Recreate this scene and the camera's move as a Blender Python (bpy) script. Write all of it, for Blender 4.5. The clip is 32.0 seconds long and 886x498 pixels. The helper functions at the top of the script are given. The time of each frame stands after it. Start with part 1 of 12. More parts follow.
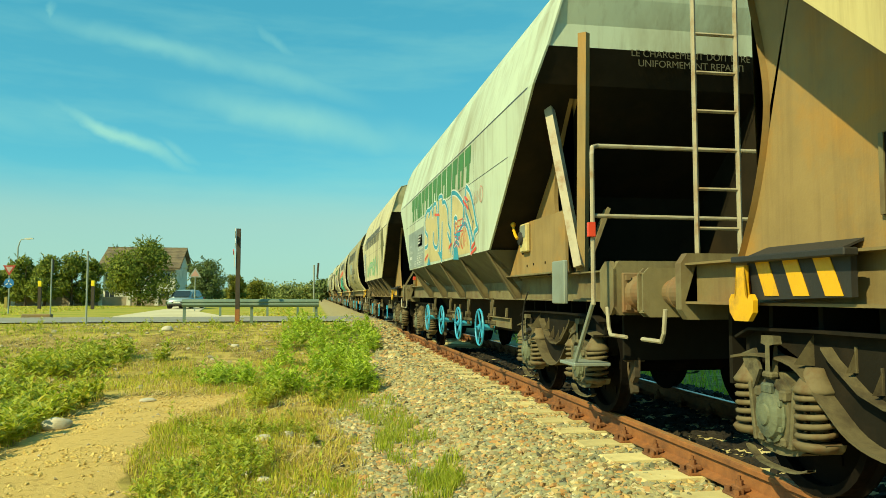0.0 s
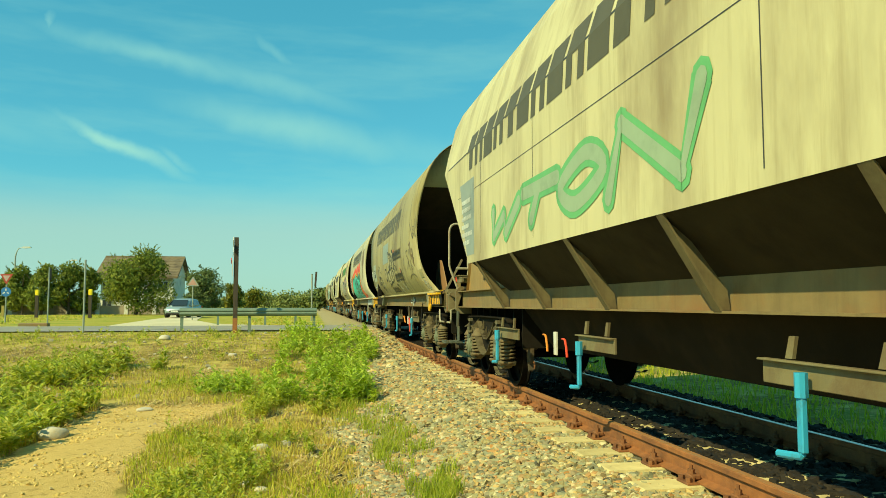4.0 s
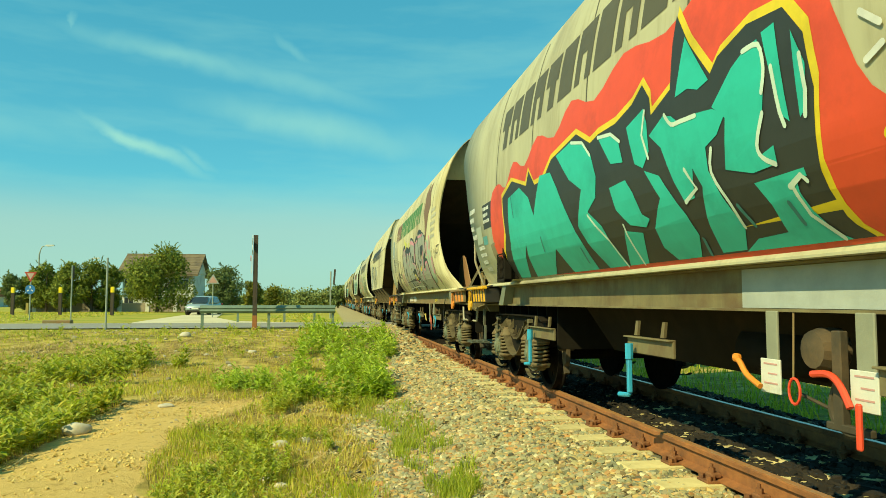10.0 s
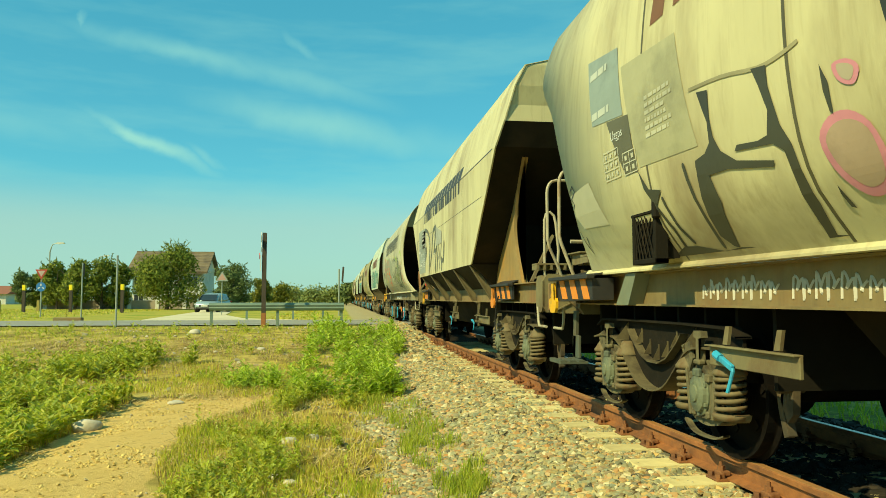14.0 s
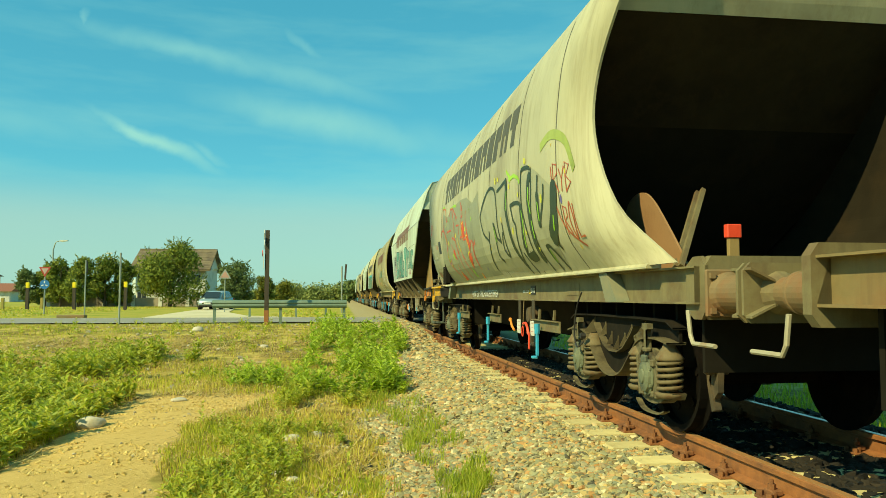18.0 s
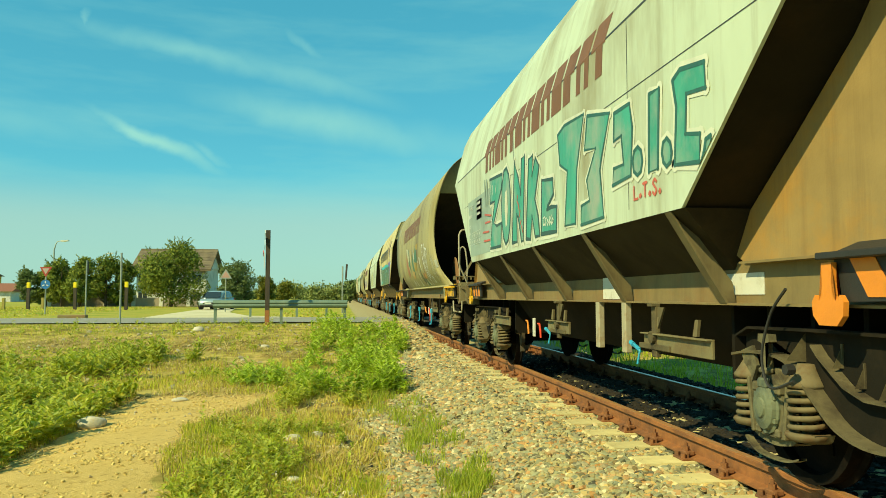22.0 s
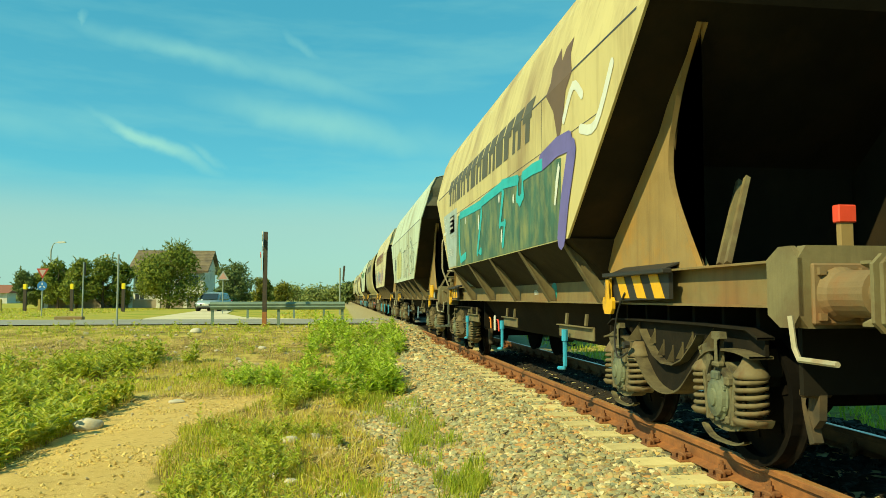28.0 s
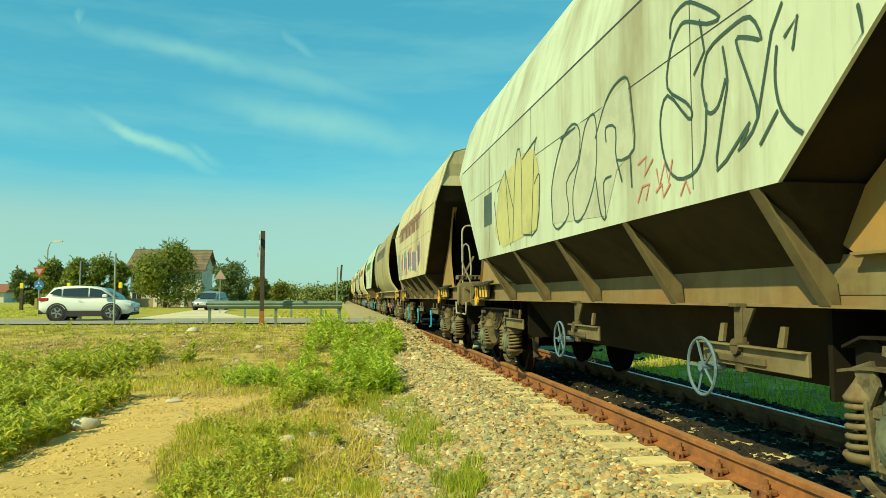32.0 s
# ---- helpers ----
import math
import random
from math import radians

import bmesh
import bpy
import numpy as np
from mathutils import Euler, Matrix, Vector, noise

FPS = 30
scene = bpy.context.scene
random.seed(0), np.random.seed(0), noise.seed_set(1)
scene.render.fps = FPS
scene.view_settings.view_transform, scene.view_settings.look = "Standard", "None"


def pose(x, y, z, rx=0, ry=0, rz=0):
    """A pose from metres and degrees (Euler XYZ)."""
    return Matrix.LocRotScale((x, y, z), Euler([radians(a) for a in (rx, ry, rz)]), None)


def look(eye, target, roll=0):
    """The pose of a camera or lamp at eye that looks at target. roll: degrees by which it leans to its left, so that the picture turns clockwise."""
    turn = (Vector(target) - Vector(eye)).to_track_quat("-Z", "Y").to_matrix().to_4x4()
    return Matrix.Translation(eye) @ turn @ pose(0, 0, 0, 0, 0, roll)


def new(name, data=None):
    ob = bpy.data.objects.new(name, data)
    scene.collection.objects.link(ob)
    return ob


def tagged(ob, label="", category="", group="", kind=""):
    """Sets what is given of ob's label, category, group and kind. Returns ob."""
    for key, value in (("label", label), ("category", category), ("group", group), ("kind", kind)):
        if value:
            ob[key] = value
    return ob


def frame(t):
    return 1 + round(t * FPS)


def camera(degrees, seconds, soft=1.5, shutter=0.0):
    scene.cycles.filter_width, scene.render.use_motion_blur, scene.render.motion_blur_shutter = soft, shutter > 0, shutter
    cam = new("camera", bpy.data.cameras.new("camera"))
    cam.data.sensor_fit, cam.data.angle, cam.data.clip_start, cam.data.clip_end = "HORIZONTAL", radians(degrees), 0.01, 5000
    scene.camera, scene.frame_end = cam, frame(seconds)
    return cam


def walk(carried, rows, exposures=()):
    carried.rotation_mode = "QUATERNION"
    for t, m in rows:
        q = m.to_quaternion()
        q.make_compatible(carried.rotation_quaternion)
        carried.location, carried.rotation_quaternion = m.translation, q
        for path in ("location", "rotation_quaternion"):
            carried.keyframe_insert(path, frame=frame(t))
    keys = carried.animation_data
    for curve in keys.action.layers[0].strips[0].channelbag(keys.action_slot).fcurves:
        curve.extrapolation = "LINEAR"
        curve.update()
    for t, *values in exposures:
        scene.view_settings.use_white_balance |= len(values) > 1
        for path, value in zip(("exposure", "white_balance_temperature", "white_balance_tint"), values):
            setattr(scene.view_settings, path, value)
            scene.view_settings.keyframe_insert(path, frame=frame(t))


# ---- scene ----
# ======================================================================
# camera: stands on one spot beside the line and pans slightly
EYE = (0.0, 0.0, 1.13)
CAM_ROWS = (
    (0, 9.844, 3.547), (0.5, 10.022, 3.730), (1, 10.136, 3.864), (1.5, 10.170, 3.957), (2, 10.197, 4.064), (2.5, 10.168, 4.141),
    (3, 10.145, 4.197), (3.5, 10.093, 4.211), (5.5, 9.641, 4.275), (6, 9.562, 4.263), (6.5, 9.434, 4.222), (7, 9.265, 4.198),
    (7.5, 9.123, 4.156), (8, 9.006, 4.142), (8.5, 8.916, 4.129), (9, 8.800, 4.088), (9.5, 8.682, 4.064), (10, 8.593, 4.023),
    (10.5, 8.486, 4.011), (11, 8.398, 4.010), (11.5, 8.291, 3.999), (12, 8.215, 3.957), (12.5, 8.148, 3.933), (13, 8.084, 3.889),
    (13.5, 8.020, 3.864), (14, 7.956, 3.823), (14.5, 7.888, 3.811), (16.5, 7.761, 3.677), (17, 7.761, 3.676), (17.5, 7.761, 3.665),
    (18, 7.749, 3.624), (18.5, 7.706, 3.612), (19, 7.694, 3.612), (19.5, 7.694, 3.612), (20, 7.694, 3.612), (20.5, 7.694, 3.612),
    (21, 7.694, 3.612), (21.5, 7.694, 3.612), (22, 7.694, 3.624), (22.5, 7.693, 3.665), (23, 7.693, 3.676), (23.5, 7.706, 3.677),
    (24, 7.749, 3.677), (24.5, 7.761, 3.677), (25, 7.773, 3.677), (25.5, 7.825, 3.677), (27.5, 7.889, 3.746), (28, 7.889, 3.746),
    (28.5, 7.889, 3.746), (29, 7.889, 3.746), (29.5, 7.889, 3.746), (30, 7.889, 3.746), (30.5, 7.889, 3.734), (31, 7.903, 3.692),
    (31.5, 7.969, 3.678), (32, 8.085, 3.677),
)
cam = camera(61.6, 32.0, 0.8)
walk(cam, [(t, pose(*EYE, 90 + pitch, 0, -yaw)) for t, yaw, pitch in CAM_ROWS],
     exposures=[(0, 0.26, 7300, 2), (32, 0.26, 7300, 2)])

# ---- light -----------------------------------------------------------
SUN_DIR = Vector((-0.585, -0.40, 0.61)).normalized()      # towards the sun
sun = new("sun", bpy.data.lights.new("sun", "SUN"))
sun.data.energy, sun.data.angle, sun.data.color = 4.6, radians(0.53), (1.0, 0.91, 0.53)
sun.matrix_world = look((0, 0, 60), Vector((0, 0, 60)) - SUN_DIR)

world = bpy.data.worlds.new("world")
scene.world = world
world.use_nodes = True
wn, wl = world.node_tree.nodes, world.node_tree.links
wn.clear()
w_out, w_bg = wn.new("ShaderNodeOutputWorld"), wn.new("ShaderNodeBackground")
w_sky = wn.new("ShaderNodeTexSky")
w_sky.sky_type, w_sky.sun_disc = "NISHITA", False
w_sky.sun_elevation = math.asin(SUN_DIR.z)
w_sky.sun_rotation = math.atan2(SUN_DIR.x, SUN_DIR.y)
w_sky.air_density, w_sky.dust_density, w_sky.ozone_density = 1.0, 0.4, 1.5
w_bg.inputs["Strength"].default_value = 0.10
# the film's cyan sky: a tint over the whole dome
w_tint = wn.new("ShaderNodeMix")
w_tint.data_type, w_tint.blend_type = "RGBA", "MULTIPLY"
w_tint.inputs[0].default_value = 1.0
w_tint.inputs[7].default_value = (0.52, 1.18, 1.14, 1)
wl.new(w_sky.outputs[0], w_tint.inputs[6])
# thin cirrus, drawn out along the wind
w_co, w_map, w_noise = wn.new("ShaderNodeTexCoord"), wn.new("ShaderNodeMapping"), wn.new("ShaderNodeTexNoise")
w_map.inputs["Rotation"].default_value = (0.0, radians(-14), 0.0)
w_map.inputs["Scale"].default_value = (2.2, 2.2, 12.0)
w_noise.inputs["Scale"].default_value, w_noise.inputs["Detail"].default_value = 1.5, 5.0
w_noise.inputs["Roughness"].default_value = 0.55
wl.new(w_co.outputs["Generated"], w_map.inputs[0])
wl.new(w_map.outputs[0], w_noise.inputs["Vector"])
w_ramp = wn.new("ShaderNodeValToRGB")
w_ramp.color_ramp.elements[0].position, w_ramp.color_ramp.elements[1].position = 0.46, 0.80
w_ramp.color_ramp.elements[1].color = (0.42, 0.42, 0.42, 1)
wl.new(w_noise.outputs["Fac"], w_ramp.inputs[0])
w_cloud = wn.new("ShaderNodeMix")
w_cloud.data_type = "RGBA"
w_cloud.inputs[7].default_value = (2.6, 6.2, 6.2, 1)


def wisp_chain():
    """Single drawn-out wisps of cirrus in the part of the sky over the road, added to the thin veil."""
    sep = wn.new("ShaderNodeSeparateXYZ")
    wl.new(w_co.outputs["Generated"], sep.inputs[0])

    def calc(op, a, b):
        q = wn.new("ShaderNodeMath")
        q.operation = op
        for sock, v in zip(q.inputs, (a, b)):
            if isinstance(v, bpy.types.NodeSocket):
                wl.new(v, sock)
            else:
                sock.default_value = v
        return q.outputs[0]
    ahead = calc("MAXIMUM", sep.outputs[1], 0.02)
    flat = wn.new("ShaderNodeCombineXYZ")
    wl.new(calc("DIVIDE", sep.outputs[0], ahead), flat.inputs[0])
    wl.new(calc("DIVIDE", sep.outputs[2], ahead), flat.inputs[1])
    rough = wn.new("ShaderNodeTexNoise")
    rough.inputs["Scale"].default_value, rough.inputs["Detail"].default_value = 16.0, 6.0
    wl.new(flat.outputs[0], rough.inputs["Vector"])
    bend = wn.new("ShaderNodeVectorMath")
    bend.operation = "MULTIPLY_ADD"
    wl.new(rough.outputs["Color"], bend.inputs[0])
    bend.inputs[1].default_value, bend.inputs[2].default_value = (0.05, 0.022, 0.0), (-0.025, -0.011, 0.0)
    moved = wn.new("ShaderNodeVectorMath")
    wl.new(flat.outputs[0], moved.inputs[0])
    wl.new(bend.outputs[0], moved.inputs[1])
    total = w_ramp.outputs[0]
    # middle (sideways, up), turn, half length, half width, strength
    for u, v, turn, half_l, half_w, amount in ((-0.245, 0.205, -26, 0.125, 0.014, 1.0), (-0.175, 0.185, -30, 0.040, 0.009, 0.35), (-0.02, 0.232, -11, 0.24, 0.034, 0.62),
                                               (-0.20, 0.322, -12, 0.22, 0.022, 0.52), (-0.06, 0.295, -14, 0.18, 0.026, 0.45), (-0.42, 0.225, -9, 0.16, 0.030, 0.32), (0.16, 0.205, -8, 0.20, 0.040, 0.30),
                                               (-0.05, 0.335, -42, 0.05, 0.010, 0.30), (-0.33, 0.36, 80, 0.02, 0.007, 0.35)):
        m = wn.new("ShaderNodeMapping")
        m.vector_type = "TEXTURE"
        m.inputs["Location"].default_value, m.inputs["Rotation"].default_value = (u, v, 0), (0, 0, radians(turn))
        m.inputs["Scale"].default_value = (half_l, half_w, 1)
        wl.new(moved.outputs[0], m.inputs[0])
        far = wn.new("ShaderNodeVectorMath")
        far.operation = "LENGTH"
        wl.new(m.outputs[0], far.inputs[0])
        fall = wn.new("ShaderNodeMapRange")
        fall.interpolation_type = "SMOOTHSTEP"
        fall.inputs[1].default_value, fall.inputs[2].default_value = 1.0, 0.0
        fall.inputs[3].default_value, fall.inputs[4].default_value = 0.0, amount
        wl.new(far.outputs["Value"], fall.inputs[0])
        streaky = calc("MULTIPLY", fall.outputs[0], calc("ADD", rough.outputs["Fac"], 0.45))
        total = calc("MAXIMUM", total, streaky)
    return total


wl.new(wisp_chain(), w_cloud.inputs[0])
w_flat = wn.new("ShaderNodeMix")
w_flat.data_type = "RGBA"
w_flat.inputs[0].default_value = 0.42
w_flat.inputs[7].default_value = (0.30, 4.4, 6.5, 1)
wl.new(w_tint.outputs[2], w_flat.inputs[6])
wl.new(w_flat.outputs[2], w_cloud.inputs[6])
# pale haze above the horizon
w_sep, w_low, w_haze = wn.new("ShaderNodeSeparateXYZ"), wn.new("ShaderNodeMapRange"), wn.new("ShaderNodeMix")
wl.new(w_co.outputs["Generated"], w_sep.inputs[0])
w_low.interpolation_type = "SMOOTHSTEP"
w_low.inputs[1].default_value, w_low.inputs[2].default_value = 0.165, 0.085
w_low.inputs[3].default_value, w_low.inputs[4].default_value = 0.0, 0.62
wl.new(w_sep.outputs[2], w_low.inputs[0])
w_haze.data_type = "RGBA"
w_haze.inputs[7].default_value = (3.9, 5.7, 5.1, 1)
wl.new(w_low.outputs[0], w_haze.inputs[0])
wl.new(w_cloud.outputs[2], w_haze.inputs[6])
wl.new(w_haze.outputs[2], w_bg.inputs[0])
wl.new(w_bg.outputs[0], w_out.inputs[0])


# ---- materials -------------------------------------------------------
def mat(name, col, rough=0.6, metal=0.0, var=0.25, scale=6.0, stain=None, stain_amt=0.5, stain_scale=1.2,
        bump=0.15, bump_scale=60.0, per_object=0.0, stretch=(1, 1, 1), spec=0.5, streak=None):
    """Base colour with fine grain, larger stains of a second colour, and fine relief."""
    m = bpy.data.materials.new(name)
    m.use_nodes = True
    n, l = m.node_tree.nodes, m.node_tree.links
    b = n["Principled BSDF"]
    b.inputs["Roughness"].default_value, b.inputs["Metallic"].default_value = rough, metal
    b.inputs["Specular IOR Level"].default_value = spec
    co = n.new("ShaderNodeTexCoord")
    mp = n.new("ShaderNodeMapping")
    mp.inputs["Scale"].default_value = stretch
    l.new(co.outputs["Object"], mp.inputs[0])

    def noise_tex(s, d=4.0, r=0.6):
        t = n.new("ShaderNodeTexNoise")
        t.inputs["Scale"].default_value, t.inputs["Detail"].default_value, t.inputs["Roughness"].default_value = s, d, r
        l.new(mp.outputs[0], t.inputs["Vector"])
        return t

    def mix(fac, a, c, blend="MIX"):
        x = n.new("ShaderNodeMix")
        x.data_type, x.blend_type = "RGBA", blend
        for sock, v in ((x.inputs[0], fac), (x.inputs[6], a), (x.inputs[7], c)):
            if isinstance(v, bpy.types.NodeSocket):
                l.new(v, sock)
            else:
                sock.default_value = v if not isinstance(v, tuple) else (*v[:3], 1)
        return x.outputs[2]

    fine = noise_tex(scale)
    lo, hi = tuple(c * (1 - var) for c in col), tuple(min(1.0, c * (1 + var)) for c in col)
    out = mix(fine.outputs["Fac"], lo, hi)
    if stain:
        big = noise_tex(stain_scale, 6.0, 0.65)
        rp = n.new("ShaderNodeMapRange")
        rp.inputs[1].default_value, rp.inputs[2].default_value = 0.62 - 0.3 * stain_amt, 0.78 - 0.2 * stain_amt
        l.new(big.outputs["Fac"], rp.inputs[0])
        out = mix(rp.outputs[0], out, stain)
    if streak:
        sm = n.new("ShaderNodeMapping")
        sm.inputs["Scale"].default_value = (3.5, 3.5, 0.22)
        l.new(co.outputs["Object"], sm.inputs[0])
        st = n.new("ShaderNodeTexNoise")
        st.inputs["Scale"].default_value, st.inputs["Detail"].default_value, st.inputs["Roughness"].default_value = 2.2, 6.0, 0.7
        l.new(sm.outputs[0], st.inputs["Vector"])
        sr = n.new("ShaderNodeMapRange")
        sr.inputs[1].default_value, sr.inputs[2].default_value, sr.inputs[4].default_value = 0.50, 0.80, 0.55
        l.new(st.outputs["Fac"], sr.inputs[0])
        out = mix(sr.outputs[0], out, streak)
    if per_object:
        inf = n.new("ShaderNodeObjectInfo")
        r2 = n.new("ShaderNodeMapRange")
        r2.inputs[3].default_value, r2.inputs[4].default_value = 1 - per_object, 1 + per_object
        l.new(inf.outputs["Random"], r2.inputs[0])
        hv = n.new("ShaderNodeHueSaturation")
        l.new(r2.outputs[0], hv.inputs["Value"])
        l.new(out, hv.inputs["Color"])
        out = hv.outputs[0]
    l.new(out, b.inputs["Base Color"])
    if bump:
        bt = noise_tex(bump_scale, 3.0)
        bp = n.new("ShaderNodeBump")
        bp.inputs["Strength"].default_value, bp.inputs["Distance"].default_value = bump, 0.01
        l.new(bt.outputs["Fac"], bp.inputs["Height"])
        l.new(bp.outputs[0], b.inputs["Normal"])
    return m


def islands(name, cols, rough=0.9, trans=0.0, spec=0.3):
    """For joined small pieces: each piece takes a colour of its own."""
    m = bpy.data.materials.new(name)
    m.use_nodes = True
    n, l = m.node_tree.nodes, m.node_tree.links
    b = n["Principled BSDF"]
    b.inputs["Roughness"].default_value = rough
    b.inputs["Specular IOR Level"].default_value = spec
    g = n.new("ShaderNodeNewGeometry")
    r = n.new("ShaderNodeValToRGB")
    while len(r.color_ramp.elements) < len(cols):
        r.color_ramp.elements.new(0.5)
    for i, (e, c) in enumerate(zip(r.color_ramp.elements, cols)):
        e.position, e.color = i / (len(cols) - 1), (*c, 1)
    l.new(g.outputs["Random Per Island"], r.inputs[0])
    l.new(r.outputs[0], b.inputs["Base Color"])
    if trans:
        t = n.new("ShaderNodeBsdfTranslucent")
        l.new(r.outputs[0], t.inputs[0])
        x = n.new("ShaderNodeMixShader")
        x.inputs[0].default_value = trans
        l.new(b.outputs[0], x.inputs[1])
        l.new(t.outputs[0], x.inputs[2])
        l.new(x.outputs[0], n["Material Output"].inputs[0])
    return m


M = {}
M["rust"] = mat("rail_rust", (0.30, 0.115, 0.035), 0.8, 0.0, 0.45, 14, (0.15, 0.062, 0.026), 0.55, 2.6, 0.4, 60)
M["rail_shine"] = mat("rail_head", (0.40, 0.36, 0.30), 0.32, 0.9, 0.12, 12, (0.30, 0.22, 0.13), 0.3, 3.0, 0.03)
M["rail_old"] = mat("rail_head_rusty", (0.42, 0.20, 0.07), 0.6, 0.2, 0.2, 12, (0.30, 0.22, 0.13), 0.3, 3.0, 0.05)
M["concrete"] = mat("sleeper_concrete", (0.66, 0.55, 0.26), 0.9, 0, 0.2, 9, (0.52, 0.42, 0.19), 0.5, 3, 0.3, 50, 0.12)
M["gravel_ground"] = mat("gravel_ground", (0.24, 0.20, 0.12), 0.95, 0, 0.5, 22, (0.14, 0.12, 0.07), 0.5, 5, 0.6, 30)
M["asphalt"] = mat("asphalt", (0.27, 0.255, 0.205), 0.9, 0, 0.15, 8, (0.20, 0.19, 0.15), 0.4, 0.3, 0.2, 80)
M["sand_road"] = mat("sand_road", (0.60, 0.52, 0.33), 0.95, 0, 0.15, 2, (0.50, 0.43, 0.24), 0.4, 0.2, 0.1)
M["white_line"] = mat("white_line", (0.62, 0.60, 0.52), 0.8, 0, 0.15, 6)
M["frame"] = mat("frame_brown", (0.215, 0.16, 0.068), 0.75, 0, 0.35, 5, (0.24, 0.13, 0.048), 0.45, 1.4, 0.15, 60, streak=(0.12, 0.075, 0.035))
M["frame_grey"] = mat("frame_grey", (0.195, 0.165, 0.080), 0.75, 0, 0.4, 5, (0.13, 0.080, 0.036), 0.5, 1.8, 0.15, 60, streak=(0.08, 0.055, 0.03))
M["bogie"] = mat("bogie_dust", (0.125, 0.102, 0.055), 0.9, 0, 0.45, 9, (0.055, 0.042, 0.026), 0.55, 4, 0.25, 60, spec=0.2)
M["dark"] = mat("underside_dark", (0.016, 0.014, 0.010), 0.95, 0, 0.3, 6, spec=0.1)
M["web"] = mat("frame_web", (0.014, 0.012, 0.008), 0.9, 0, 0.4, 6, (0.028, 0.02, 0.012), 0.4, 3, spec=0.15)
M["cover"] = mat("axle_cover", (0.15, 0.165, 0.10), 0.7, 0, 0.4, 12, (0.07, 0.085, 0.065), 0.5, 7, 0.4, 40)
M["casing"] = mat("axlebox_casing", (0.155, 0.135, 0.075), 0.85, 0, 0.45, 11, (0.060, 0.048, 0.03), 0.55, 7, 0.4, 40, spec=0.25)
# shade below the hoppers is put into these two near-black colours
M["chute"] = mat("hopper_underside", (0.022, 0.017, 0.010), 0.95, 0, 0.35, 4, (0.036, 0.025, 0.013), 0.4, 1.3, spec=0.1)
M["chute_top"] = mat("hopper_slope_shade", (0.036, 0.028, 0.014), 0.9, 0, 0.35, 4, (0.02, 0.015, 0.008), 0.55, 1.1, streak=(0.05, 0.034, 0.015), spec=0.15)
# wheels: the shade behind the bogie frames is put into this near-black
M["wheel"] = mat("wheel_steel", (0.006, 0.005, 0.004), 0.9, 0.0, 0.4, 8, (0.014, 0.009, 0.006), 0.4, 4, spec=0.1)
M["tread"] = mat("wheel_tread", (0.38, 0.33, 0.26), 0.35, 0.9, 0.1, 8, bump=0)
M["spring"] = mat("spring_steel", (0.165, 0.13, 0.068), 0.8, 0, 0.4, 12, (0.12, 0.06, 0.024), 0.5, 5, spec=0.3)
M["yellow"] = mat("yellow_paint", (0.78, 0.42, 0.02), 0.5, 0, 0.12, 8, (0.50, 0.27, 0.04), 0.25, 5)
M["orange"] = mat("orange_paint", (0.72, 0.24, 0.03), 0.55, 0, 0.15, 8)
M["black"] = mat("black_paint", (0.025, 0.024, 0.022), 0.6, 0, 0.2, 8)
M["red"] = mat("red_paint", (0.75, 0.07, 0.03), 0.5, 0, 0.12, 9)
M["blue"] = mat("blue_paint", (0.03, 0.36, 0.58), 0.5, 0, 0.15, 9, (0.05, 0.20, 0.28), 0.3, 8)
M["white"] = mat("white_paint", (0.62, 0.62, 0.55), 0.6, 0, 0.12, 9, (0.40, 0.37, 0.28), 0.3, 5)
M["rail_pipe"] = mat("handrail_paint", (0.40, 0.36, 0.25), 0.55, 0, 0.2, 9, (0.28, 0.17, 0.08), 0.4, 5)
M["gusset"] = mat("gusset_rust", (0.30, 0.205, 0.08), 0.75, 0, 0.30, 3, (0.44, 0.22, 0.042), 0.42, 1.1, 0.15, 60, streak=(0.15, 0.09, 0.035))
# hollow ends: deep shade painted near-black, the sunlit upper slope painted brown
M["inner"] = mat("hopper_shade", (0.022, 0.018, 0.011), 0.98, 0, 0.4, 3, (0.036, 0.025, 0.013), 0.4, 1.2, spec=0.1)
M["slope"] = mat("hopper_dirt_lit", (0.042, 0.031, 0.016), 0.95, 0, 0.4, 3, (0.026, 0.019, 0.011), 0.5, 1.2, streak=(0.065, 0.04, 0.018), spec=0.15)
M["buffer_rust"] = mat("buffer_rust", (0.21, 0.145, 0.07), 0.75, 0, 0.35, 6, (0.22, 0.10, 0.04), 0.5, 3.0, 0.2, 60)
M["wood"] = mat("dark_wood", (0.060, 0.046, 0.032), 0.85, 0, 0.3, 10, (0.035, 0.027, 0.02), 0.5, 3, 0.3, 40, stretch=(6, 6, 1))
M["galv"] = mat("galvanised", (0.30, 0.34, 0.29), 0.55, 0.3, 0.12, 8, (0.22, 0.24, 0.19), 0.4, 2)
M["galv_green"] = mat("guardrail_green", (0.135, 0.20, 0.155), 0.6, 0.2, 0.2, 3, (0.20, 0.25, 0.19), 0.4, 1.2)
# end plates of wagon 11, darker than on the other wagons
M["end_grime"] = mat("end_plate_dark", (0.17, 0.17, 0.115), 0.8, 0, 0.3, 4, (0.10, 0.085, 0.05), 0.5, 1.4, streak=(0.08, 0.06, 0.035))
M["roof_dirt"] = mat("roof_dirt", (0.30, 0.235, 0.13), 0.8, 0, 0.3, 4, (0.19, 0.14, 0.075), 0.5, 1.1)
GRIME = mat("brake_grime", (0.055, 0.044, 0.026), 0.85, 0, 0.4, 7, (0.12, 0.08, 0.04), 0.4, 3)
BODY = {}
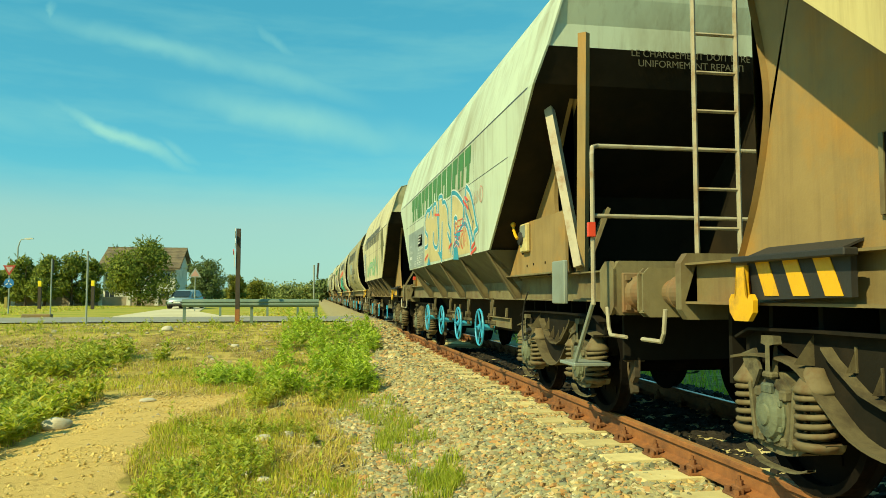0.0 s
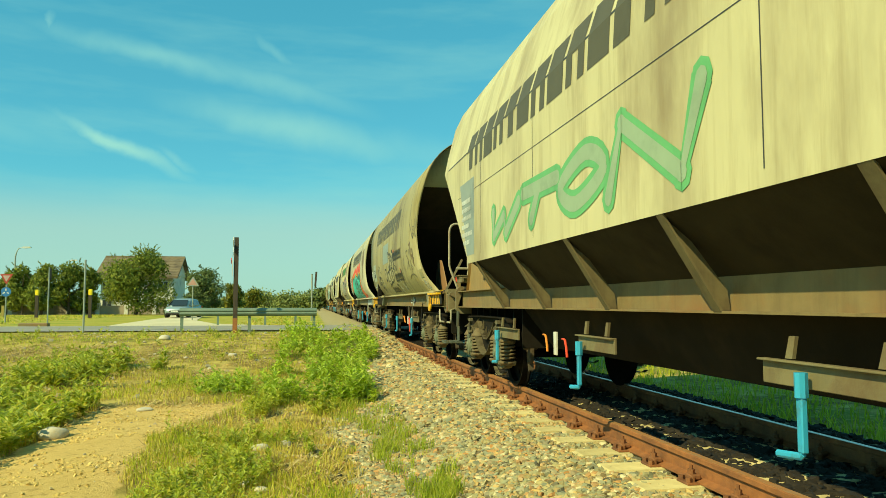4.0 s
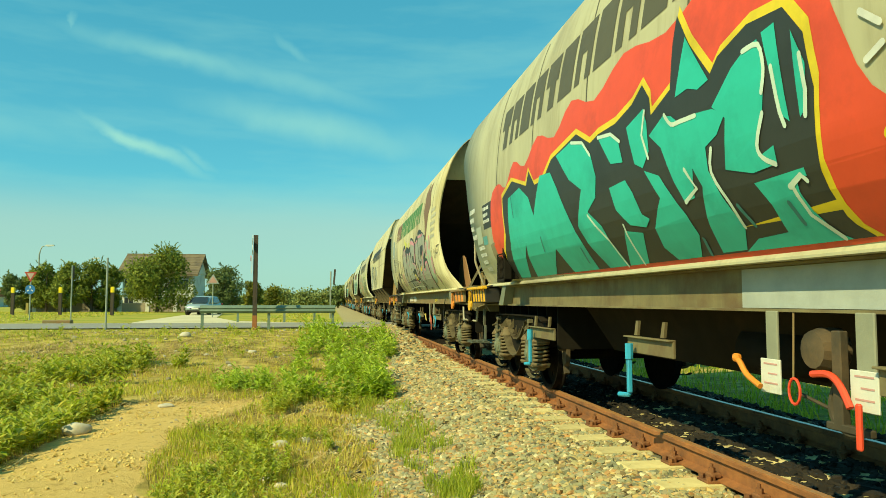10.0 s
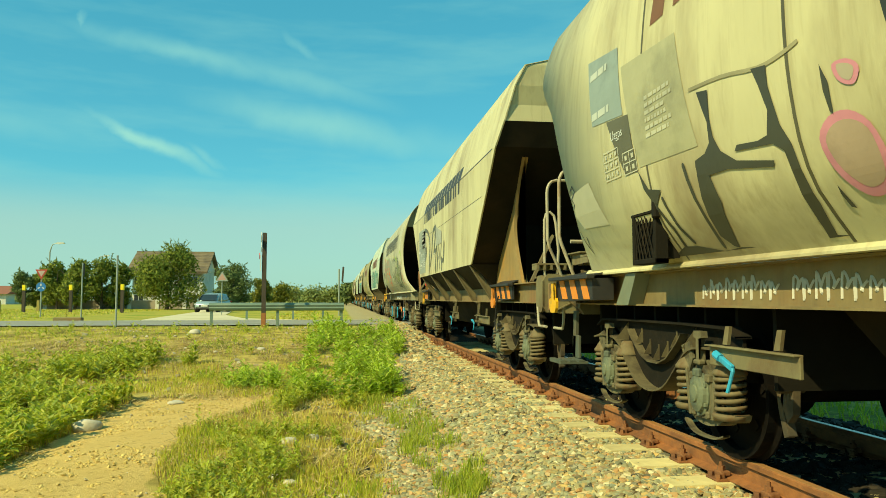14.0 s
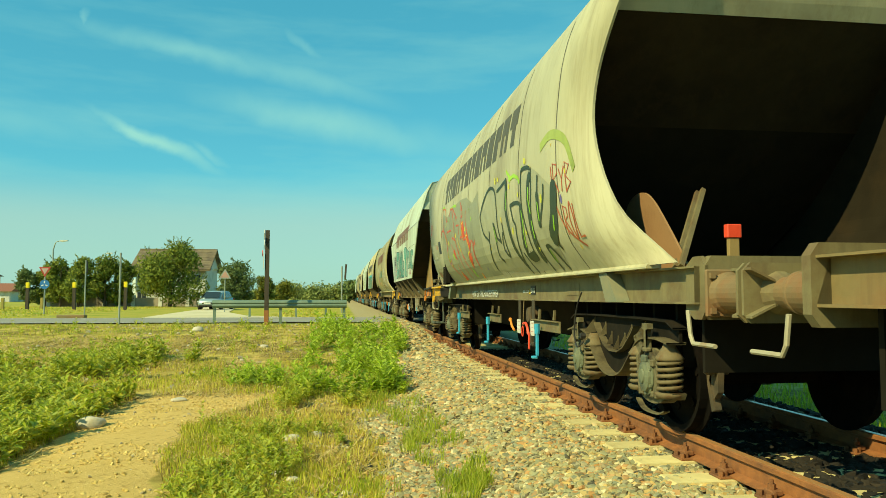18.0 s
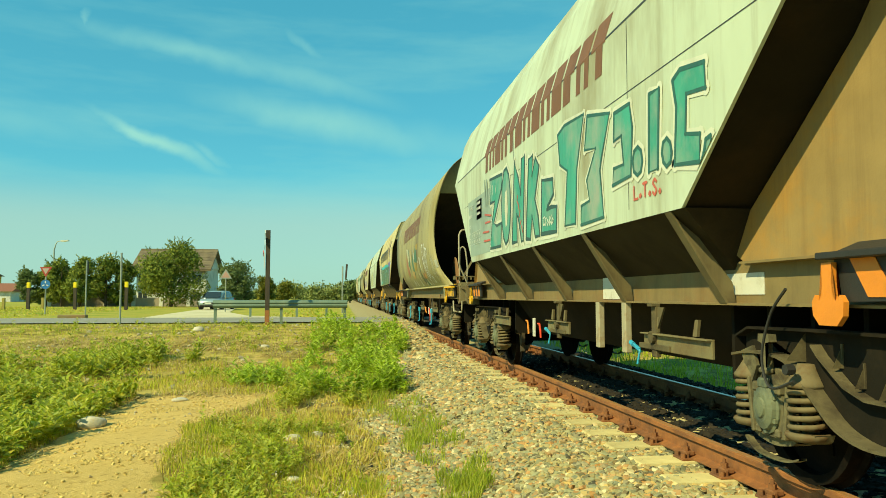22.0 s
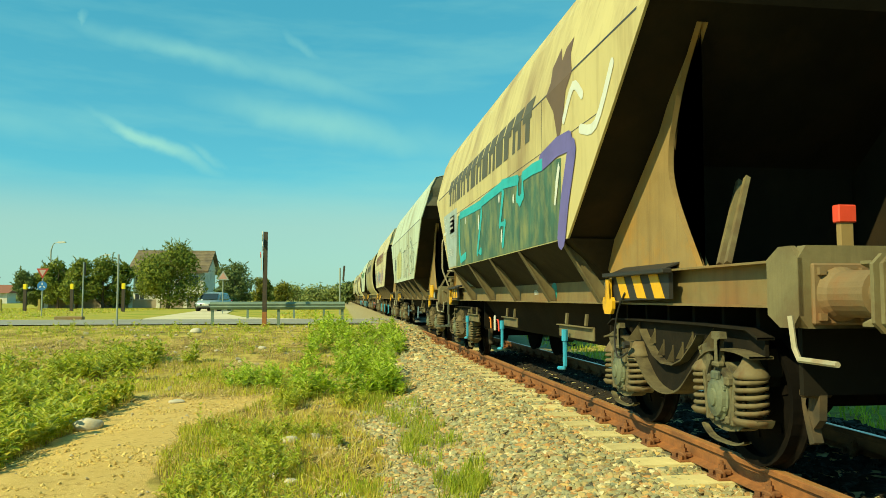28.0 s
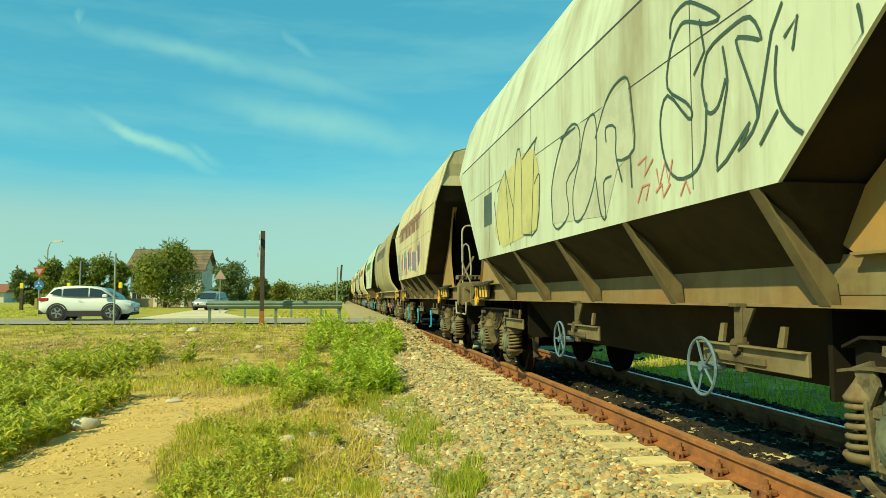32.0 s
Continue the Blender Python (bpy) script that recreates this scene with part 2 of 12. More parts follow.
for key, col, stain in (("cream", (0.57, 0.52, 0.30), (0.33, 0.27, 0.15)), ("grey", (0.46, 0.44, 0.285), (0.30, 0.27, 0.17)),
                        ("olive", (0.355, 0.31, 0.145), (0.19, 0.15, 0.075)), ("pale", (0.51, 0.585, 0.455), (0.32, 0.31, 0.20)),
                        ("tan", (0.58, 0.49, 0.225), (0.33, 0.235, 0.105))):
    BODY[key] = mat("body_" + key, col, 0.6, 0, 0.16, 3.0, stain, 0.50, 0.8, 0.10, 40, stretch=(1, 1, 0.38), streak=tuple(c * k for c, k in zip(stain, (0.72, 0.62, 0.48))))


# ---- mesh helpers ----------------------------------------------------
def mesh_of(name, bm, material, smooth=False):
    me = bpy.data.meshes.new(name)
    bm.normal_update()
    bm.to_mesh(me)
    bm.free()
    me.materials.append(material)
    if smooth:
        me.polygons.foreach_set("use_smooth", [True] * len(me.polygons))
    return me


def put(name, me, parent=None, m=None, label=""):
    ob = new(name, me)
    ob.parent = parent
    if m is not None:
        ob.matrix_basis = m
    if label:
        ob["label"] = label
    return ob


def part(name, bm, material, parent, label="", m=None, smooth=False):
    return put(name, mesh_of(name, bm, material, smooth), parent, m, label)


def box(bm, x0, x1, y0, y1, z0, z1, bevel=0.0, m=None):
    vs = [bm.verts.new((x, y, z)) for z in (z0, z1) for x, y in ((x0, y0), (x1, y0), (x1, y1), (x0, y1))]
    fs = [bm.faces.new([vs[i] for i in q]) for q in
          ((3, 2, 1, 0), (4, 5, 6, 7), (0, 1, 5, 4), (1, 2, 6, 5), (2, 3, 7, 6), (3, 0, 4, 7))]
    if bevel:
        es = list({e for f in fs for e in f.edges})
        r = bmesh.ops.bevel(bm, geom=es, offset=bevel, segments=1, affect="EDGES", profile=0.5)
        vs = list({v for f in r["faces"] for v in f.verts} | {v for v in vs if v.is_valid})
    if m is not None:
        bmesh.ops.transform(bm, matrix=m, verts=[v for v in vs if v.is_valid])
    return bm


def boxm(x0, x1, y0, y1, z0, z1, bevel=0.0, m=None):
    return box(bmesh.new(), x0, x1, y0, y1, z0, z1, bevel, m)


def tube(bm, pts, r, seg=8, caps=True):
    """A round bar along a line of points; r: one radius, or one for each point."""
    pts = [Vector(p) for p in pts]
    rs = r if isinstance(r, (list, tuple)) else [r] * len(pts)
    rings, up = [], None
    for i, p in enumerate(pts):
        d = (pts[min(i + 1, len(pts) - 1)] - pts[max(i - 1, 0)]).normalized()
        if up is None:
            up = Vector((0, 0, 1)) if abs(d.z) < 0.9 else Vector((1, 0, 0))
        a = d.cross(up).normalized()
        b = a.cross(d).normalized()
        up = b
        rings.append([bm.verts.new(p + rs[i] * (math.cos(t) * a + math.sin(t) * b))
                      for t in (2 * math.pi * k / seg for k in range(seg))])
    for a, b in zip(rings, rings[1:]):
        for k in range(seg):
            bm.faces.new((a[k], a[(k + 1) % seg], b[(k + 1) % seg], b[k]))
    if caps:
        bm.faces.new(list(reversed(rings[0])))
        bm.faces.new(rings[-1])
    return bm


def prism(bm, outline, a0, a1, axis="x"):
    """An outline in the plane across an axis, drawn out from a0 to a1. axis x: (y, z); y: (x, z); z: (x, y)."""
    def at(a, p, q):
        return (a, p, q) if axis == "x" else (p, a, q) if axis == "y" else (p, q, a)
    lo = [bm.verts.new(at(a0, *p)) for p in outline]
    hi = [bm.verts.new(at(a1, *p)) for p in outline]
    k = len(outline)
    for i in range(k):
        bm.faces.new((lo[i], lo[(i + 1) % k], hi[(i + 1) % k], hi[i]))
    f1, f2 = bm.faces.new(list(reversed(lo))), bm.faces.new(hi)
    if k > 4:
        bmesh.ops.triangulate(bm, faces=[f1, f2])
    bmesh.ops.recalc_face_normals(bm, faces=bm.faces)
    return bm


def lathe(bm, prof, seg=20, axis="x"):
    """Rings of (radius, place along the axis)."""
    rings = []
    for r, a in prof:
        ring = []
        for k in range(seg):
            c, s = r * math.cos(2 * math.pi * k / seg), r * math.sin(2 * math.pi * k / seg)
            ring.append(bm.verts.new((a, c, s) if axis == "x" else (c, a, s) if axis == "y" else (c, s, a)))
        rings.append(ring)
    for p, q in zip(rings, rings[1:]):
        for k in range(seg):
            bm.faces.new((p[k], p[(k + 1) % seg], q[(k + 1) % seg], q[k]))
    bm.faces.new(list(reversed(rings[0])))
    bm.faces.new(rings[-1])
    bmesh.ops.recalc_face_normals(bm, faces=bm.faces)
    return bm


def soup(name, verts, faces, material, smooth=False):
    me = bpy.data.meshes.new(name)
    me.from_pydata(verts, [], faces)
    me.materials.append(material)
    if smooth:
        me.polygons.foreach_set("use_smooth", [True] * len(me.polygons))
    return me
# ---- ground ----------------------------------------------------------
TRACK_X = 3.6075


def lerp_table(tab, z):
    if z <= tab[0][0]:
        return tab[0][1]
    for (a, u), (b, v) in zip(tab, tab[1:]):
        if z <= b:
            k = (z - a) / (b - a)
            return u + (v - u) * k
    return tab[-1][1]


def smooth_step(a, b, x):
    t = min(1.0, max(0.0, (x - a) / (b - a)))
    return t * t * (3 - 2 * t)


def ground_z(x, y):
    """Height of the ground: a low strip beside the line, rising to the road."""
    base = -0.46 + 0.50 * smooth_step(15, 28.5, y)
    base += 0.06 * noise.noise((x * 0.5, y * 0.5, 0)) * (1 - smooth_step(26, 30, y))
    base += 0.025 * noise.noise((x * 2.1, y * 2.1, 3)) * (1 - smooth_step(18, 30, y))
    # the mound of bare sand and the dip beside it
    base += 0.10 * math.exp(-((x + 1.9) / 0.9) ** 2 - ((y - 8.3) / 3.2) ** 2)
    base -= 0.12 * math.exp(-((x + 4.1) / 0.9) ** 2 - ((y - 9.0) / 4.0) ** 2)
    bed = -0.212
    d = abs(x - TRACK_X)
    if d < 3.4:
        k = 1 - smooth_step(1.55, 2.9, d)
        base = base + (bed - base) * k if bed > base else base
    return base


def lines_of(dense0, dense1, step, grow, end):
    out = list(np.arange(dense0, dense1 + 1e-6, step))
    s, v = step, dense1
    while v < end:
        s *= grow
        v += s
        out.append(v)
    return out


xs = [-v for v in reversed(lines_of(0, 9, 0.16, 1.22, 2500))][:-1] + lines_of(0, 7.4, 0.16, 1.22, 2500)
ys = [-v for v in reversed(lines_of(0, 0.6, 0.3, 1.5, 400))][:-1] + lines_of(0, 26, 0.18, 1.12, 4000)
gv = [(x, y, ground_z(x, y)) for y in ys for x in xs]
nx = len(xs)
gf = [(j * nx + i, j * nx + i + 1, (j + 1) * nx + i + 1, (j + 1) * nx + i) for j in range(len(ys) - 1) for i in range(nx - 1)]


def ground_material():
    """Dry grass, green patches, bare sand and a strip with the train's shade painted in, by place."""
    m = bpy.data.materials.new("ground_earth")
    m.use_nodes = True
    n, l = m.node_tree.nodes, m.node_tree.links
    b = n["Principled BSDF"]
    b.inputs["Roughness"].default_value, b.inputs["Specular IOR Level"].default_value = 0.95, 0.1
    co = n.new("ShaderNodeTexCoord")

    def tex(s, d=5.0, r=0.6):
        t = n.new("ShaderNodeTexNoise")
        t.inputs["Scale"].default_value, t.inputs["Detail"].default_value, t.inputs["Roughness"].default_value = s, d, r
        l.new(co.outputs["Object"], t.inputs["Vector"])
        return t.outputs["Fac"]

    def rng(v, a, c):
        r = n.new("ShaderNodeMapRange")
        r.interpolation_type = "SMOOTHSTEP"
        r.inputs[1].default_value, r.inputs[2].default_value = a, c
        l.new(v, r.inputs[0])
        return r.outputs[0]

    def mix(f, a, c):
        x = n.new("ShaderNodeMix")
        x.data_type = "RGBA"
        for s, v in ((x.inputs[0], f), (x.inputs[6], a), (x.inputs[7], c)):
            if isinstance(v, tuple):
                s.default_value = (*v, 1)
            else:
                l.new(v, s)
        return x.outputs[2]

    near = mix(rng(tex(1.6), 0.35, 0.65), (0.22, 0.165, 0.045), (0.52, 0.40, 0.11))
    near = mix(rng(tex(0.45), 0.52, 0.62), near, (0.22, 0.22, 0.04))
    near = mix(rng(tex(0.9, 6.0, 0.7), 0.54, 0.66), near, (0.20, 0.125, 0.045))
    near = mix(rng(tex(7.0), 0.55, 0.72), near, (0.52, 0.39, 0.12))
    far = mix(tex(1.3), (0.30, 0.28, 0.040), (0.46, 0.38, 0.085))
    far = mix(rng(tex(0.35), 0.50, 0.62), far, (0.22, 0.28, 0.035))
    sp_ = n.new("ShaderNodeSeparateXYZ")
    l.new(co.outputs["Object"], sp_.inputs[0])
    grass = mix(rng(sp_.outputs[1], 27.0, 33.0), near, far)
    att = n.new("ShaderNodeVertexColor")
    att.layer_name = "cover"
    sep = n.new("ShaderNodeSeparateColor")
    l.new(att.outputs[0], sep.inputs[0])

    def ragged(v, s):
        a = n.new("ShaderNodeMath")
        a.operation = "ADD"
        l.new(v, a.inputs[0])
        q = n.new("ShaderNodeMath")
        q.operation = "MULTIPLY_ADD"
        q.inputs[1].default_value, q.inputs[2].default_value = 0.9, -0.45
        l.new(tex(s), q.inputs[0])
        l.new(q.outputs[0], a.inputs[1])
        return rng(a.outputs[0], 0.42, 0.58)

    sand = mix(tex(2.2), (0.54, 0.355, 0.115), (0.68, 0.475, 0.17))
    sand = mix(rng(tex(11.0), 0.52, 0.70), sand, (0.42, 0.27, 0.085))
    sand = mix(rng(tex(40.0), 0.56, 0.70), sand, (0.72, 0.53, 0.23))
    out = mix(ragged(sep.outputs[0], 2.2), grass, sand)
    grit = mix(rng(sp_.outputs[1], 12.0, 26.0), mix(tex(30.0), (0.09, 0.075, 0.04), (0.30, 0.25, 0.13)), mix(tex(9.0), (0.26, 0.22, 0.12), (0.52, 0.44, 0.25)))
    out = mix(ragged(sep.outputs[1], 3.0), out, grit)
    # strip under the train: its shade, with some oil, put into the colour
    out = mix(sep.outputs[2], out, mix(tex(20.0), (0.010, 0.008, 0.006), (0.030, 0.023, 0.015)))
    l.new(out, b.inputs["Base Color"])
    bp = n.new("ShaderNodeBump")
    bp.inputs["Strength"].default_value, bp.inputs["Distance"].default_value = 0.8, 0.03
    l.new(tex(22.0, 9.0, 0.75), bp.inputs["Height"])
    l.new(bp.outputs[0], b.inputs["Normal"])
    return m


PATH_EDGE = [(5.0, -1.30), (6.1, -1.45), (7.1, -1.60), (9.2, -1.72), (10.7, -1.36), (12.1, -0.95)]


def sand_at(x, y):
    """1 on the bare path, 0 in the grass."""
    lo, hi = -3.12 - 0.9 * (1 - smooth_step(5.0, 7.4, y)), lerp_table(PATH_EDGE, y)
    v = smooth_step(lo - 0.28, lo + 0.28, x) * (1 - smooth_step(hi - 0.28, hi + 0.28, x)) * (1 - smooth_step(11.5, 13.0, y))
    v2 = 0.62 * math.exp(-((x + 2.1) / 0.55) ** 2 - ((y - 17.6) / 2.2) ** 2)
    v3 = 0.45 * math.exp(-((x + 3.5) / 0.5) ** 2 - ((y - 14.6) / 1.0) ** 2)
    return max(v, v2, v3)


def grit_at(x, y):
    d = abs(x - TRACK_X)
    return 1 - smooth_step(2.2, 3.6, d)


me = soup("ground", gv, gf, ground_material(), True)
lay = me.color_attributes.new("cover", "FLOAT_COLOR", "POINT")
# third channel marks the strip where the train's shade is painted
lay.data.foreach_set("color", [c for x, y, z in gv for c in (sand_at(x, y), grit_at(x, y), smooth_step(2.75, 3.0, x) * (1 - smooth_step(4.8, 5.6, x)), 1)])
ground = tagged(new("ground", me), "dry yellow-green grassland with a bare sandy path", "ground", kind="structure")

# the road, its side branch and the edge lines
RY0, RY1 = 30.6, 37.6


def sheet(x0, x1, y0, y1, z, nx_=24, ny_=6, bend=None):
    v = [(x0 + (x1 - x0) * i / nx_, y0 + (y1 - y0) * j / ny_, z) for j in range(ny_ + 1) for i in range(nx_ + 1)]
    if bend:
        v = [bend(*p) for p in v]
    top = [(j * (nx_ + 1) + i, j * (nx_ + 1) + i + 1, (j + 1) * (nx_ + 1) + i + 1, (j + 1) * (nx_ + 1) + i) for j in range(ny_) for i in range(nx_)]
    return v, top


v, fcs = sheet(-220, 60, RY0, RY1, 0.085)
road = tagged(new("road", soup("road", v, fcs, M["asphalt"])), "grey asphalt road over the level crossing", "road", kind="structure")
for y in (RY0 + 0.25, RY1 - 0.25):
    v, fcs = sheet(-220, 60, y - 0.07, y + 0.07, 0.089)
    put("road_line", soup("road_line", v, fcs, M["white_line"]), road)
BRANCH_L, BRANCH_R = [(37.5, -9.6), (41.0, -9.9), (61.0, -11.2), (96.0, -16.5)], [(37.5, -1.4), (41.0, -5.0), (50.0, -7.3), (61.0, -8.5), (96.0, -13.0)]
v, fcs = sheet(0, 1, RY1 - 0.05, 96, 0.078, 6, 30, lambda x, y, z: (lerp_table(BRANCH_L, y) * (1 - x) + lerp_table(BRANCH_R, y) * x, y, z))
tagged(new("side_road", soup("side_road", v, fcs, M["sand_road"])), "pale dusty side road joining the main road", "road", kind="structure")

# ---- track -----------------------------------------------------------
RAIL_H = 0.172
prof = [(-0.075, -RAIL_H), (0.075, -RAIL_H), (0.075, -RAIL_H + 0.012), (0.010, -RAIL_H + 0.032), (0.009, -0.050),
        (0.036, -0.038), (0.036, -0.006), (0.028, 0.0), (-0.028, 0.0), (-0.036, -0.006), (-0.036, -0.038), (-0.009, -0.050),
        (-0.010, -RAIL_H + 0.032), (-0.075, -RAIL_H + 0.012)]
for nm, x, lab in (("rail", TRACK_X - 0.7535, "rust-brown steel rail bolted to concrete sleepers"), ("rail", TRACK_X + 0.7535, "steel rail with a bright worn running surface")):
    ob = tagged(new(nm), lab, "rail", "rails of the line", "structure")
    ob.location = (x, 0, 0)
    y = -40.0
    part("rail_bar", prism(bmesh.new(), prof, -40, 620, "y"), M["rust"], ob)
    part("running_surface", boxm(-0.027, 0.027, -40, 620, 0.0005, 0.0035), M["rail_shine"] if x > TRACK_X else M["rail_old"], ob)
# ---- the train -------------------------------------------------------
PITCH, HEAD, PIVOT, WHEEL_R = 14.84, 6.80, 4.90, 0.46
SLACK = {5: 0.12, 0: 0.15}                                # play in the couplings
SX = -1.08                                              # outer face of the sole bar on the near side


def run(t):
    """Metres that the train has come nearer by t seconds."""
    return (-7.84849) + (5.50763) * t + (-0.0367181) * t * t + (0.000469272) * t ** 3


def catmull_table(tab, z):
    k = min(max(z, tab[0][0]), tab[-1][0])
    for i in range(len(tab) - 1):
        if k <= tab[i + 1][0]:
            (a, u), (b, v) = tab[i], tab[i + 1]
            p0, p3 = tab[max(i - 1, 0)], tab[min(i + 2, len(tab) - 1)]
            m0 = (v - p0[1]) / max(b - p0[0], 1e-6)
            m1 = (p3[1] - u) / max(p3[0] - a, 1e-6)
            h, s = b - a, (k - a) / (b - a)
            return ((2 * s**3 - 3 * s**2 + 1) * u + (s**3 - 2 * s**2 + s) * h * m0 + (-2 * s**3 + 3 * s**2) * v + (s**3 - s**2) * h * m1)
    return tab[-1][1]


# half width and end setback (behind the headstock) by height
HALF_A = [(1.69, 1.47), (3.25, 1.47), (4.05, 1.25), (4.32, 1.12), (4.45, 0.60), (4.50, 0.0)]
EDGE_A = [(1.69, 3.03), (2.69, 1.77), (3.25, 1.10), (3.58, 0.92), (3.80, 0.90), (4.22, 0.75)]
EDGE_A_REAR = [(1.69, 2.83), (2.45, 1.93), (2.66, 1.68), (3.30, 0.90), (3.60, 0.80), (4.22, 0.75)]
HALF_B = [(1.38, 1.15), (1.70, 1.375), (2.10, 1.475), (2.60, 1.505), (3.10, 1.475), (3.55, 1.405), (3.95, 1.26), (4.20, 1.06), (4.42, 0.72), (4.52, 0.35), (4.54, 0.0)]
EDGE_B = [(1.38, 0.22), (1.60, 0.40), (1.84, 0.65), (2.20, 0.87), (2.62, 1.01), (3.05, 0.92), (3.50, 0.60), (3.95, 0.42), (4.35, 0.38)]


EDGE_B_REAR = [(1.38, 0.83), (1.64, 1.13), (1.93, 1.19), (2.25, 1.07), (2.55, 0.92), (2.95, 0.65), (3.42, 0.12), (3.90, 0.02), (4.35, 0.0)]


def half_of(kind, z):
    return lerp_table(HALF_A, z) if kind == "A" else catmull_table(HALF_B, z)


def edge_of(kind, z):
    return lerp_table(EDGE_A, z) if kind == "A" else catmull_table(EDGE_B, z)


def rear_of(kind, z):
    return lerp_table(EDGE_A_REAR, z) if kind == "A" else catmull_table(EDGE_B_REAR, z)


def skin_mesh(kind):
    zs = [1.69, 2.45, 2.69, 3.25, 3.58, 4.05, 4.32, 4.45, 4.50] if kind == "A" else [1.38 + 2.77 * i / 22 for i in range(23)] + [4.22, 4.30, 4.38, 4.46, 4.52, 4.54]
    bm = bmesh.new()
    ny = 8
    rows = []
    for side in (-1, 1):
        seq = zs if side < 0 else list(reversed(zs[:-1]))
        for z in seq:
            e0, e1 = -HEAD + edge_of(kind, z), HEAD - rear_of(kind, z)
            rows.append([bm.verts.new((side * half_of(kind, z), e0 + (e1 - e0) * k / ny, z)) for k in range(ny + 1)])
    for a, b in zip(rows, rows[1:]):
        for k in range(ny):
            f = bm.faces.new((a[k], b[k], b[k + 1], a[k + 1]))
            f.smooth = kind == "B"
            zc = (a[k].co.z + b[k].co.z) / 2
            f.material_index = 1 if zc > (4.36 if kind == "A" else 4.34) else 0
    # a plate thickness folded in at both ends
    for k in (0, ny):
        inner = [bm.verts.new((r[k].co.x * 0.985, r[k].co.y, r[k].co.z - 0.004 * (r[k].co.z > 4.1))) for r in rows]
        for i in range(len(rows) - 1):
            q = (rows[i][k], inner[i], inner[i + 1], rows[i + 1][k])
            bm.faces.new(q if k == 0 else tuple(reversed(q)))
        # near-black lining carries the shade inside the hollow end
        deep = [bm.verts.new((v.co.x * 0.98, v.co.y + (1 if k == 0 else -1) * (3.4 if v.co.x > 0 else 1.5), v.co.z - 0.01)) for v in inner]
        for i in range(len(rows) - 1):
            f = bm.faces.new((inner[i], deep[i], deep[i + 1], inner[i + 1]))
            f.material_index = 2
    me = mesh_of("skin", bm, BODY["cream"])
    me.materials.append(M["roof_dirt"])
    me.materials.append(M["inner"])
    return me


def end_meshes(kind, rear=False):
    """The upper end plate, and the sloping floor of the hopper below it (front end; turned for the other)."""
    up, low = bmesh.new(), bmesh.new()
    if kind == "A":
        z_up, z_low = [3.58, 3.8, 4.05, 4.32, 4.44], [1.69, 2.45, 2.69, 3.25, 3.58]
        low_p = None
    else:
        z_up, z_low = [3.53, 3.65, 3.8, 3.95, 4.1, 4.25, 4.4, 4.5], [1.40, 2.1, 2.75, 3.1, 3.53]
        low_p = [(1.40, 3.6 if rear else 3.2), (3.53, (rear_of if rear else edge_of)("B", 3.53) + 0.25)]
    for bm, zz in ((up, z_up), (low, z_low)):
        r = []
        for z in zz:
            p = (rear_of if rear else edge_of)(kind, z) if (bm is up or low_p is None) else lerp_table(low_p, z)
            y = -HEAD + p + (0.25 if kind == "B" and bm is up else 0.012)
            h = half_of(kind, z) * 0.985
            r.append([bm.verts.new((-h + 2 * h * k / 6, y, z)) for k in range(7)])
        for a, b in zip(r, r[1:]):
            for k in range(6):
                bm.faces.new((a[k], a[k + 1], b[k + 1], b[k]))
    # near-black below, browner above: shade in the recess put into the colour
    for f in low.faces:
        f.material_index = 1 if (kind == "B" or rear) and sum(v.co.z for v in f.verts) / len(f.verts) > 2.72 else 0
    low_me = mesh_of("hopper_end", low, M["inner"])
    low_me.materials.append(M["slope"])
    return mesh_of("end_plate", up, BODY["cream"]), low_me


def on_side(kind, y, z, off=0.004):
    y = min(max(y, -HEAD + edge_of(kind, z) + 0.03), HEAD - rear_of(kind, z) - 0.03)      # paint ends at the plate's edge
    return (-(half_of(kind, z) + off), y, z)


from mathutils.geometry import tessellate_polygon


def conform(kind, polys, off=0.004):
    """Flat outlines in (y, z) laid onto the near side of a body."""
    bm = bmesh.new()
    for i, poly in enumerate(polys):
        vs = [bm.verts.new((-0.00002 * (i % 40), y, z)) for y, z in poly]
        if len(vs) > 2:
            if len(vs) > 4:
                for tri in tessellate_polygon([[Vector((y, z, 0)) for y, z in poly]]):
                    bm.faces.new([vs[k] for k in tri])
            else:
                bm.faces.new(vs)
    bmesh.ops.remove_doubles(bm, verts=bm.verts, dist=0.0009)
    cuts = [1.4 + 0.12 * i for i in range(1, 24)] if kind == "B" else [3.25]
    for z in cuts:
        if any(v.co.z < z for v in bm.verts) and any(v.co.z > z for v in bm.verts):
            bmesh.ops.bisect_plane(bm, geom=bm.verts[:] + bm.edges[:] + bm.faces[:], plane_co=(0, 0, z), plane_no=(0, 0, 1))
    for v in bm.verts:
        v.co = on_side(kind, v.co.y, v.co.z, off - v.co.x)
    bm.normal_update()
    for f in bm.faces:
        if f.normal.x > 0:
            f.normal_flip()
    return bm


def stroke(pts, w):
    """A brush stroke through points in (y, z): quads with softly joined corners."""
    pts = [Vector(p) for p in pts]
    out, left, right = [], [], []
    for i, p in enumerate(pts):
        d = pts[min(i + 1, len(pts) - 1)] - pts[max(i - 1, 0)]
        d = d.normalized() if d.length > 1e-6 else Vector((1, 0))
        nrm = Vector((-d.y, d.x)) * w * 0.5
        left.append(p + nrm)
        right.append(p - nrm)
    for i in range(len(pts) - 1):
        out.append([tuple(left[i]), tuple(left[i + 1]), tuple(right[i + 1]), tuple(right[i])])
    return out


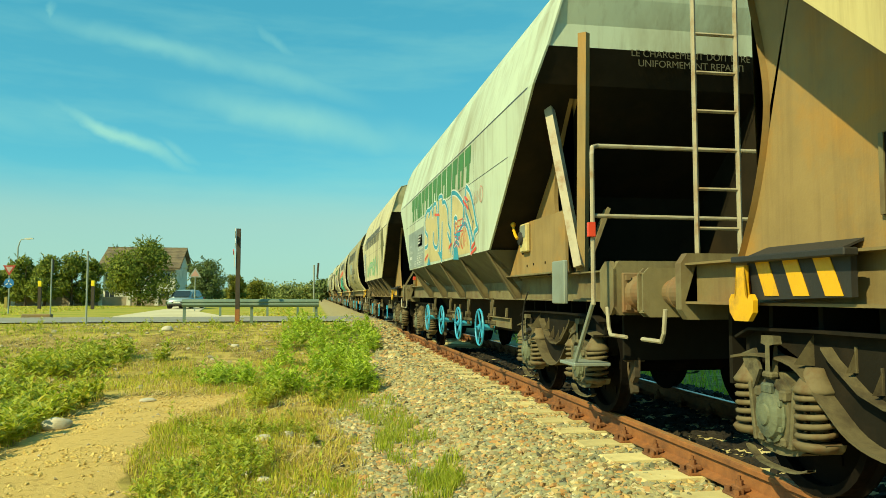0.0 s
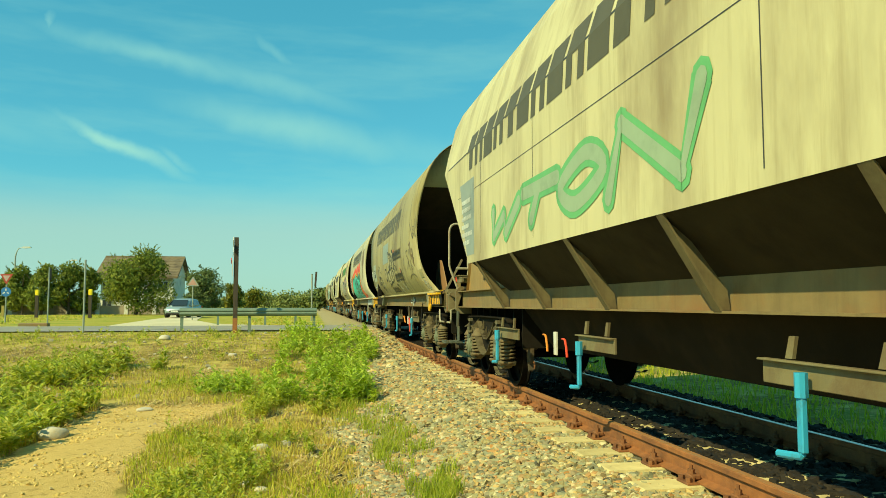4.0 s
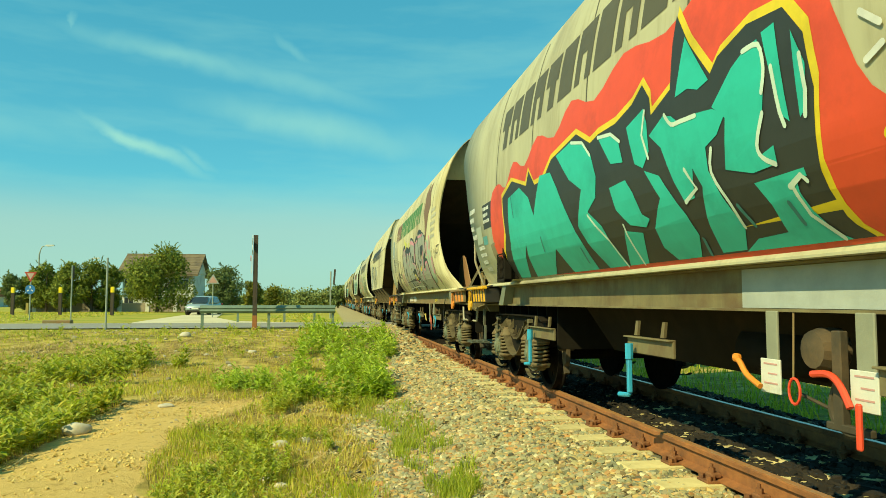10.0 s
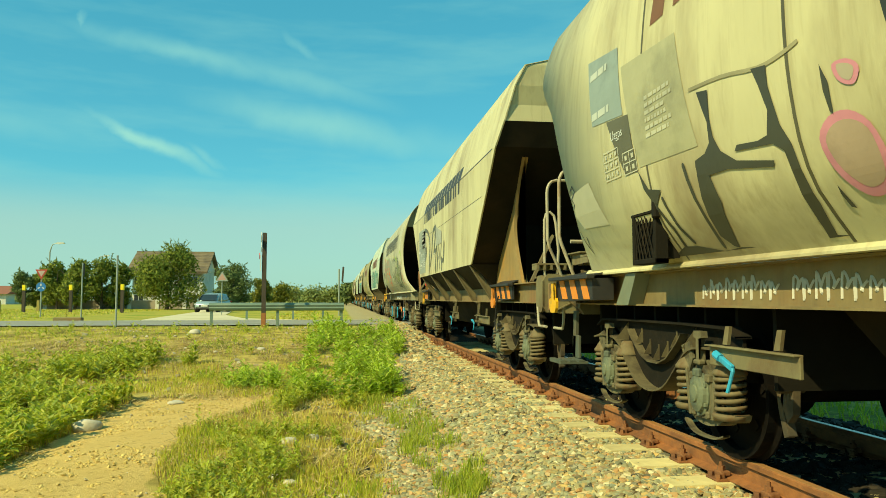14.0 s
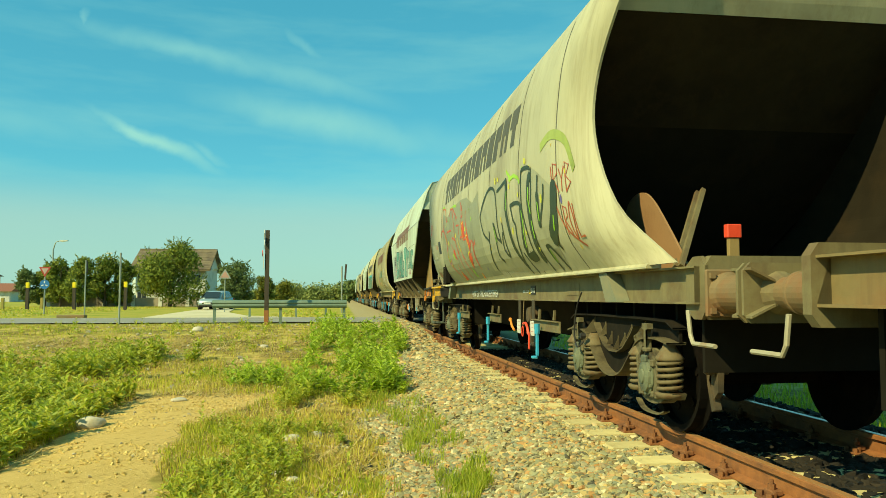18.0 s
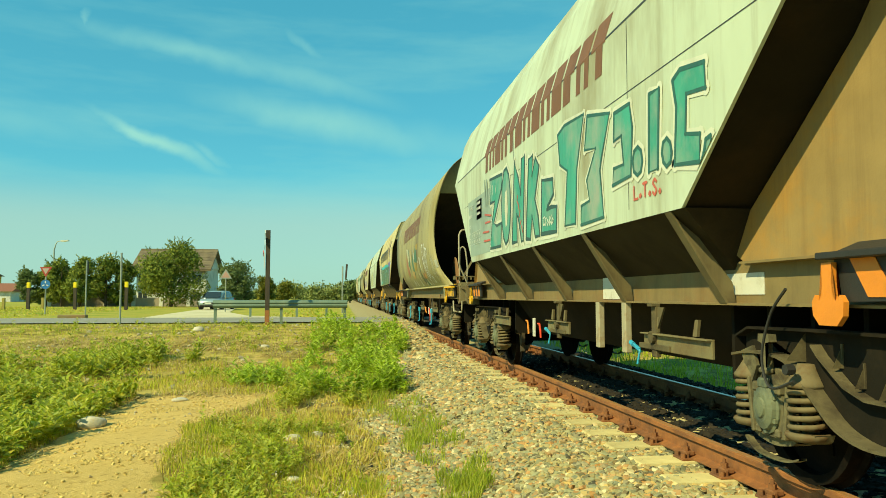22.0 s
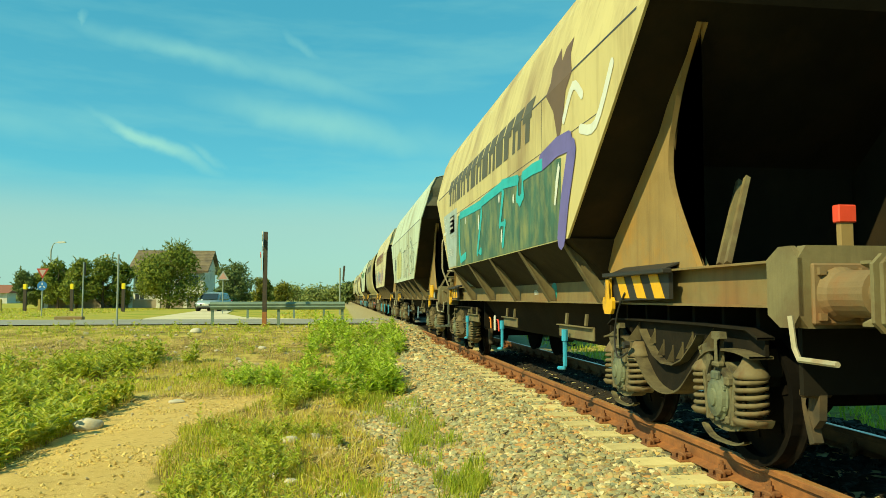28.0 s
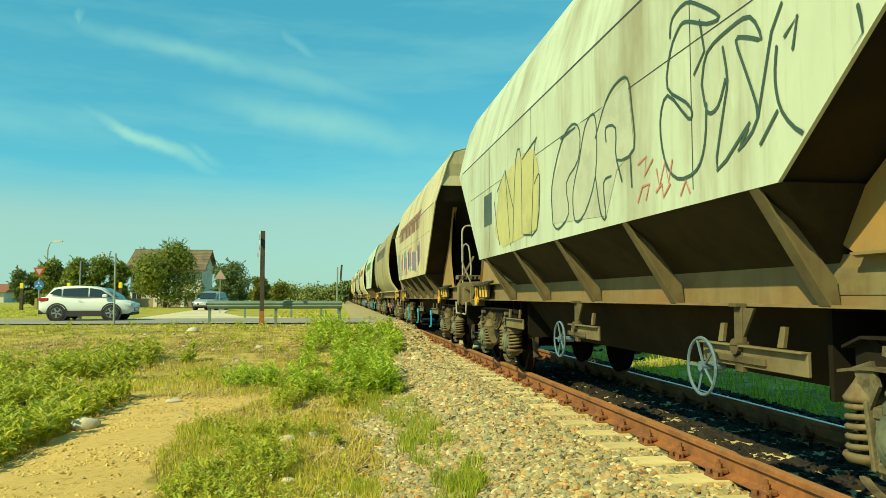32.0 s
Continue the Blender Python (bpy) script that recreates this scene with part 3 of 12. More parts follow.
def curve_pts(pts, k=5, closed=False):
    """Smooth line through a few points."""
    out, n_ = [], len(pts)
    rng_ = range(n_ if closed else n_ - 1)
    for i in rng_:
        def g(j):
            return Vector(pts[j % n_] if closed else pts[min(max(j, 0), n_ - 1)])
        a, b, c, d = g(i - 1), g(i), g(i + 1), g(i + 2)
        for s in (j / k for j in range(k)):
            out.append(tuple(0.5 * ((2 * b) + (c - a) * s + (2 * a - 5 * b + 4 * c - d) * s * s + (3 * b - a - 3 * c + d) * s**3)))
    out.append(tuple(pts[0] if closed else pts[-1]))
    return out


LIB = {}


def lib(name, fn):
    if name not in LIB:
        LIB[name] = fn()
    return LIB[name]


# -- running gear
def spring_mesh():
    """Nested coil springs under a round cap."""
    bm = bmesh.new()
    turns, h = 5.1, 0.25
    for r, wire, seg, way in ((0.094, 0.0165, 66, 1), (0.056, 0.011, 40, -1)):
        tube(bm, [(r * math.cos(2 * math.pi * turns * i / seg), way * r * math.sin(2 * math.pi * turns * i / seg), 0.02 + h * i / seg) for i in range(seg + 1)], wire, 6)
    lathe(bm, [(0.03, 0.262), (0.108, 0.265), (0.116, 0.285), (0.098, 0.31), (0.062, 0.365), (0.045, 0.40)], 14, "z")
    lathe(bm, [(0.05, -0.035), (0.105, -0.03), (0.125, 0.0), (0.118, 0.012), (0.05, 0.014)], 14, "z")
    lathe(bm, [(0.030, 0.0), (0.030, 0.31)], 8, "z")
    return mesh_of("spring", bm, M["spring"], True)


def wheelset_mesh():
    bm = bmesh.new()
    for s in (-1, 1):
        lathe(bm, [(0.40, s * 0.72), (0.40, s * 0.80), (0.46, s * 0.815), (0.457, s * 0.745), (0.46, s * 0.735), (0.49, s * 0.72), (0.485, s * 0.70), (0.41, s * 0.70), (0.13, s * 0.73), (0.11, s * 0.80), (0.36, s * 0.76)][:8], 36)
        lathe(bm, [(0.41, s * 0.73), (0.15, s * 0.755), (0.12, s * 0.83), (0.12, s * 0.70), (0.15, s * 0.72), (0.41, s * 0.71)], 24)
        for k in range(6):                                # holes' rims on the disc show that it turns
            a = 2 * math.pi * k / 6
            lathe_at = pose(s * 0.748, 0.27 * math.cos(a), 0.27 * math.sin(a))
            box(bm, -0.006, 0.006, -0.03, 0.03, -0.03, 0.03, 0, lathe_at)
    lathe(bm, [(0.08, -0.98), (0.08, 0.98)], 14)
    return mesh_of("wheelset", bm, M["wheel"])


def strip(bm, line, x0, x1, t):
    """A flange of thickness t along a line of (y, z)."""
    for (a, b), (c, d) in zip(line, line[1:]):
        vs = [bm.verts.new(p) for p in ((x0, a, b), (x1, a, b), (x1, c, d), (x0, c, d), (x0, a, b - t), (x1, a, b - t), (x1, c, d - t), (x0, c, d - t))]
        for q in ((0, 1, 2, 3), (7, 6, 5, 4), (0, 3, 7, 4), (1, 5, 6, 2)):
            bm.faces.new([vs[i] for i in q])


def side_frame_mesh():
    """Cast side frame: web and straight top edge with their shade painted near-black, a deep hanging lower flange and a
    ribbed shelf.
    """
    bm = bmesh.new()
    low = curve_pts([(-1.30, 0.76), (-1.05, 0.79), (-0.72, 0.76), (-0.50, 0.60), (-0.28, 0.44), (0, 0.385), (0.28, 0.44), (0.50, 0.60), (0.72, 0.76), (1.05, 0.79), (1.30, 0.76)], 4)
    shelf = [(-0.52, 0.86), (-0.46, 0.80), (-0.26, 0.66), (-0.10, 0.61), (0.10, 0.61), (0.26, 0.66), (0.46, 0.80), (0.52, 0.86)]
    top = [(-1.32, 0.88), (-1.18, 0.935), (-0.55, 0.945), (0.55, 0.945), (1.18, 0.935), (1.32, 0.88)]
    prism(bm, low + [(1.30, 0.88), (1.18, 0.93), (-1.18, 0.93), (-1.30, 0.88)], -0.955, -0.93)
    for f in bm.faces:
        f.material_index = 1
    strip(bm, top, -1.02, -0.90, 0.016)
    for f in bm.faces:
        f.material_index = 1
    strip(bm, low, -1.065, -0.90, 0.016)
    strip(bm, shelf, -1.025, -0.93, 0.012)
    for y in (-0.34, -0.17, 0.0, 0.17, 0.34):
        h = 0.62 + (0.13 * max(0.0, abs(y) - 0.1) / 0.25)
        prism(bm, [(y - 0.006, h), (y + 0.006, h), (y + 0.006, h + 0.13), (y - 0.006, h + 0.13)], -0.965, -0.955)
        vs = [bm.verts.new(p) for p in ((-1.02, y, h), (-0.955, y, h + 0.13), (-0.955, y, h))]
        bm.faces.new(vs)
    for y in (-0.66, 0.66):
        vs = [bm.verts.new(p) for p in ((-1.08, y, 0.76), (-0.955, y, 0.92), (-0.955, y, 0.75))]
        bm.faces.new(vs)
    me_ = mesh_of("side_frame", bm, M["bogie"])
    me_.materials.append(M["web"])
    return me_


def axlebox_mesh():
    """Rough casting over the bearing: arms out to the spring seats, upright ribs, a stop post and a hanging strap."""
    bm = bmesh.new()
    arm = curve_pts([(-0.40, -0.10), (-0.36, -0.155), (-0.24, -0.165), (-0.17, -0.20), (0, -0.225), (0.17, -0.20), (0.24, -0.165), (0.36, -0.155), (0.40, -0.10)], 3)
    prism(bm, arm + [(0.36, -0.105), (0.20, -0.10), (0.165, 0.02), (0.15, 0.13), (0.10, 0.20), (0.05, 0.235), (-0.05, 0.235), (-0.10, 0.20), (-0.15, 0.13), (-0.165, 0.02), (-0.20, -0.10), (-0.36, -0.105)], -1.02, -0.90)
    prism(bm, [(-0.135, -0.17), (0.135, -0.17), (0.15, 0.02), (0.125, 0.14), (0.06, 0.20), (-0.06, 0.20), (-0.125, 0.14), (-0.15, 0.02)], -1.05, -1.02)
    # stop post with its wide head
    prism(bm, [(-0.024, 0.20), (0.024, 0.20), (0.020, 0.385), (0.062, 0.395), (0.055, 0.44), (-0.055, 0.44), (-0.062, 0.395), (-0.020, 0.385)], -1.075, -1.025)
    box(bm, -1.09, -1.03, -0.045, 0.045, 0.20, 0.24, 0.012)
    for y, tilt in ((-0.185, 8), (0.185, -8)):
        box(bm, -0.075, 0.075, -0.014, 0.014, -0.17, 0.17, 0.006, pose(-0.99, y, 0.0, tilt))
        box(bm, -1.075, -1.02, y * 0.62 - 0.03, y * 0.62 + 0.03, 0.085, 0.145, 0.01)
        box(bm, -1.070, -1.02, y * 0.55 - 0.025, y * 0.55 + 0.025, -0.165, -0.115, 0.01)
    # wear plate beside the post
    prism(bm, [(0.20, 0.10), (0.30, 0.32), (0.17, 0.36), (0.12, 0.24)], -1.05, -1.03)
    strip(bm, curve_pts([(-0.27, -0.25), (-0.16, -0.285), (0, -0.295), (0.16, -0.285), (0.25, -0.245), (0.29, -0.215)], 3), -1.04, -0.99, 0.012)
    return mesh_of("axlebox", bm, M["casing"])


def cover_mesh():
    """Low domed cover with a square boss and its bolts."""
    bm = bmesh.new()
    lathe(bm, [(0.135, -1.05), (0.137, -1.062), (0.120, -1.068), (0.112, -1.092), (0.075, -1.104), (0.055, -1.104), (0.05, -1.116), (0.02, -1.118)], 18)
    for k in range(6):
        a = math.pi / 6 + k * math.pi / 3
        box(bm, -1.083, -1.06, 0.122 * math.cos(a) - 0.014, 0.122 * math.cos(a) + 0.014, 0.122 * math.sin(a) - 0.014, 0.122 * math.sin(a) + 0.014, 0.004)
    box(bm, -1.098, -1.06, -0.05, 0.05, 0.10, 0.155, 0.01)
    bmesh.ops.scale(bm, vec=(1, 0.92, 1.14), verts=bm.verts)
    return mesh_of("axle_cover", bm, M["cover"])


def brake_mesh():
    """Brake shoe against the wheel with its hanger and pins."""
    bm = bmesh.new()
    out = curve_pts([(0.02, 0.26), (0.07, 0.14), (0.06, -0.02), (0.0, -0.22)], 4) + curve_pts([(-0.05, -0.20), (0.005, -0.02), (0.01, 0.14), (-0.03, 0.26)], 4)
    prism(bm, out, -0.78, -0.72)
    prism(bm, [(-0.11, 0.09), (-0.02, 0.20), (0.03, 0.02), (-0.04, -0.12), (-0.10, -0.06)], -0.78, -0.73)
    box(bm, -0.86, -0.66, -0.075, -0.02, 0.07, 0.13, 0.015)
    tube(bm, [(-0.83, -0.05, 0.40), (-0.83, -0.06, 0.10)], 0.018, 6)
    return mesh_of("brake_block", bm, GRIME)


def bogie(wagon, y0, fine):
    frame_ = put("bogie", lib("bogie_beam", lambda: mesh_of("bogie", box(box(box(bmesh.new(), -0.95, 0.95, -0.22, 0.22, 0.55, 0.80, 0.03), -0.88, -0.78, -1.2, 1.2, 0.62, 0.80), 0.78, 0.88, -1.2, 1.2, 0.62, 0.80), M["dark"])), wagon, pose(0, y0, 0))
    for s in ((1, -1) if fine else (1,)):
        turn = Matrix.Diagonal((s, 1, 1, 1))
        put("side_frame", lib("side_frame" if s > 0 else "side_frame_r", side_frame_mesh if s > 0 else lambda: mirrored(lib("side_frame", side_frame_mesh))), frame_)
        for a in (-0.9, 0.9):
            put("axlebox", lib("axlebox" if s > 0 else "axlebox_r", axlebox_mesh if s > 0 else lambda: mirrored(lib("axlebox", axlebox_mesh))), frame_, pose(0, a, WHEEL_R))
            if s > 0:
                put("axle_cover", lib("cover", cover_mesh), frame_, pose(0, a, WHEEL_R))
                for d in (-0.28, 0.28):
                    put("spring", lib("spring", spring_mesh), frame_, pose(-0.985, a + d, 0.345))
            if s > 0:
                put("brake_block", lib("brake", brake_mesh), frame_, pose(0, a + (0.56 if a > 0 else -0.56), 0.46))
    return frame_


def mirrored(me):
    bm = bmesh.new()
    bm.from_mesh(me)
    bmesh.ops.scale(bm, vec=(-1, 1, 1), verts=bm.verts)
    bmesh.ops.reverse_faces(bm, faces=bm.faces)
    out = mesh_of(me.name + "_far", bm, me.materials[0])
    for m_ in list(me.materials)[1:]:
        out.materials.append(m_)
    return out


# -- underframe
def sole_bar_mesh():
    bm = bmesh.new()
    c = [(-1.08, 1.070), (-1.08, 1.086), (-1.015, 1.086), (-1.015, 1.335), (-1.08, 1.335), (-1.08, 1.350), (-0.98, 1.350), (-0.98, 1.070)]
    prism(bm, c, -6.72, 6.72, "y")
    return mesh_of("sole_bar", bm, M["frame"])


def sole_bar_a_mesh():
    """Sole bar of the angular wagons: the upper flange only beyond the hopper."""
    bm = bmesh.new()
    prism(bm, [(-1.08, 1.070), (-1.08, 1.086), (-0.992, 1.086), (-0.992, 1.350), (-0.98, 1.350), (-0.98, 1.070)], -6.72, 6.72, "y")
    for a, b in ((-6.72, -3.75), (3.75, 6.72)):
        box(bm, -1.08, -0.993, a, b, 1.336, 1.351)
    return mesh_of("sole_bar", bm, M["frame"])


def headstock_mesh():
    bm = bmesh.new()
    prism(bm, [(-1.11, 1.03), (-1.06, 0.96), (-0.95, 0.96), (-0.55, 0.96), (-0.45, 1.03), (0.45, 1.03), (0.55, 0.96), (1.06, 0.96), (1.11, 1.03), (1.11, 1.35), (1.06, 1.42), (-1.06, 1.42), (-1.11, 1.35)], -6.80, -6.72, "y")
    prism(bm, [(-6.80, 1.03), (-6.74, 0.96), (-6.62, 0.96), (-6.50, 1.03), (-6.50, 1.35), (-6.62, 1.42), (-6.74, 1.42), (-6.80, 1.35)], -1.115, -1.085)
    return mesh_of("headstock", bm, M["frame_grey"])


def buffer_mesh():
    bm = bmesh.new()
    box(bm, -0.17, 0.17, -0.03, 0.0, -0.17, 0.17, 0.01)
    lathe(bm, [(0.155, -0.02), (0.14, -0.06), (0.128, -0.08), (0.125, -0.33), (0.132, -0.335), (0.132, -0.36), (0.10, -0.365), (0.10, -0.56)], 24, "y")
    for dx in (-0.125, 0.125):
        for dz in (-0.125, 0.125):
            box(bm, dx - 0.02, dx + 0.02, -0.055, -0.03, dz - 0.02, dz + 0.02)
    return mesh_of("buffer", bm, M["buffer_rust"])


def buffer_head_mesh():
    bm = bmesh.new()
    w, h = 0.25, 0.19
    o = [(-w, -h + 0.05), (-w + 0.05, -h), (w - 0.05, -h), (w, -h + 0.05), (w, h - 0.05), (w - 0.05, h), (-w + 0.05, h), (-w, h - 0.05)]
    prism(bm, o, -0.60, -0.575, "y")
    for a in (0.25, -0.25):                               # ribs behind the plate
        for s in (-1, 1):
            prism(bm, [(s * 0.08, a * 0.3 - 0.008), (s * 0.24, a * 0.6 - 0.008), (s * 0.24, a * 0.6 + 0.008), (s * 0.08, a * 0.3 + 0.008)], -0.576, -0.50, "y")
    lathe(bm, [(0.10, -0.50), (0.14, -0.577)], 14, "y")
    return mesh_of("buffer_head", bm, M["frame_grey"])


RIB_BROWN = mat("rib_paint", (0.155, 0.125, 0.058), 0.8, 0, 0.35, 5, (0.085, 0.06, 0.03), 0.5, 2.2, streak=(0.06, 0.042, 0.022))


def rib_mesh():
    bm = bmesh.new()
    prism(bm, [(-1.455, 1.69), (-1.075, 1.088), (-1.0, 1.088), (-1.02, 1.22), (-1.385, 1.69)], -0.012, 0.012, "y")
    prism(bm, [(-1.468, 1.69), (-1.085, 1.080), (-1.070, 1.088), (-1.452, 1.69)], -0.045, 0.045, "y")
    return mesh_of("rib", bm, RIB_BROWN)


def chute_mesh():
    bm = bmesh.new()
    z = [(1.69, 1.46, 3.80), (1.30, 0.985, 3.55), (0.58, 0.60, 2.9)]
    rows = [[bm.verts.new(p) for p in ((-h, -e, zz), (-h, e, zz), (h, e, zz), (h, -e, zz))] for zz, h, e in z]
    for a, b in zip(rows, rows[1:]):
        for k in range(4):
            bm.faces.new((a[k], b[k], b[(k + 1) % 4], a[(k + 1) % 4]))
    bm.faces.new(rows[-1])
    bmesh.ops.recalc_face_normals(bm, faces=bm.faces)
    # slope slightly lighter than the shade painted on the faces below it
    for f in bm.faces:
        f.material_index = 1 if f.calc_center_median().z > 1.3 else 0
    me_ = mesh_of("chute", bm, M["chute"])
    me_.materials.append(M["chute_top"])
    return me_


def outlet_mesh():
    """Dark discharge chutes under the rounded wagons."""
    bm = bmesh.new()
    z = [(1.28, 0.72, 3.2), (0.58, 0.42, 2.7)]
    rows = [[bm.verts.new(p) for p in ((-h, -e, zz), (-h, e, zz), (h, e, zz), (h, -e, zz))] for zz, h, e in z]
    for k in range(4):
        bm.faces.new((rows[0][k], rows[1][k], rows[1][(k + 1) % 4], rows[0][(k + 1) % 4]))
    bm.faces.new(rows[-1])
    bmesh.ops.recalc_face_normals(bm, faces=bm.faces)
    return mesh_of("chute", bm, M["chute"])


GUSSET_EDGE = [(1.26, 1.352), (1.55, 1.77), (1.69, 2.05), (1.70, 2.27), (1.64, 2.47), (1.48, 2.78), (1.19, 3.13)]
GUSSET_BACK = [(1.27, 3.10), (1.69, 2.80), (1.97, 2.48), (2.53, 2.04), (3.30, 1.46)]
GUSSET_BACK_REAR = [(1.30, 3.10), (1.85, 2.62), (2.45, 2.1)]
GUSSET_REAR = [(0.70, 1.352), (0.86, 1.68), (0.97, 2.02), (1.0, 2.30), (0.95, 2.60), (0.86, 2.95), (0.82, 3.30)]


def gusset_mesh(line=GUSSET_EDGE, back=GUSSET_BACK):
    """End stay of the angular wagons: a plate with a hollow outer edge (front end)."""
    bm = bmesh.new()
    edge = curve_pts([(-HEAD + a, b) for a, b in line], 4)
    prism(bm, [(-HEAD + 3.1, 1.352)] + edge + [(-HEAD + a, b) for a, b in back], -1.015, -1.0)
    for (a, b), (c, d) in zip(edge, edge[1:]):
        bm.faces.new([bm.verts.new(q) for q in ((-1.06, a, b), (-0.97, a, b), (-0.97, c, d), (-1.06, c, d))])
    bmesh.ops.recalc_face_normals(bm, faces=bm.faces)
    return mesh_of("gusset", bm, M["gusset"])


def cage_mesh():
    """Barred box hung on the flank near the rear of the rounded wagons."""
    bm = bmesh.new()
    for z0, z1, y0, y1 in ((1.38, 1.42, 3.94, 4.36), (1.74, 1.78, 3.92, 4.38), (1.38, 1.78, 3.94, 3.98), (1.38, 1.78, 4.32, 4.36)):
        box(bm, -1.40, -1.30, y0, y1, z0, z1, 0.006)
    box(bm, -1.42, -1.26, 3.90, 3.96, 1.70, 1.86, 0.008)
    for k in range(6):
        y = 3.99 + 0.062 * k
        tube(bm, [(-1.385, y, 1.41), (-1.385, min(4.34, y + 0.17), 1.75)], 0.006, 4)
        tube(bm, [(-1.375, y, 1.75), (-1.375, min(4.34, y + 0.17), 1.41)], 0.006, 4)
    return mesh_of("tool_cage", bm, M["web"])


M["stay_grey"] = mat("stay_grey", (0.17, 0.19, 0.13), 0.7, 0, 0.2, 6, (0.24, 0.22, 0.13), 0.4, 2)


def flank_stay_mesh():
    """Slanted hollow block between ledge and sole bar."""
    bm = bmesh.new()
    prism(bm, [(5.12, 1.345), (4.90, 1.345), (5.08, 1.075), (5.36, 1.075)], -1.15, -1.02)
    return mesh_of("flank_stay", bm, M["stay_grey"])


def tongue_mesh():
    """Red-brown stay behind the curved end of the rounded wagons."""
    bm = bmesh.new()
    prism(bm, curve_pts([(-HEAD + 0.46, 1.36), (-HEAD + 0.74, 1.64), (-HEAD + 1.10, 1.96), (-HEAD + 1.34, 2.06), (-HEAD + 1.60, 2.02), (-HEAD + 1.78, 1.86)], 4) + [(-HEAD + 1.90, 1.36)], -0.94, -0.92)
    return mesh_of("stay_plate", bm, mat("stay_red_brown", (0.33, 0.185, 0.085), 0.75, 0, 0.2, 4, (0.24, 0.13, 0.06), 0.4, 2.0))


def strut_mesh(back=0.0):
    bm = bmesh.new()
    for d in (0.0, 0.17):
        tube(bm, [(-1.0 + d * 0.2, -HEAD + 0.45 + back + d, 1.36), (-0.55 + d * 0.2, -HEAD + 0.95 + back + d, 2.04)], 0.027, 4)
    return mesh_of("strut", bm, M["frame_grey"])


def hook_mesh():
    bm = bmesh.new()
    out = [(-0.04, 0.0), (-0.036, -0.10), (-0.045, -0.17), (-0.066, -0.195), (-0.098, -0.165), (-0.125, -0.20), (-0.118, -0.27), (-0.07, -0.32), (0.07, -0.32), (0.118, -0.27), (0.125, -0.20), (0.098, -0.165), (0.066, -0.195), (0.045, -0.17), (0.036, -0.10), (0.04, 0.0)]
    prism(bm, out, -0.03, 0.0)
    return mesh_of("tow_hook", bm, M["yellow"])


def turned(me):
    """The same part for the other end of a wagon, kept on the near side."""
    bm = bmesh.new()
    bm.from_mesh(me)
    bmesh.ops.scale(bm, vec=(1, -1, 1), verts=bm.verts)
    bmesh.ops.reverse_faces(bm, faces=bm.faces)
    return mesh_of(me.name + "_rear", bm, me.materials[0])


def with_material(key, me, material):
    def make():
        c = me.copy()
        c.materials[0] = material
        return c
    return lib(key, make)


def both_ends(name, key, fn, wagon, material=None):
    """Puts a part at the front end and its mirror image at the rear."""
    a = lib(key, fn)
    b = lib(key + "_rear", lambda: turned(a))
    for k, me_ in ((key, a), (key + "_rear", b)):
        if material:
            me_ = with_material(k + material.name, me_, material)
        put(name, me_, wagon)


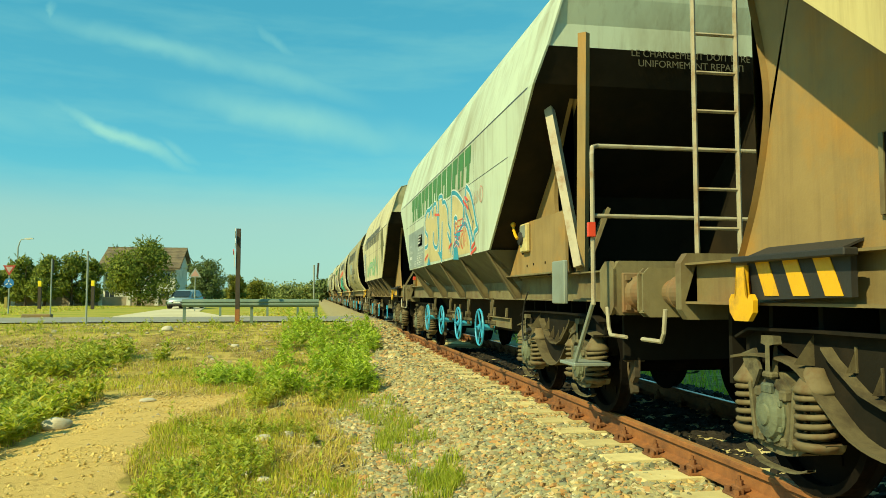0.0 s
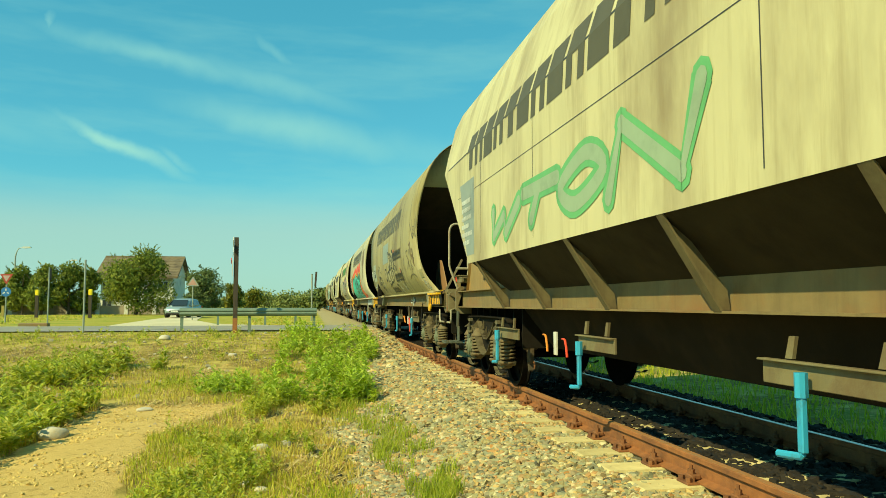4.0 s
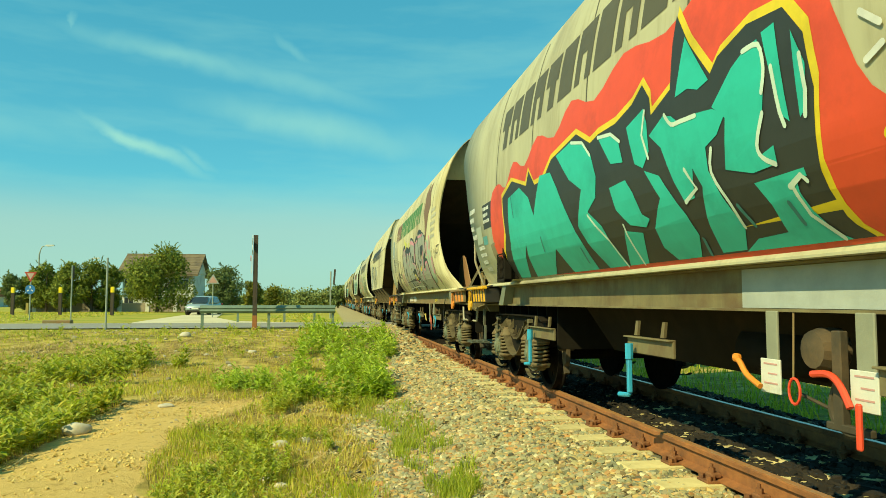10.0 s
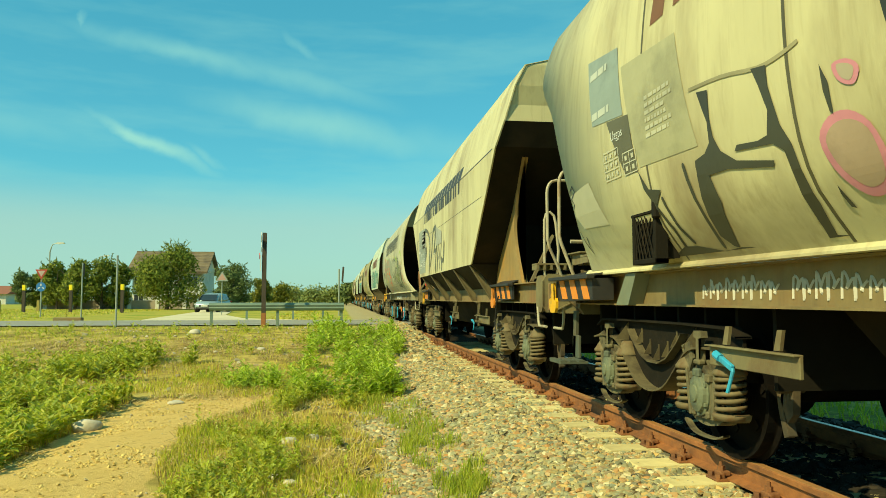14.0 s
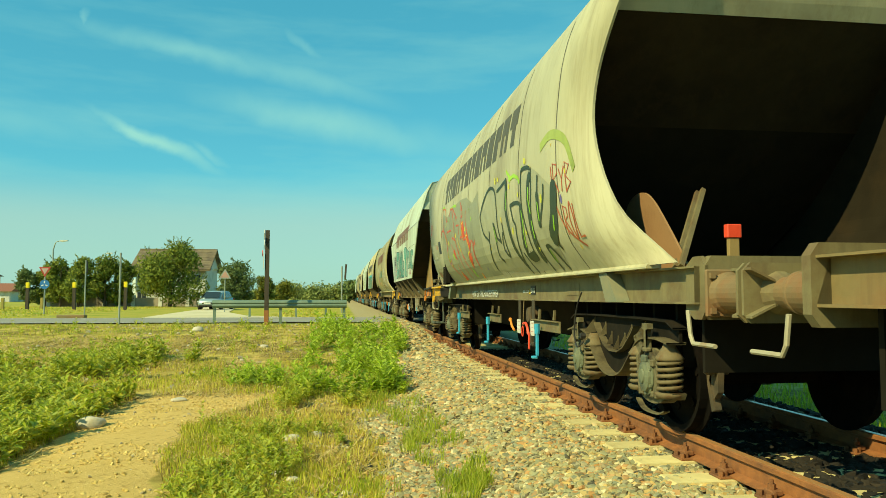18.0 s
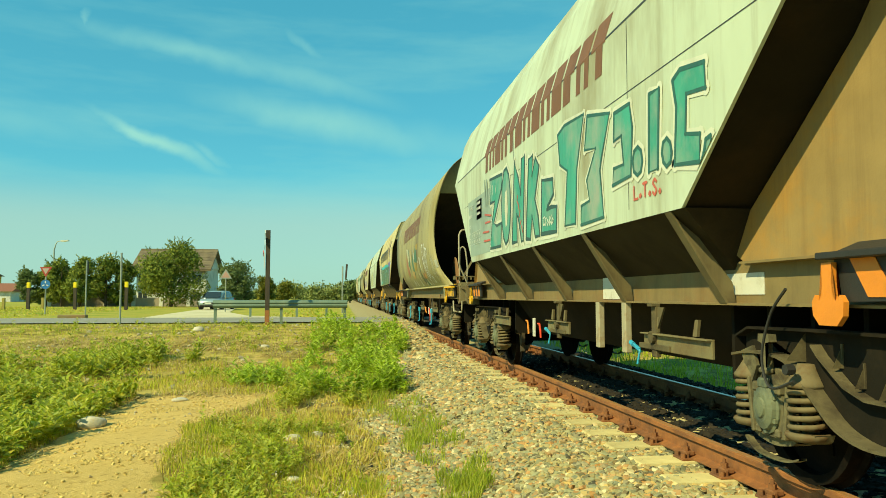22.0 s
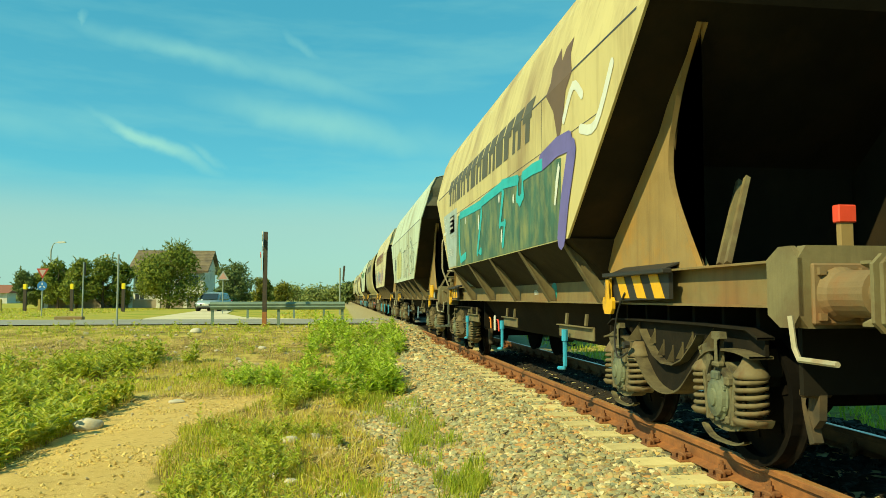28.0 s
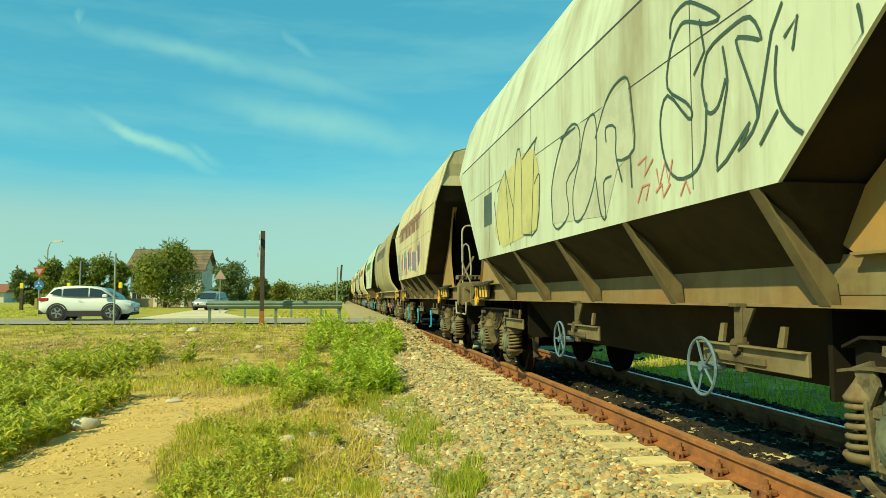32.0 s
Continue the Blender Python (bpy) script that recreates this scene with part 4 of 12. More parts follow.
def plate_poly(y0, y1, z0, z1):
    return [(y0, z0), (y0, z1), (y1, z1), (y1, z0)]
def wagon_base(n_, kind, body, frame_mat, fine, label):
    w = tagged(new("hopper_wagon"), label, "freight wagon", "wagons of the grain train")
    bm_ = BODY[body]
    put("body", with_material("skin" + kind + body, lib("skin" + kind, lambda: skin_mesh(kind)), bm_), w)
    for r in (0, 1):
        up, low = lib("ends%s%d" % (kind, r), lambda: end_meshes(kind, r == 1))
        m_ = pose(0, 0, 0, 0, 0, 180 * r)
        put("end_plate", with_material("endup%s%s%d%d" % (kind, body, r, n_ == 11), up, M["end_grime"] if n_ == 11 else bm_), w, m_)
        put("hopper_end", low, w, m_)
    sole = with_material("sole" + kind + frame_mat, lib("sole" + kind, sole_bar_a_mesh if kind == "A" else sole_bar_mesh), M[frame_mat])
    put("sole_bar", sole, w)
    put("sole_bar", sole, w, pose(0, 0, 0, 0, 0, 180))
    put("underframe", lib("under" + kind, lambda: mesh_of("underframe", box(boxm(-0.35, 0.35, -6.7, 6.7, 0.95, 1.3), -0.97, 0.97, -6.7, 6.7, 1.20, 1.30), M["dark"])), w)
    for r in (0, 1):
        m_ = pose(0, 0, 0, 0, 0, 180 * r)
        put("headstock", lib("headstock", headstock_mesh), w, m_ @ Matrix.Diagonal((0.93 if kind == "B" else 1.0, 1, 1, 1)))
        for x in (-0.875, 0.875):
            b_ = put("buffer", lib("buffer", buffer_mesh), w, m_ @ pose(x, -6.80, 1.15))
            put("buffer_head", lib("buffer_head", buffer_head_mesh), b_)
    if kind == "A":
        chute = put("chute", lib("chute", chute_mesh), w)
        if n_ == 1:
            chute.data = chute.data.copy()
            chute.data.materials[1] = mat("grey_slope_paint", (0.125, 0.112, 0.06), 0.8, 0, 0.3, 4, (0.075, 0.06, 0.03), 0.5, 1.4)
        for y in (-3.55, -1.78, 0.0, 1.78, 3.55):
            put("rib", lib("rib", rib_mesh), w, pose(0, y, 0))
        put("gusset", lib("gusset", gusset_mesh), w)
        # added near-black sheet closes the far side, standing in for its shade
        both_ends("far_sheet", "far_sheet", lambda: mesh_of("far_sheet", prism(bmesh.new(), [(-HEAD + 0.25, 1.352), (-HEAD + 0.25, 3.5), (-HEAD + 1.2, 3.5), (-HEAD + 3.1, 1.352)], 1.0, 1.02), M["inner"]), w)
        put("gusset", lib("gusset_rear", lambda: turned(gusset_mesh(GUSSET_REAR, GUSSET_BACK_REAR))), w)
        vent = put("vent_panel", lib("vent_panel", lambda: mesh_of("vent_panel", boxm(-1.030, -1.016, 4.66, 4.96, 1.50, 1.88), M["web"])), w)
        for q in (4.68, 4.94):
            put("vent_frame", lib("vent_frame", lambda: mesh_of("vent_frame", boxm(-0.022, 0.0, -0.015, 0.015, -0.19, 0.19), M["frame_grey"])), vent, pose(-1.016, q, 1.69))
        # added near-black plate that makes the hollow end read dark
        both_ends("bulkhead", "bulkhead", lambda: mesh_of("bulkhead", boxm(-0.96, 0.96, -HEAD + 2.30, -HEAD + 2.33, 1.30, 2.45), M["inner"]), w)
    else:
        put("ledge", with_material("ledge" + body, lib("ledge", lambda: mesh_of("ledge", prism(bmesh.new(), [(-1.18, 1.353), (-1.18, 1.368), (-1.145, 1.412), (-1.05, 1.412), (-1.05, 1.353)], -6.1, 6.1, "y"), M["frame"])), bm_), w)
        put("stay_plate", lib("tongue", tongue_mesh), w)
        put("chute", lib("outlet", outlet_mesh), w)
        put("flank_stay", lib("flank_stay", flank_stay_mesh), w)
        put("flank_stay", lib("flank_stay_front", lambda: turned(lib("flank_stay", None))), w)
        cage = put("tool_cage", lib("cage", cage_mesh), w)
        put("cage_back", lib("cage_back", lambda: mesh_of("cage_back", boxm(-1.365, -1.20, 3.98, 4.32, 1.42, 1.74), M["dark"])), cage)
    both_ends("strut", "strut" + kind, lambda: strut_mesh(0.5 if kind == "A" else 0.0), w)
    for y in (-PIVOT, PIVOT):
        bogie(w, y, fine)
        # added near-black plates stand in for the shade below the frame
        for d in (-1.55, -1.1, -0.65, -0.2, 0.25, 0.7, 1.15, 1.6):
            put("cross_beam", lib("cross_beam", lambda: mesh_of("cross_beam", boxm(-0.88, 0.88, -0.02, 0.02, 0.55, 1.21), M["dark"])), w, pose(0, y + d, 0))
    sets = []
    for y in (-PIVOT - 0.9, -PIVOT + 0.9, PIVOT - 0.9, PIVOT + 0.9):
        sets.append(put("wheelset", lib("wheelset", wheelset_mesh), w, pose(0, y, WHEEL_R)))
    return w, sets


# number, shape, body colour, sole bar colour
TRAIN = [(0, "A", "tan", "frame"), (1, "A", "pale", "frame_grey"), (2, "A", "cream", "frame"), (3, "B", "olive", "frame"),
         (4, "B", "grey", "frame_grey"), (5, "B", "cream", "frame"), (6, "A", "cream", "frame"), (7, "B", "grey", "frame_grey"),
         (8, "A", "pale", "frame"), (9, "B", "olive", "frame"), (10, "A", "tan", "frame"), (11, "A", "pale", "frame"),
         (12, "A", "cream", "frame"), (13, "B", "olive", "frame"), (14, "A", "pale", "frame"), (15, "B", "cream", "frame"),
         (16, "B", "grey", "frame"), (17, "A", "cream", "frame"), (18, "B", "tan", "frame"), (19, "A", "grey", "frame"),
         (20, "B", "olive", "frame"), (21, "A", "pale", "frame"), (22, "B", "cream", "frame"), (23, "A", "tan", "frame"),
         (24, "B", "grey", "frame"), (25, "A", "cream", "frame"), (26, "B", "olive", "frame")]
LABELS = {"A": "angular %s hopper wagon for grain, rust-streaked",
          "B": "round-sided %s hopper wagon for grain, weathered"}
COLOUR = {"cream": "cream", "grey": "pale grey", "olive": "grey-olive", "pale": "pale grey-green", "tan": "tan"}
WAGONS, WHEELS = {}, {}
for n_, kind, body, fm in TRAIN:
    WAGONS[n_], WHEELS[n_] = wagon_base(n_, kind, body, fm, n_ < 14, LABELS[kind] % COLOUR[body])


# ---- lettering and spray paint on the wagon sides ------------------------
GLYPH = {
    "M": ([(0, 0), (0.08, 1), (0.5, 0.3), (0.92, 1), (1, 0)],), "O": ("o", [(0.5, 1), (0.05, 0.5), (0.5, 0), (0.95, 0.5)]),
    "S": ("c", [(0.92, 0.82), (0.5, 1), (0.08, 0.78), (0.5, 0.52), (0.92, 0.25), (0.5, 0), (0.05, 0.18)]),
    "A": ([(0, 0), (0.5, 1), (1, 0)], [(0.2, 0.36), (0.8, 0.36)]), "Z": ([(0, 1), (1, 1), (0, 0), (1, 0)],),
    "T": ([(0, 1), (1, 1)], [(0.5, 1), (0.5, 0)]), "L": ([(0, 1), (0, 0), (1, 0)],), "I": ([(0.5, 0), (0.5, 1)],),
    "K": ([(0, 0), (0, 1)], [(0.95, 1), (0.08, 0.48), (1, 0)]), "N": ([(0, 0), (0, 1), (1, 0), (1, 1)],),
    "E": ([(1, 1), (0, 1), (0, 0), (1, 0)], [(0, 0.5), (0.8, 0.5)]), "D": ("o", [(0, 0), (0, 1), (0.8, 0.85), (1, 0.5), (0.8, 0.15)]),
    "R": ([(0, 0), (0, 1), (0.8, 0.9), (0.85, 0.6), (0.1, 0.48), (1, 0)],), "H": ([(0, 0), (0, 1)], [(1, 0), (1, 1)], [(0, 0.5), (1, 0.5)]),
    "F": ([(0, 0), (0, 1), (1, 1)], [(0, 0.55), (0.7, 0.55)]), "U": ("c", [(0, 1), (0.05, 0.3), (0.5, 0), (0.95, 0.3), (1, 1)]),
    "7": ([(0, 1), (1, 1), (0.3, 0)], [(0.1, 0.5), (0.9, 0.5)]), "3": ("c", [(0, 0.95), (0.6, 1), (0.9, 0.75), (0.35, 0.52), (0.95, 0.28), (0.5, 0), (0, 0.1)]),
    "8": ("c", [(0.5, 0.52), (0.9, 0.78), (0.5, 1), (0.1, 0.78), (0.5, 0.52), (0.98, 0.25), (0.5, 0), (0.02, 0.25), (0.5, 0.52)]),
    "B": ([(0, 0), (0, 1), (0.8, 0.85), (0.1, 0.53), (0.95, 0.25), (0, 0)],), "C": ("c", [(0.95, 0.8), (0.5, 1), (0.05, 0.5), (0.5, 0), (0.95, 0.2)]), ".": ("o", [(0.5, 0.2), (0.3, 0.1), (0.5, 0), (0.7, 0.1)]),
    "W": ([(0, 1), (0.25, 0), (0.5, 0.7), (0.75, 0), (1, 1)],), "Y": ([(0, 1), (0.5, 0.5), (1, 1)], [(0.5, 0.5), (0.4, 0)]),
}


def glyph_lines(ch):
    g = GLYPH[ch]
    if g[0] == "o":
        return [curve_pts(g[1], 5, True)]
    if g[0] == "c":
        return [curve_pts(g[1], 5)]
    return [list(s) for s in g]


def spread(text, y0, y1, z0, z1, gap=0.18, lean=0.0, jitter=0.0, seed=1, ends=None):
    """Lines of a word sprayed from y0 (far end) to y1 between two heights; ends: heights at the near end."""
    rnd = random.Random(seed)
    cell = (y1 - y0) / len(text)
    out = []
    for i, ch in enumerate(text):
        k = i / max(1, len(text) - 1)
        lo = z0 + ((ends[0] - z0) * k if ends else 0)
        hi = z1 + ((ends[1] - z1) * k if ends else 0)
        dz0, dz1 = rnd.uniform(-jitter, jitter), rnd.uniform(-jitter, jitter)
        for ln in glyph_lines(ch):
            out.append([(y0 + cell * (i + gap / 2 + (1 - gap) * x + lean * (z - 0.5)), lo + dz0 + (hi + dz1 - lo - dz0) * z) for x, z in ln])
    return out


def thick(lines, w, zmin=1.42, zmax=3.9):
    polys = []
    for ln in lines:
        ln = [(y, min(max(z, zmin), zmax)) for y, z in ln]
        polys += stroke(ln, w)
        for i, (y, z) in enumerate(ln):
            if 0 < i < len(ln) - 1:
                u1, u2 = Vector((y - ln[i - 1][0], z - ln[i - 1][1])), Vector((ln[i + 1][0] - y, ln[i + 1][1] - z))
                if u1.length < 1e-6 or u2.length < 1e-6 or u1.angle(u2) < 0.5:
                    continue
            polys.append([(y + w * 0.5 * math.cos(a), z + w * 0.5 * math.sin(a)) for a in (math.pi * k / 4 for k in range(8))])
    return polys


PAINT = {}


def paint(col):
    if col not in PAINT:
        PAINT[col] = mat("spray_paint", col, 0.55, 0, 0.14, 5, tuple(c * 0.72 for c in col), 0.35, 1.8, 0.05, 40)
    return PAINT[col]


CAMO = (0.050, 0.125, 0.075)
ZONK = (0.05, 0.32, 0.235)
PAINT[ZONK] = mat("cloudy_teal_spray", ZONK, 0.55, 0, 0.35, 3.0, (0.30, 0.36, 0.29), 0.55, 1.6, 0.05, 40, stretch=(1, 1, 0.7), streak=(0.03, 0.20, 0.20))
PAINT[CAMO] = mat("cloudy_green_spray", CAMO, 0.55, 0, 0.9, 4.2, (0.22, 0.24, 0.09), 0.6, 4.5, 0.05, 40, stretch=(1, 1, 0.55), streak=(0.012, 0.035, 0.03))


def clumps(polys):
    """Outlines sorted into groups that touch one another."""
    boxes = [(min(p[0] for p in q), max(p[0] for p in q), min(p[1] for p in q), max(p[1] for p in q)) for q in polys]
    owner = list(range(len(polys)))

    def root(i):
        while owner[i] != i:
            i = owner[i]
        return i
    for i, a in enumerate(boxes):
        for j in range(i):
            b = boxes[j]
            if a[0] <= b[1] and b[0] <= a[1] and a[2] <= b[3] and b[2] <= a[3]:
                owner[root(i)] = root(j)
    out = {}
    for i in range(len(polys)):
        out.setdefault(root(i), []).append(polys[i])
    return list(out.values())


def spray(n_, polys, col, off=0.004, name="graffiti", label=""):
    kind = KIND[n_]
    for k, group in enumerate(clumps(polys) if n_ < 13 else [polys]):
        part(name, conform(kind, group, off), paint(col), WAGONS[n_], label if k == 0 else "")


KIND = {r[0]: r[1] for r in TRAIN}
rnd_t = random.Random(5)


def brand_row(n_, y0, y1, z0, z1, col, col2=None, split=0):
    """The operator's name as a row of thirteen plain slanted blocks."""
    cell = (y1 - y0) / 13
    groups = {}
    for i in range(13):
        a, b = y0 + cell * (i + 0.06), y0 + cell * (i + 0.90)
        sl = cell * 0.16
        w3 = (b - a) * 0.34
        polys = []

        def quad(p, q, lo, hi):
            polys.append([(p + sl * lo, z0 + (z1 - z0) * lo), (p + sl * hi, z0 + (z1 - z0) * hi), (q + sl * hi, z0 + (z1 - z0) * hi), (q + sl * lo, z0 + (z1 - z0) * lo)])
        form = (0, 2, 1, 2, 0, 1, 2, 1, 2, 1, 3, 2, 0)[i]
        quad(a, b, 0.50, 1)
        if form == 0:
            quad(a + w3, b - w3 * 0.5, 0, 0.50)
        elif form == 1:
            quad(a, b, 0, 0.50)
        elif form == 2:
            quad(a, a + w3, 0, 0.50), quad(b - w3, b, 0, 0.50)
        else:
            quad(a, b - w3, 0, 0.50)
        c = col2 if (col2 and i >= split) else col
        groups.setdefault(c, []).extend(polys)
    for c, ps in groups.items():
        spray(n_, ps, c, 0.003, "lettering_block")


def wheat(n_, y, z, col, s=1.0):
    pts = [(-0.26, 0.71), (-0.31, 0.47), (-0.62, 0.13), (-0.36, -0.04), (-0.25, -0.30), (-0.02, -0.68), (0.20, -0.18), (0.55, 0.12), (0.46, 0.30), (0.58, 0.54), (0.33, 0.76), (0.10, 0.50), (0.02, 0.66)]
    spray(n_, [[(y + s * a, z + s * b) for a, b in pts]], col, 0.0035, "emblem", "brown wheat sheaf emblem")


def panel(n_, y0, y1, z0, z1, col, name="marking_panel"):
    spray(n_, [plate_poly(y0, y1, z0, z1)], col, 0.0025, name)


def text_rows(n_, y0, y1, z0, z1, rows, col=(0.62, 0.64, 0.58), seed=3):
    """Lines of small lettering too fine to read: bars."""
    r = random.Random(seed + n_)
    polys = []
    h = (z1 - z0) / rows
    for i in range(rows):
        y = y0
        end = y0 + (y1 - y0) * r.uniform(0.55, 1.0)
        while y > end:
            w = r.uniform(0.025, 0.075)
            polys.append(plate_poly(y, max(end, y - w), z1 - h * i - h * 0.52, z1 - h * i))
            y -= w + 0.016
    spray(n_, polys, col, 0.0065, "small_lettering")


def words(n_, text, size, y, z, col, x=None, rot=None, parent=None):
    c = bpy.data.curves.new("words", "FONT")
    c.body, c.size, c.extrude = text, size, 0.0008
    c.align_x = "CENTER"
    tmp = new("words", c)
    me_ = bpy.data.meshes.new_from_object(tmp)
    bpy.data.objects.remove(tmp)
    me_.materials.clear()
    me_.materials.append(paint(col))
    if rot is None:
        rot = Matrix(((0, 0, -1, 0), (-1, 0, 0, 0), (0, 1, 0, 0), (0, 0, 0, 1)))
    return put("lettering", me_, parent or WAGONS[n_], Matrix.Translation((x, y, z)) @ rot)


def words_on(n_, text, size, y, z, col, off=0.0085):
    """A line of lettering that follows the flank; y: its left end, z: its foot."""
    c = bpy.data.curves.new("words", "FONT")
    c.body, c.size = text, size
    tmp = new("words", c)
    me_ = bpy.data.meshes.new_from_object(tmp)
    bpy.data.objects.remove(tmp)
    for v_ in me_.vertices:
        v_.co = on_side(KIND[n_], y - v_.co.x, z + v_.co.y, off)
    me_.materials.clear()
    me_.materials.append(paint(col))
    return put("lettering", me_, WAGONS[n_])


def bars_on(n_, y, z, h, widths, col, off=0.0068):
    """Digits of the running number as plain bars."""
    for w_ in widths:
        spray(n_, [plate_poly(y, y - w_, z, z + h)], col, off, "number_bar")
        y -= w_ + h * 0.45


def grid_on(n_, y, z, w_, h, cols_, rows_, col, off=0.0068):
    """An empty ruled table of the load limits, with short marks in its cells."""
    t = 0.008
    for k in range(rows_ + 1):
        spray(n_, [plate_poly(y, y - w_, z + h * k / rows_ - t / 2, z + h * k / rows_ + t / 2)], col, off, "table_rule")
    for k in range(cols_ + 1):
        u = y - w_ * k / cols_
        spray(n_, [plate_poly(u + t / 2, u - t / 2, z, z + h)], col, off + 0.0003, "table_rule")
    for k in range(cols_):
        for r in range(rows_):
            u, q = y - w_ * (k + 0.3) / cols_, z + h * (r + 0.28) / rows_
            spray(n_, [plate_poly(u, u - w_ * 0.35 / cols_, q, q + h * 0.42 / rows_)], col, off, "table_mark")


def number_block(n_, y, z, s, col):
    """The registration marks of a wagon, from the top line down; s: height of a line."""
    words_on(n_, "33 RIV", s * 0.95, y, z, col)
    words_on(n_, "87 F-ERSA", s * 0.95, y, z - 1.25 * s, col)
    bars_on(n_, y, z - 2.5 * s, s * 0.66, (s * 1.5, s * 1.2, s * 0.45), col)
    words_on(n_, "Uagps", s * 0.95, y, z - 3.75 * s, col)


GREEN, BROWN, OLIVE, DARK = (0.06, 0.20, 0.035), (0.20, 0.085, 0.03), (0.10, 0.088, 0.045), (0.045, 0.045, 0.04)
WHITE, BLACKP, TEAL, REDP, YEL = (0.66, 0.68, 0.62), (0.03, 0.035, 0.03), (0.02, 0.47, 0.38), (0.72, 0.075, 0.03), (0.72, 0.55, 0.03)
PINK, SILVER, LIME, PURPLE, BLUEP = (0.62, 0.24, 0.30), (0.30, 0.31, 0.25), (0.30, 0.55, 0.04), (0.15, 0.12, 0.38), (0.03, 0.30, 0.42)
GREYBLUE = (0.27, 0.32, 0.29)

# seams: fine dark joints in the plating
for n_ in list(WAGONS)[:16]:
    if KIND[n_] == "B":
        for y in (-4.7, -3.1, -1.3, 0.5, 2.2, 3.9):
            spray(n_, stroke([(y, 1.40 + 0.25 * k) for k in range(11)], 0.026), OLIVE, 0.002, "seam")
    else:
        spray(n_, stroke([(5.5, 3.255), (-5.5, 3.255)], 0.022), DARK, 0.002, "seam")
        spray(n_, stroke([(4.7, 2.68), (-4.7, 2.68)], 0.008), DARK, 0.002, "seam")
        for y in (-2.9, 0.9, 3.2):
            spray(n_, stroke([(y, 1.78), (y, 3.24)], 0.010), DARK, 0.002, "seam")

# wagon 0
words(0, "|-14.84m-|", 0.10, -1.0, 2.5, WHITE, -1.478)
# wagon 1
brand_row(1, 3.65, -2.7, 2.72, 3.22, GREEN)
spray(1, [[(1.6, 1.75), (1.62, 2.53), (1.29, 2.72), (0.3, 2.75), (-0.09, 2.82), (-0.84, 2.56), (-1.14, 2.16), (-1.18, 1.72)]], (0.56, 0.46, 0.21), 0.0035, "graffiti")
spray(1, [[(-1.24, 1.73), (-1.24, 2.66), (-1.41, 2.73), (-2.19, 2.46), (-2.21, 2.2), (-2.52, 2.06), (-2.73, 1.72)]], (0.56, 0.46, 0.21), 0.0035, "graffiti")
spray(1, [[(-2.38, 2.29), (-2.38, 2.65), (-2.72, 2.52), (-3.13, 2.04), (-2.86, 1.89)]], (0.56, 0.46, 0.21), 0.0035, "graffiti")
spray(1, thick([curve_pts([(1.6, 2.05), (1.25, 2.07), (1.25, 2.25), (1.53, 2.36), (1.59, 2.61), (1.29, 2.74), (0.97, 2.7), (1.11, 2.61)], 3), [(1.13, 2.72), (0.77, 2.76), (0.62, 2.58)], curve_pts([(0.62, 2.63), (0.53, 2.75), (0.3, 2.76), (0.15, 2.57), (0.01, 2.2), (0.1, 1.99), (0.36, 1.98), (0.59, 2.11), (0.54, 2.24)], 3)], 0.105, 1.72), WHITE, 0.0052)
spray(1, thick([curve_pts([(-0, 2.68), (-0.04, 2.82), (-0.38, 2.8), (-0.43, 2.69), (-0.64, 2.68), (-0.89, 2.52), (-0.97, 2.29), (-1.15, 2.16), (-1.19, 1.96), (-1.04, 2.05), (-0.92, 2.13)], 3), curve_pts([(-0, 2.68), (-0.05, 2.22), (-0.1, 1.91), (-0.29, 1.86), (-0.38, 2.34)], 3), [(-0.38, 2.23), (-0.33, 1.71)]], 0.105, 1.72), WHITE, 0.0052)
spray(1, thick([curve_pts([(-1.13, 1.84), (-1.21, 2.25), (-1.26, 2.68), (-1.36, 2.73), (-1.68, 2.67), (-2.05, 2.53), (-2.22, 2.43), (-2.21, 2.3), (-2.15, 2.18)], 3), curve_pts([(-1.69, 2.29), (-1.51, 2.31), (-1.5, 2.07), (-1.68, 2.03), (-1.9, 2.09)], 3), curve_pts([(-1.36, 1.78), (-1.43, 1.89), (-1.65, 1.94), (-1.84, 1.88)], 3)], 0.105, 1.72), WHITE, 0.0052)
spray(1, thick([curve_pts([(-1.92, 2.07), (-2.12, 2.16), (-2.38, 2.14), (-2.56, 2.01), (-2.69, 1.86), (-2.74, 1.68)], 3), curve_pts([(-2.38, 2.3), (-2.38, 2.65), (-2.52, 2.63), (-2.72, 2.52), (-2.92, 2.3), (-3.05, 2.11), (-3.15, 2.01), (-2.98, 1.98), (-2.86, 1.87), (-2.76, 1.99), (-2.57, 2.16), (-2.38, 2.3)], 3)], 0.105, 1.72), WHITE, 0.0052)
spray(1, thick([curve_pts([(1.6, 2.05), (1.25, 2.07), (1.25, 2.25), (1.53, 2.36), (1.59, 2.61), (1.29, 2.74), (0.97, 2.7), (1.11, 2.61)], 3), [(1.13, 2.72), (0.77, 2.76), (0.62, 2.58)], curve_pts([(0.62, 2.63), (0.53, 2.75), (0.3, 2.76), (0.15, 2.57), (0.01, 2.2), (0.1, 1.99), (0.36, 1.98), (0.59, 2.11), (0.54, 2.24)], 3)], 0.062, 1.72), BLUEP, 0.007)
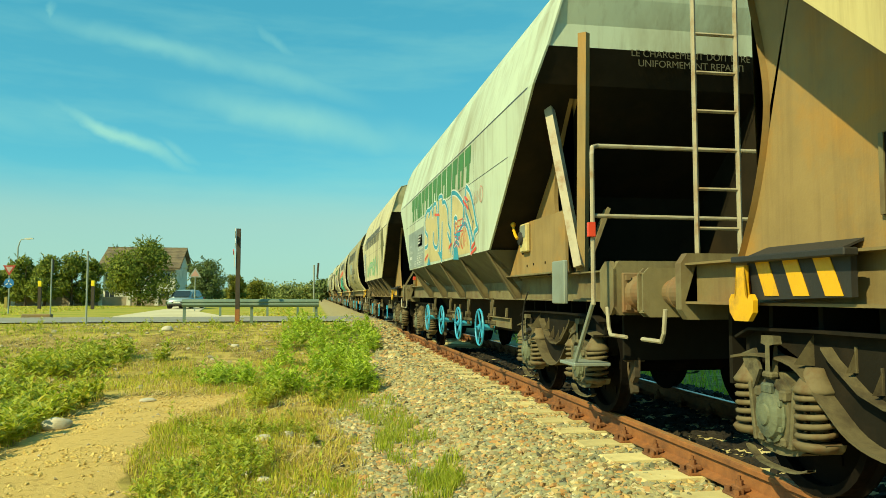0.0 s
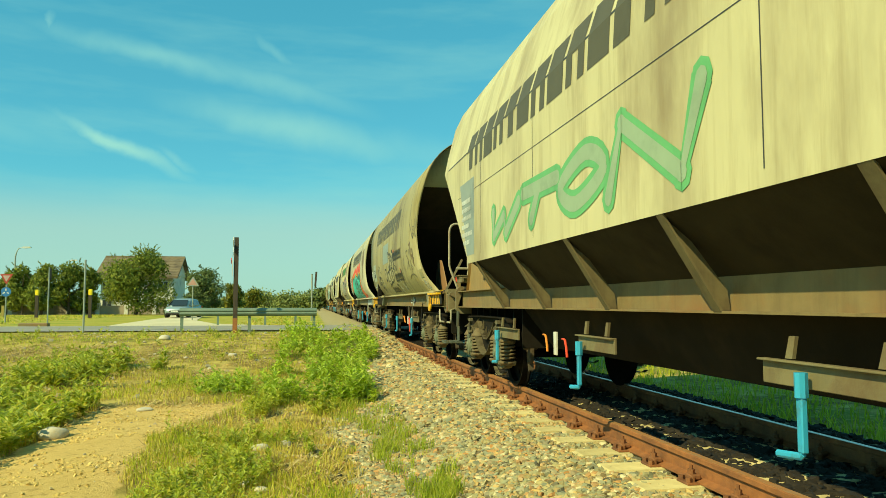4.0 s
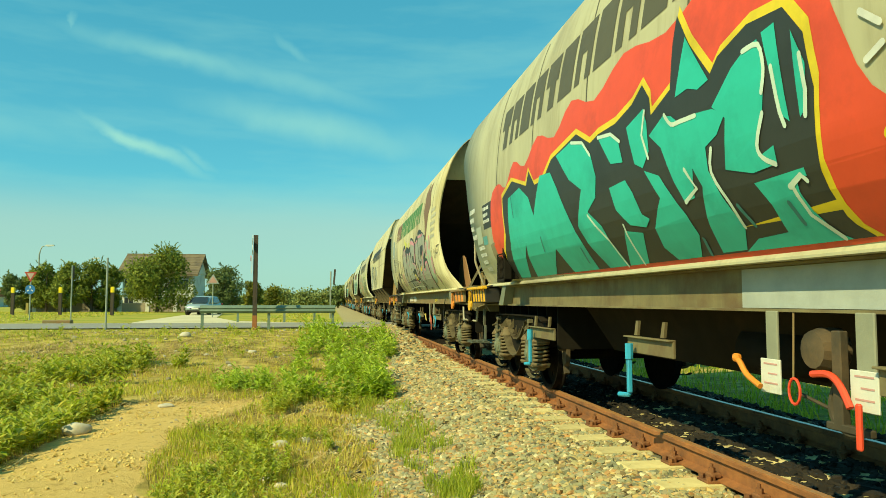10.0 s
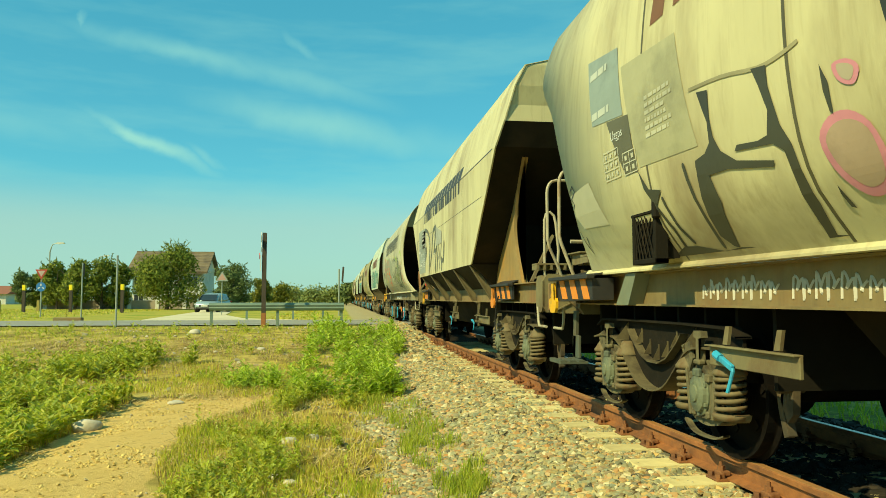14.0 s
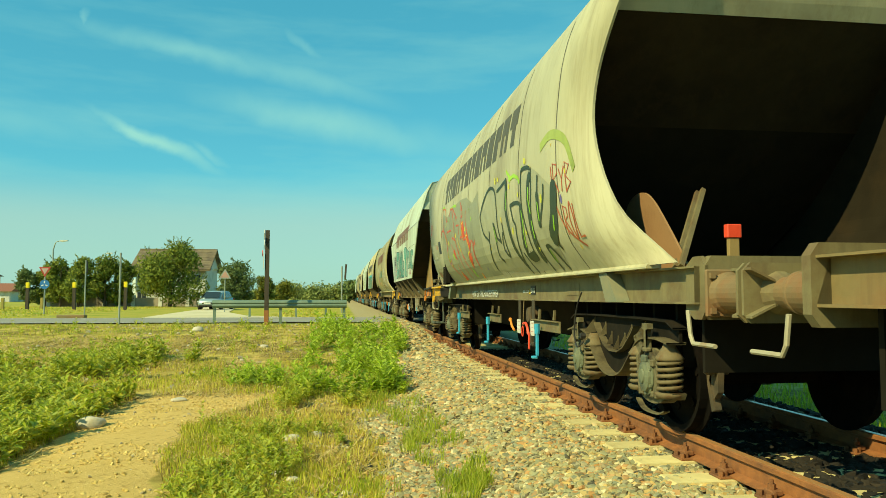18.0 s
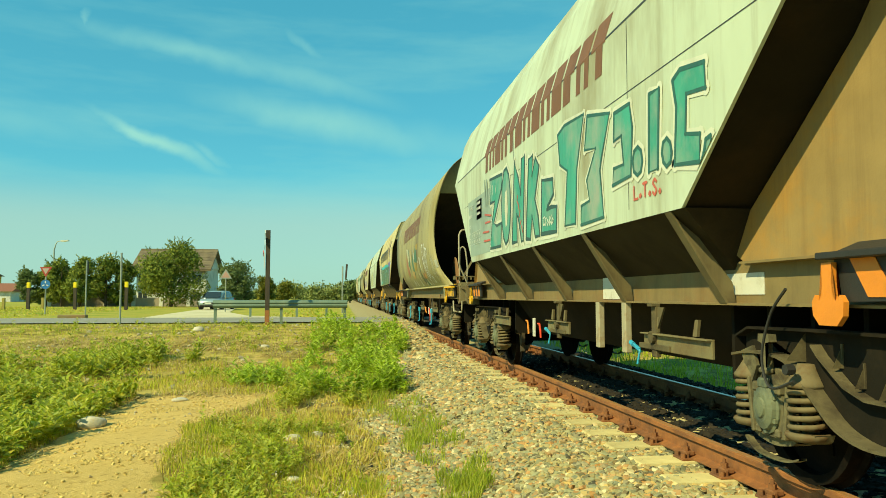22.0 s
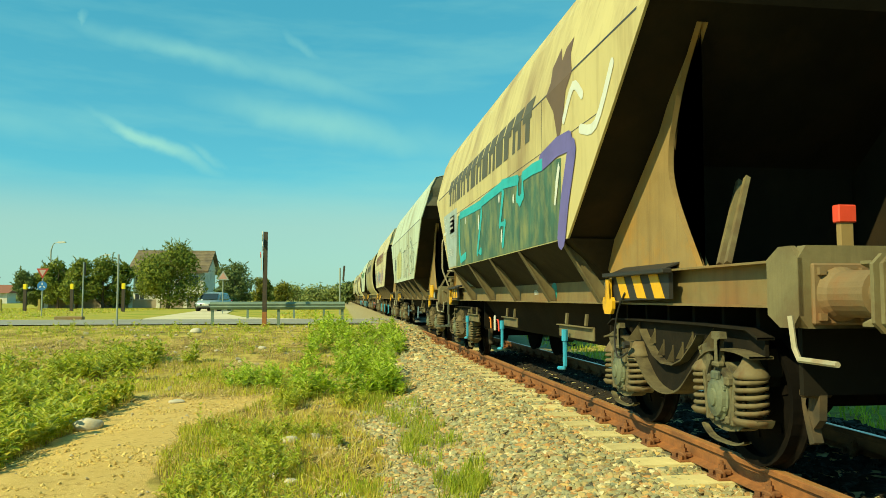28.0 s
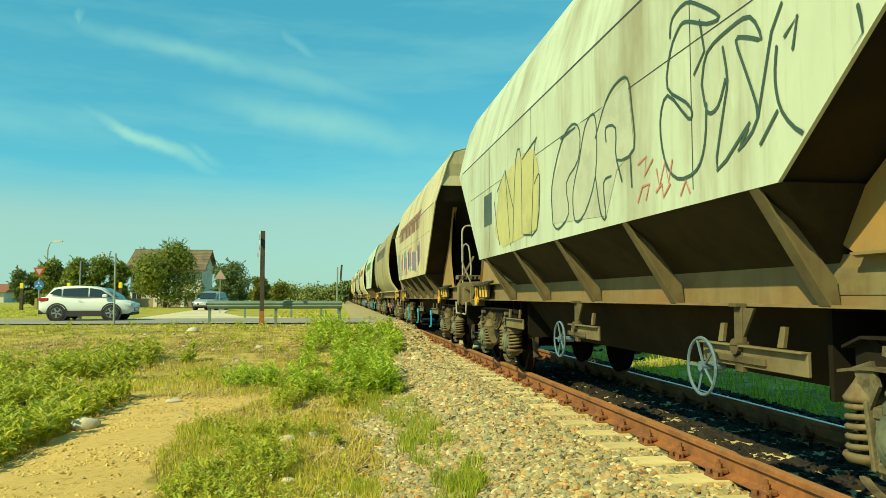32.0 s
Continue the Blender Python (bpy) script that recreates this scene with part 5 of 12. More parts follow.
spray(1, thick([curve_pts([(-0, 2.68), (-0.04, 2.82), (-0.38, 2.8), (-0.43, 2.69), (-0.64, 2.68), (-0.89, 2.52), (-0.97, 2.29), (-1.15, 2.16), (-1.19, 1.96), (-1.04, 2.05), (-0.92, 2.13)], 3), curve_pts([(-0, 2.68), (-0.05, 2.22), (-0.1, 1.91), (-0.29, 1.86), (-0.38, 2.34)], 3), [(-0.38, 2.23), (-0.33, 1.71)]], 0.062, 1.72), BLUEP, 0.007)
spray(1, thick([curve_pts([(-1.13, 1.84), (-1.21, 2.25), (-1.26, 2.68), (-1.36, 2.73), (-1.68, 2.67), (-2.05, 2.53), (-2.22, 2.43), (-2.21, 2.3), (-2.15, 2.18)], 3), curve_pts([(-1.69, 2.29), (-1.51, 2.31), (-1.5, 2.07), (-1.68, 2.03), (-1.9, 2.09)], 3), curve_pts([(-1.36, 1.78), (-1.43, 1.89), (-1.65, 1.94), (-1.84, 1.88)], 3)], 0.062, 1.72), BLUEP, 0.007)
spray(1, thick([curve_pts([(-1.92, 2.07), (-2.12, 2.16), (-2.38, 2.14), (-2.56, 2.01), (-2.69, 1.86), (-2.74, 1.68)], 3), curve_pts([(-2.38, 2.3), (-2.38, 2.65), (-2.52, 2.63), (-2.72, 2.52), (-2.92, 2.3), (-3.05, 2.11), (-3.15, 2.01), (-2.98, 1.98), (-2.86, 1.87), (-2.76, 1.99), (-2.57, 2.16), (-2.38, 2.3)], 3)], 0.062, 1.72), BLUEP, 0.007)
spray(1, [[(-1.78, 2.11), (-1.94, 2.07), (-1.92, 1.96), (-1.7, 1.96), (-1.53, 2.02)]], BLUEP, 0.0075, "graffiti")
spray(1, [[(-1.41, 1.68), (-1.47, 1.86), (-1.72, 1.88), (-1.84, 1.66)]], BLUEP, 0.0075, "graffiti")
spray(1, [[(1.31, 1.7), (1.09, 1.86), (0.89, 1.69)]], BLUEP, 0.0075, "graffiti")
spray(1, [[(0.1, 1.89), (-0.18, 1.85), (-0.37, 1.92), (-0.33, 1.71)]], BLUEP, 0.0075, "graffiti")
spray(1, thick([[(-2.44, 2.45), (-2.61, 2.45), (-2.51, 2.36)], [(-2.53, 2.4), (-2.77, 2.19), (-2.87, 2.1)], [(-2.89, 2.15), (-2.78, 2)]], 0.022), (0.10, 0.22, 0.24), 0.0085)
spray(1, thick([[(-2.31, 2.54), (-2.5, 2.47)], [(-2.19, 2.5), (-2.55, 2.35)], [(-2.77, 1.78), (-2.95, 1.83)], [(-2.73, 1.7), (-3.04, 1.76)], [(0.39, 2.57), (-0.08, 2.52)], [(1.6, 1.81), (1.2, 1.9)], [(-1.02, 1.88), (-1.25, 1.94)]], 0.045), REDP, 0.009)
spray(1, thick(spread("MMD", -2.9, -3.5, 2.38, 2.55, 0.35, 0, 0.03, 4), 0.015), (0.62, 0.20, 0.12), 0.009)
spray(1, thick(spread("SEEN", -1.5, -2.4, 2.06, 2.22, 0.2, 0, 0.03, 5) + spread("ROOM", -1.5, -2.5, 1.84, 2.02, 0.2, 0, 0.03, 6), 0.018), REDP, 0.0095)
panel(1, 4.2, 1.76, 1.71, 2.50, GREYBLUE)
panel(1, 2.58, 2.01, 2.13, 2.36, BLACKP, "black_label")
text_rows(1, 2.54, 2.06, 2.16, 2.34, 3, WHITE, 9)
number_block(1, 3.86, 2.16, 0.10, WHITE)
words_on(1, "CAPACITE 84 m\u00b3", 0.10, 2.62, 2.04, WHITE)
words_on(1, "TRANSPORT DE CEREALES EN VRAC", 0.055, 2.65, 1.97, WHITE)
grid_on(1, 2.75, 1.76, 0.75, 0.18, 3, 2, WHITE)
grid_on(1, 3.22, 1.74, 0.30, 0.10, 2, 1, WHITE)
# wagon 2
brand_row(2, 4.1, -2.65, 2.98, 3.48, OLIVE)
wheat(2, -3.85, 2.6, (0.13, 0.11, 0.02), 0.98)
spray(2, thick(spread("WTON", 2.7, -2.3, 1.95, 2.25, 0.12, 0.2, 0.05, 7, (1.95, 2.4)), 0.24), (0.13, 0.42, 0.16), 0.0045)
spray(2, thick(spread("WTON", 2.7, -2.3, 1.95, 2.25, 0.12, 0.2, 0.05, 7, (1.95, 2.4)), 0.13), (0.30, 0.40, 0.26), 0.006)
panel(2, 4.55, 3.6, 1.80, 2.85, GREYBLUE)
text_rows(2, 4.4, 3.7, 1.9, 2.6, 6)
# wagon 3
brand_row(3, 3.95, -2.6, 3.02, 3.50, OLIVE)
panel(3, 1.5, -0.05, 2.30, 2.86, (0.25, 0.31, 0.28), "painted_patch")
spray(3, [[(0.06, 2.59), (-0.12, 2.59), (-0.4, 2.47), (-0.38, 2.16), (-0.13, 2.08), (0.02, 2.28)]], BLACKP, 0.0045, "graffiti")
spray(3, [[(-0.43, 2.54), (-0.71, 2.49), (-0.92, 2.36), (-0.94, 2.09), (-0.7, 2.06), (-0.52, 2.25)]], BLACKP, 0.0045, "graffiti")
spray(3, [[(-0.91, 2.61), (-1.15, 2.57), (-1.28, 2.31), (-1.27, 2.03), (-1.1, 1.99), (-0.99, 2.27)]], BLACKP, 0.0045, "graffiti")
spray(3, [[(-0.09, 2.08), (-0.48, 2.14), (-0.65, 1.95), (-0.61, 1.7), (-0.23, 1.71), (-0.21, 1.89)]], BLACKP, 0.0045, "graffiti")
spray(3, [[(-0.74, 2.04), (-1.04, 2.03), (-1.07, 1.85), (-0.84, 1.71), (-0.73, 1.78)]], BLACKP, 0.0045, "graffiti")
spray(3, [[(0.45, 2.02), (-0.02, 2.08), (-0.15, 1.81), (-0.28, 1.71), (0.35, 1.63), (0.42, 1.78)]], BLACKP, 0.0045, "graffiti")
spray(3, [[(-1.06, 2.1), (-1.34, 2.11), (-1.43, 1.83), (-1.3, 1.6), (-1.24, 1.75), (-1.16, 1.87)]], BLACKP, 0.0045, "graffiti")
spray(3, [[(1.02, 2.16), (0.63, 2.15), (0.65, 1.8), (1.04, 1.78)]], BLACKP, 0.0045, "graffiti")
spray(3, [[(-0.01, 2.52), (-0.14, 2.53), (-0.34, 2.44), (-0.33, 2.21), (-0.15, 2.16), (-0.04, 2.3)]], (0.40, 0.36, 0.20), 0.006, "graffiti")
spray(3, [[(-0.52, 2.47), (-0.72, 2.43), (-0.86, 2.34), (-0.88, 2.14), (-0.71, 2.12), (-0.58, 2.26)]], (0.40, 0.36, 0.20), 0.006, "graffiti")
spray(3, [[(-0.98, 2.51), (-1.15, 2.49), (-1.24, 2.3), (-1.24, 2.1), (-1.12, 2.07), (-1.03, 2.27)]], (0.40, 0.36, 0.20), 0.006, "graffiti")
spray(3, [[(-0.18, 2.03), (-0.47, 2.07), (-0.59, 1.94), (-0.56, 1.75), (-0.29, 1.77), (-0.27, 1.89)]], (0.40, 0.36, 0.20), 0.006, "graffiti")
spray(3, [[(-0.79, 2), (-1, 1.99), (-1.03, 1.85), (-0.87, 1.76), (-0.78, 1.81)]], (0.40, 0.36, 0.20), 0.006, "graffiti")
spray(3, [[(0.34, 1.97), (0.01, 2.01), (-0.09, 1.82), (-0.18, 1.74), (0.26, 1.69), (0.33, 1.8)]], (0.40, 0.36, 0.20), 0.006, "graffiti")
spray(3, [[(-1.13, 2.03), (-1.33, 2.04), (-1.39, 1.84), (-1.31, 1.68), (-1.25, 1.78), (-1.2, 1.87)]], (0.40, 0.36, 0.20), 0.006, "graffiti")
spray(3, [[(0.95, 2.1), (0.67, 2.1), (0.69, 1.85), (0.97, 1.84)]], (0.40, 0.36, 0.20), 0.006, "graffiti")
spray(3, [[(-0.3, 2.39), (-0.27, 2.37), (-0.21, 2.38), (-0.19, 2.41), (-0.22, 2.43), (-0.27, 2.42)]], BLACKP, 0.0075, "graffiti")
spray(3, [[(-0.82, 2.29), (-0.79, 2.25), (-0.73, 2.26), (-0.72, 2.31), (-0.75, 2.35), (-0.81, 2.34)]], BLACKP, 0.0075, "graffiti")
spray(3, [[(-1.17, 2.37), (-1.14, 2.33), (-1.11, 2.34), (-1.09, 2.39), (-1.12, 2.43), (-1.16, 2.42)]], BLACKP, 0.0075, "graffiti")
spray(3, [[(-0.5, 1.91), (-0.45, 1.88), (-0.39, 1.89), (-0.38, 1.93), (-0.43, 1.95), (-0.48, 1.94)]], BLACKP, 0.0075, "graffiti")
spray(3, [[(-0.95, 1.88), (-0.91, 1.86), (-0.87, 1.86), (-0.87, 1.89), (-0.9, 1.92), (-0.94, 1.91)]], BLACKP, 0.0075, "graffiti")
spray(3, [[(0.06, 1.77), (0.13, 1.74), (0.22, 1.75), (0.24, 1.79), (0.17, 1.81), (0.08, 1.8)]], BLACKP, 0.0075, "graffiti")
spray(3, thick([[(-1.23, 2.26), (-1.4, 2.19), (-1.52, 2.14), (-1.71, 2.11), (-1.66, 2.01), (-1.49, 2.04)], [(-1.77, 2.05), (-1.86, 2.03)], [(-1.88, 2.11), (-1.93, 2.03), (-1.85, 1.99), (-1.79, 2.06), (-1.88, 2.11)]], 0.03), BLACKP, 0.0075)
spray(3, thick([[(-1.06, 1.65), (-1.27, 1.61), (-1.21, 1.47), (-1.36, 1.41)], [(-2.71, 1.98), (-2.81, 1.96), (-2.9, 1.89), (-2.94, 1.81)], [(-2.8, 1.83), (-2.85, 1.77), (-2.82, 1.61)], [(-2.7, 1.7), (-2.68, 1.56), (-2.71, 1.5)]], 0.05), (0.10, 0.095, 0.055), 0.006)
spray(3, thick([[(-2.18, 1.72), (-2.31, 1.64), (-2.43, 1.59)], [(-1.68, 1.66), (-1.71, 1.5), (-1.79, 1.42)], [(-1.57, 1.47), (-1.82, 1.61)], [(-1.56, 1.55), (-1.84, 1.52)], [(-2.47, 1.64), (-2.49, 1.51), (-2.51, 1.4)], [(-2.43, 1.56), (-2.63, 1.55)], [(-2.39, 1.49), (-2.6, 1.57)], [(-1.38, 1.71), (-1.54, 1.64), (-1.61, 1.53)]], 0.028), (0.52, 0.53, 0.42), 0.0085)
spray(3, [[(-2.57, 2.05), (-2.62, 2.01), (-2.62, 2.04), (-2.66, 2.01), (-2.67, 2.03), (-2.7, 1.99), (-2.67, 1.95), (-2.73, 1.92), (-2.65, 1.9), (-2.62, 1.97)]], (0.62, 0.14, 0.06), 0.0088, "graffiti")
spray(3, [[(-1.34, 2.56), (-1.59, 2.54), (-1.56, 2.47), (-1.41, 2.48)]], (0.62, 0.14, 0.06), 0.0088, "graffiti")
spray(3, thick([curve_pts([(3.05, 2.33), (3.12, 2.29), (3.1, 2.23), (3.04, 2.19), (3.12, 2.17)], 3), [(3.18, 2.14), (3.17, 2.09)], [(3.18, 2.03), (3.18, 1.97)], [(2.93, 2.31), (2.87, 2.22), (2.83, 2.32)], [(2.87, 2.22), (2.86, 2.16)], [(2.71, 2.29), (2.53, 2.24)], [(2.62, 2.26), (2.63, 2.1)], [(2.94, 2.13), (2.94, 2.12)], [(2.49, 2.13), (2.35, 2.11)]], 0.032), BLACKP, 0.0048)
spray(3, thick([[(2.48, 2.08), (2.38, 2.06)], curve_pts([(3.04, 1.98), (2.98, 1.99), (3.03, 1.93), (2.97, 1.88)], 3), curve_pts([(2.84, 1.99), (2.88, 1.95), (2.83, 1.92), (2.78, 1.95), (2.84, 1.99)], 3), curve_pts([(2.73, 1.97), (2.76, 1.92), (2.7, 1.89), (2.65, 1.93), (2.71, 1.97)], 3), [(2.62, 1.98), (2.4, 1.92)], [(2.51, 1.95), (2.53, 1.87)], [(2.35, 1.87), (2.2, 1.8)]], 0.032), BLACKP, 0.0048)
spray(3, thick([[(2.34, 1.82), (2.27, 1.77)], [(3.09, 1.87), (3.16, 1.74)], [(3.07, 1.78), (3.08, 1.72)], curve_pts([(3.03, 1.72), (2.85, 1.8), (2.61, 1.8), (2.56, 1.76), (2.7, 1.72), (2.81, 1.67), (2.79, 1.61), (2.59, 1.66), (2.6, 1.61), (2.59, 1.55), (2.61, 1.5)], 3), [(2.45, 1.65), (2.28, 1.58)], [(2.36, 1.7), (2.45, 1.56)]], 0.032), BLACKP, 0.0048)
spray(3, thick([[(2.38, 1.6), (2.56, 1.49)]], 0.032), BLACKP, 0.0048)
for za, zb, ya, yb in ((2.26, 2.50, -1.3, -3.1), (1.72, 1.92, -1.4, -3.0), (1.46, 1.60, 0.4, -1.1)):
    turns = int((ya - yb) / 0.13)
    coil = []
    for k in range(turns * 8 + 1):
        a = k / 8 * 2 * math.pi
        coil.append((ya - 0.13 * k / 8 - 0.05 * math.cos(a), (za + zb) / 2 + (zb - za) / 2 * math.sin(a)))
    spray(3, stroke(coil, 0.032), BLACKP, 0.0075)
spray(3, thick([[(-4.58, 2.43), (-4.81, 2.47)], [(-4.72, 2.46), (-4.84, 2.15)], [(-4.89, 2.34), (-4.97, 2.05)], [(-5.06, 2.32), (-5.12, 2)], [(-4.94, 2.18), (-5.11, 2.17)], [(-5.14, 2.29), (-5.22, 1.95)], [(-5.09, 2.12), (-5.25, 2.11)]], 0.045), (0.17, 0.10, 0.04), 0.0045)
spray(3, thick([curve_pts([(-4.31, 2.33), (-4.08, 2.33), (-4.11, 2.24), (-4.33, 2.15), (-4.35, 2.07), (-4.04, 1.92)], 3), [(-4.55, 2.35), (-4.57, 2.21)], [(-4.38, 2.14), (-4.47, 1.9)], curve_pts([(-4.72, 2.09), (-4.76, 1.98), (-4.95, 1.92), (-4.79, 1.88)], 3), curve_pts([(-4.15, 1.71), (-4.41, 1.77), (-4.84, 1.78), (-5.16, 1.71)], 3), [(-3.57, 2.2), (-3.43, 2.05), (-3.71, 1.88)]], 0.03), (0.15, 0.13, 0.07), 0.0046)
spray(3, thick([curve_pts([(-4.76, 2.88), (-5.1, 2.64), (-5.3, 2.53), (-5.42, 2.6)], 3), [(-5.06, 2.97), (-5.18, 2.73), (-5.29, 2.55)], [(-5.34, 2.79), (-5.39, 2.63)], [(-5.28, 2.78), (-5.42, 2.77)], [(-5.3, 2.71), (-5.42, 2.69)], [(-5.32, 2.63), (-5.45, 2.61)], curve_pts([(-5.48, 2.93), (-5.55, 2.72), (-5.64, 2.55), (-5.75, 2.54), (-5.77, 2.64), (-5.69, 3)], 3)], 0.026), DARK, 0.0046)
spray(3, [[(-5.6, 1.84), (-6.03, 1.84), (-6.05, 1.68), (-5.62, 1.67)]], (0.40, 0.36, 0.19), 0.0036, "painted_patch")
spray(3, thick([[(-5.79, 1.62), (-5.56, 1.43)], curve_pts([(-5.79, 1.62), (-5.92, 1.62), (-5.83, 1.57), (-5.68, 1.54)], 3), curve_pts([(-5.78, 1.53), (-5.88, 1.55), (-5.81, 1.49), (-5.7, 1.45), (-5.78, 1.53)], 3), curve_pts([(-5.93, 1.57), (-6.06, 1.57), (-5.81, 1.46), (-5.9, 1.45)], 3), curve_pts([(-6.03, 1.52), (-5.9, 1.45), (-5.95, 1.44), (-6.06, 1.52)], 3), [(-6.06, 1.51), (-6.03, 1.41)], [(-5.6, 1.61), (-5.56, 1.56)], [(-5.67, 1.61), (-5.64, 1.57)]], 0.02), WHITE, 0.0048)
part("number_plate", boxm(-1.026, -1.017, -2.24, -1.95, 1.15, 1.30), M["black"], WAGONS[3], "black plate with white lettering")
words(3, "IB 116", 0.10, -2.09, 1.19, WHITE, -1.029)
part("painted_patch", boxm(-1.021, -1.0165, -1.945, -1.81, 1.09, 1.31), mat("patch_grey", (0.36, 0.40, 0.36), 0.8, 0, 0.25, 6), WAGONS[3])
words(3, "FREIN O", 0.055, -1.52, 1.14, WHITE, -1.0185)
words(3, "G.GP", 0.055, -1.70, 1.14, WHITE, -1.0185)
words(3, "10.35 m", 0.055, -1.60, 1.215, WHITE, -1.0185)
panel(3, 4.92, 4.02, 1.88, 2.44, (0.33, 0.38, 0.30), "painted_patch")
panel(3, 4.80, 4.30, 2.01, 2.26, BLACKP, "black_label")
text_rows(3, 4.76, 4.35, 2.04, 2.23, 3, WHITE, 5)
panel(3, 5.62, 5.05, 1.95, 2.26, (0.38, 0.41, 0.32), "painted_patch")
text_rows(3, 5.60, 5.10, 2.02, 2.25, 2, WHITE, 6)
text_rows(3, 5.30, 4.55, 1.54, 1.72, 2, WHITE, 7)
panel(3, 5.42, 4.98, 1.46, 1.56, (0.40, 0.42, 0.33), "painted_patch")
panel(3, 4.70, 4.35, 1.66, 1.80, (0.36, 0.43, 0.38), "painted_patch")
# wagon 4
brand_row(4, 3.8, -2.5, 3.02, 3.52, OLIVE)
red = [(4.2, 1.62), (4.25, 2.45), (3.8, 2.62), (3.4, 2.52), (3.0, 2.76), (2.5, 2.62), (2.0, 2.84), (1.4, 2.70), (0.9, 2.92), (0.3, 2.76), (-0.3, 2.95), (-1.0, 2.85), (-1.7, 3.0), (-2.35, 2.82), (-2.6, 2.35), (-2.75, 2.0), (-3.1, 1.75), (-3.6, 1.42), (2.7, 1.42)]
spray(4, [curve_pts(red, 3, True)[:-1]], REDP, 0.0032, "graffiti", "red cloud behind teal sprayed letters")
yl = [(4.25, 1.42), (3.65, 2), (3.61, 2.46), (3.1, 2.59), (2.47, 2.44), (2.34, 2.58), (2.13, 2.4), (1.81, 2.4), (1.5, 2.55), (0.74, 2.63), (0.4, 2.48), (0.2, 2.51), (-0.16, 2.51), (-0.48, 2.57), (-0.67, 2.66), (-0.78, 2.54), (-0.79, 2.42), (-1.09, 2.51), (-1.14, 2.79), (-1.19, 2.95), (-1.36, 2.71), (-1.59, 2.46), (-1.68, 2.53), (-1.98, 2.6), (-2.29, 2.57), (-2.43, 2.4), (-2.46, 2.14), (-2.37, 1.78), (-2.36, 1.57), (-2.38, 1.48), (-2.45, 1.42), (-2.39, 1.42)]
spray(4, [yl], YEL, 0.0046)
spray(4, [[(y * 0.985 + 0.01, z - 0.05 if z > 1.5 else z) for y, z in yl]], BLACKP, 0.006)
spray(4, [[(3.27, 2.36), (2.72, 2.41), (2.37, 2.25), (2.25, 2.04), (1.89, 2.41), (1.53, 2.38), (1.37, 2.21), (1.14, 1.87), (1.04, 1.66), (1.07, 1.42), (1.76, 1.42), (1.83, 1.66), (2.36, 1.42), (3.11, 1.42), (2.78, 1.79), (3.4, 1.42), (3.83, 1.43), (3.44, 1.84)]], TEAL, 0.0095, "graffiti")
spray(4, [[(1.32, 2.5), (0.9, 2.54), (0.61, 2.49), (0.4, 2.34), (0.33, 2.14), (0.41, 1.98), (0.65, 1.89), (0.44, 1.75), (0.39, 1.52), (0.38, 1.42), (0.8, 1.42), (0.89, 1.6), (0.97, 1.8), (0.71, 2.09), (0.99, 2.22)]], TEAL, 0.0095, "graffiti")
spray(4, [[(0.23, 2.45), (-0.03, 2.41), (-0.19, 2.34), (-0.24, 2.15), (-0.01, 2.18)]], TEAL, 0.0095, "graffiti")
spray(4, [[(-0.36, 2.38), (-0.66, 2.44), (-0.7, 2.33), (-0.69, 2.14), (-0.56, 2.05), (-0.44, 2.1)]], TEAL, 0.0095, "graffiti")
spray(4, [[(0.09, 2.01), (-0.23, 2.02), (-0.32, 1.91), (-0.37, 1.75), (-0.46, 1.71), (-0.35, 1.66), (-0.11, 1.7), (0.05, 1.83)]], TEAL, 0.0095, "graffiti")
spray(4, [[(-0.57, 2.03), (-0.78, 1.96), (-0.89, 1.81), (-0.98, 1.67), (-0.98, 1.55), (-0.82, 1.42), (-0.49, 1.42), (-0.41, 1.51), (-0.47, 1.64), (-0.72, 1.82)]], TEAL, 0.0095, "graffiti")
spray(4, [[(0.04, 1.67), (-0.25, 1.63), (0, 1.42), (0.36, 1.42)]], TEAL, 0.0095, "graffiti")
spray(4, [[(-0.72, 2.24), (-0.95, 2.32), (-1.06, 2.29), (-1.13, 2.24), (-1.38, 2.23), (-1.55, 2.21), (-1.67, 2.15), (-1.56, 2.06), (-1.42, 2.02), (-1.4, 1.89), (-1.46, 1.72), (-1.52, 1.56), (-1.37, 1.43), (-1.1, 1.43), (-1.17, 1.59), (-1.29, 1.81), (-1.23, 1.93), (-1.16, 1.76), (-1.03, 1.75), (-0.96, 1.9), (-0.87, 2.13)]], TEAL, 0.0095, "graffiti")
spray(4, [[(-1.13, 2.39), (-1.28, 2.72), (-1.54, 2.38), (-1.41, 2.36), (-1.29, 2.4)]], TEAL, 0.0095, "graffiti")
spray(4, [[(-1.55, 2.22), (-1.78, 2.37), (-1.93, 2.43), (-2.03, 2.44), (-2.07, 2.26), (-2, 2.04), (-1.91, 1.95), (-1.91, 1.87), (-2.05, 1.9), (-2.04, 1.81), (-1.82, 1.8), (-1.58, 1.86), (-1.67, 2.13)]], TEAL, 0.0095, "graffiti")
spray(4, [[(-2.07, 2.46), (-2.18, 2.47), (-2.2, 2.24), (-2.21, 1.98), (-2.15, 2.03), (-2.11, 2.27)]], TEAL, 0.0095, "graffiti")
spray(4, [[(-2.3, 2.39), (-2.38, 2.21), (-2.35, 2.02), (-2.29, 1.98), (-2.3, 2.18)]], TEAL, 0.0095, "graffiti")
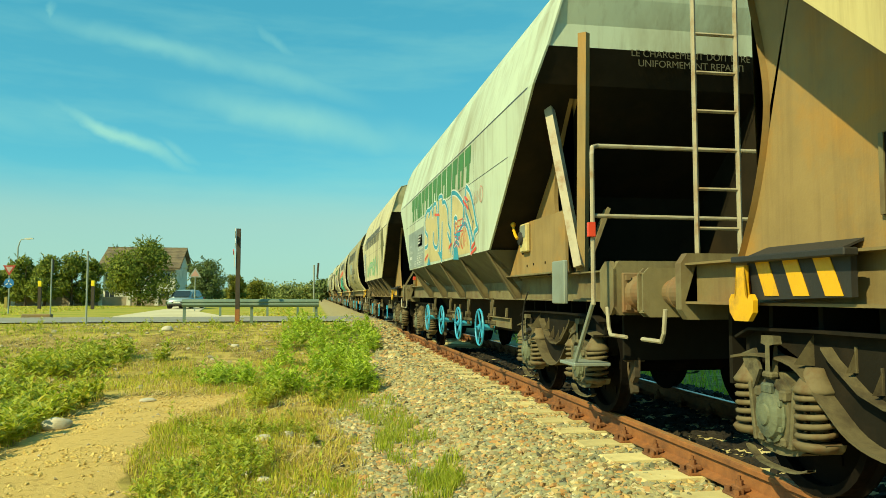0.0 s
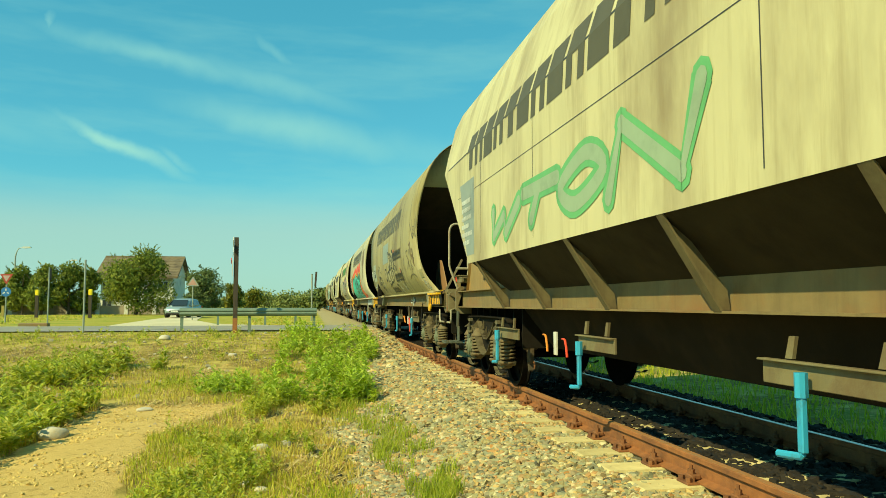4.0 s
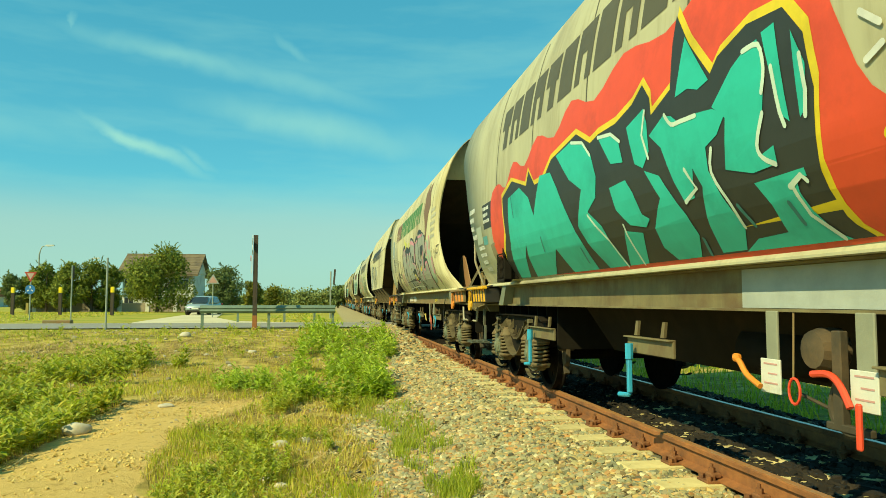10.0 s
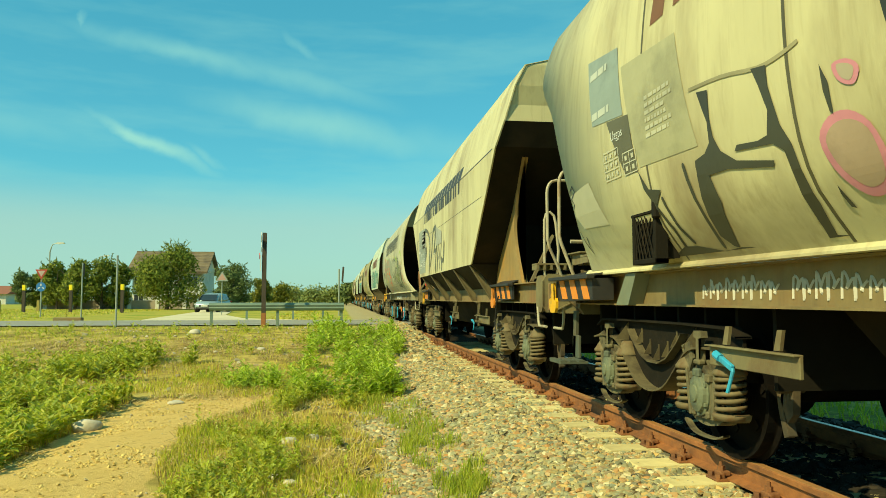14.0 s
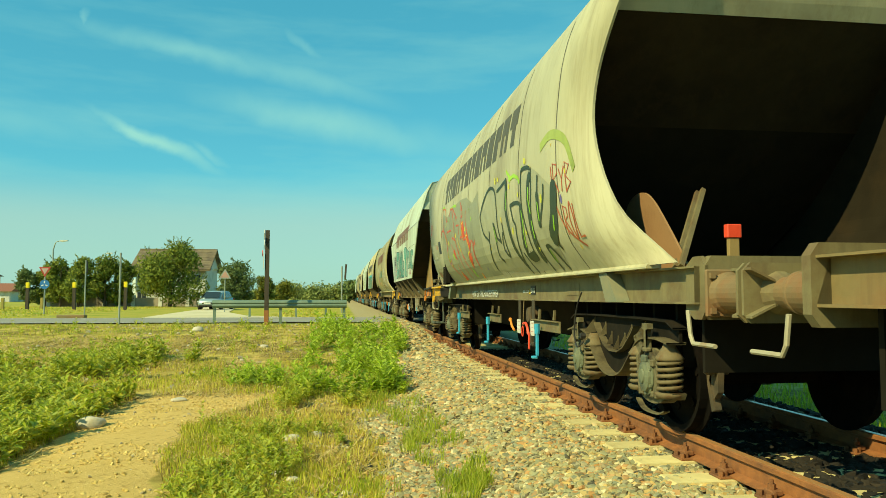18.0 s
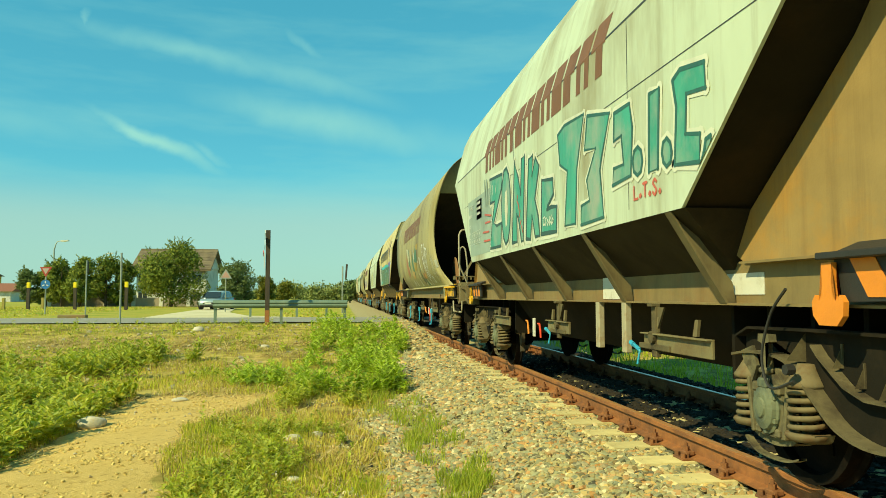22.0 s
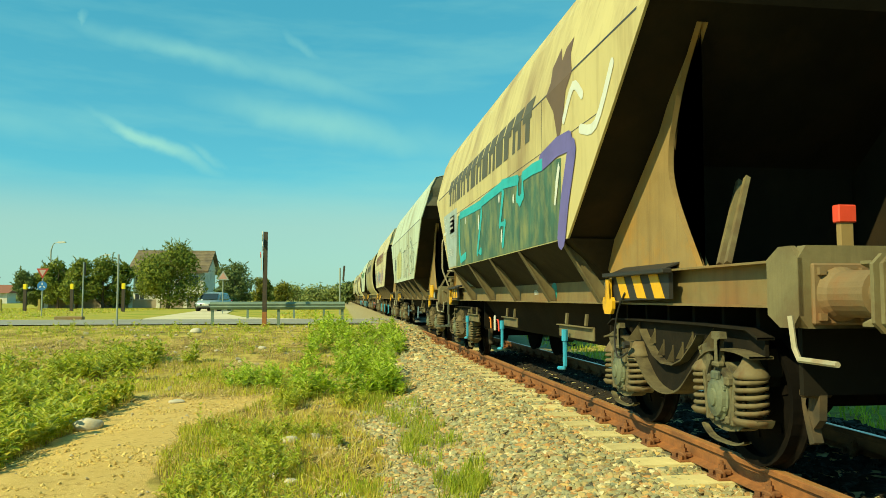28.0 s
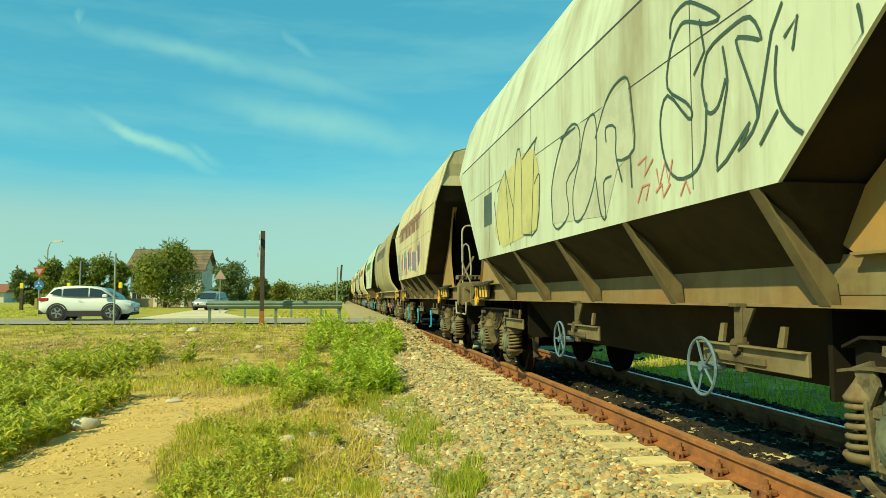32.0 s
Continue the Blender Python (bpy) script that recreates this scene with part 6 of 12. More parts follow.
spray(4, [[(-1.8, 1.75), (-2.22, 1.76), (-2.22, 1.72), (-2.14, 1.72), (-2.12, 1.66), (-2.13, 1.57), (-2.18, 1.46), (-2.26, 1.42), (-1.36, 1.42), (-1.55, 1.48), (-1.84, 1.49), (-1.86, 1.63)]], TEAL, 0.0095, "graffiti")
spray(4, thick([curve_pts([(-1.9, 2.42), (-2.04, 2.41), (-2.07, 2.28), (-2.03, 2.17)], 3), [(-2.13, 2.27), (-2.15, 2.04), (-2.17, 1.97)], [(-2.35, 2.26), (-2.36, 2.09), (-2.33, 1.98)], curve_pts([(-2.01, 2.07), (-1.92, 1.93), (-1.94, 1.86), (-2.03, 1.81)], 3), [(-2.07, 1.69), (-2.18, 1.73), (-2.21, 1.7)], [(-2.09, 1.69), (-2.1, 1.55), (-2.21, 1.43)]], 0.028, 1.42), (0.56, 0.70, 0.60), 0.0115)
spray(4, thick([curve_pts([(-0.97, 2.32), (-1.05, 2.24), (-1.17, 2.23), (-1.36, 2.22)], 3), [(0.21, 2.43), (-0.06, 2.4), (-0.22, 2.31)], [(0.87, 2.53), (0.58, 2.47), (0.41, 2.33)], [(-0.68, 2.42), (-0.61, 2.27), (-0.67, 2.1)], curve_pts([(-1.48, 2), (-1.43, 1.87), (-1.51, 1.68), (-1.51, 1.55)], 3), [(0.01, 1.71), (0.04, 1.58), (0.08, 1.41)]], 0.028, 1.42), (0.56, 0.70, 0.60), 0.0115)
spray(4, thick([[(0.67, 1.86), (0.42, 1.63), (0.4, 1.39)], [(-1.13, 1.94), (-1.22, 1.81), (-1.04, 1.75)]], 0.028, 1.42), (0.56, 0.70, 0.60), 0.0115)
spray(4, thick([[(2.17, 1.8), (2.22, 1.66)], [(3.13, 2.36), (3.09, 2.12)], [(1.15, 1.61), (1.19, 1.49)], [(-1.57, 1.66), (-1.61, 1.55)], [(-2, 1.62), (-2.01, 1.52)], [(-1, 1.52), (-0.96, 1.43)]], 0.03, 1.42), (0.03, 0.20, 0.20), 0.0112)
spray(4, thick([[(-2.75, 2.30), (-2.85, 2.22)], [(-2.95, 2.32), (-2.93, 2.20)], [(-2.75, 2.10), (-2.85, 2.14)], [(-2.98, 2.08), (-2.94, 2.15)]], 0.03), WHITE, 0.0115)
spray(4, thick(spread("SELE", -2.75, -3.15, 1.68, 1.84, 0.2, 0, 0.02, 15) + spread("ROOK", -2.95, -3.4, 1.50, 1.64, 0.2, 0, 0.02, 16), 0.022), YEL, 0.0115)
wheat(4, -4.05, 2.75, (0.17, 0.115, 0.045), 1.0)
panel(4, 4.82, 4.22, 2.13, 2.47, BLACKP, "black_label")
text_rows(4, 4.78, 4.28, 2.17, 2.43, 3, WHITE, 5)
text_rows(4, 5.72, 5.25, 1.98, 2.50, 4, WHITE, 6)
text_rows(4, 5.30, 4.80, 1.52, 1.92, 4, WHITE, 7)
panel(4, 4.95, 4.68, 1.92, 2.04, (0.10, 0.33, 0.33), "painted_patch")
panel(4, 5.35, 4.98, 1.95, 2.20, (0.36, 0.40, 0.31), "painted_patch")
spray(4, [[(4.55, 1.90), (4.30, 1.92), (4.28, 1.62), (4.36, 1.48), (4.50, 1.55)]], (0.24, 0.20, 0.12), 0.003, "painted_patch")
# wagon 5
brand_row(5, 3.95, -2.6, 3.02, 3.52, BROWN, GREEN, 3)
# wagon 5: silver letters, outlined in black with a pink inner line
front = [(-1.75, 2.58), (-1.99, 2.69), (-2.25, 2.68), (-2.34, 2.74), (-2.8, 2.74), (-3.17, 2.72), (-3.54, 2.6), (-3.64, 2.27), (-3.46, 2.22), (-3.25, 2.15), (-3.12, 1.88), (-3.34, 1.85), (-3.43, 1.99), (-3.62, 2.03), (-3.8, 2), (-3.88, 1.88), (-3.9, 1.67), (-3.72, 1.43), (-1.93, 1.43)]
spray(5, [[(y, z + 0.03 if z > 1.5 else z) for y, z in front]], BLACKP, 0.0041)
spray(5, [front], SILVER, 0.0056, "graffiti", "silver letters outlined in black and pink")
spray(5, thick([[(-1.72, 2.6), (-1.97, 2.7), (-2.25, 2.67)], [(-2.29, 2.79), (-2.5, 2.82), (-2.94, 2.76)], [(-3.62, 2.6), (-3.71, 2.26)]], 0.1, 1.43), BLACKP, 0.0075)
spray(5, thick([curve_pts([(-3.41, 2), (-3.65, 2.07), (-3.83, 2.02), (-3.93, 1.9), (-3.94, 1.65), (-3.78, 1.41)], 3)], 0.1, 1.43), BLACKP, 0.0075)
spray(5, thick([[(-2.28, 2.67), (-2.45, 2.34), (-2.32, 2.24), (-2.5, 2.05), (-2.77, 2.07)], [(-2.5, 2.05), (-2.57, 1.83), (-2.72, 1.77), (-2.67, 1.62)], [(-2.1, 2.06), (-2.11, 1.9), (-2.15, 1.76)]], 0.055, 1.43), BLACKP, 0.0078)
spray(5, thick([[(-2.08, 1.67), (-2.01, 1.5), (-1.73, 1.4)], [(-2.21, 1.58), (-2.31, 1.39)]], 0.055, 1.43), BLACKP, 0.0078)
spray(5, [[(-2.73, 2.42), (-2.98, 2.44), (-3.29, 2.44), (-3.23, 2.28), (-2.94, 2.17), (-2.76, 2.1)]], BLACKP, 0.008)
spray(5, [[(-3.15, 1.98), (-3.31, 2.16), (-3.58, 2.23), (-3.73, 2.24), (-3.68, 2.19), (-3.43, 2.07), (-3.33, 1.89), (-3.12, 1.89)]], BLACKP, 0.008)
spray(5, [[(-2.66, 1.46), (-2.89, 1.47), (-3.14, 1.43), (-2.65, 1.43)]], BLACKP, 0.008)
spray(5, [[(-2.8, 2.16), (-3, 2.24), (-2.92, 2.15), (-2.81, 2.12)]], YEL, 0.0095)
spray(5, [[(-2.46, 1.91), (-2.75, 1.98), (-2.67, 1.86), (-2.55, 1.84)]], YEL, 0.0095)
spray(5, [[(-2.09, 1.97), (-2.12, 1.9), (-2.08, 1.79)]], YEL, 0.0095)
spray(5, thick([[(-1.8, 2.57), (-2.22, 2.63)], [(-2.34, 2.69), (-2.8, 2.68), (-3.15, 2.69)], [(-3.58, 2.56), (-3.67, 2.26)], [(-3.15, 1.87), (-3.36, 1.86), (-3.41, 1.97)]], 0.05, 1.43), PINK, 0.0092)
spray(5, thick([curve_pts([(-3.44, 1.98), (-3.66, 2.02), (-3.82, 1.98), (-3.9, 1.76), (-3.82, 1.55)], 3), [(-2.64, 1.67), (-2.88, 1.92), (-3.25, 2.28)]], 0.05, 1.43), PINK, 0.0092)
spray(5, thick([[(-3.74, 2.54), (-3.74, 2.11), (-3.84, 2.05), (-3.96, 1.84), (-3.95, 1.59), (-3.85, 1.4)]], 0.055, 1.43), LIME, 0.0042)
spray(5, [[(1.48, 1.46), (1.27, 1.68), (1.43, 1.94), (1.55, 2.21), (1.6, 2.45), (1.44, 2.64), (1.15, 2.73), (0.89, 2.73), (0.73, 2.62), (0.61, 2.54), (0.39, 2.65), (-0.09, 2.59), (-0.15, 2.54), (-0.35, 2.6), (-0.53, 2.58), (-0.5, 2.75), (-0.62, 2.82), (-0.89, 2.8), (-1.21, 2.73), (-1.54, 2.62), (-1.71, 2.55), (-1.71, 2.36), (-1.67, 2.07), (-1.76, 1.94), (-1.86, 1.7), (-1.84, 1.43), (-1.88, 1.43), (-0.62, 1.43), (0.74, 1.43)]], BLACKP, 0.0045)
spray(5, [[(1.45, 1.45), (1.2, 1.73), (1.33, 2.05), (1.4, 2.35), (1.34, 2.56), (1.11, 2.64), (0.93, 2.63), (0.73, 2.53), (0.47, 2.14), (0.33, 2.47), (-0.08, 2.43), (-0.23, 2.02), (-0.23, 2.31), (-0.34, 2.45), (-0.44, 2.46), (-0.59, 2.31), (-0.75, 2.09), (-0.75, 2.38), (-0.59, 2.46), (-0.57, 2.68), (-0.62, 2.76), (-0.89, 2.74), (-1.21, 2.69), (-1.54, 2.58), (-1.56, 2.33), (-1.52, 2.1), (-1.6, 2.05), (-1.7, 1.94), (-1.79, 1.79), (-1.79, 1.6), (-1.71, 1.43), (-0.62, 1.43), (0.95, 1.43)]], SILVER, 0.0060, "graffiti", "silver letters outlined in black and pink")
spray(5, [[(0.83, 2.1), (0.68, 2), (0.68, 1.53), (0.77, 1.69), (0.89, 1.9)]], BLACKP, 0.0078)
spray(5, [[(0.16, 1.94), (0.07, 1.84), (0.06, 1.6), (0.1, 1.43), (0.35, 1.44), (0.2, 1.69)]], BLACKP, 0.0078)
spray(5, [[(-0.25, 1.65), (-0.34, 1.56), (-0.75, 1.55), (-0.64, 1.43), (-0.32, 1.43), (-0.27, 1.48), (-0.26, 1.55)]], BLACKP, 0.0078)
spray(5, [[(-0.49, 2.04), (-0.56, 2), (-0.59, 1.84), (-0.54, 1.83), (-0.49, 1.94)]], BLACKP, 0.0078)
spray(5, [[(-1.02, 2.31), (-1.3, 2.3), (-1.32, 2.15), (-1.55, 2.09), (-1.55, 2.05), (-1.31, 2.11), (-1.13, 2.12), (-1.04, 2.13), (-1.01, 2.24)]], BLACKP, 0.0078)
spray(5, [[(-0.87, 1.81), (-0.87, 1.7), (-0.6, 1.43), (-0.51, 1.44), (-0.77, 1.63)]], BLACKP, 0.0078)
spray(5, [[(-1.99, 2.04), (-2.07, 2.09), (-2.09, 2.05), (-2.09, 1.83), (-2.03, 1.82), (-2, 1.8), (-2, 1.74), (-1.96, 1.75), (-1.96, 1.81), (-2.02, 1.84), (-2.01, 1.91)]], BLACKP, 0.0078)
spray(5, [[(0.86, 1.53), (-0.05, 1.49), (0.08, 1.43), (1.22, 1.43)]], BLACKP, 0.0078)
spray(5, [[(-0.91, 1.43), (-1.01, 1.43), (-0.78, 1.43)]], BLACKP, 0.0078)
spray(5, [[(-0.75, 1.95), (-0.82, 1.91), (-1.04, 1.95), (-1.23, 1.97), (-1.39, 1.95), (-1.51, 1.88), (-1.56, 1.78), (-1.55, 1.7), (-1.46, 1.64), (-1.33, 1.62), (-1.18, 1.66), (-1.03, 1.73), (-0.93, 1.8), (-0.79, 1.85)]], BLACKP, 0.0078)
spray(5, [curve_pts([(-0.97, 1.81), (-1.1, 1.84), (-1.27, 1.83), (-1.4, 1.78), (-1.49, 1.71), (-1.42, 1.67), (-1.27, 1.69), (-1.11, 1.74)], 3, True)[:-1]], SILVER, 0.0092)
spray(5, thick([curve_pts([(-1.03, 1.81), (-1.22, 1.81), (-1.36, 1.77), (-1.46, 1.71), (-1.34, 1.7), (-1.17, 1.72), (-1.03, 1.81)], 3)], 0.026, 1.43), YEL, 0.0104)
spray(5, [[(0.77, 1.85), (0.7, 1.75), (0.7, 1.57), (0.76, 1.65)]], YEL, 0.0092)
spray(5, [[(0.19, 1.58), (0.22, 1.48), (0.24, 1.43), (0.39, 1.43)]], YEL, 0.0092)
spray(5, [[(-2.03, 1.99), (-2.05, 1.98), (-2.04, 1.85), (-2.02, 1.85)]], YEL, 0.0092)
spray(5, [[(-0.52, 1.99), (-0.56, 1.98), (-0.58, 1.86), (-0.55, 1.86)]], YEL, 0.0092)
spray(5, [[(0.71, 1.43), (0.26, 1.43), (0.27, 1.43), (0.78, 1.43)]], YEL, 0.0092)
spray(5, [[(-0.23, 1.43), (-0.52, 1.43), (-0.45, 1.43), (-0.25, 1.43)]], YEL, 0.0092)
spray(5, thick([curve_pts([(1.28, 2.39), (1.23, 2.52), (0.99, 2.59), (0.83, 2.53), (0.65, 2.39), (0.51, 2.18)], 3)], 0.034, 1.43), PINK, 0.007)
spray(5, thick([[(0.28, 2.43), (-0.01, 2.41), (-0.2, 2.06)]], 0.034, 1.43), PINK, 0.007)
spray(5, thick([[(-0.33, 2.38), (-0.44, 2.42), (-0.56, 2.33)]], 0.034, 1.43), PINK, 0.007)
spray(5, thick([curve_pts([(-1.03, 2.28), (-1.05, 2.11), (-1.27, 2.11), (-1.58, 2), (-1.7, 1.88), (-1.78, 1.76)], 3)], 0.034, 1.43), PINK, 0.007)
spray(5, thick([curve_pts([(-0.94, 1.79), (-1.06, 1.68), (-1.24, 1.62), (-1.45, 1.62)], 3)], 0.034, 1.43), PINK, 0.007)
spray(5, thick([[(-1.71, 1.51), (-1.68, 1.43)]], 0.034, 1.43), PINK, 0.007)
spray(5, thick([[(-2, 2.02), (-2, 1.85)]], 0.034, 1.43), PINK, 0.007)
spray(5, thick([[(-0.85, 1.7), (-0.64, 1.54)]], 0.034, 1.43), PINK, 0.007)
spray(5, thick([[(1.25, 1.67), (1.11, 1.77)]], 0.034, 1.43), PINK, 0.007)
spray(5, thick([[(-0.93, 1.43), (-0.8, 1.43)]], 0.034, 1.43), PINK, 0.007)
spray(5, thick([curve_pts([(-0.62, 2.64), (-0.64, 2.69), (-0.94, 2.66), (-1.28, 2.61), (-1.52, 2.55), (-1.53, 2.34), (-1.51, 2.11)], 3)], 0.085, 1.43), PINK, 0.007)
spray(5, [[(1.18, 2.93), (0.82, 2.81), (0.58, 2.78), (0.32, 2.72), (0.65, 2.62), (0.98, 2.75)]], (0.55, 0.55, 0.05), 0.0036)
spray(5, [[(-0.03, 2.73), (-0.35, 2.71), (-0.21, 2.65), (-0.15, 2.55)]], (0.55, 0.55, 0.05), 0.0036)
spray(5, thick([[(1.41, 1.49), (-0.64, 1.53), (-1.75, 1.51)]], 0.018, 1.43), WHITE, 0.0108)
spray(5, thick([[(-4.98, 2.22), (-5.03, 2.03), (-5.16, 2.17), (-5.19, 2.02), (-5.29, 2.21)], [(-5.25, 2.04), (-5.41, 2.25), (-5.43, 2.05)], [(-5.3, 2.12), (-5.43, 2.11)], [(-5.43, 2.25), (-5.61, 2.25)], [(-5.54, 2.24), (-5.56, 2.06)], [(-5.64, 2.26), (-5.78, 2.26)], [(-5.72, 2.25), (-5.75, 2.06)]], 0.022), DARK, 0.005)
spray(5, [curve_pts([(-3.75, 1.6), (-3.65, 2.2), (-3.8, 2.5), (-4.3, 2.4), (-4.65, 2.0), (-4.4, 1.6)], 4, True)[:-1]], (0.36, 0.46, 0.33), 0.0034)
for y, z, s in ((-3.85, 2.3, 0.13), (-4.35, 2.4, 0.13), (-4.15, 2.1, 0.06), (-4.1, 1.85, 0.06), (-4.55, 1.9, 0.15), (-4.8, 1.6, 0.06)):
    spray(5, [[(y + s * math.cos(a), z + 1.3 * s * math.sin(a)) for a in (math.pi * k / 6 for k in range(12))]], PINK, 0.0052)
    spray(5, [[(y + 0.65 * s * math.cos(a), z + 0.85 * s * math.sin(a)) for a in (math.pi * k / 6 for k in range(12))]], (0.42, 0.36, 0.28), 0.0066)
wheat(5, -3.75, 3.1, (0.20, 0.10, 0.035), 1.0)
spray(5, [[(4.29, 2.89), (3.37, 2.83), (3.15, 2.05), (4.01, 2.07)]], (0.40, 0.375, 0.22), 0.0034)
spray(5, [[(5.09, 3.17), (4.39, 3.08), (4.24, 2.51), (4.91, 2.57)]], GREYBLUE, 0.004)
spray(5, [[(5.84, 2.08), (5.1, 2.13), (4.83, 1.74), (5.44, 1.76)]], (0.40, 0.39, 0.27), 0.0036)
spray(5, [[(4.58, 2.53), (4.14, 2.49), (4.05, 2.05), (4.28, 2.06)]], (0.12, 0.11, 0.06), 0.0052)
spray(5, [[(3.09, 2.36), (2.96, 2.34), (2.97, 2.18), (2.96, 2.07), (2.9, 1.97), (2.76, 1.89), (2.43, 1.83), (2.45, 1.8), (2.87, 1.86), (3.08, 1.86), (3.22, 1.93), (3.21, 1.97), (3.08, 1.99), (3.01, 2.04), (3, 2.16)]], (0.055, 0.055, 0.035), 0.006)
spray(5, [[(3.21, 1.95), (3.08, 1.86), (3.05, 1.71), (3.17, 1.44), (3.22, 1.45), (3.29, 1.52), (3.25, 1.74)]], (0.055, 0.055, 0.035), 0.006)
spray(5, [[(2.5, 2.32), (2.37, 2.3), (2.37, 2.2), (2.34, 2.08), (2.32, 1.99), (2.26, 1.88), (2.25, 1.78), (2.24, 1.59), (2.28, 1.44), (2.19, 1.43), (2.35, 1.43), (2.34, 1.48), (2.32, 1.76), (2.33, 1.86), (2.41, 1.91), (2.76, 1.94), (2.73, 1.97), (2.53, 1.95), (2.44, 1.96), (2.4, 2.08), (2.45, 2.22)]], (0.055, 0.055, 0.035), 0.006)
spray(5, [[(1.97, 2.18), (1.93, 2.09), (1.93, 1.94), (1.95, 1.96), (1.97, 2.06)]], (0.055, 0.055, 0.035), 0.006)
spray(5, [[(2.06, 1.65), (2.03, 1.54), (2.06, 1.55), (2.07, 1.61)]], (0.055, 0.055, 0.035), 0.006)
spray(5, [[(4.05, 2.05), (3.93, 1.9), (3.75, 1.87), (3.89, 1.77), (4.01, 1.91)]], (0.055, 0.055, 0.035), 0.006)
spray(5, [[(4.08, 1.43), (3.82, 1.49), (3.64, 1.48), (3.36, 1.43), (3.15, 1.44), (3, 1.43), (3.21, 1.43)]], (0.055, 0.055, 0.035), 0.006)
spray(5, thick([[(3.37, 1.97), (3.31, 1.65), (3.33, 1.46)]], 0.036, 1.43), (0.055, 0.055, 0.035), 0.0062)
spray(5, thick([[(3.89, 1.78), (3.79, 1.61), (3.8, 1.49)]], 0.036, 1.43), (0.055, 0.055, 0.035), 0.0062)
spray(5, thick([[(3.76, 1.81), (3.7, 1.6), (3.65, 1.51)]], 0.036, 1.43), (0.055, 0.055, 0.035), 0.0062)
spray(5, thick([curve_pts([(3.18, 2.4), (2.8, 2.37), (2.45, 2.31), (2.26, 2.31), (2.11, 2.33)], 3)], 0.022, 1.43), (0.34, 0.30, 0.165), 0.0046)
spray(5, [curve_pts([(2.06, 1.86), (1.97, 1.94), (1.84, 1.94), (1.73, 1.86), (1.69, 1.72), (1.74, 1.61), (1.86, 1.57), (1.95, 1.61), (2.03, 1.72)], 3, True)[:-1]], PINK, 0.0052)
spray(5, [curve_pts([(2.02, 1.84), (1.95, 1.9), (1.84, 1.9), (1.75, 1.84), (1.73, 1.73), (1.76, 1.64), (1.85, 1.61), (1.92, 1.64), (1.99, 1.73)], 3, True)[:-1]], (0.43, 0.31, 0.22), 0.0064)
spray(5, [curve_pts([(1.89, 2.15), (1.8, 2.15), (1.73, 2.1), (1.76, 2.04), (1.81, 2.04), (1.87, 2.08)], 3, True)[:-1]], PINK, 0.0052)
spray(5, [curve_pts([(1.86, 2.14), (1.8, 2.13), (1.76, 2.1), (1.78, 2.06), (1.81, 2.06), (1.85, 2.09)], 3, True)[:-1]], (0.43, 0.36, 0.26), 0.0064)
words_on(5, "Uagps", 0.10, 4.50, 2.36, WHITE)
grid_on(5, 4.68, 2.07, 0.31, 0.22, 3, 3, (0.55, 0.53, 0.40))
grid_on(5, 4.29, 2.06, 0.24, 0.16, 2, 2, (0.55, 0.53, 0.40))
text_rows(5, 3.84, 3.30, 2.22, 2.54, 6, (0.55, 0.53, 0.38), 6)
bars_on(5, 4.99, 2.97, 0.06, (0.16, 0.12, 0.05), (0.52, 0.54, 0.46))
bars_on(5, 4.91, 2.61, 0.06, (0.12, 0.16, 0.05), (0.52, 0.54, 0.46))
SCRAWL = mat("scrawl_white", (0.50, 0.48, 0.40), 0.8)
rs = random.Random(31)
for k in range(16):
    y = 4.00 - 0.105 * k - (0.12 if k > 8 else 0.0)
    h = rs.uniform(0.09, 0.15)
    loop = [(y, 1.13), (y - 0.01, 1.13 + h), (y - 0.05, 1.13 + h * rs.uniform(0.2, 0.9)), (y - 0.04, 1.13 + h * 0.4), (y - 0.09, 1.13 + h * rs.uniform(0.7, 1.0)), (y - 0.10, 1.12)][:5 + k % 2]
    part("sprayed_letter", tube(bmesh.new(), [(-1.0165, a, b) for a, b in curve_pts(loop, 4)], 0.009, 4), SCRAWL, WAGONS[5])
text_rows(5, -4.6, -5.6, 2.4, 3.1, 5, (0.5, 0.48, 0.36))
spray(5, thick([[(5.62, 2.12), (5.55, 2.16), (5.50, 2.10), (5.58, 2.06)], [(5.66, 2.02), (5.6, 2.05), (5.55, 1.99), (5.62, 1.96)], [(5.72, 1.60), (5.60, 1.82), (5.55, 1.55), (5.48, 1.68)]], 0.02), BLACKP, 0.005)
words(5, "IB116", 0.11, -2.17, 1.13, YEL, -1.0185)
words(5, "LL", 0.10, -1.95, 1.12, YEL, -1.0185)
part("painted_patch", boxm(-1.020, -1.0165, -3.9, -1.0, 1.09, 1.33), mat("patch_pale", (0.36, 0.40, 0.37), 0.8, 0, 0.3, 6), WAGONS[4], "pale grey painted patch")
# wagon 6
brand_row(6, 3.1, -2.7, 3.02, 3.50, DARK)
panel(6, 4.22, 2.69, 1.78, 2.90, (0.30, 0.32, 0.26))
panel(6, 3.43, 2.76, 2.52, 2.84, BLACKP, "black_label")
text_rows(6, 3.39, 2.80, 2.56, 2.81, 3, (0.6, 0.6, 0.52), 8)
panel(6, 3.36, 2.86, 2.41, 2.48, BLACKP, "black_label")
words_on(6, "TRANSPORT DE CEREALES", 0.036, 3.34, 2.43, (0.6, 0.6, 0.52), 0.0045)
number_block(6, 4.15, 2.58, 0.105, WHITE)
words_on(6, "CAPACITE 94 m\u00b3", 0.10, 3.72, 2.22, WHITE)
grid_on(6, 3.74, 1.92, 0.56, 0.20, 3, 2, WHITE)
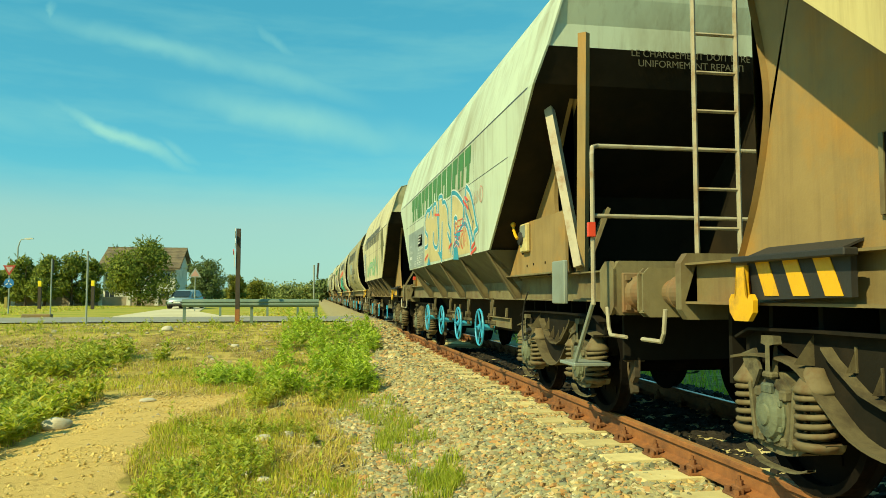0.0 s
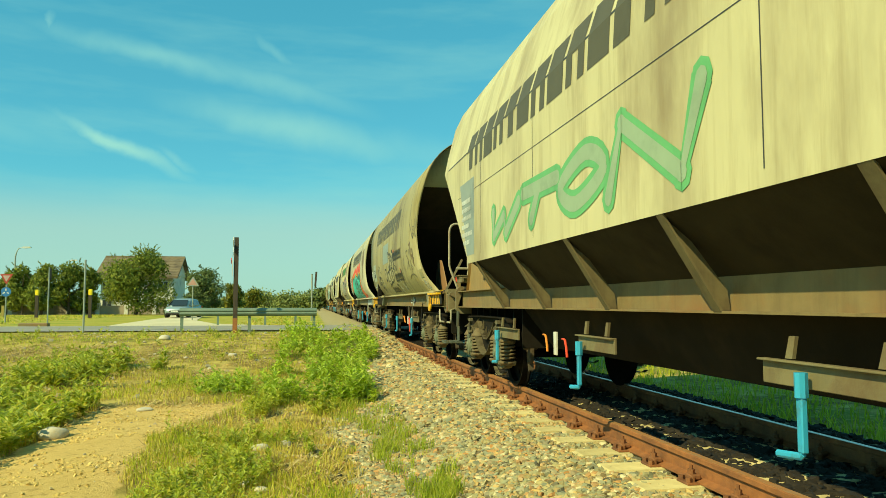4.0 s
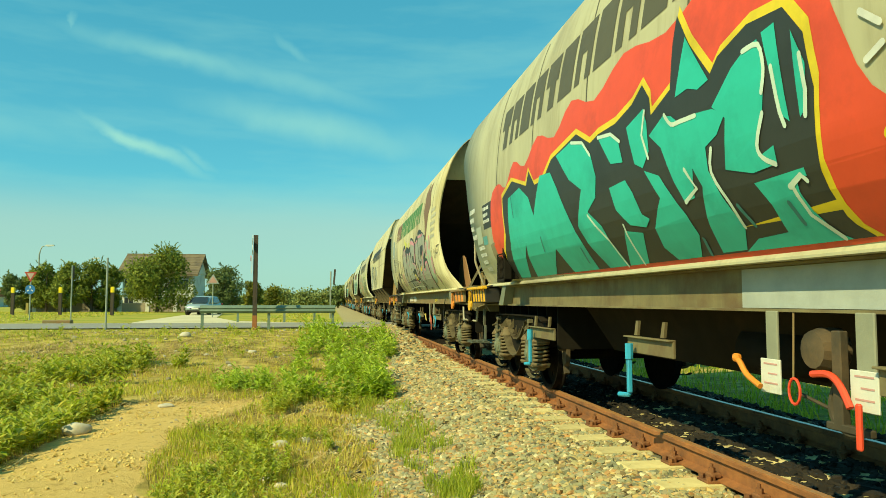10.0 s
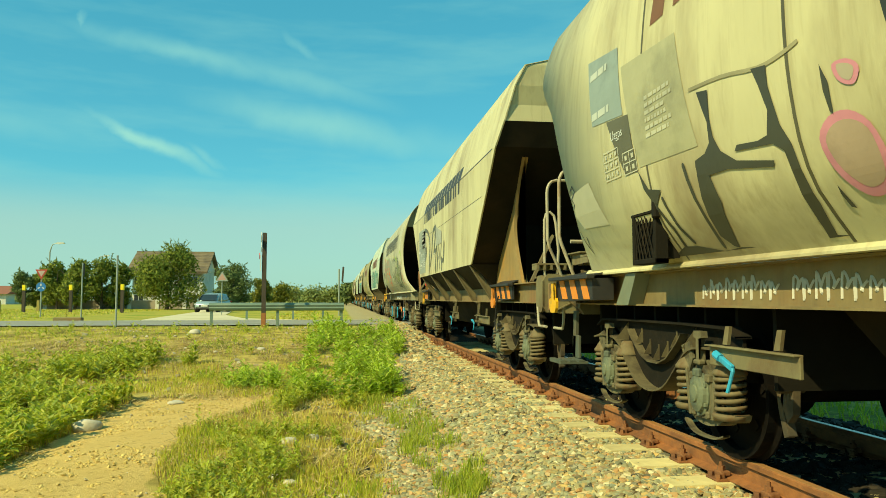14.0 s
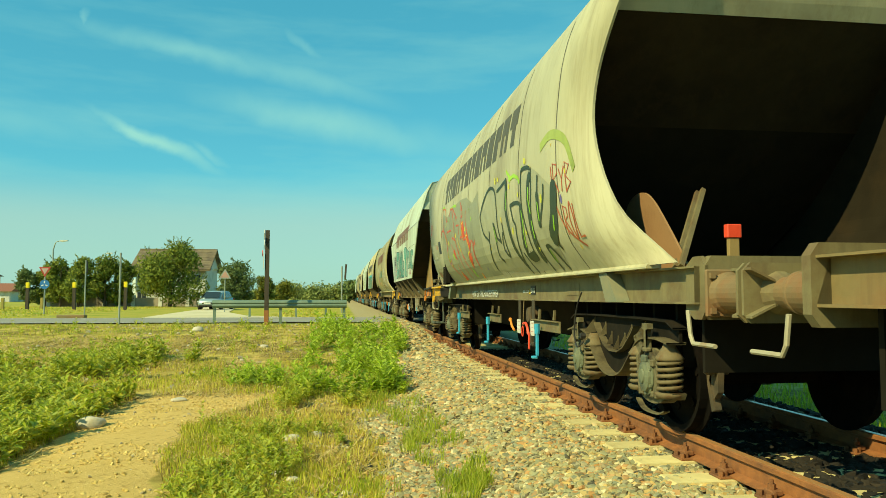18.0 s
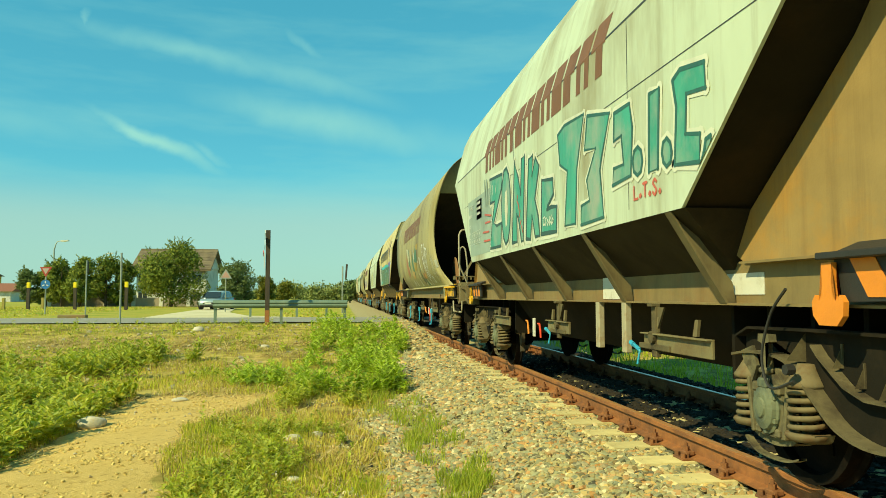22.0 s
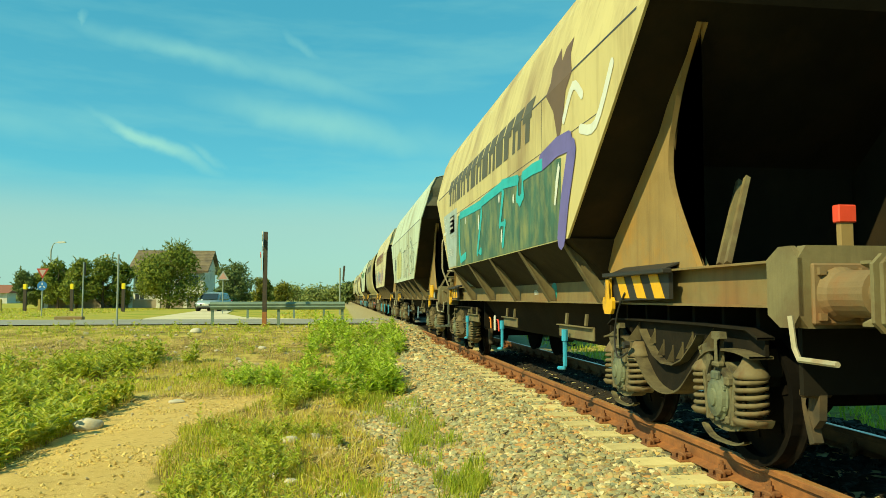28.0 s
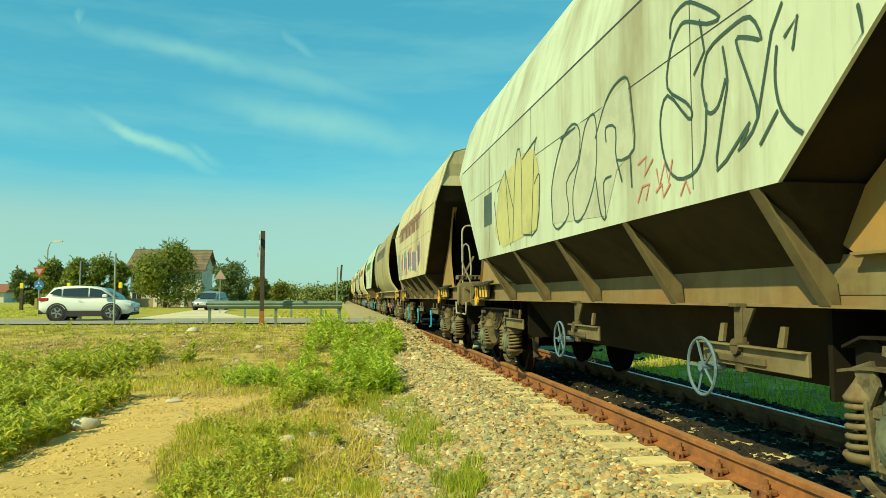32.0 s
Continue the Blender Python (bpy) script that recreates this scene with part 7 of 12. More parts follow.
grid_on(6, 3.14, 1.94, 0.40, 0.20, 2, 2, WHITE)
grid_on(6, 4.14, 1.86, 0.24, 0.09, 2, 1, WHITE)
spray(6, thick([curve_pts([(2.71, 2.83), (2.31, 2.78), (2, 2.66), (1.81, 2.5), (1.78, 2.25), (1.83, 2.05), (1.93, 1.74)], 3), curve_pts([(1.66, 1.92), (1.43, 2.18), (1.22, 2.61), (1.09, 2.7), (0.76, 2.75)], 3), curve_pts([(0.74, 2.74), (0.78, 2.55), (0.88, 2.4), (1.02, 2.17)], 3), [(1.02, 2.17), (0.69, 2.21), (0.53, 2.26)], [(0.58, 2.27), (0.67, 2.06), (0.77, 1.75)]], 0.095, 1.71), (0.11, 0.115, 0.08), 0.0062)
spray(6, thick([[(0.28, 2.3), (0.35, 2.09), (0.46, 1.76)], curve_pts([(-0.62, 2.29), (-0.59, 2.12), (-0.54, 1.93), (-0.39, 1.93), (-0.22, 1.98)], 3), [(-0.22, 1.98), (-0.3, 1.83), (-0.29, 1.75)]], 0.095, 1.71), (0.11, 0.115, 0.08), 0.0062)
spray(6, thick([[(2.6, 2.59), (2.53, 2.38), (2.65, 2.08)], [(2.47, 2.25), (2.53, 2.38)], [(4.42, 2.72), (4.67, 2.58), (4.43, 2.32)], [(-0.66, 2.25), (-0.63, 2.06)]], 0.06, 1.71), (0.12, 0.125, 0.09), 0.0062)
spray(6, thick([curve_pts([(2.67, 2.67), (2.29, 2.63), (2.01, 2.46), (1.91, 2.19), (2, 1.74)], 3), [(1.14, 2.56), (0.87, 2.6)], [(1.02, 2.14), (0.72, 2.16)], [(-0.2, 1.94), (-0.15, 1.75)], [(-0.52, 2.14), (-0.49, 1.96)]], 0.022, 1.71), (0.60, 0.60, 0.48), 0.0085)
spray(6, thick([[(2.64, 2.38), (2.46, 2.38), (2.42, 2.19), (2.59, 2.1), (2.64, 2.38)]], 0.05), (0.10, 0.105, 0.08), 0.0085)
spray(6, thick([[(0.15, 2.2), (0.1, 2.03), (0.24, 2.02)], [(0.02, 1.96), (-0.14, 2.18), (-0.21, 2.27)], [(0.08, 1.91), (0.13, 1.8)]], 0.09, 1.71), (0.40, 0.385, 0.26), 0.0058)
spray(6, [[(0.68, 2.74), (0.7, 2.31), (-0.28, 2.3), (-0.27, 2.55)]], (0.37, 0.37, 0.29), 0.0068, "painted_patch")
words(6, "9,80m", 0.13, -1.3, 1.15, WHITE, -0.996)
words(6, "|-14.84m-|", 0.09, 3.6, 1.96, WHITE, -1.482)
# wagon 7
brand_row(7, 3.6, -2.9, 3.02, 3.52, OLIVE)
spray(7, [[(4.3, 1.5), (3.75, 2.2), (3.65, 2.85), (3.0, 2.72), (2.4, 2.82), (1.4, 2.86), (0.7, 2.82), (0.1, 2.65), (-0.4, 2.78), (-0.6, 2.0), (-0.9, 1.45), (2.5, 1.42)]], (0.28, 0.285, 0.18), 0.0028, "paint_mist", "grey-green sprayed ground behind red letters")
words(7, "LASST DIE STRICHCODES STEHEN", 0.16, 1.55, 1.12, WHITE, -1.028)
for k in range(26):
    y, z = rnd_t.uniform(-5.0, 3.4), rnd_t.uniform(1.55, 2.7)
    s = rnd_t.uniform(0.012, 0.035)
    spray(7, [[(y + s * math.cos(a), z + s * 1.5 * math.sin(a)) for a in (math.pi * j / 3 for j in range(6))]], (LIME, YEL, PURPLE)[k % 3], 0.005, "paint_spot")
spray(7, thick([curve_pts([(-0.59, 2.35), (-0.86, 2.53), (-1.31, 2.67), (-1.69, 2.6), (-1.79, 2.36), (-1.77, 2.1), (-1.83, 1.87)], 3), curve_pts([(-0.59, 2.35), (-0.74, 2.07), (-1.06, 1.93), (-0.96, 1.74), (-0.82, 1.53)], 3), [(-1.06, 1.93), (-1.16, 2.06)], curve_pts([(-1.49, 2.15), (-1.53, 1.91), (-1.45, 1.7), (-1.58, 1.62)], 3), [(-1.54, 2.14), (-1.64, 1.93), (-1.83, 1.87)]], 0.048, 1.43), (0.035, 0.055, 0.025), 0.0072)
spray(7, thick([curve_pts([(-2.05, 2.1), (-2.07, 1.88), (-2.06, 1.67), (-1.9, 1.75), (-2, 1.98)], 3), [(-1.87, 2.56), (-2.14, 2.59), (-2.4, 2.63)], curve_pts([(-2.63, 2.27), (-2.86, 2.28), (-3.12, 2.24), (-3.21, 2.15)], 3), [(-2.63, 2.27), (-2.69, 2.09), (-2.79, 2.01)], curve_pts([(-2.79, 2.01), (-2.69, 1.69), (-2.58, 1.52), (-2.6, 1.43)], 3), [(-2.81, 1.65), (-2.85, 1.49), (-2.88, 1.4)]], 0.048, 1.43), (0.035, 0.055, 0.025), 0.0072)
spray(7, thick([curve_pts([(-3.2, 2.18), (-3.23, 2.51), (-3.28, 2.62), (-3.53, 2.61), (-3.64, 2.58)], 3), curve_pts([(-3.7, 2.56), (-3.68, 2.33), (-3.58, 2.06), (-3.58, 1.82), (-3.57, 1.59)], 3), [(-3.2, 2.18), (-3.29, 1.84), (-3.27, 1.61)], curve_pts([(-3.98, 2.43), (-3.91, 2.17), (-3.87, 1.92), (-4.13, 2.16), (-4.19, 2.3)], 3), [(-4.23, 1.76), (-4.35, 1.63)]], 0.048, 1.43), (0.035, 0.055, 0.025), 0.0072)
spray(7, thick([curve_pts([(-3.85, 1.67), (-3.98, 1.67), (-4.08, 1.56), (-4.14, 1.38)], 3), [(-3.85, 1.67), (-3.86, 1.55), (-3.9, 1.43)], [(-3.46, 1.56), (-3.56, 1.56), (-3.57, 1.41)]], 0.048, 1.43), (0.035, 0.055, 0.025), 0.0072)
spray(7, thick([curve_pts([(-2.42, 2.61), (-2.43, 2.49), (-2.36, 2.27), (-2.41, 2.03), (-2.48, 1.75), (-2.58, 1.52)], 3), curve_pts([(-3.14, 2.18), (-3.1, 1.94), (-2.96, 1.62), (-3.27, 1.61)], 3), curve_pts([(-3.63, 2.49), (-3.56, 2.4), (-3.51, 2.2), (-3.5, 1.93), (-3.48, 1.72), (-3.46, 1.56)], 3), [(-3.92, 2.23), (-3.89, 2.07), (-3.88, 1.93)]], 0.115, 1.43), (0.035, 0.055, 0.025), 0.0074)
spray(7, thick([[(-4.55, 2.21), (-4.43, 1.93), (-4.25, 1.76)]], 0.22, 1.43), (0.035, 0.055, 0.025), 0.0076)
spray(7, thick([[(-3.57, 2.36), (-3.54, 2.25), (-3.57, 2.08)], [(-3.17, 2.14), (-3.17, 1.99), (-3.06, 1.73)], [(-1.53, 2.09), (-1.57, 1.9)], [(-4.43, 1.95), (-4.36, 1.82)], [(-2.46, 2.47), (-2.39, 2.25)], [(-3.91, 2.15), (-3.89, 1.97)], [(-3.91, 1.62), (-3.9, 1.51)], [(-3.56, 1.98), (-3.55, 1.8)]], 0.035, 1.43), (0.24, 0.50, 0.03), 0.0098)
spray(7, [[(-3.46, 2.69), (-3.44, 2.66), (-3.38, 2.68), (-3.36, 2.73), (-3.38, 2.75), (-3.44, 2.73)]], (0.62, 0.60, 0.05), 0.0062, "paint_spot")
spray(7, [[(-3.66, 2.58), (-3.64, 2.57), (-3.61, 2.59), (-3.59, 2.61), (-3.61, 2.63), (-3.65, 2.61)]], (0.62, 0.60, 0.05), 0.0062, "paint_spot")
spray(7, [[(-2.63, 2.51), (-2.61, 2.48), (-2.57, 2.5), (-2.55, 2.53), (-2.57, 2.56), (-2.62, 2.55)]], (0.62, 0.60, 0.05), 0.0062, "paint_spot")
spray(7, [[(-3.09, 2.35), (-3.07, 2.32), (-3.04, 2.33), (-3.02, 2.36), (-3.05, 2.39), (-3.08, 2.38)]], (0.62, 0.60, 0.05), 0.0062, "paint_spot")
spray(7, [[(-3.25, 1.88), (-3.22, 1.85), (-3.2, 1.86), (-3.2, 1.89), (-3.23, 1.92), (-3.25, 1.91)]], (0.62, 0.60, 0.05), 0.0062, "paint_spot")
spray(7, [[(-3.58, 1.66), (-3.54, 1.64), (-3.51, 1.64), (-3.51, 1.67), (-3.55, 1.69), (-3.58, 1.68)]], (0.62, 0.60, 0.05), 0.0062, "paint_spot")
spray(7, [[(-4.1, 2.17), (-4.07, 2.13), (-4.03, 2.14), (-4.02, 2.19), (-4.05, 2.24), (-4.09, 2.22)]], (0.62, 0.60, 0.05), 0.0062, "paint_spot")
spray(7, [[(-1.96, 2.7), (-1.93, 2.68), (-1.88, 2.7), (-1.85, 2.74), (-1.87, 2.76), (-1.93, 2.74)]], (0.62, 0.60, 0.05), 0.0062, "paint_spot")
spray(7, [[(-1.79, 2.71), (-1.77, 2.67), (-1.72, 2.68), (-1.69, 2.73), (-1.71, 2.78), (-1.76, 2.76)]], (0.62, 0.60, 0.05), 0.0062, "paint_spot")
spray(7, [[(-2.64, 1.95), (-2.6, 1.91), (-2.56, 1.92), (-2.56, 1.96), (-2.6, 2), (-2.64, 2)]], (0.62, 0.60, 0.05), 0.0062, "paint_spot")
spray(7, thick([[(-2.45, 2.74), (-2.66, 2.63), (-2.61, 2.61), (-2.88, 2.62), (-3.08, 2.56), (-3.15, 2.5)]], 0.05), (0.36, 0.62, 0.05), 0.005)
spray(7, [[(-0.5, 2.31), (-1.31, 2.7), (-2.44, 2.65), (-2.51, 2.05), (-3.17, 2.22), (-3.23, 2.54), (-3.69, 2.59), (-3.98, 2.48), (-4.57, 2.21), (-4.16, 1.44), (-2.84, 1.43), (-0.56, 1.52)]], (0.36, 0.355, 0.225), 0.0031, "paint_mist")
spray(7, thick([curve_pts([(3.68, 2.79), (3.65, 2.94), (3.3, 2.89), (3.1, 2.65), (2.98, 2.64)], 3), curve_pts([(3.67, 2.77), (3.52, 2.51), (3.2, 2.32), (3.06, 2.14), (3.22, 1.93), (3.02, 1.73), (2.7, 1.57), (2.64, 1.44)], 3)], 0.034, 1.43), (0.62, 0.10, 0.05), 0.0052)
spray(7, thick([curve_pts([(3.93, 2.39), (3.75, 2.5), (3.39, 2.43), (3.17, 2.2), (3.2, 1.97)], 3), curve_pts([(2.66, 2.71), (2.6, 2.82), (2.37, 2.79), (2.14, 2.48), (2.1, 2.2), (2.32, 2.25), (2.42, 2.23)], 3), [(2.37, 2.79), (2.28, 2.82), (1.95, 2.65)], curve_pts([(2.06, 2.19), (1.88, 1.9), (1.76, 1.63), (1.67, 1.45)], 3)], 0.034, 1.43), (0.62, 0.10, 0.05), 0.0052)
spray(7, thick([curve_pts([(2.55, 2.13), (2.48, 2.04), (2.31, 1.89), (2.17, 1.83)], 3), curve_pts([(1.45, 2.16), (1.35, 2.2), (1.1, 2.12), (0.93, 2.13), (0.8, 2.06), (0.67, 1.89)], 3), curve_pts([(1.3, 2.8), (1.23, 2.59), (1.28, 2.41), (1.26, 2.18)], 3), curve_pts([(1.2, 2.73), (1.11, 2.59), (1.14, 2.55), (1.24, 2.52)], 3), curve_pts([(0.77, 2.59), (0.79, 2.43), (0.71, 2.26), (0.59, 2.03)], 3)], 0.034, 1.43), (0.62, 0.10, 0.05), 0.0052)
spray(7, thick([curve_pts([(0.67, 1.89), (0.51, 2.01), (0.38, 2.06), (0.23, 1.96), (0.24, 2.02)], 3), [(0.33, 1.97), (0.37, 1.78), (0.32, 1.58)], [(0.26, 1.97), (0.32, 1.79), (0.28, 1.64)], [(0.57, 1.85), (0.73, 1.71), (0.85, 1.62)], [(1.84, 2.44), (1.54, 2.42), (1.6, 2.27)], [(1.91, 2.66), (1.83, 2.54), (1.75, 2.59)], [(3.06, 2.41), (2.49, 2.41)]], 0.034, 1.43), (0.62, 0.10, 0.05), 0.0052)
spray(7, thick([[(2.29, 1.73), (2.43, 1.51), (2.43, 1.43)], [(1.38, 1.75), (1.26, 1.63), (1.25, 1.46)], [(2.97, 1.85), (2.89, 1.74)], [(1.95, 2.02), (1.83, 1.93)]], 0.034, 1.43), (0.62, 0.10, 0.05), 0.0052)
spray(7, thick([[(3.68, 2.82), (3.73, 2.99), (3.48, 2.97)], [(3.3, 2.91), (3.17, 2.73)], [(2.61, 2.84), (2.37, 2.83), (2.14, 2.85), (1.88, 2.81)], [(3.33, 2.37), (3.06, 2.14), (3.19, 1.95), (2.91, 1.67)]], 0.05, 1.43), LIME, 0.0044)
spray(7, [[(1.25, 2.43), (1.01, 2.46), (0.95, 2.16), (1.21, 2.15)]], (0.66, 0.085, 0.03), 0.0048, "graffiti")
spray(7, [[(0.92, 2.18), (0.69, 2.25), (0.55, 2), (0.66, 1.93), (0.78, 2.06)]], (0.66, 0.085, 0.03), 0.0048, "graffiti")
spray(7, [[(0.69, 1.9), (0.66, 1.77), (0.88, 1.6), (0.96, 1.75), (0.82, 1.88)]], (0.66, 0.085, 0.03), 0.0048, "graffiti")
spray(7, [[(0.17, 1.97), (0.08, 2.06), (0.1, 1.94)]], (0.66, 0.085, 0.03), 0.0048, "graffiti")
spray(7, [[(0.66, 1.44), (0.49, 1.54), (0.51, 1.43)]], (0.66, 0.085, 0.03), 0.0048, "graffiti")
spray(7, [[(2.34, 1.62), (2.11, 1.45), (2.43, 1.43)]], (0.66, 0.085, 0.03), 0.0048, "graffiti")
spray(7, [[(1.76, 2.22), (1.56, 1.95), (1.29, 1.77), (1.46, 1.82)]], (0.66, 0.085, 0.03), 0.0048, "graffiti")
spray(7, [[(2.29, 2.04), (2.19, 1.84), (2.41, 1.98)]], (0.66, 0.085, 0.03), 0.0048, "graffiti")
spray(7, thick([curve_pts([(1.07, 2.43), (1.22, 2.4), (1.23, 2.3), (1.2, 2.16)], 3), curve_pts([(0.73, 2.17), (0.85, 2.17), (0.78, 2.06), (0.7, 1.96)], 3), curve_pts([(0.71, 1.89), (0.84, 1.87), (0.91, 1.79), (0.89, 1.65)], 3), [(2.35, 1.6), (2.43, 1.43)], [(0.54, 1.5), (0.63, 1.42)], [(1.77, 2.2), (1.59, 1.97)]], 0.026, 1.43), YEL, 0.0064)
spray(7, [[(0.84, 2.28), (0.87, 2.25), (0.92, 2.26), (0.94, 2.31), (0.91, 2.34), (0.86, 2.32)]], (0.62, 0.58, 0.05), 0.005, "paint_spot")
spray(7, [[(1.91, 2.25), (1.95, 2.22), (2.01, 2.23), (2.03, 2.28), (1.99, 2.32), (1.93, 2.3)]], (0.62, 0.58, 0.05), 0.005, "paint_spot")
spray(7, [[(2.83, 2.16), (2.88, 2.12), (2.94, 2.13), (2.96, 2.19), (2.91, 2.23), (2.84, 2.22)]], (0.62, 0.58, 0.05), 0.005, "paint_spot")
spray(7, [[(2.57, 1.97), (2.43, 1.93), (2.37, 1.8), (2.52, 1.86)]], LIME, 0.005, "paint_spot")
spray(7, [[(1.14, 1.62), (1.04, 1.59), (1.03, 1.45), (1.17, 1.48)]], LIME, 0.005, "paint_spot")
spray(7, [[(4.48, 2.32), (4.15, 2.31), (4.05, 2.04), (4.4, 2.05)]], BLACKP, 0.0056, "black_label")
spray(7, [[(5.47, 2.29), (4.59, 2.28), (4.44, 1.98), (5.28, 1.95)]], (0.33, 0.33, 0.21), 0.0034, "painted_patch")
spray(7, [[(5.31, 1.93), (4.49, 1.9), (4.48, 1.73), (5.18, 1.73)]], (0.33, 0.33, 0.21), 0.0034, "painted_patch")
spray(7, thick(spread("RYB", -4.55, -5.15, 2.12, 2.42, 0.2, 0, 0.05, 23) + spread("ROL", -4.75, -5.2, 1.72, 1.98, 0.2, 0, 0.05, 24), 0.024), (0.50, 0.12, 0.05), 0.0045)
spray(7, stroke(curve_pts([(-4.50, 2.45), (-4.55, 2.1), (-4.75, 1.8), (-5.1, 1.6)], 5), 0.024), (0.50, 0.12, 0.05), 0.0045)
spray(7, stroke(curve_pts([(-4.1, 2.72), (-4.5, 2.78), (-5.0, 2.62), (-5.25, 2.3)], 5), 0.10), (0.36, 0.43, 0.09), 0.0040)
part("number_plate", boxm(-1.026, -1.017, -2.04, -1.81, 1.15, 1.27), M["black"], WAGONS[7], "black plate with white lettering")
words(7, "IB 116", 0.09, -1.925, 1.175, WHITE, -1.029)
words(7, "LL", 0.09, -1.74, 1.16, YEL, -1.0185)
words(7, "FREIN O G.GP", 0.055, -1.50, 1.175, WHITE, -1.0185)
PALE7, DULL7 = (0.50, 0.53, 0.45), (0.40, 0.40, 0.27)
words_on(7, "33 RIV", 0.085, 5.67, 2.42, DULL7)
words_on(7, "87 F-ERSA", 0.085, 5.65, 2.27, PALE7)
bars_on(7, 5.59, 2.115, 0.055, (0.12, 0.12, 0.04), DULL7)
words_on(7, "Uagps", 0.10, 5.52, 1.905, PALE7)
grid_on(7, 5.04, 2.08, 0.21, 0.065, 1, 1, DULL7)
grid_on(7, 4.97, 1.945, 0.22, 0.055, 1, 1, PALE7)
grid_on(7, 5.39, 1.70, 0.35, 0.16, 3, 2, DULL7)
grid_on(7, 4.95, 1.74, 0.25, 0.13, 2, 1, DULL7)
spray(7, [[(5.39, 1.68), (5.42, 1.43), (4.75, 1.43), (4.7, 1.66)]], (0.30, 0.27, 0.15), 0.0034, "painted_patch")
spray(7, thick(spread("NKR", 5.30, 4.98, 1.58, 1.65, 0.2, 0, 0.02, 41) + spread("CEE", 5.15, 4.80, 1.44, 1.53, 0.2, 0, 0.02, 42), 0.016), (0.50, 0.085, 0.04), 0.0072)
spray(7, thick([[(5.62, 2.80), (5.67, 2.72), (5.66, 2.62), (5.60, 2.55), (5.52, 2.58), (5.49, 2.68), (5.52, 2.78)]], 0.035), (0.60, 0.09, 0.05), 0.0045)
spray(7, [[(4.77, 2.26), (4.67, 2.26), (4.66, 2.18), (4.75, 2.16)]], (0.62, 0.09, 0.04), 0.0050, "paint_spot")

# wagon 8
brand_row(8, 2.9, -2.45, 2.98, 3.48, BROWN)
spray(8, thick([[(2.38, 2.48), (2.41, 2.83), (1.55, 2.78), (1.62, 2.58), (1.86, 2.39), (2.12, 2.17), (1.93, 2.11), (1.6, 2.12), (1.64, 1.81), (2.36, 1.82), (2.25, 2.19), (2.04, 2.47), (2.38, 2.48)]], 0.13, 1.71), (0.62, 0.64, 0.52), 0.0045)
spray(8, thick([[(1.05, 2.26), (1.1, 2.02), (1.2, 1.86), (1.34, 1.81), (1.47, 1.9), (1.57, 2.11), (1.6, 2.38), (1.55, 2.64), (1.44, 2.8), (1.29, 2.82), (1.16, 2.71), (1.08, 2.51), (1.05, 2.26)]], 0.13, 1.71), (0.62, 0.64, 0.52), 0.0045)
spray(8, thick([[(0.97, 1.8), (0.83, 2.82), (0.63, 2.59), (0.51, 2.36), (0.46, 2.78), (0.3, 2.8), (0.39, 1.79), (0.48, 1.79), (0.63, 2.09), (0.71, 2.14), (0.7, 1.8), (0.97, 1.8)]], 0.13, 1.71), (0.62, 0.64, 0.52), 0.0045)
spray(8, thick([[(0.25, 1.8), (0.11, 2.71), (-0.07, 2.73), (-0.04, 2.5), (-0.19, 2.68), (-0.35, 2.56), (-0.16, 2.22), (-0.3, 2.01), (-0.36, 1.79), (-0.17, 1.79), (-0.03, 2.04), (0.04, 1.78), (0.25, 1.8)]], 0.13, 1.71), (0.62, 0.64, 0.52), 0.0045)
spray(8, thick([[(-0.42, 1.8), (-0.46, 2.38), (-0.88, 2.33), (-0.9, 2.17), (-0.68, 2.07), (-0.66, 2.04), (-0.83, 2.05), (-1.02, 2.03), (-1, 1.78), (-0.75, 1.79), (-0.42, 1.8)]], 0.13, 1.71), (0.62, 0.64, 0.52), 0.0045)
spray(8, [[(2.38, 2.48), (2.41, 2.83), (1.55, 2.78), (1.62, 2.58), (1.86, 2.39), (2.12, 2.17), (1.93, 2.11), (1.6, 2.12), (1.64, 1.81), (2.36, 1.82), (2.25, 2.19), (2.04, 2.47)]], ZONK, 0.0066, "graffiti")
spray(8, [[(1.05, 2.26), (1.1, 2.02), (1.2, 1.86), (1.34, 1.81), (1.47, 1.9), (1.57, 2.11), (1.6, 2.38), (1.55, 2.64), (1.44, 2.8), (1.29, 2.82), (1.16, 2.71), (1.08, 2.51)]], ZONK, 0.0066, "graffiti")
spray(8, [[(0.97, 1.8), (0.83, 2.82), (0.63, 2.59), (0.51, 2.36), (0.46, 2.78), (0.3, 2.8), (0.39, 1.79), (0.48, 1.79), (0.63, 2.09), (0.71, 2.14), (0.7, 1.8)]], ZONK, 0.0066, "graffiti")
spray(8, [[(0.25, 1.8), (0.11, 2.71), (-0.07, 2.73), (-0.04, 2.5), (-0.19, 2.68), (-0.35, 2.56), (-0.16, 2.22), (-0.3, 2.01), (-0.36, 1.79), (-0.17, 1.79), (-0.03, 2.04), (0.04, 1.78)]], ZONK, 0.0066, "graffiti")
spray(8, [[(-0.42, 1.8), (-0.46, 2.38), (-0.88, 2.33), (-0.9, 2.17), (-0.68, 2.07), (-0.66, 2.04), (-0.83, 2.05), (-1.02, 2.03), (-1, 1.78), (-0.75, 1.79)]], ZONK, 0.0066, "graffiti")
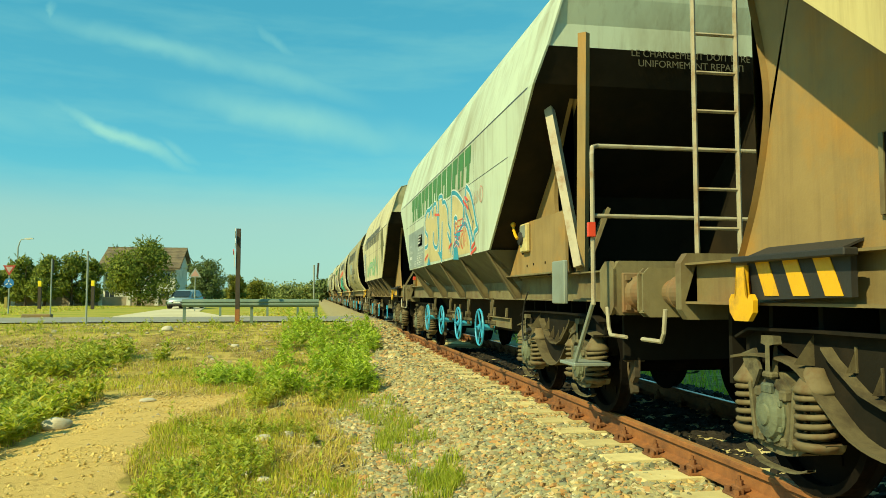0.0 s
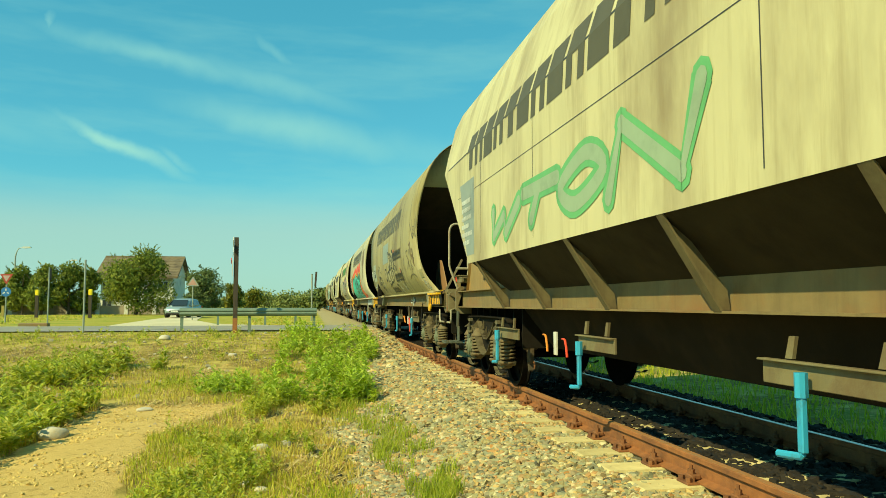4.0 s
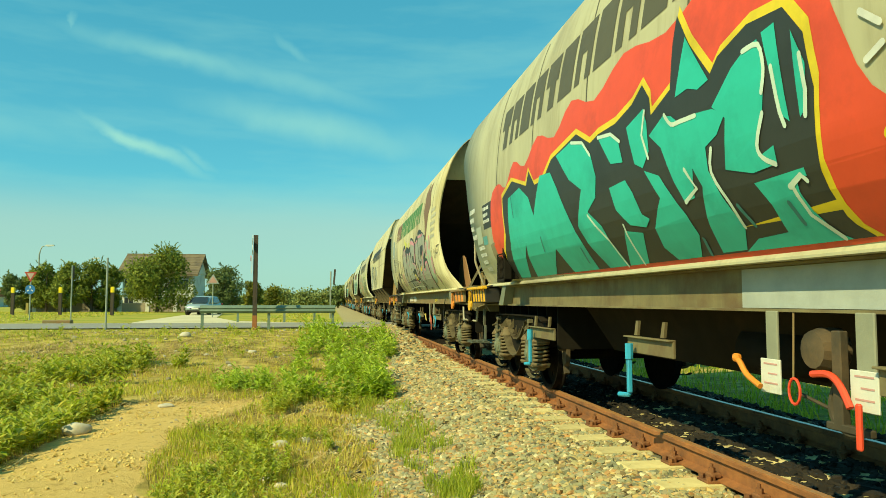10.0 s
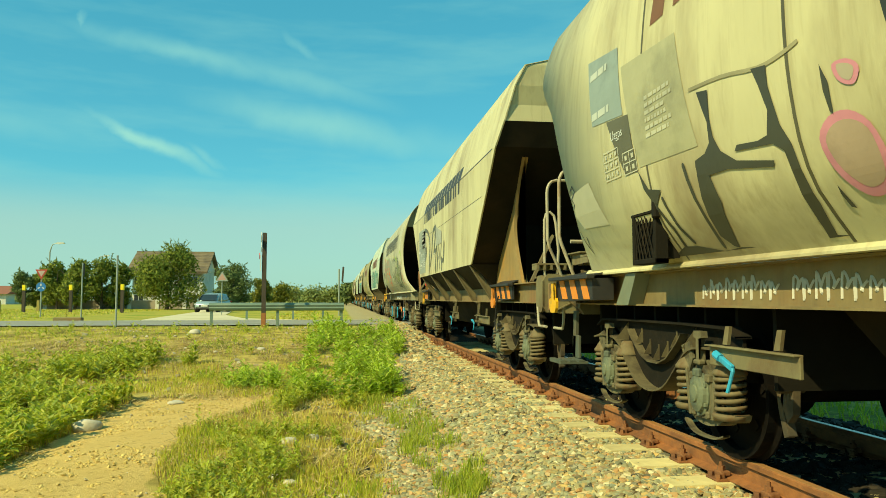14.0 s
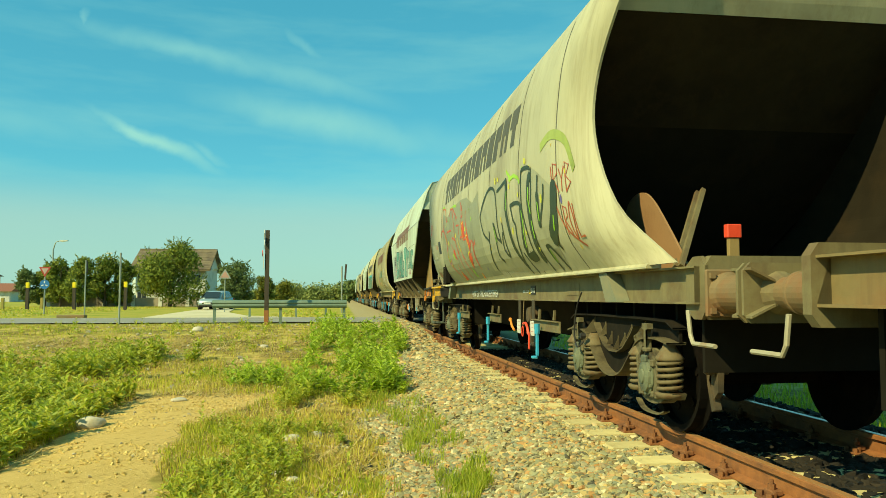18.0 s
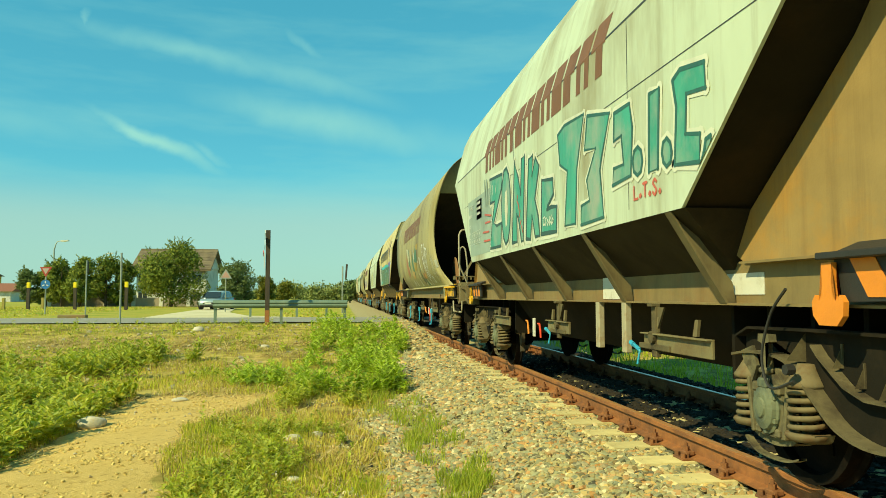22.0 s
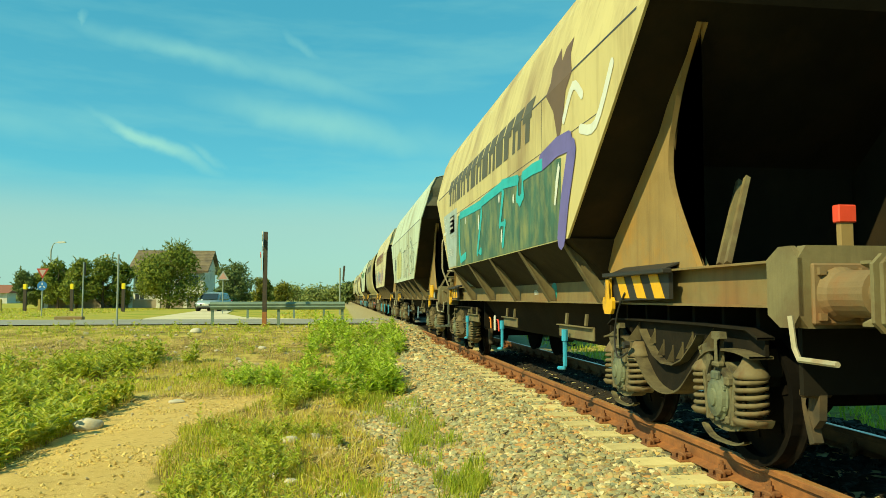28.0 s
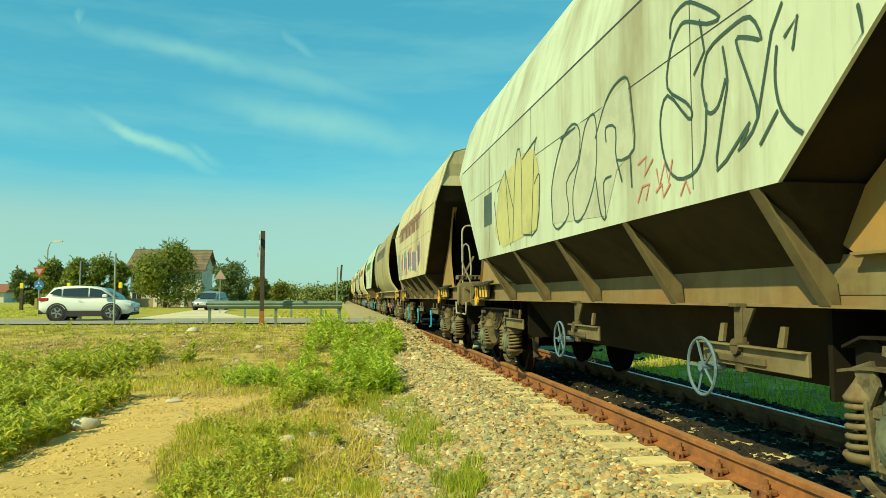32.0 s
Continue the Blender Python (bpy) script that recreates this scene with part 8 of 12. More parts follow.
spray(8, thick([[(2.38, 2.48), (2.41, 2.83), (1.55, 2.78), (1.62, 2.58), (1.86, 2.39), (2.12, 2.17), (1.93, 2.11), (1.6, 2.12), (1.64, 1.81), (2.36, 1.82), (2.25, 2.19), (2.04, 2.47), (2.38, 2.48)]], 0.045, 1.71), (0.035, 0.085, 0.075), 0.0082)
spray(8, thick([[(1.05, 2.26), (1.1, 2.02), (1.2, 1.86), (1.34, 1.81), (1.47, 1.9), (1.57, 2.11), (1.6, 2.38), (1.55, 2.64), (1.44, 2.8), (1.29, 2.82), (1.16, 2.71), (1.08, 2.51), (1.05, 2.26)]], 0.045, 1.71), (0.035, 0.085, 0.075), 0.0082)
spray(8, thick([[(0.97, 1.8), (0.83, 2.82), (0.63, 2.59), (0.51, 2.36), (0.46, 2.78), (0.3, 2.8), (0.39, 1.79), (0.48, 1.79), (0.63, 2.09), (0.71, 2.14), (0.7, 1.8), (0.97, 1.8)]], 0.045, 1.71), (0.035, 0.085, 0.075), 0.0082)
spray(8, thick([[(0.25, 1.8), (0.11, 2.71), (-0.07, 2.73), (-0.04, 2.5), (-0.19, 2.68), (-0.35, 2.56), (-0.16, 2.22), (-0.3, 2.01), (-0.36, 1.79), (-0.17, 1.79), (-0.03, 2.04), (0.04, 1.78), (0.25, 1.8)]], 0.045, 1.71), (0.035, 0.085, 0.075), 0.0082)
spray(8, thick([[(-0.42, 1.8), (-0.46, 2.38), (-0.88, 2.33), (-0.9, 2.17), (-0.68, 2.07), (-0.66, 2.04), (-0.83, 2.05), (-1.02, 2.03), (-1, 1.78), (-0.75, 1.79), (-0.42, 1.8)]], 0.045, 1.71), (0.035, 0.085, 0.075), 0.0082)
spray(8, [[(1.36, 2.51), (1.26, 2.52), (1.21, 2.27), (1.26, 2.06), (1.34, 2.04), (1.39, 2.29)]], (0.62, 0.60, 0.46), 0.0095, "graffiti")
spray(8, thick([[(2.82, 2.87), (2.73, 2.5)], [(2.65, 2.85), (2.57, 2.5)]], 0.07), (0.26, 0.34, 0.29), 0.009)
spray(8, thick([[(0.66, 2.36), (0.69, 2.3), (0.62, 2.25)], [(0.62, 2.25), (0.58, 2.17)], [(0.53, 2.16), (0.57, 2.1)], [(0.48, 2.04), (0.53, 2)], [(0.46, 1.97), (0.42, 1.9)], [(2.79, 2.36), (2.32, 2.3)], [(2.77, 2.23), (2.39, 2.22)], [(2.94, 2.1), (2.47, 2.08)], [(2.86, 1.96), (2.4, 1.95)]], 0.028), (0.55, 0.12, 0.08), 0.0102)
spray(8, thick([[(-0.57, 1.97), (-0.51, 1.96), (-0.52, 1.89), (-0.58, 1.89)], [(-0.6, 1.88), (-0.6, 1.95), (-0.64, 1.95)], [(-0.69, 1.93), (-0.66, 1.9), (-0.69, 1.87), (-0.72, 1.9), (-0.69, 1.93)], [(-0.76, 1.95), (-0.76, 1.87)], [(-0.83, 1.96), (-0.77, 1.91), (-0.84, 1.87)], [(-0.86, 1.93), (-0.84, 1.89), (-0.88, 1.88), (-0.9, 1.91), (-0.86, 1.93)]], 0.022), (0.55, 0.60, 0.50), 0.0102)
spray(8, thick([[(2.33, 2.74), (2.3, 2.61)], [(2.19, 2.71), (2.17, 2.59)], [(2.01, 2.69), (1.96, 2.58)]], 0.022), (0.55, 0.60, 0.50), 0.0102)
spray(8, thick([[(-1.07, 2.74), (-1.3, 2.79), (-1.88, 2.76), (-1.67, 2.3), (-1.62, 1.8), (-1.29, 1.81), (-1.38, 2.33), (-1.14, 2.43), (-1.07, 2.74)], [(-1.98, 2.72), (-2.53, 2.61), (-2.33, 2.28), (-2.29, 2.18), (-2.37, 1.78), (-1.78, 1.77), (-1.79, 1.94), (-2.02, 1.96), (-1.95, 2.15), (-2.19, 2.39), (-1.9, 2.43), (-1.98, 2.72)]], 0.1, 1.71), (0.62, 0.64, 0.52), 0.0045)
spray(8, thick([[(-2.63, 2.58), (-2.95, 2.58), (-3, 2.39), (-2.96, 2.03), (-2.58, 2.01), (-2.61, 2.14), (-2.82, 2.14), (-2.78, 2.37), (-2.62, 2.36), (-2.63, 2.58)], [(-3.18, 2.1), (-3.15, 2.03), (-3.09, 2.01), (-3.02, 2.05), (-3, 2.13), (-3.03, 2.2), (-3.1, 2.22), (-3.16, 2.18), (-3.18, 2.1)]], 0.1, 1.71), (0.62, 0.64, 0.52), 0.0045)
spray(8, thick([[(-3.31, 2.55), (-3.48, 2.55), (-3.44, 2), (-3.29, 2), (-3.31, 2.55)], [(-3.66, 2.07), (-3.64, 2.01), (-3.58, 1.99), (-3.53, 2.03), (-3.51, 2.1), (-3.53, 2.16), (-3.59, 2.18), (-3.64, 2.14), (-3.66, 2.07)]], 0.1, 1.71), (0.62, 0.64, 0.52), 0.0045)
spray(8, thick([[(-3.69, 2.54), (-3.8, 2.58), (-4.12, 2.53), (-4.13, 2.37), (-3.88, 2.4), (-3.86, 2.15), (-4.05, 2.11), (-4.04, 1.94), (-3.7, 1.98), (-3.74, 2.35), (-3.69, 2.54)], [(-4.26, 1.97), (-4.23, 1.92), (-4.17, 1.9), (-4.12, 1.94), (-4.1, 2), (-4.12, 2.06), (-4.18, 2.07), (-4.24, 2.04), (-4.26, 1.97)]], 0.1, 1.71), (0.62, 0.64, 0.52), 0.0045)
spray(8, [[(-1.07, 2.74), (-1.3, 2.79), (-1.88, 2.76), (-1.67, 2.3), (-1.62, 1.8), (-1.29, 1.81), (-1.38, 2.33), (-1.14, 2.43)]], ZONK, 0.0066, "graffiti")
spray(8, [[(-1.98, 2.72), (-2.53, 2.61), (-2.33, 2.28), (-2.29, 2.18), (-2.37, 1.78), (-1.78, 1.77), (-1.79, 1.94), (-2.02, 1.96), (-1.95, 2.15), (-2.19, 2.39), (-1.9, 2.43)]], ZONK, 0.0066, "graffiti")
spray(8, [[(-2.63, 2.58), (-2.95, 2.58), (-3, 2.39), (-2.96, 2.03), (-2.58, 2.01), (-2.61, 2.14), (-2.82, 2.14), (-2.78, 2.37), (-2.62, 2.36)]], ZONK, 0.0066, "graffiti")
spray(8, [[(-3.18, 2.1), (-3.15, 2.03), (-3.09, 2.01), (-3.02, 2.05), (-3, 2.13), (-3.03, 2.2), (-3.1, 2.22), (-3.16, 2.18)]], ZONK, 0.0066, "graffiti")
spray(8, [[(-3.31, 2.55), (-3.48, 2.55), (-3.44, 2), (-3.29, 2)]], ZONK, 0.0066, "graffiti")
spray(8, [[(-3.66, 2.07), (-3.64, 2.01), (-3.58, 1.99), (-3.53, 2.03), (-3.51, 2.1), (-3.53, 2.16), (-3.59, 2.18), (-3.64, 2.14)]], ZONK, 0.0066, "graffiti")
spray(8, [[(-3.69, 2.54), (-3.8, 2.58), (-4.12, 2.53), (-4.13, 2.37), (-3.88, 2.4), (-3.86, 2.15), (-4.05, 2.11), (-4.04, 1.94), (-3.7, 1.98), (-3.74, 2.35)]], ZONK, 0.0066, "graffiti")
spray(8, [[(-4.26, 1.97), (-4.23, 1.92), (-4.17, 1.9), (-4.12, 1.94), (-4.1, 2), (-4.12, 2.06), (-4.18, 2.07), (-4.24, 2.04)]], ZONK, 0.0066, "graffiti")
spray(8, thick([[(-1.07, 2.74), (-1.3, 2.79), (-1.88, 2.76), (-1.67, 2.3), (-1.62, 1.8), (-1.29, 1.81), (-1.38, 2.33), (-1.14, 2.43), (-1.07, 2.74)], [(-1.98, 2.72), (-2.53, 2.61), (-2.33, 2.28), (-2.29, 2.18), (-2.37, 1.78), (-1.78, 1.77), (-1.79, 1.94), (-2.02, 1.96), (-1.95, 2.15), (-2.19, 2.39), (-1.9, 2.43), (-1.98, 2.72)]], 0.032, 1.71), (0.03, 0.12, 0.10), 0.0082)
spray(8, thick([[(-2.63, 2.58), (-2.95, 2.58), (-3, 2.39), (-2.96, 2.03), (-2.58, 2.01), (-2.61, 2.14), (-2.82, 2.14), (-2.78, 2.37), (-2.62, 2.36), (-2.63, 2.58)], [(-3.18, 2.1), (-3.15, 2.03), (-3.09, 2.01), (-3.02, 2.05), (-3, 2.13), (-3.03, 2.2), (-3.1, 2.22), (-3.16, 2.18), (-3.18, 2.1)]], 0.032, 1.71), (0.03, 0.12, 0.10), 0.0082)
spray(8, thick([[(-3.31, 2.55), (-3.48, 2.55), (-3.44, 2), (-3.29, 2), (-3.31, 2.55)], [(-3.66, 2.07), (-3.64, 2.01), (-3.58, 1.99), (-3.53, 2.03), (-3.51, 2.1), (-3.53, 2.16), (-3.59, 2.18), (-3.64, 2.14), (-3.66, 2.07)]], 0.032, 1.71), (0.03, 0.12, 0.10), 0.0082)
spray(8, thick([[(-3.69, 2.54), (-3.8, 2.58), (-4.12, 2.53), (-4.13, 2.37), (-3.88, 2.4), (-3.86, 2.15), (-4.05, 2.11), (-4.04, 1.94), (-3.7, 1.98), (-3.74, 2.35), (-3.69, 2.54)], [(-4.26, 1.97), (-4.23, 1.92), (-4.17, 1.9), (-4.12, 1.94), (-4.1, 2), (-4.12, 2.06), (-4.18, 2.07), (-4.24, 2.04), (-4.26, 1.97)]], 0.032, 1.71), (0.03, 0.12, 0.10), 0.0082)
panel(8, 4.32, 2.3, 1.78, 2.72, (0.30, 0.38, 0.32))
panel(8, 3.52, 3.08, 2.35, 2.66, BLACKP, "black_label")
text_rows(8, 3.49, 3.11, 2.38, 2.63, 3, WHITE, 9)
PALE8 = (0.52, 0.56, 0.49)
words_on(8, "87 F-ERSA", 0.115, 4.27, 2.56, PALE8)
bars_on(8, 4.26, 2.43, 0.055, (0.15, 0.12, 0.05), PALE8)
words_on(8, "Uagps", 0.115, 4.27, 2.26, PALE8)
bars_on(8, 4.26, 2.15, 0.045, (0.05, 0.08, 0.05), PALE8)
grid_on(8, 4.22, 1.98, 0.23, 0.10, 2, 1, PALE8)
grid_on(8, 3.92, 1.97, 0.75, 0.20, 5, 2, PALE8)
spray(8, thick(spread("L.T.S.", -3.0, -3.5, 1.84, 1.94, 0.2, 0, 0.01, 29), 0.022), (0.55, 0.12, 0.08), 0.0045)
words(8, "9,80m", 0.12, 0.15, 1.15, (0.6, 0.58, 0.45), -0.996)
panel_z = boxm(-0.998, -0.9925, -1.45, -1.0, 1.10, 1.31)
part("white_plate", panel_z, M["white"], WAGONS[8])
# wagon 9
brand_row(9, 3.0, -2.4, 2.92, 3.40, BROWN)
spray(9, [[(1.49, 2.51), (0.82, 1.82), (1.37, 1.73), (1.64, 2.18)]], (0.36, 0.13, 0.07), 0.004, "paint_shard")
spray(9, [[(0.73, 2.63), (0.49, 2.23), (0.28, 1.87), (0.87, 2.09), (1.07, 2.45)]], (0.07, 0.17, 0.10), 0.0044, "paint_shard")
spray(9, [[(1.61, 2.68), (0.92, 2.2), (0.69, 2.25), (0.87, 2.62)]], (0.46, 0.44, 0.30), 0.0048, "paint_shard")
spray(9, [[(0.36, 2.47), (0.12, 2.56), (0.03, 2.21), (0.33, 2.16)]], (0.48, 0.46, 0.33), 0.0052, "paint_shard")
spray(9, [[(-0.52, 2.57), (-0.58, 2.21), (-0.7, 1.81), (-0.38, 1.73), (-0.16, 2.15)]], (0.07, 0.18, 0.11), 0.0056, "paint_shard")
spray(9, [[(0.11, 2.59), (-0.2, 2.44), (-0.25, 2.2), (0.03, 2.21)]], (0.36, 0.25, 0.06), 0.006, "paint_shard")
spray(9, [[(-0.61, 2.54), (-0.72, 2.19), (-1.1, 2.29), (-1.43, 2.38), (-1.11, 2.34)]], (0.50, 0.48, 0.36), 0.0064, "paint_shard")
spray(9, [[(-0.91, 2.13), (-1.48, 2.12), (-1.45, 1.88), (-0.87, 1.87)]], (0.36, 0.24, 0.05), 0.0068, "paint_shard")
spray(9, [[(-1.01, 2.3), (-1.4, 2.63), (-1.72, 2.39), (-1.77, 2.17), (-1.52, 2.09), (-0.89, 2.16)]], (0.07, 0.17, 0.11), 0.0072, "paint_shard")
spray(9, [[(-1.38, 2.61), (-2.03, 2.63), (-1.94, 2.46), (-1.59, 2.47)]], (0.40, 0.27, 0.05), 0.0076, "paint_shard")
spray(9, [[(-1.6, 2.52), (-1.75, 2.41), (-1.72, 2.18), (-1.63, 2.15)]], (0.40, 0.12, 0.06), 0.004, "paint_shard")
spray(9, [[(-1.76, 2.51), (-1.97, 2.46), (-1.84, 2.34)]], (0.16, 0.15, 0.09), 0.0044, "paint_shard")
spray(9, [[(-1.69, 2.18), (-1.91, 2.13), (-1.99, 1.98)]], (0.50, 0.47, 0.33), 0.0048, "paint_shard")
spray(9, [[(-2.11, 2.08), (-2.3, 1.79), (-2.49, 1.56), (-2.36, 1.53), (-2.16, 1.89)]], (0.06, 0.15, 0.09), 0.0052, "paint_shard")
spray(9, [[(-2.21, 2.22), (-2.51, 2.22), (-2.53, 2), (-2.67, 1.77), (-2.4, 1.94)]], (0.52, 0.50, 0.38), 0.0056, "paint_shard")
spray(9, [[(-1.99, 2.18), (-2.13, 2.11), (-2.16, 1.8), (-2.07, 1.94)]], (0.32, 0.20, 0.05), 0.006, "paint_shard")
spray(9, [[(-0.01, 1.9), (-0.58, 1.87), (-0.41, 1.67), (0.11, 1.67)]], (0.46, 0.28, 0.10), 0.0064, "paint_shard")
spray(9, [[(0.55, 1.67), (0.46, 1.48), (1.2, 1.43)]], (0.48, 0.45, 0.32), 0.0068, "paint_shard")
spray(9, [[(0.06, 1.64), (-0.04, 1.46), (0.29, 1.43)]], (0.50, 0.47, 0.33), 0.0072, "paint_shard")
spray(9, [[(-1.17, 1.61), (-1.28, 1.43), (-0.86, 1.43)]], (0.50, 0.47, 0.33), 0.0076, "paint_shard")
spray(9, [[(-1.55, 1.79), (-1.83, 1.77), (-1.71, 1.6)]], (0.50, 0.48, 0.34), 0.004, "paint_shard")
spray(9, [[(-2.37, 1.69), (-2.34, 1.43), (-2.05, 1.43)]], (0.50, 0.48, 0.35), 0.0044, "paint_shard")
spray(9, [[(-2.69, 1.78), (-2.95, 1.73), (-2.85, 1.61), (-2.8, 1.43), (-2.47, 1.48)]], (0.34, 0.12, 0.06), 0.0048, "paint_shard")
spray(9, [[(-2.62, 1.63), (-2.84, 1.57), (-2.95, 1.43), (-2.46, 1.43)]], (0.06, 0.15, 0.10), 0.0052, "paint_shard")
spray(9, [[(-2.9, 1.72), (-3.31, 1.74), (-3.24, 1.62), (-2.81, 1.61)]], (0.46, 0.27, 0.09), 0.0056, "paint_shard")
spray(9, [[(-3.13, 1.9), (-3.3, 1.77), (-3.31, 1.7), (-3.19, 1.73)]], (0.44, 0.26, 0.08), 0.006, "paint_shard")
spray(9, [[(-3.04, 1.85), (-3.14, 1.9), (-3.17, 1.74), (-3.04, 1.76)]], (0.15, 0.12, 0.07), 0.0064, "paint_shard")
spray(9, [[(-2.81, 1.61), (-3.16, 1.43), (-2.85, 1.43)]], (0.52, 0.50, 0.38), 0.0068, "paint_shard")
spray(9, [[(-2.16, 1.89), (-2.36, 1.53), (-2, 1.44), (-2.08, 1.68)]], (0.10, 0.09, 0.05), 0.0072, "paint_shard")
spray(9, thick([curve_pts([(-3.19, 2.44), (-3.22, 2.5), (-3.34, 2.47), (-3.36, 2.34), (-3.24, 2.22), (-3.55, 1.64), (-3.54, 1.41)], 3), [(-3.31, 2.18), (-3.53, 1.94), (-3.71, 1.75)]], 0.05, 1.43), WHITE, 0.0105)
spray(9, thick([curve_pts([(-3.64, 2.47), (-3.7, 2.49), (-3.78, 2.41), (-3.85, 2.35), (-3.85, 2.16), (-3.91, 1.9), (-3.92, 1.72), (-3.87, 1.63), (-3.79, 1.62), (-3.73, 1.74), (-3.64, 1.98), (-3.63, 2.18), (-3.64, 2.34), (-3.64, 2.47)], 3), curve_pts([(-3.94, 2.17), (-3.92, 2.32), (-3.93, 2.37), (-4.27, 2.31), (-4.27, 2.19)], 3)], 0.05, 1.43), WHITE, 0.0105)
spray(9, thick([curve_pts([(-4.08, 2.35), (-4.06, 2.13), (-4.09, 1.84), (-4.11, 1.63), (-4.11, 1.5)], 3), curve_pts([(-4.3, 1.62), (-4.25, 1.53), (-4.32, 1.48), (-4.41, 1.54), (-4.4, 1.61), (-4.31, 1.61)], 3)], 0.05, 1.43), WHITE, 0.0105)
spray(9, [[(-5.54, 1.98), (-6.23, 1.99), (-6.29, 1.8), (-5.63, 1.8)]], (0.50, 0.48, 0.36), 0.003, "painted_patch")
spray(9, thick(spread("NULA", -4.8, -5.5, 1.6, 2.1, 0.3, 0, 0.1, 30), 0.035), (0.5, 0.47, 0.33), 0.0045)
# wagon 10
brand_row(10, 4.05, -2.5, 2.92, 3.42, OLIVE)
spray(10, [[(3.05, 1.70), (2.95, 2.30), (2.85, 2.62), (0.9, 2.64), (-1.0, 2.64), (-2.9, 2.55), (-3.6, 2.50), (-3.55, 1.70)]], CAMO, 0.0032, "graffiti", "dark green and turquoise sprayed letters")
AQUA = (0.02, 0.42, 0.46)
spray(10, thick([[(1.95, 1.85), (2.46, 1.80), (2.60, 1.98), (2.66, 2.42), (2.55, 2.60), (1.69, 2.58), (0.56, 2.56), (0.52, 2.41), (0.85, 1.84), (0.56, 1.84)],
                 [(0.54, 2.58), (-0.92, 2.62), (-1.0, 2.50), (-0.80, 2.12), (-1.10, 2.10), (-0.98, 1.84)],
                 [(-0.94, 2.64), (-1.82, 2.56), (-1.80, 2.34), (-1.93, 2.28), (-2.07, 2.34), (-2.08, 2.56), (-2.53, 2.57), (-2.94, 2.55)]], 0.13), AQUA, 0.009)
spray(10, thick([[(-2.89, 2.58), (-3.48, 2.63), (-3.87, 2.61)]], 0.2, 1.71), PURPLE, 0.0094)
spray(10, thick([[(-3.95, 2.5), (-3.72, 2.06), (-3.6, 1.72)]], 0.26, 1.71), PURPLE, 0.0096)
spray(10, [[(-3.53, 2.47), (-3.58, 2.41), (-3.49, 2.2), (-3.42, 2.05), (-3.37, 2.06), (-3.43, 2.29)]], WHITE, 0.0108, "graffiti")
for y, z, h in ((-1.6, 2.36, 0.06), (-0.76, 2.47, 0.06), (-0.91, 1.95, 0.09), (0.75, 2.30, 0.12), (1.97, 2.45, 0.06)):
    spray(10, [[(y + 0.045 * math.cos(q), z + h * math.sin(q)) for q in (math.pi * j / 6 for j in range(12))]], WHITE, 0.0105)
wheat(10, -3.5, 3.15, (0.15, 0.085, 0.035), 0.75)
spray(10, thick([curve_pts([(-3.7, 2.85), (-4.0, 3.1), (-4.25, 2.95)], 4), curve_pts([(-4.2, 2.65), (-4.6, 2.6), (-5.0, 3.0)], 4)], 0.09), WHITE, 0.005)
panel(10, 4.70, 2.98, 1.72, 2.80, (0.36, 0.44, 0.42))
panel(10, 3.79, 3.25, 2.37, 2.70, BLACKP, "black_label")
text_rows(10, 3.75, 3.30, 2.41, 2.67, 3, WHITE, 9)
words_on(10, "33 RIV", 0.12, 4.66, 2.66, WHITE)
words_on(10, "87 F-ERSA", 0.12, 4.66, 2.52, WHITE)
bars_on(10, 4.66, 2.40, 0.055, (0.16, 0.13, 0.05), WHITE)
words_on(10, "Uagps", 0.125, 4.63, 2.21, WHITE)
bars_on(10, 4.58, 2.09, 0.04, (0.05, 0.08, 0.06), WHITE)
words_on(10, "CAPACITE 94 m\u00b3", 0.095, 3.82, 2.27, WHITE)
grid_on(10, 4.10, 1.94, 0.40, 0.13, 3, 2, WHITE)
grid_on(10, 3.66, 1.94, 0.31, 0.12, 2, 2, WHITE)
grid_on(10, 4.58, 1.89, 0.28, 0.10, 2, 1, WHITE)
words(10, "9,80m", 0.09, -0.85, 1.17, WHITE, -0.996)
spray_dot = lathe(bmesh.new(), [(0.12, -0.997), (0.12, -0.993)], 16, "x")
part("paint_spot", spray_dot, mat("spot_teal", (0.02, 0.33, 0.30), 0.7), WAGONS[10], "", pose(0, -1.7, 1.2))
# wagon 11
spray(11, [[(2.87, 1.99), (2.51, 2.67), (1.35, 2.81), (0.75, 2.75), (0.54, 2.43), (0.67, 1.86), (2.37, 1.77)]], (0.50, 0.48, 0.20), 0.0032, "graffiti")
spray(11, [[(0.06, 1.86), (0.05, 2.29), (-0.57, 2.69), (-1.21, 2.66), (-1.91, 2.75), (-2.01, 2.21), (-1.67, 2.11), (-1.43, 1.78)]], (0.46, 0.49, 0.37), 0.0033, "graffiti")
spray(11, thick([curve_pts([(0.06, 1.86), (0.09, 2.24), (-0.23, 2.61), (-0.57, 2.72), (-0.79, 2.62), (-0.75, 2.36), (-0.39, 2.2), (-0.46, 1.91), (-0.12, 1.79), (0.06, 1.86)], 3), [(-0.23, 2.66), (-0.67, 2.67)], curve_pts([(-0.78, 2.35), (-0.94, 2.61), (-1.14, 2.68), (-1.23, 2.54), (-1.19, 2.14), (-0.91, 1.86), (-0.64, 1.82), (-0.59, 2.09), (-0.78, 2.35)], 3)], 0.022, 1.72), (0.045, 0.085, 0.06), 0.0048)
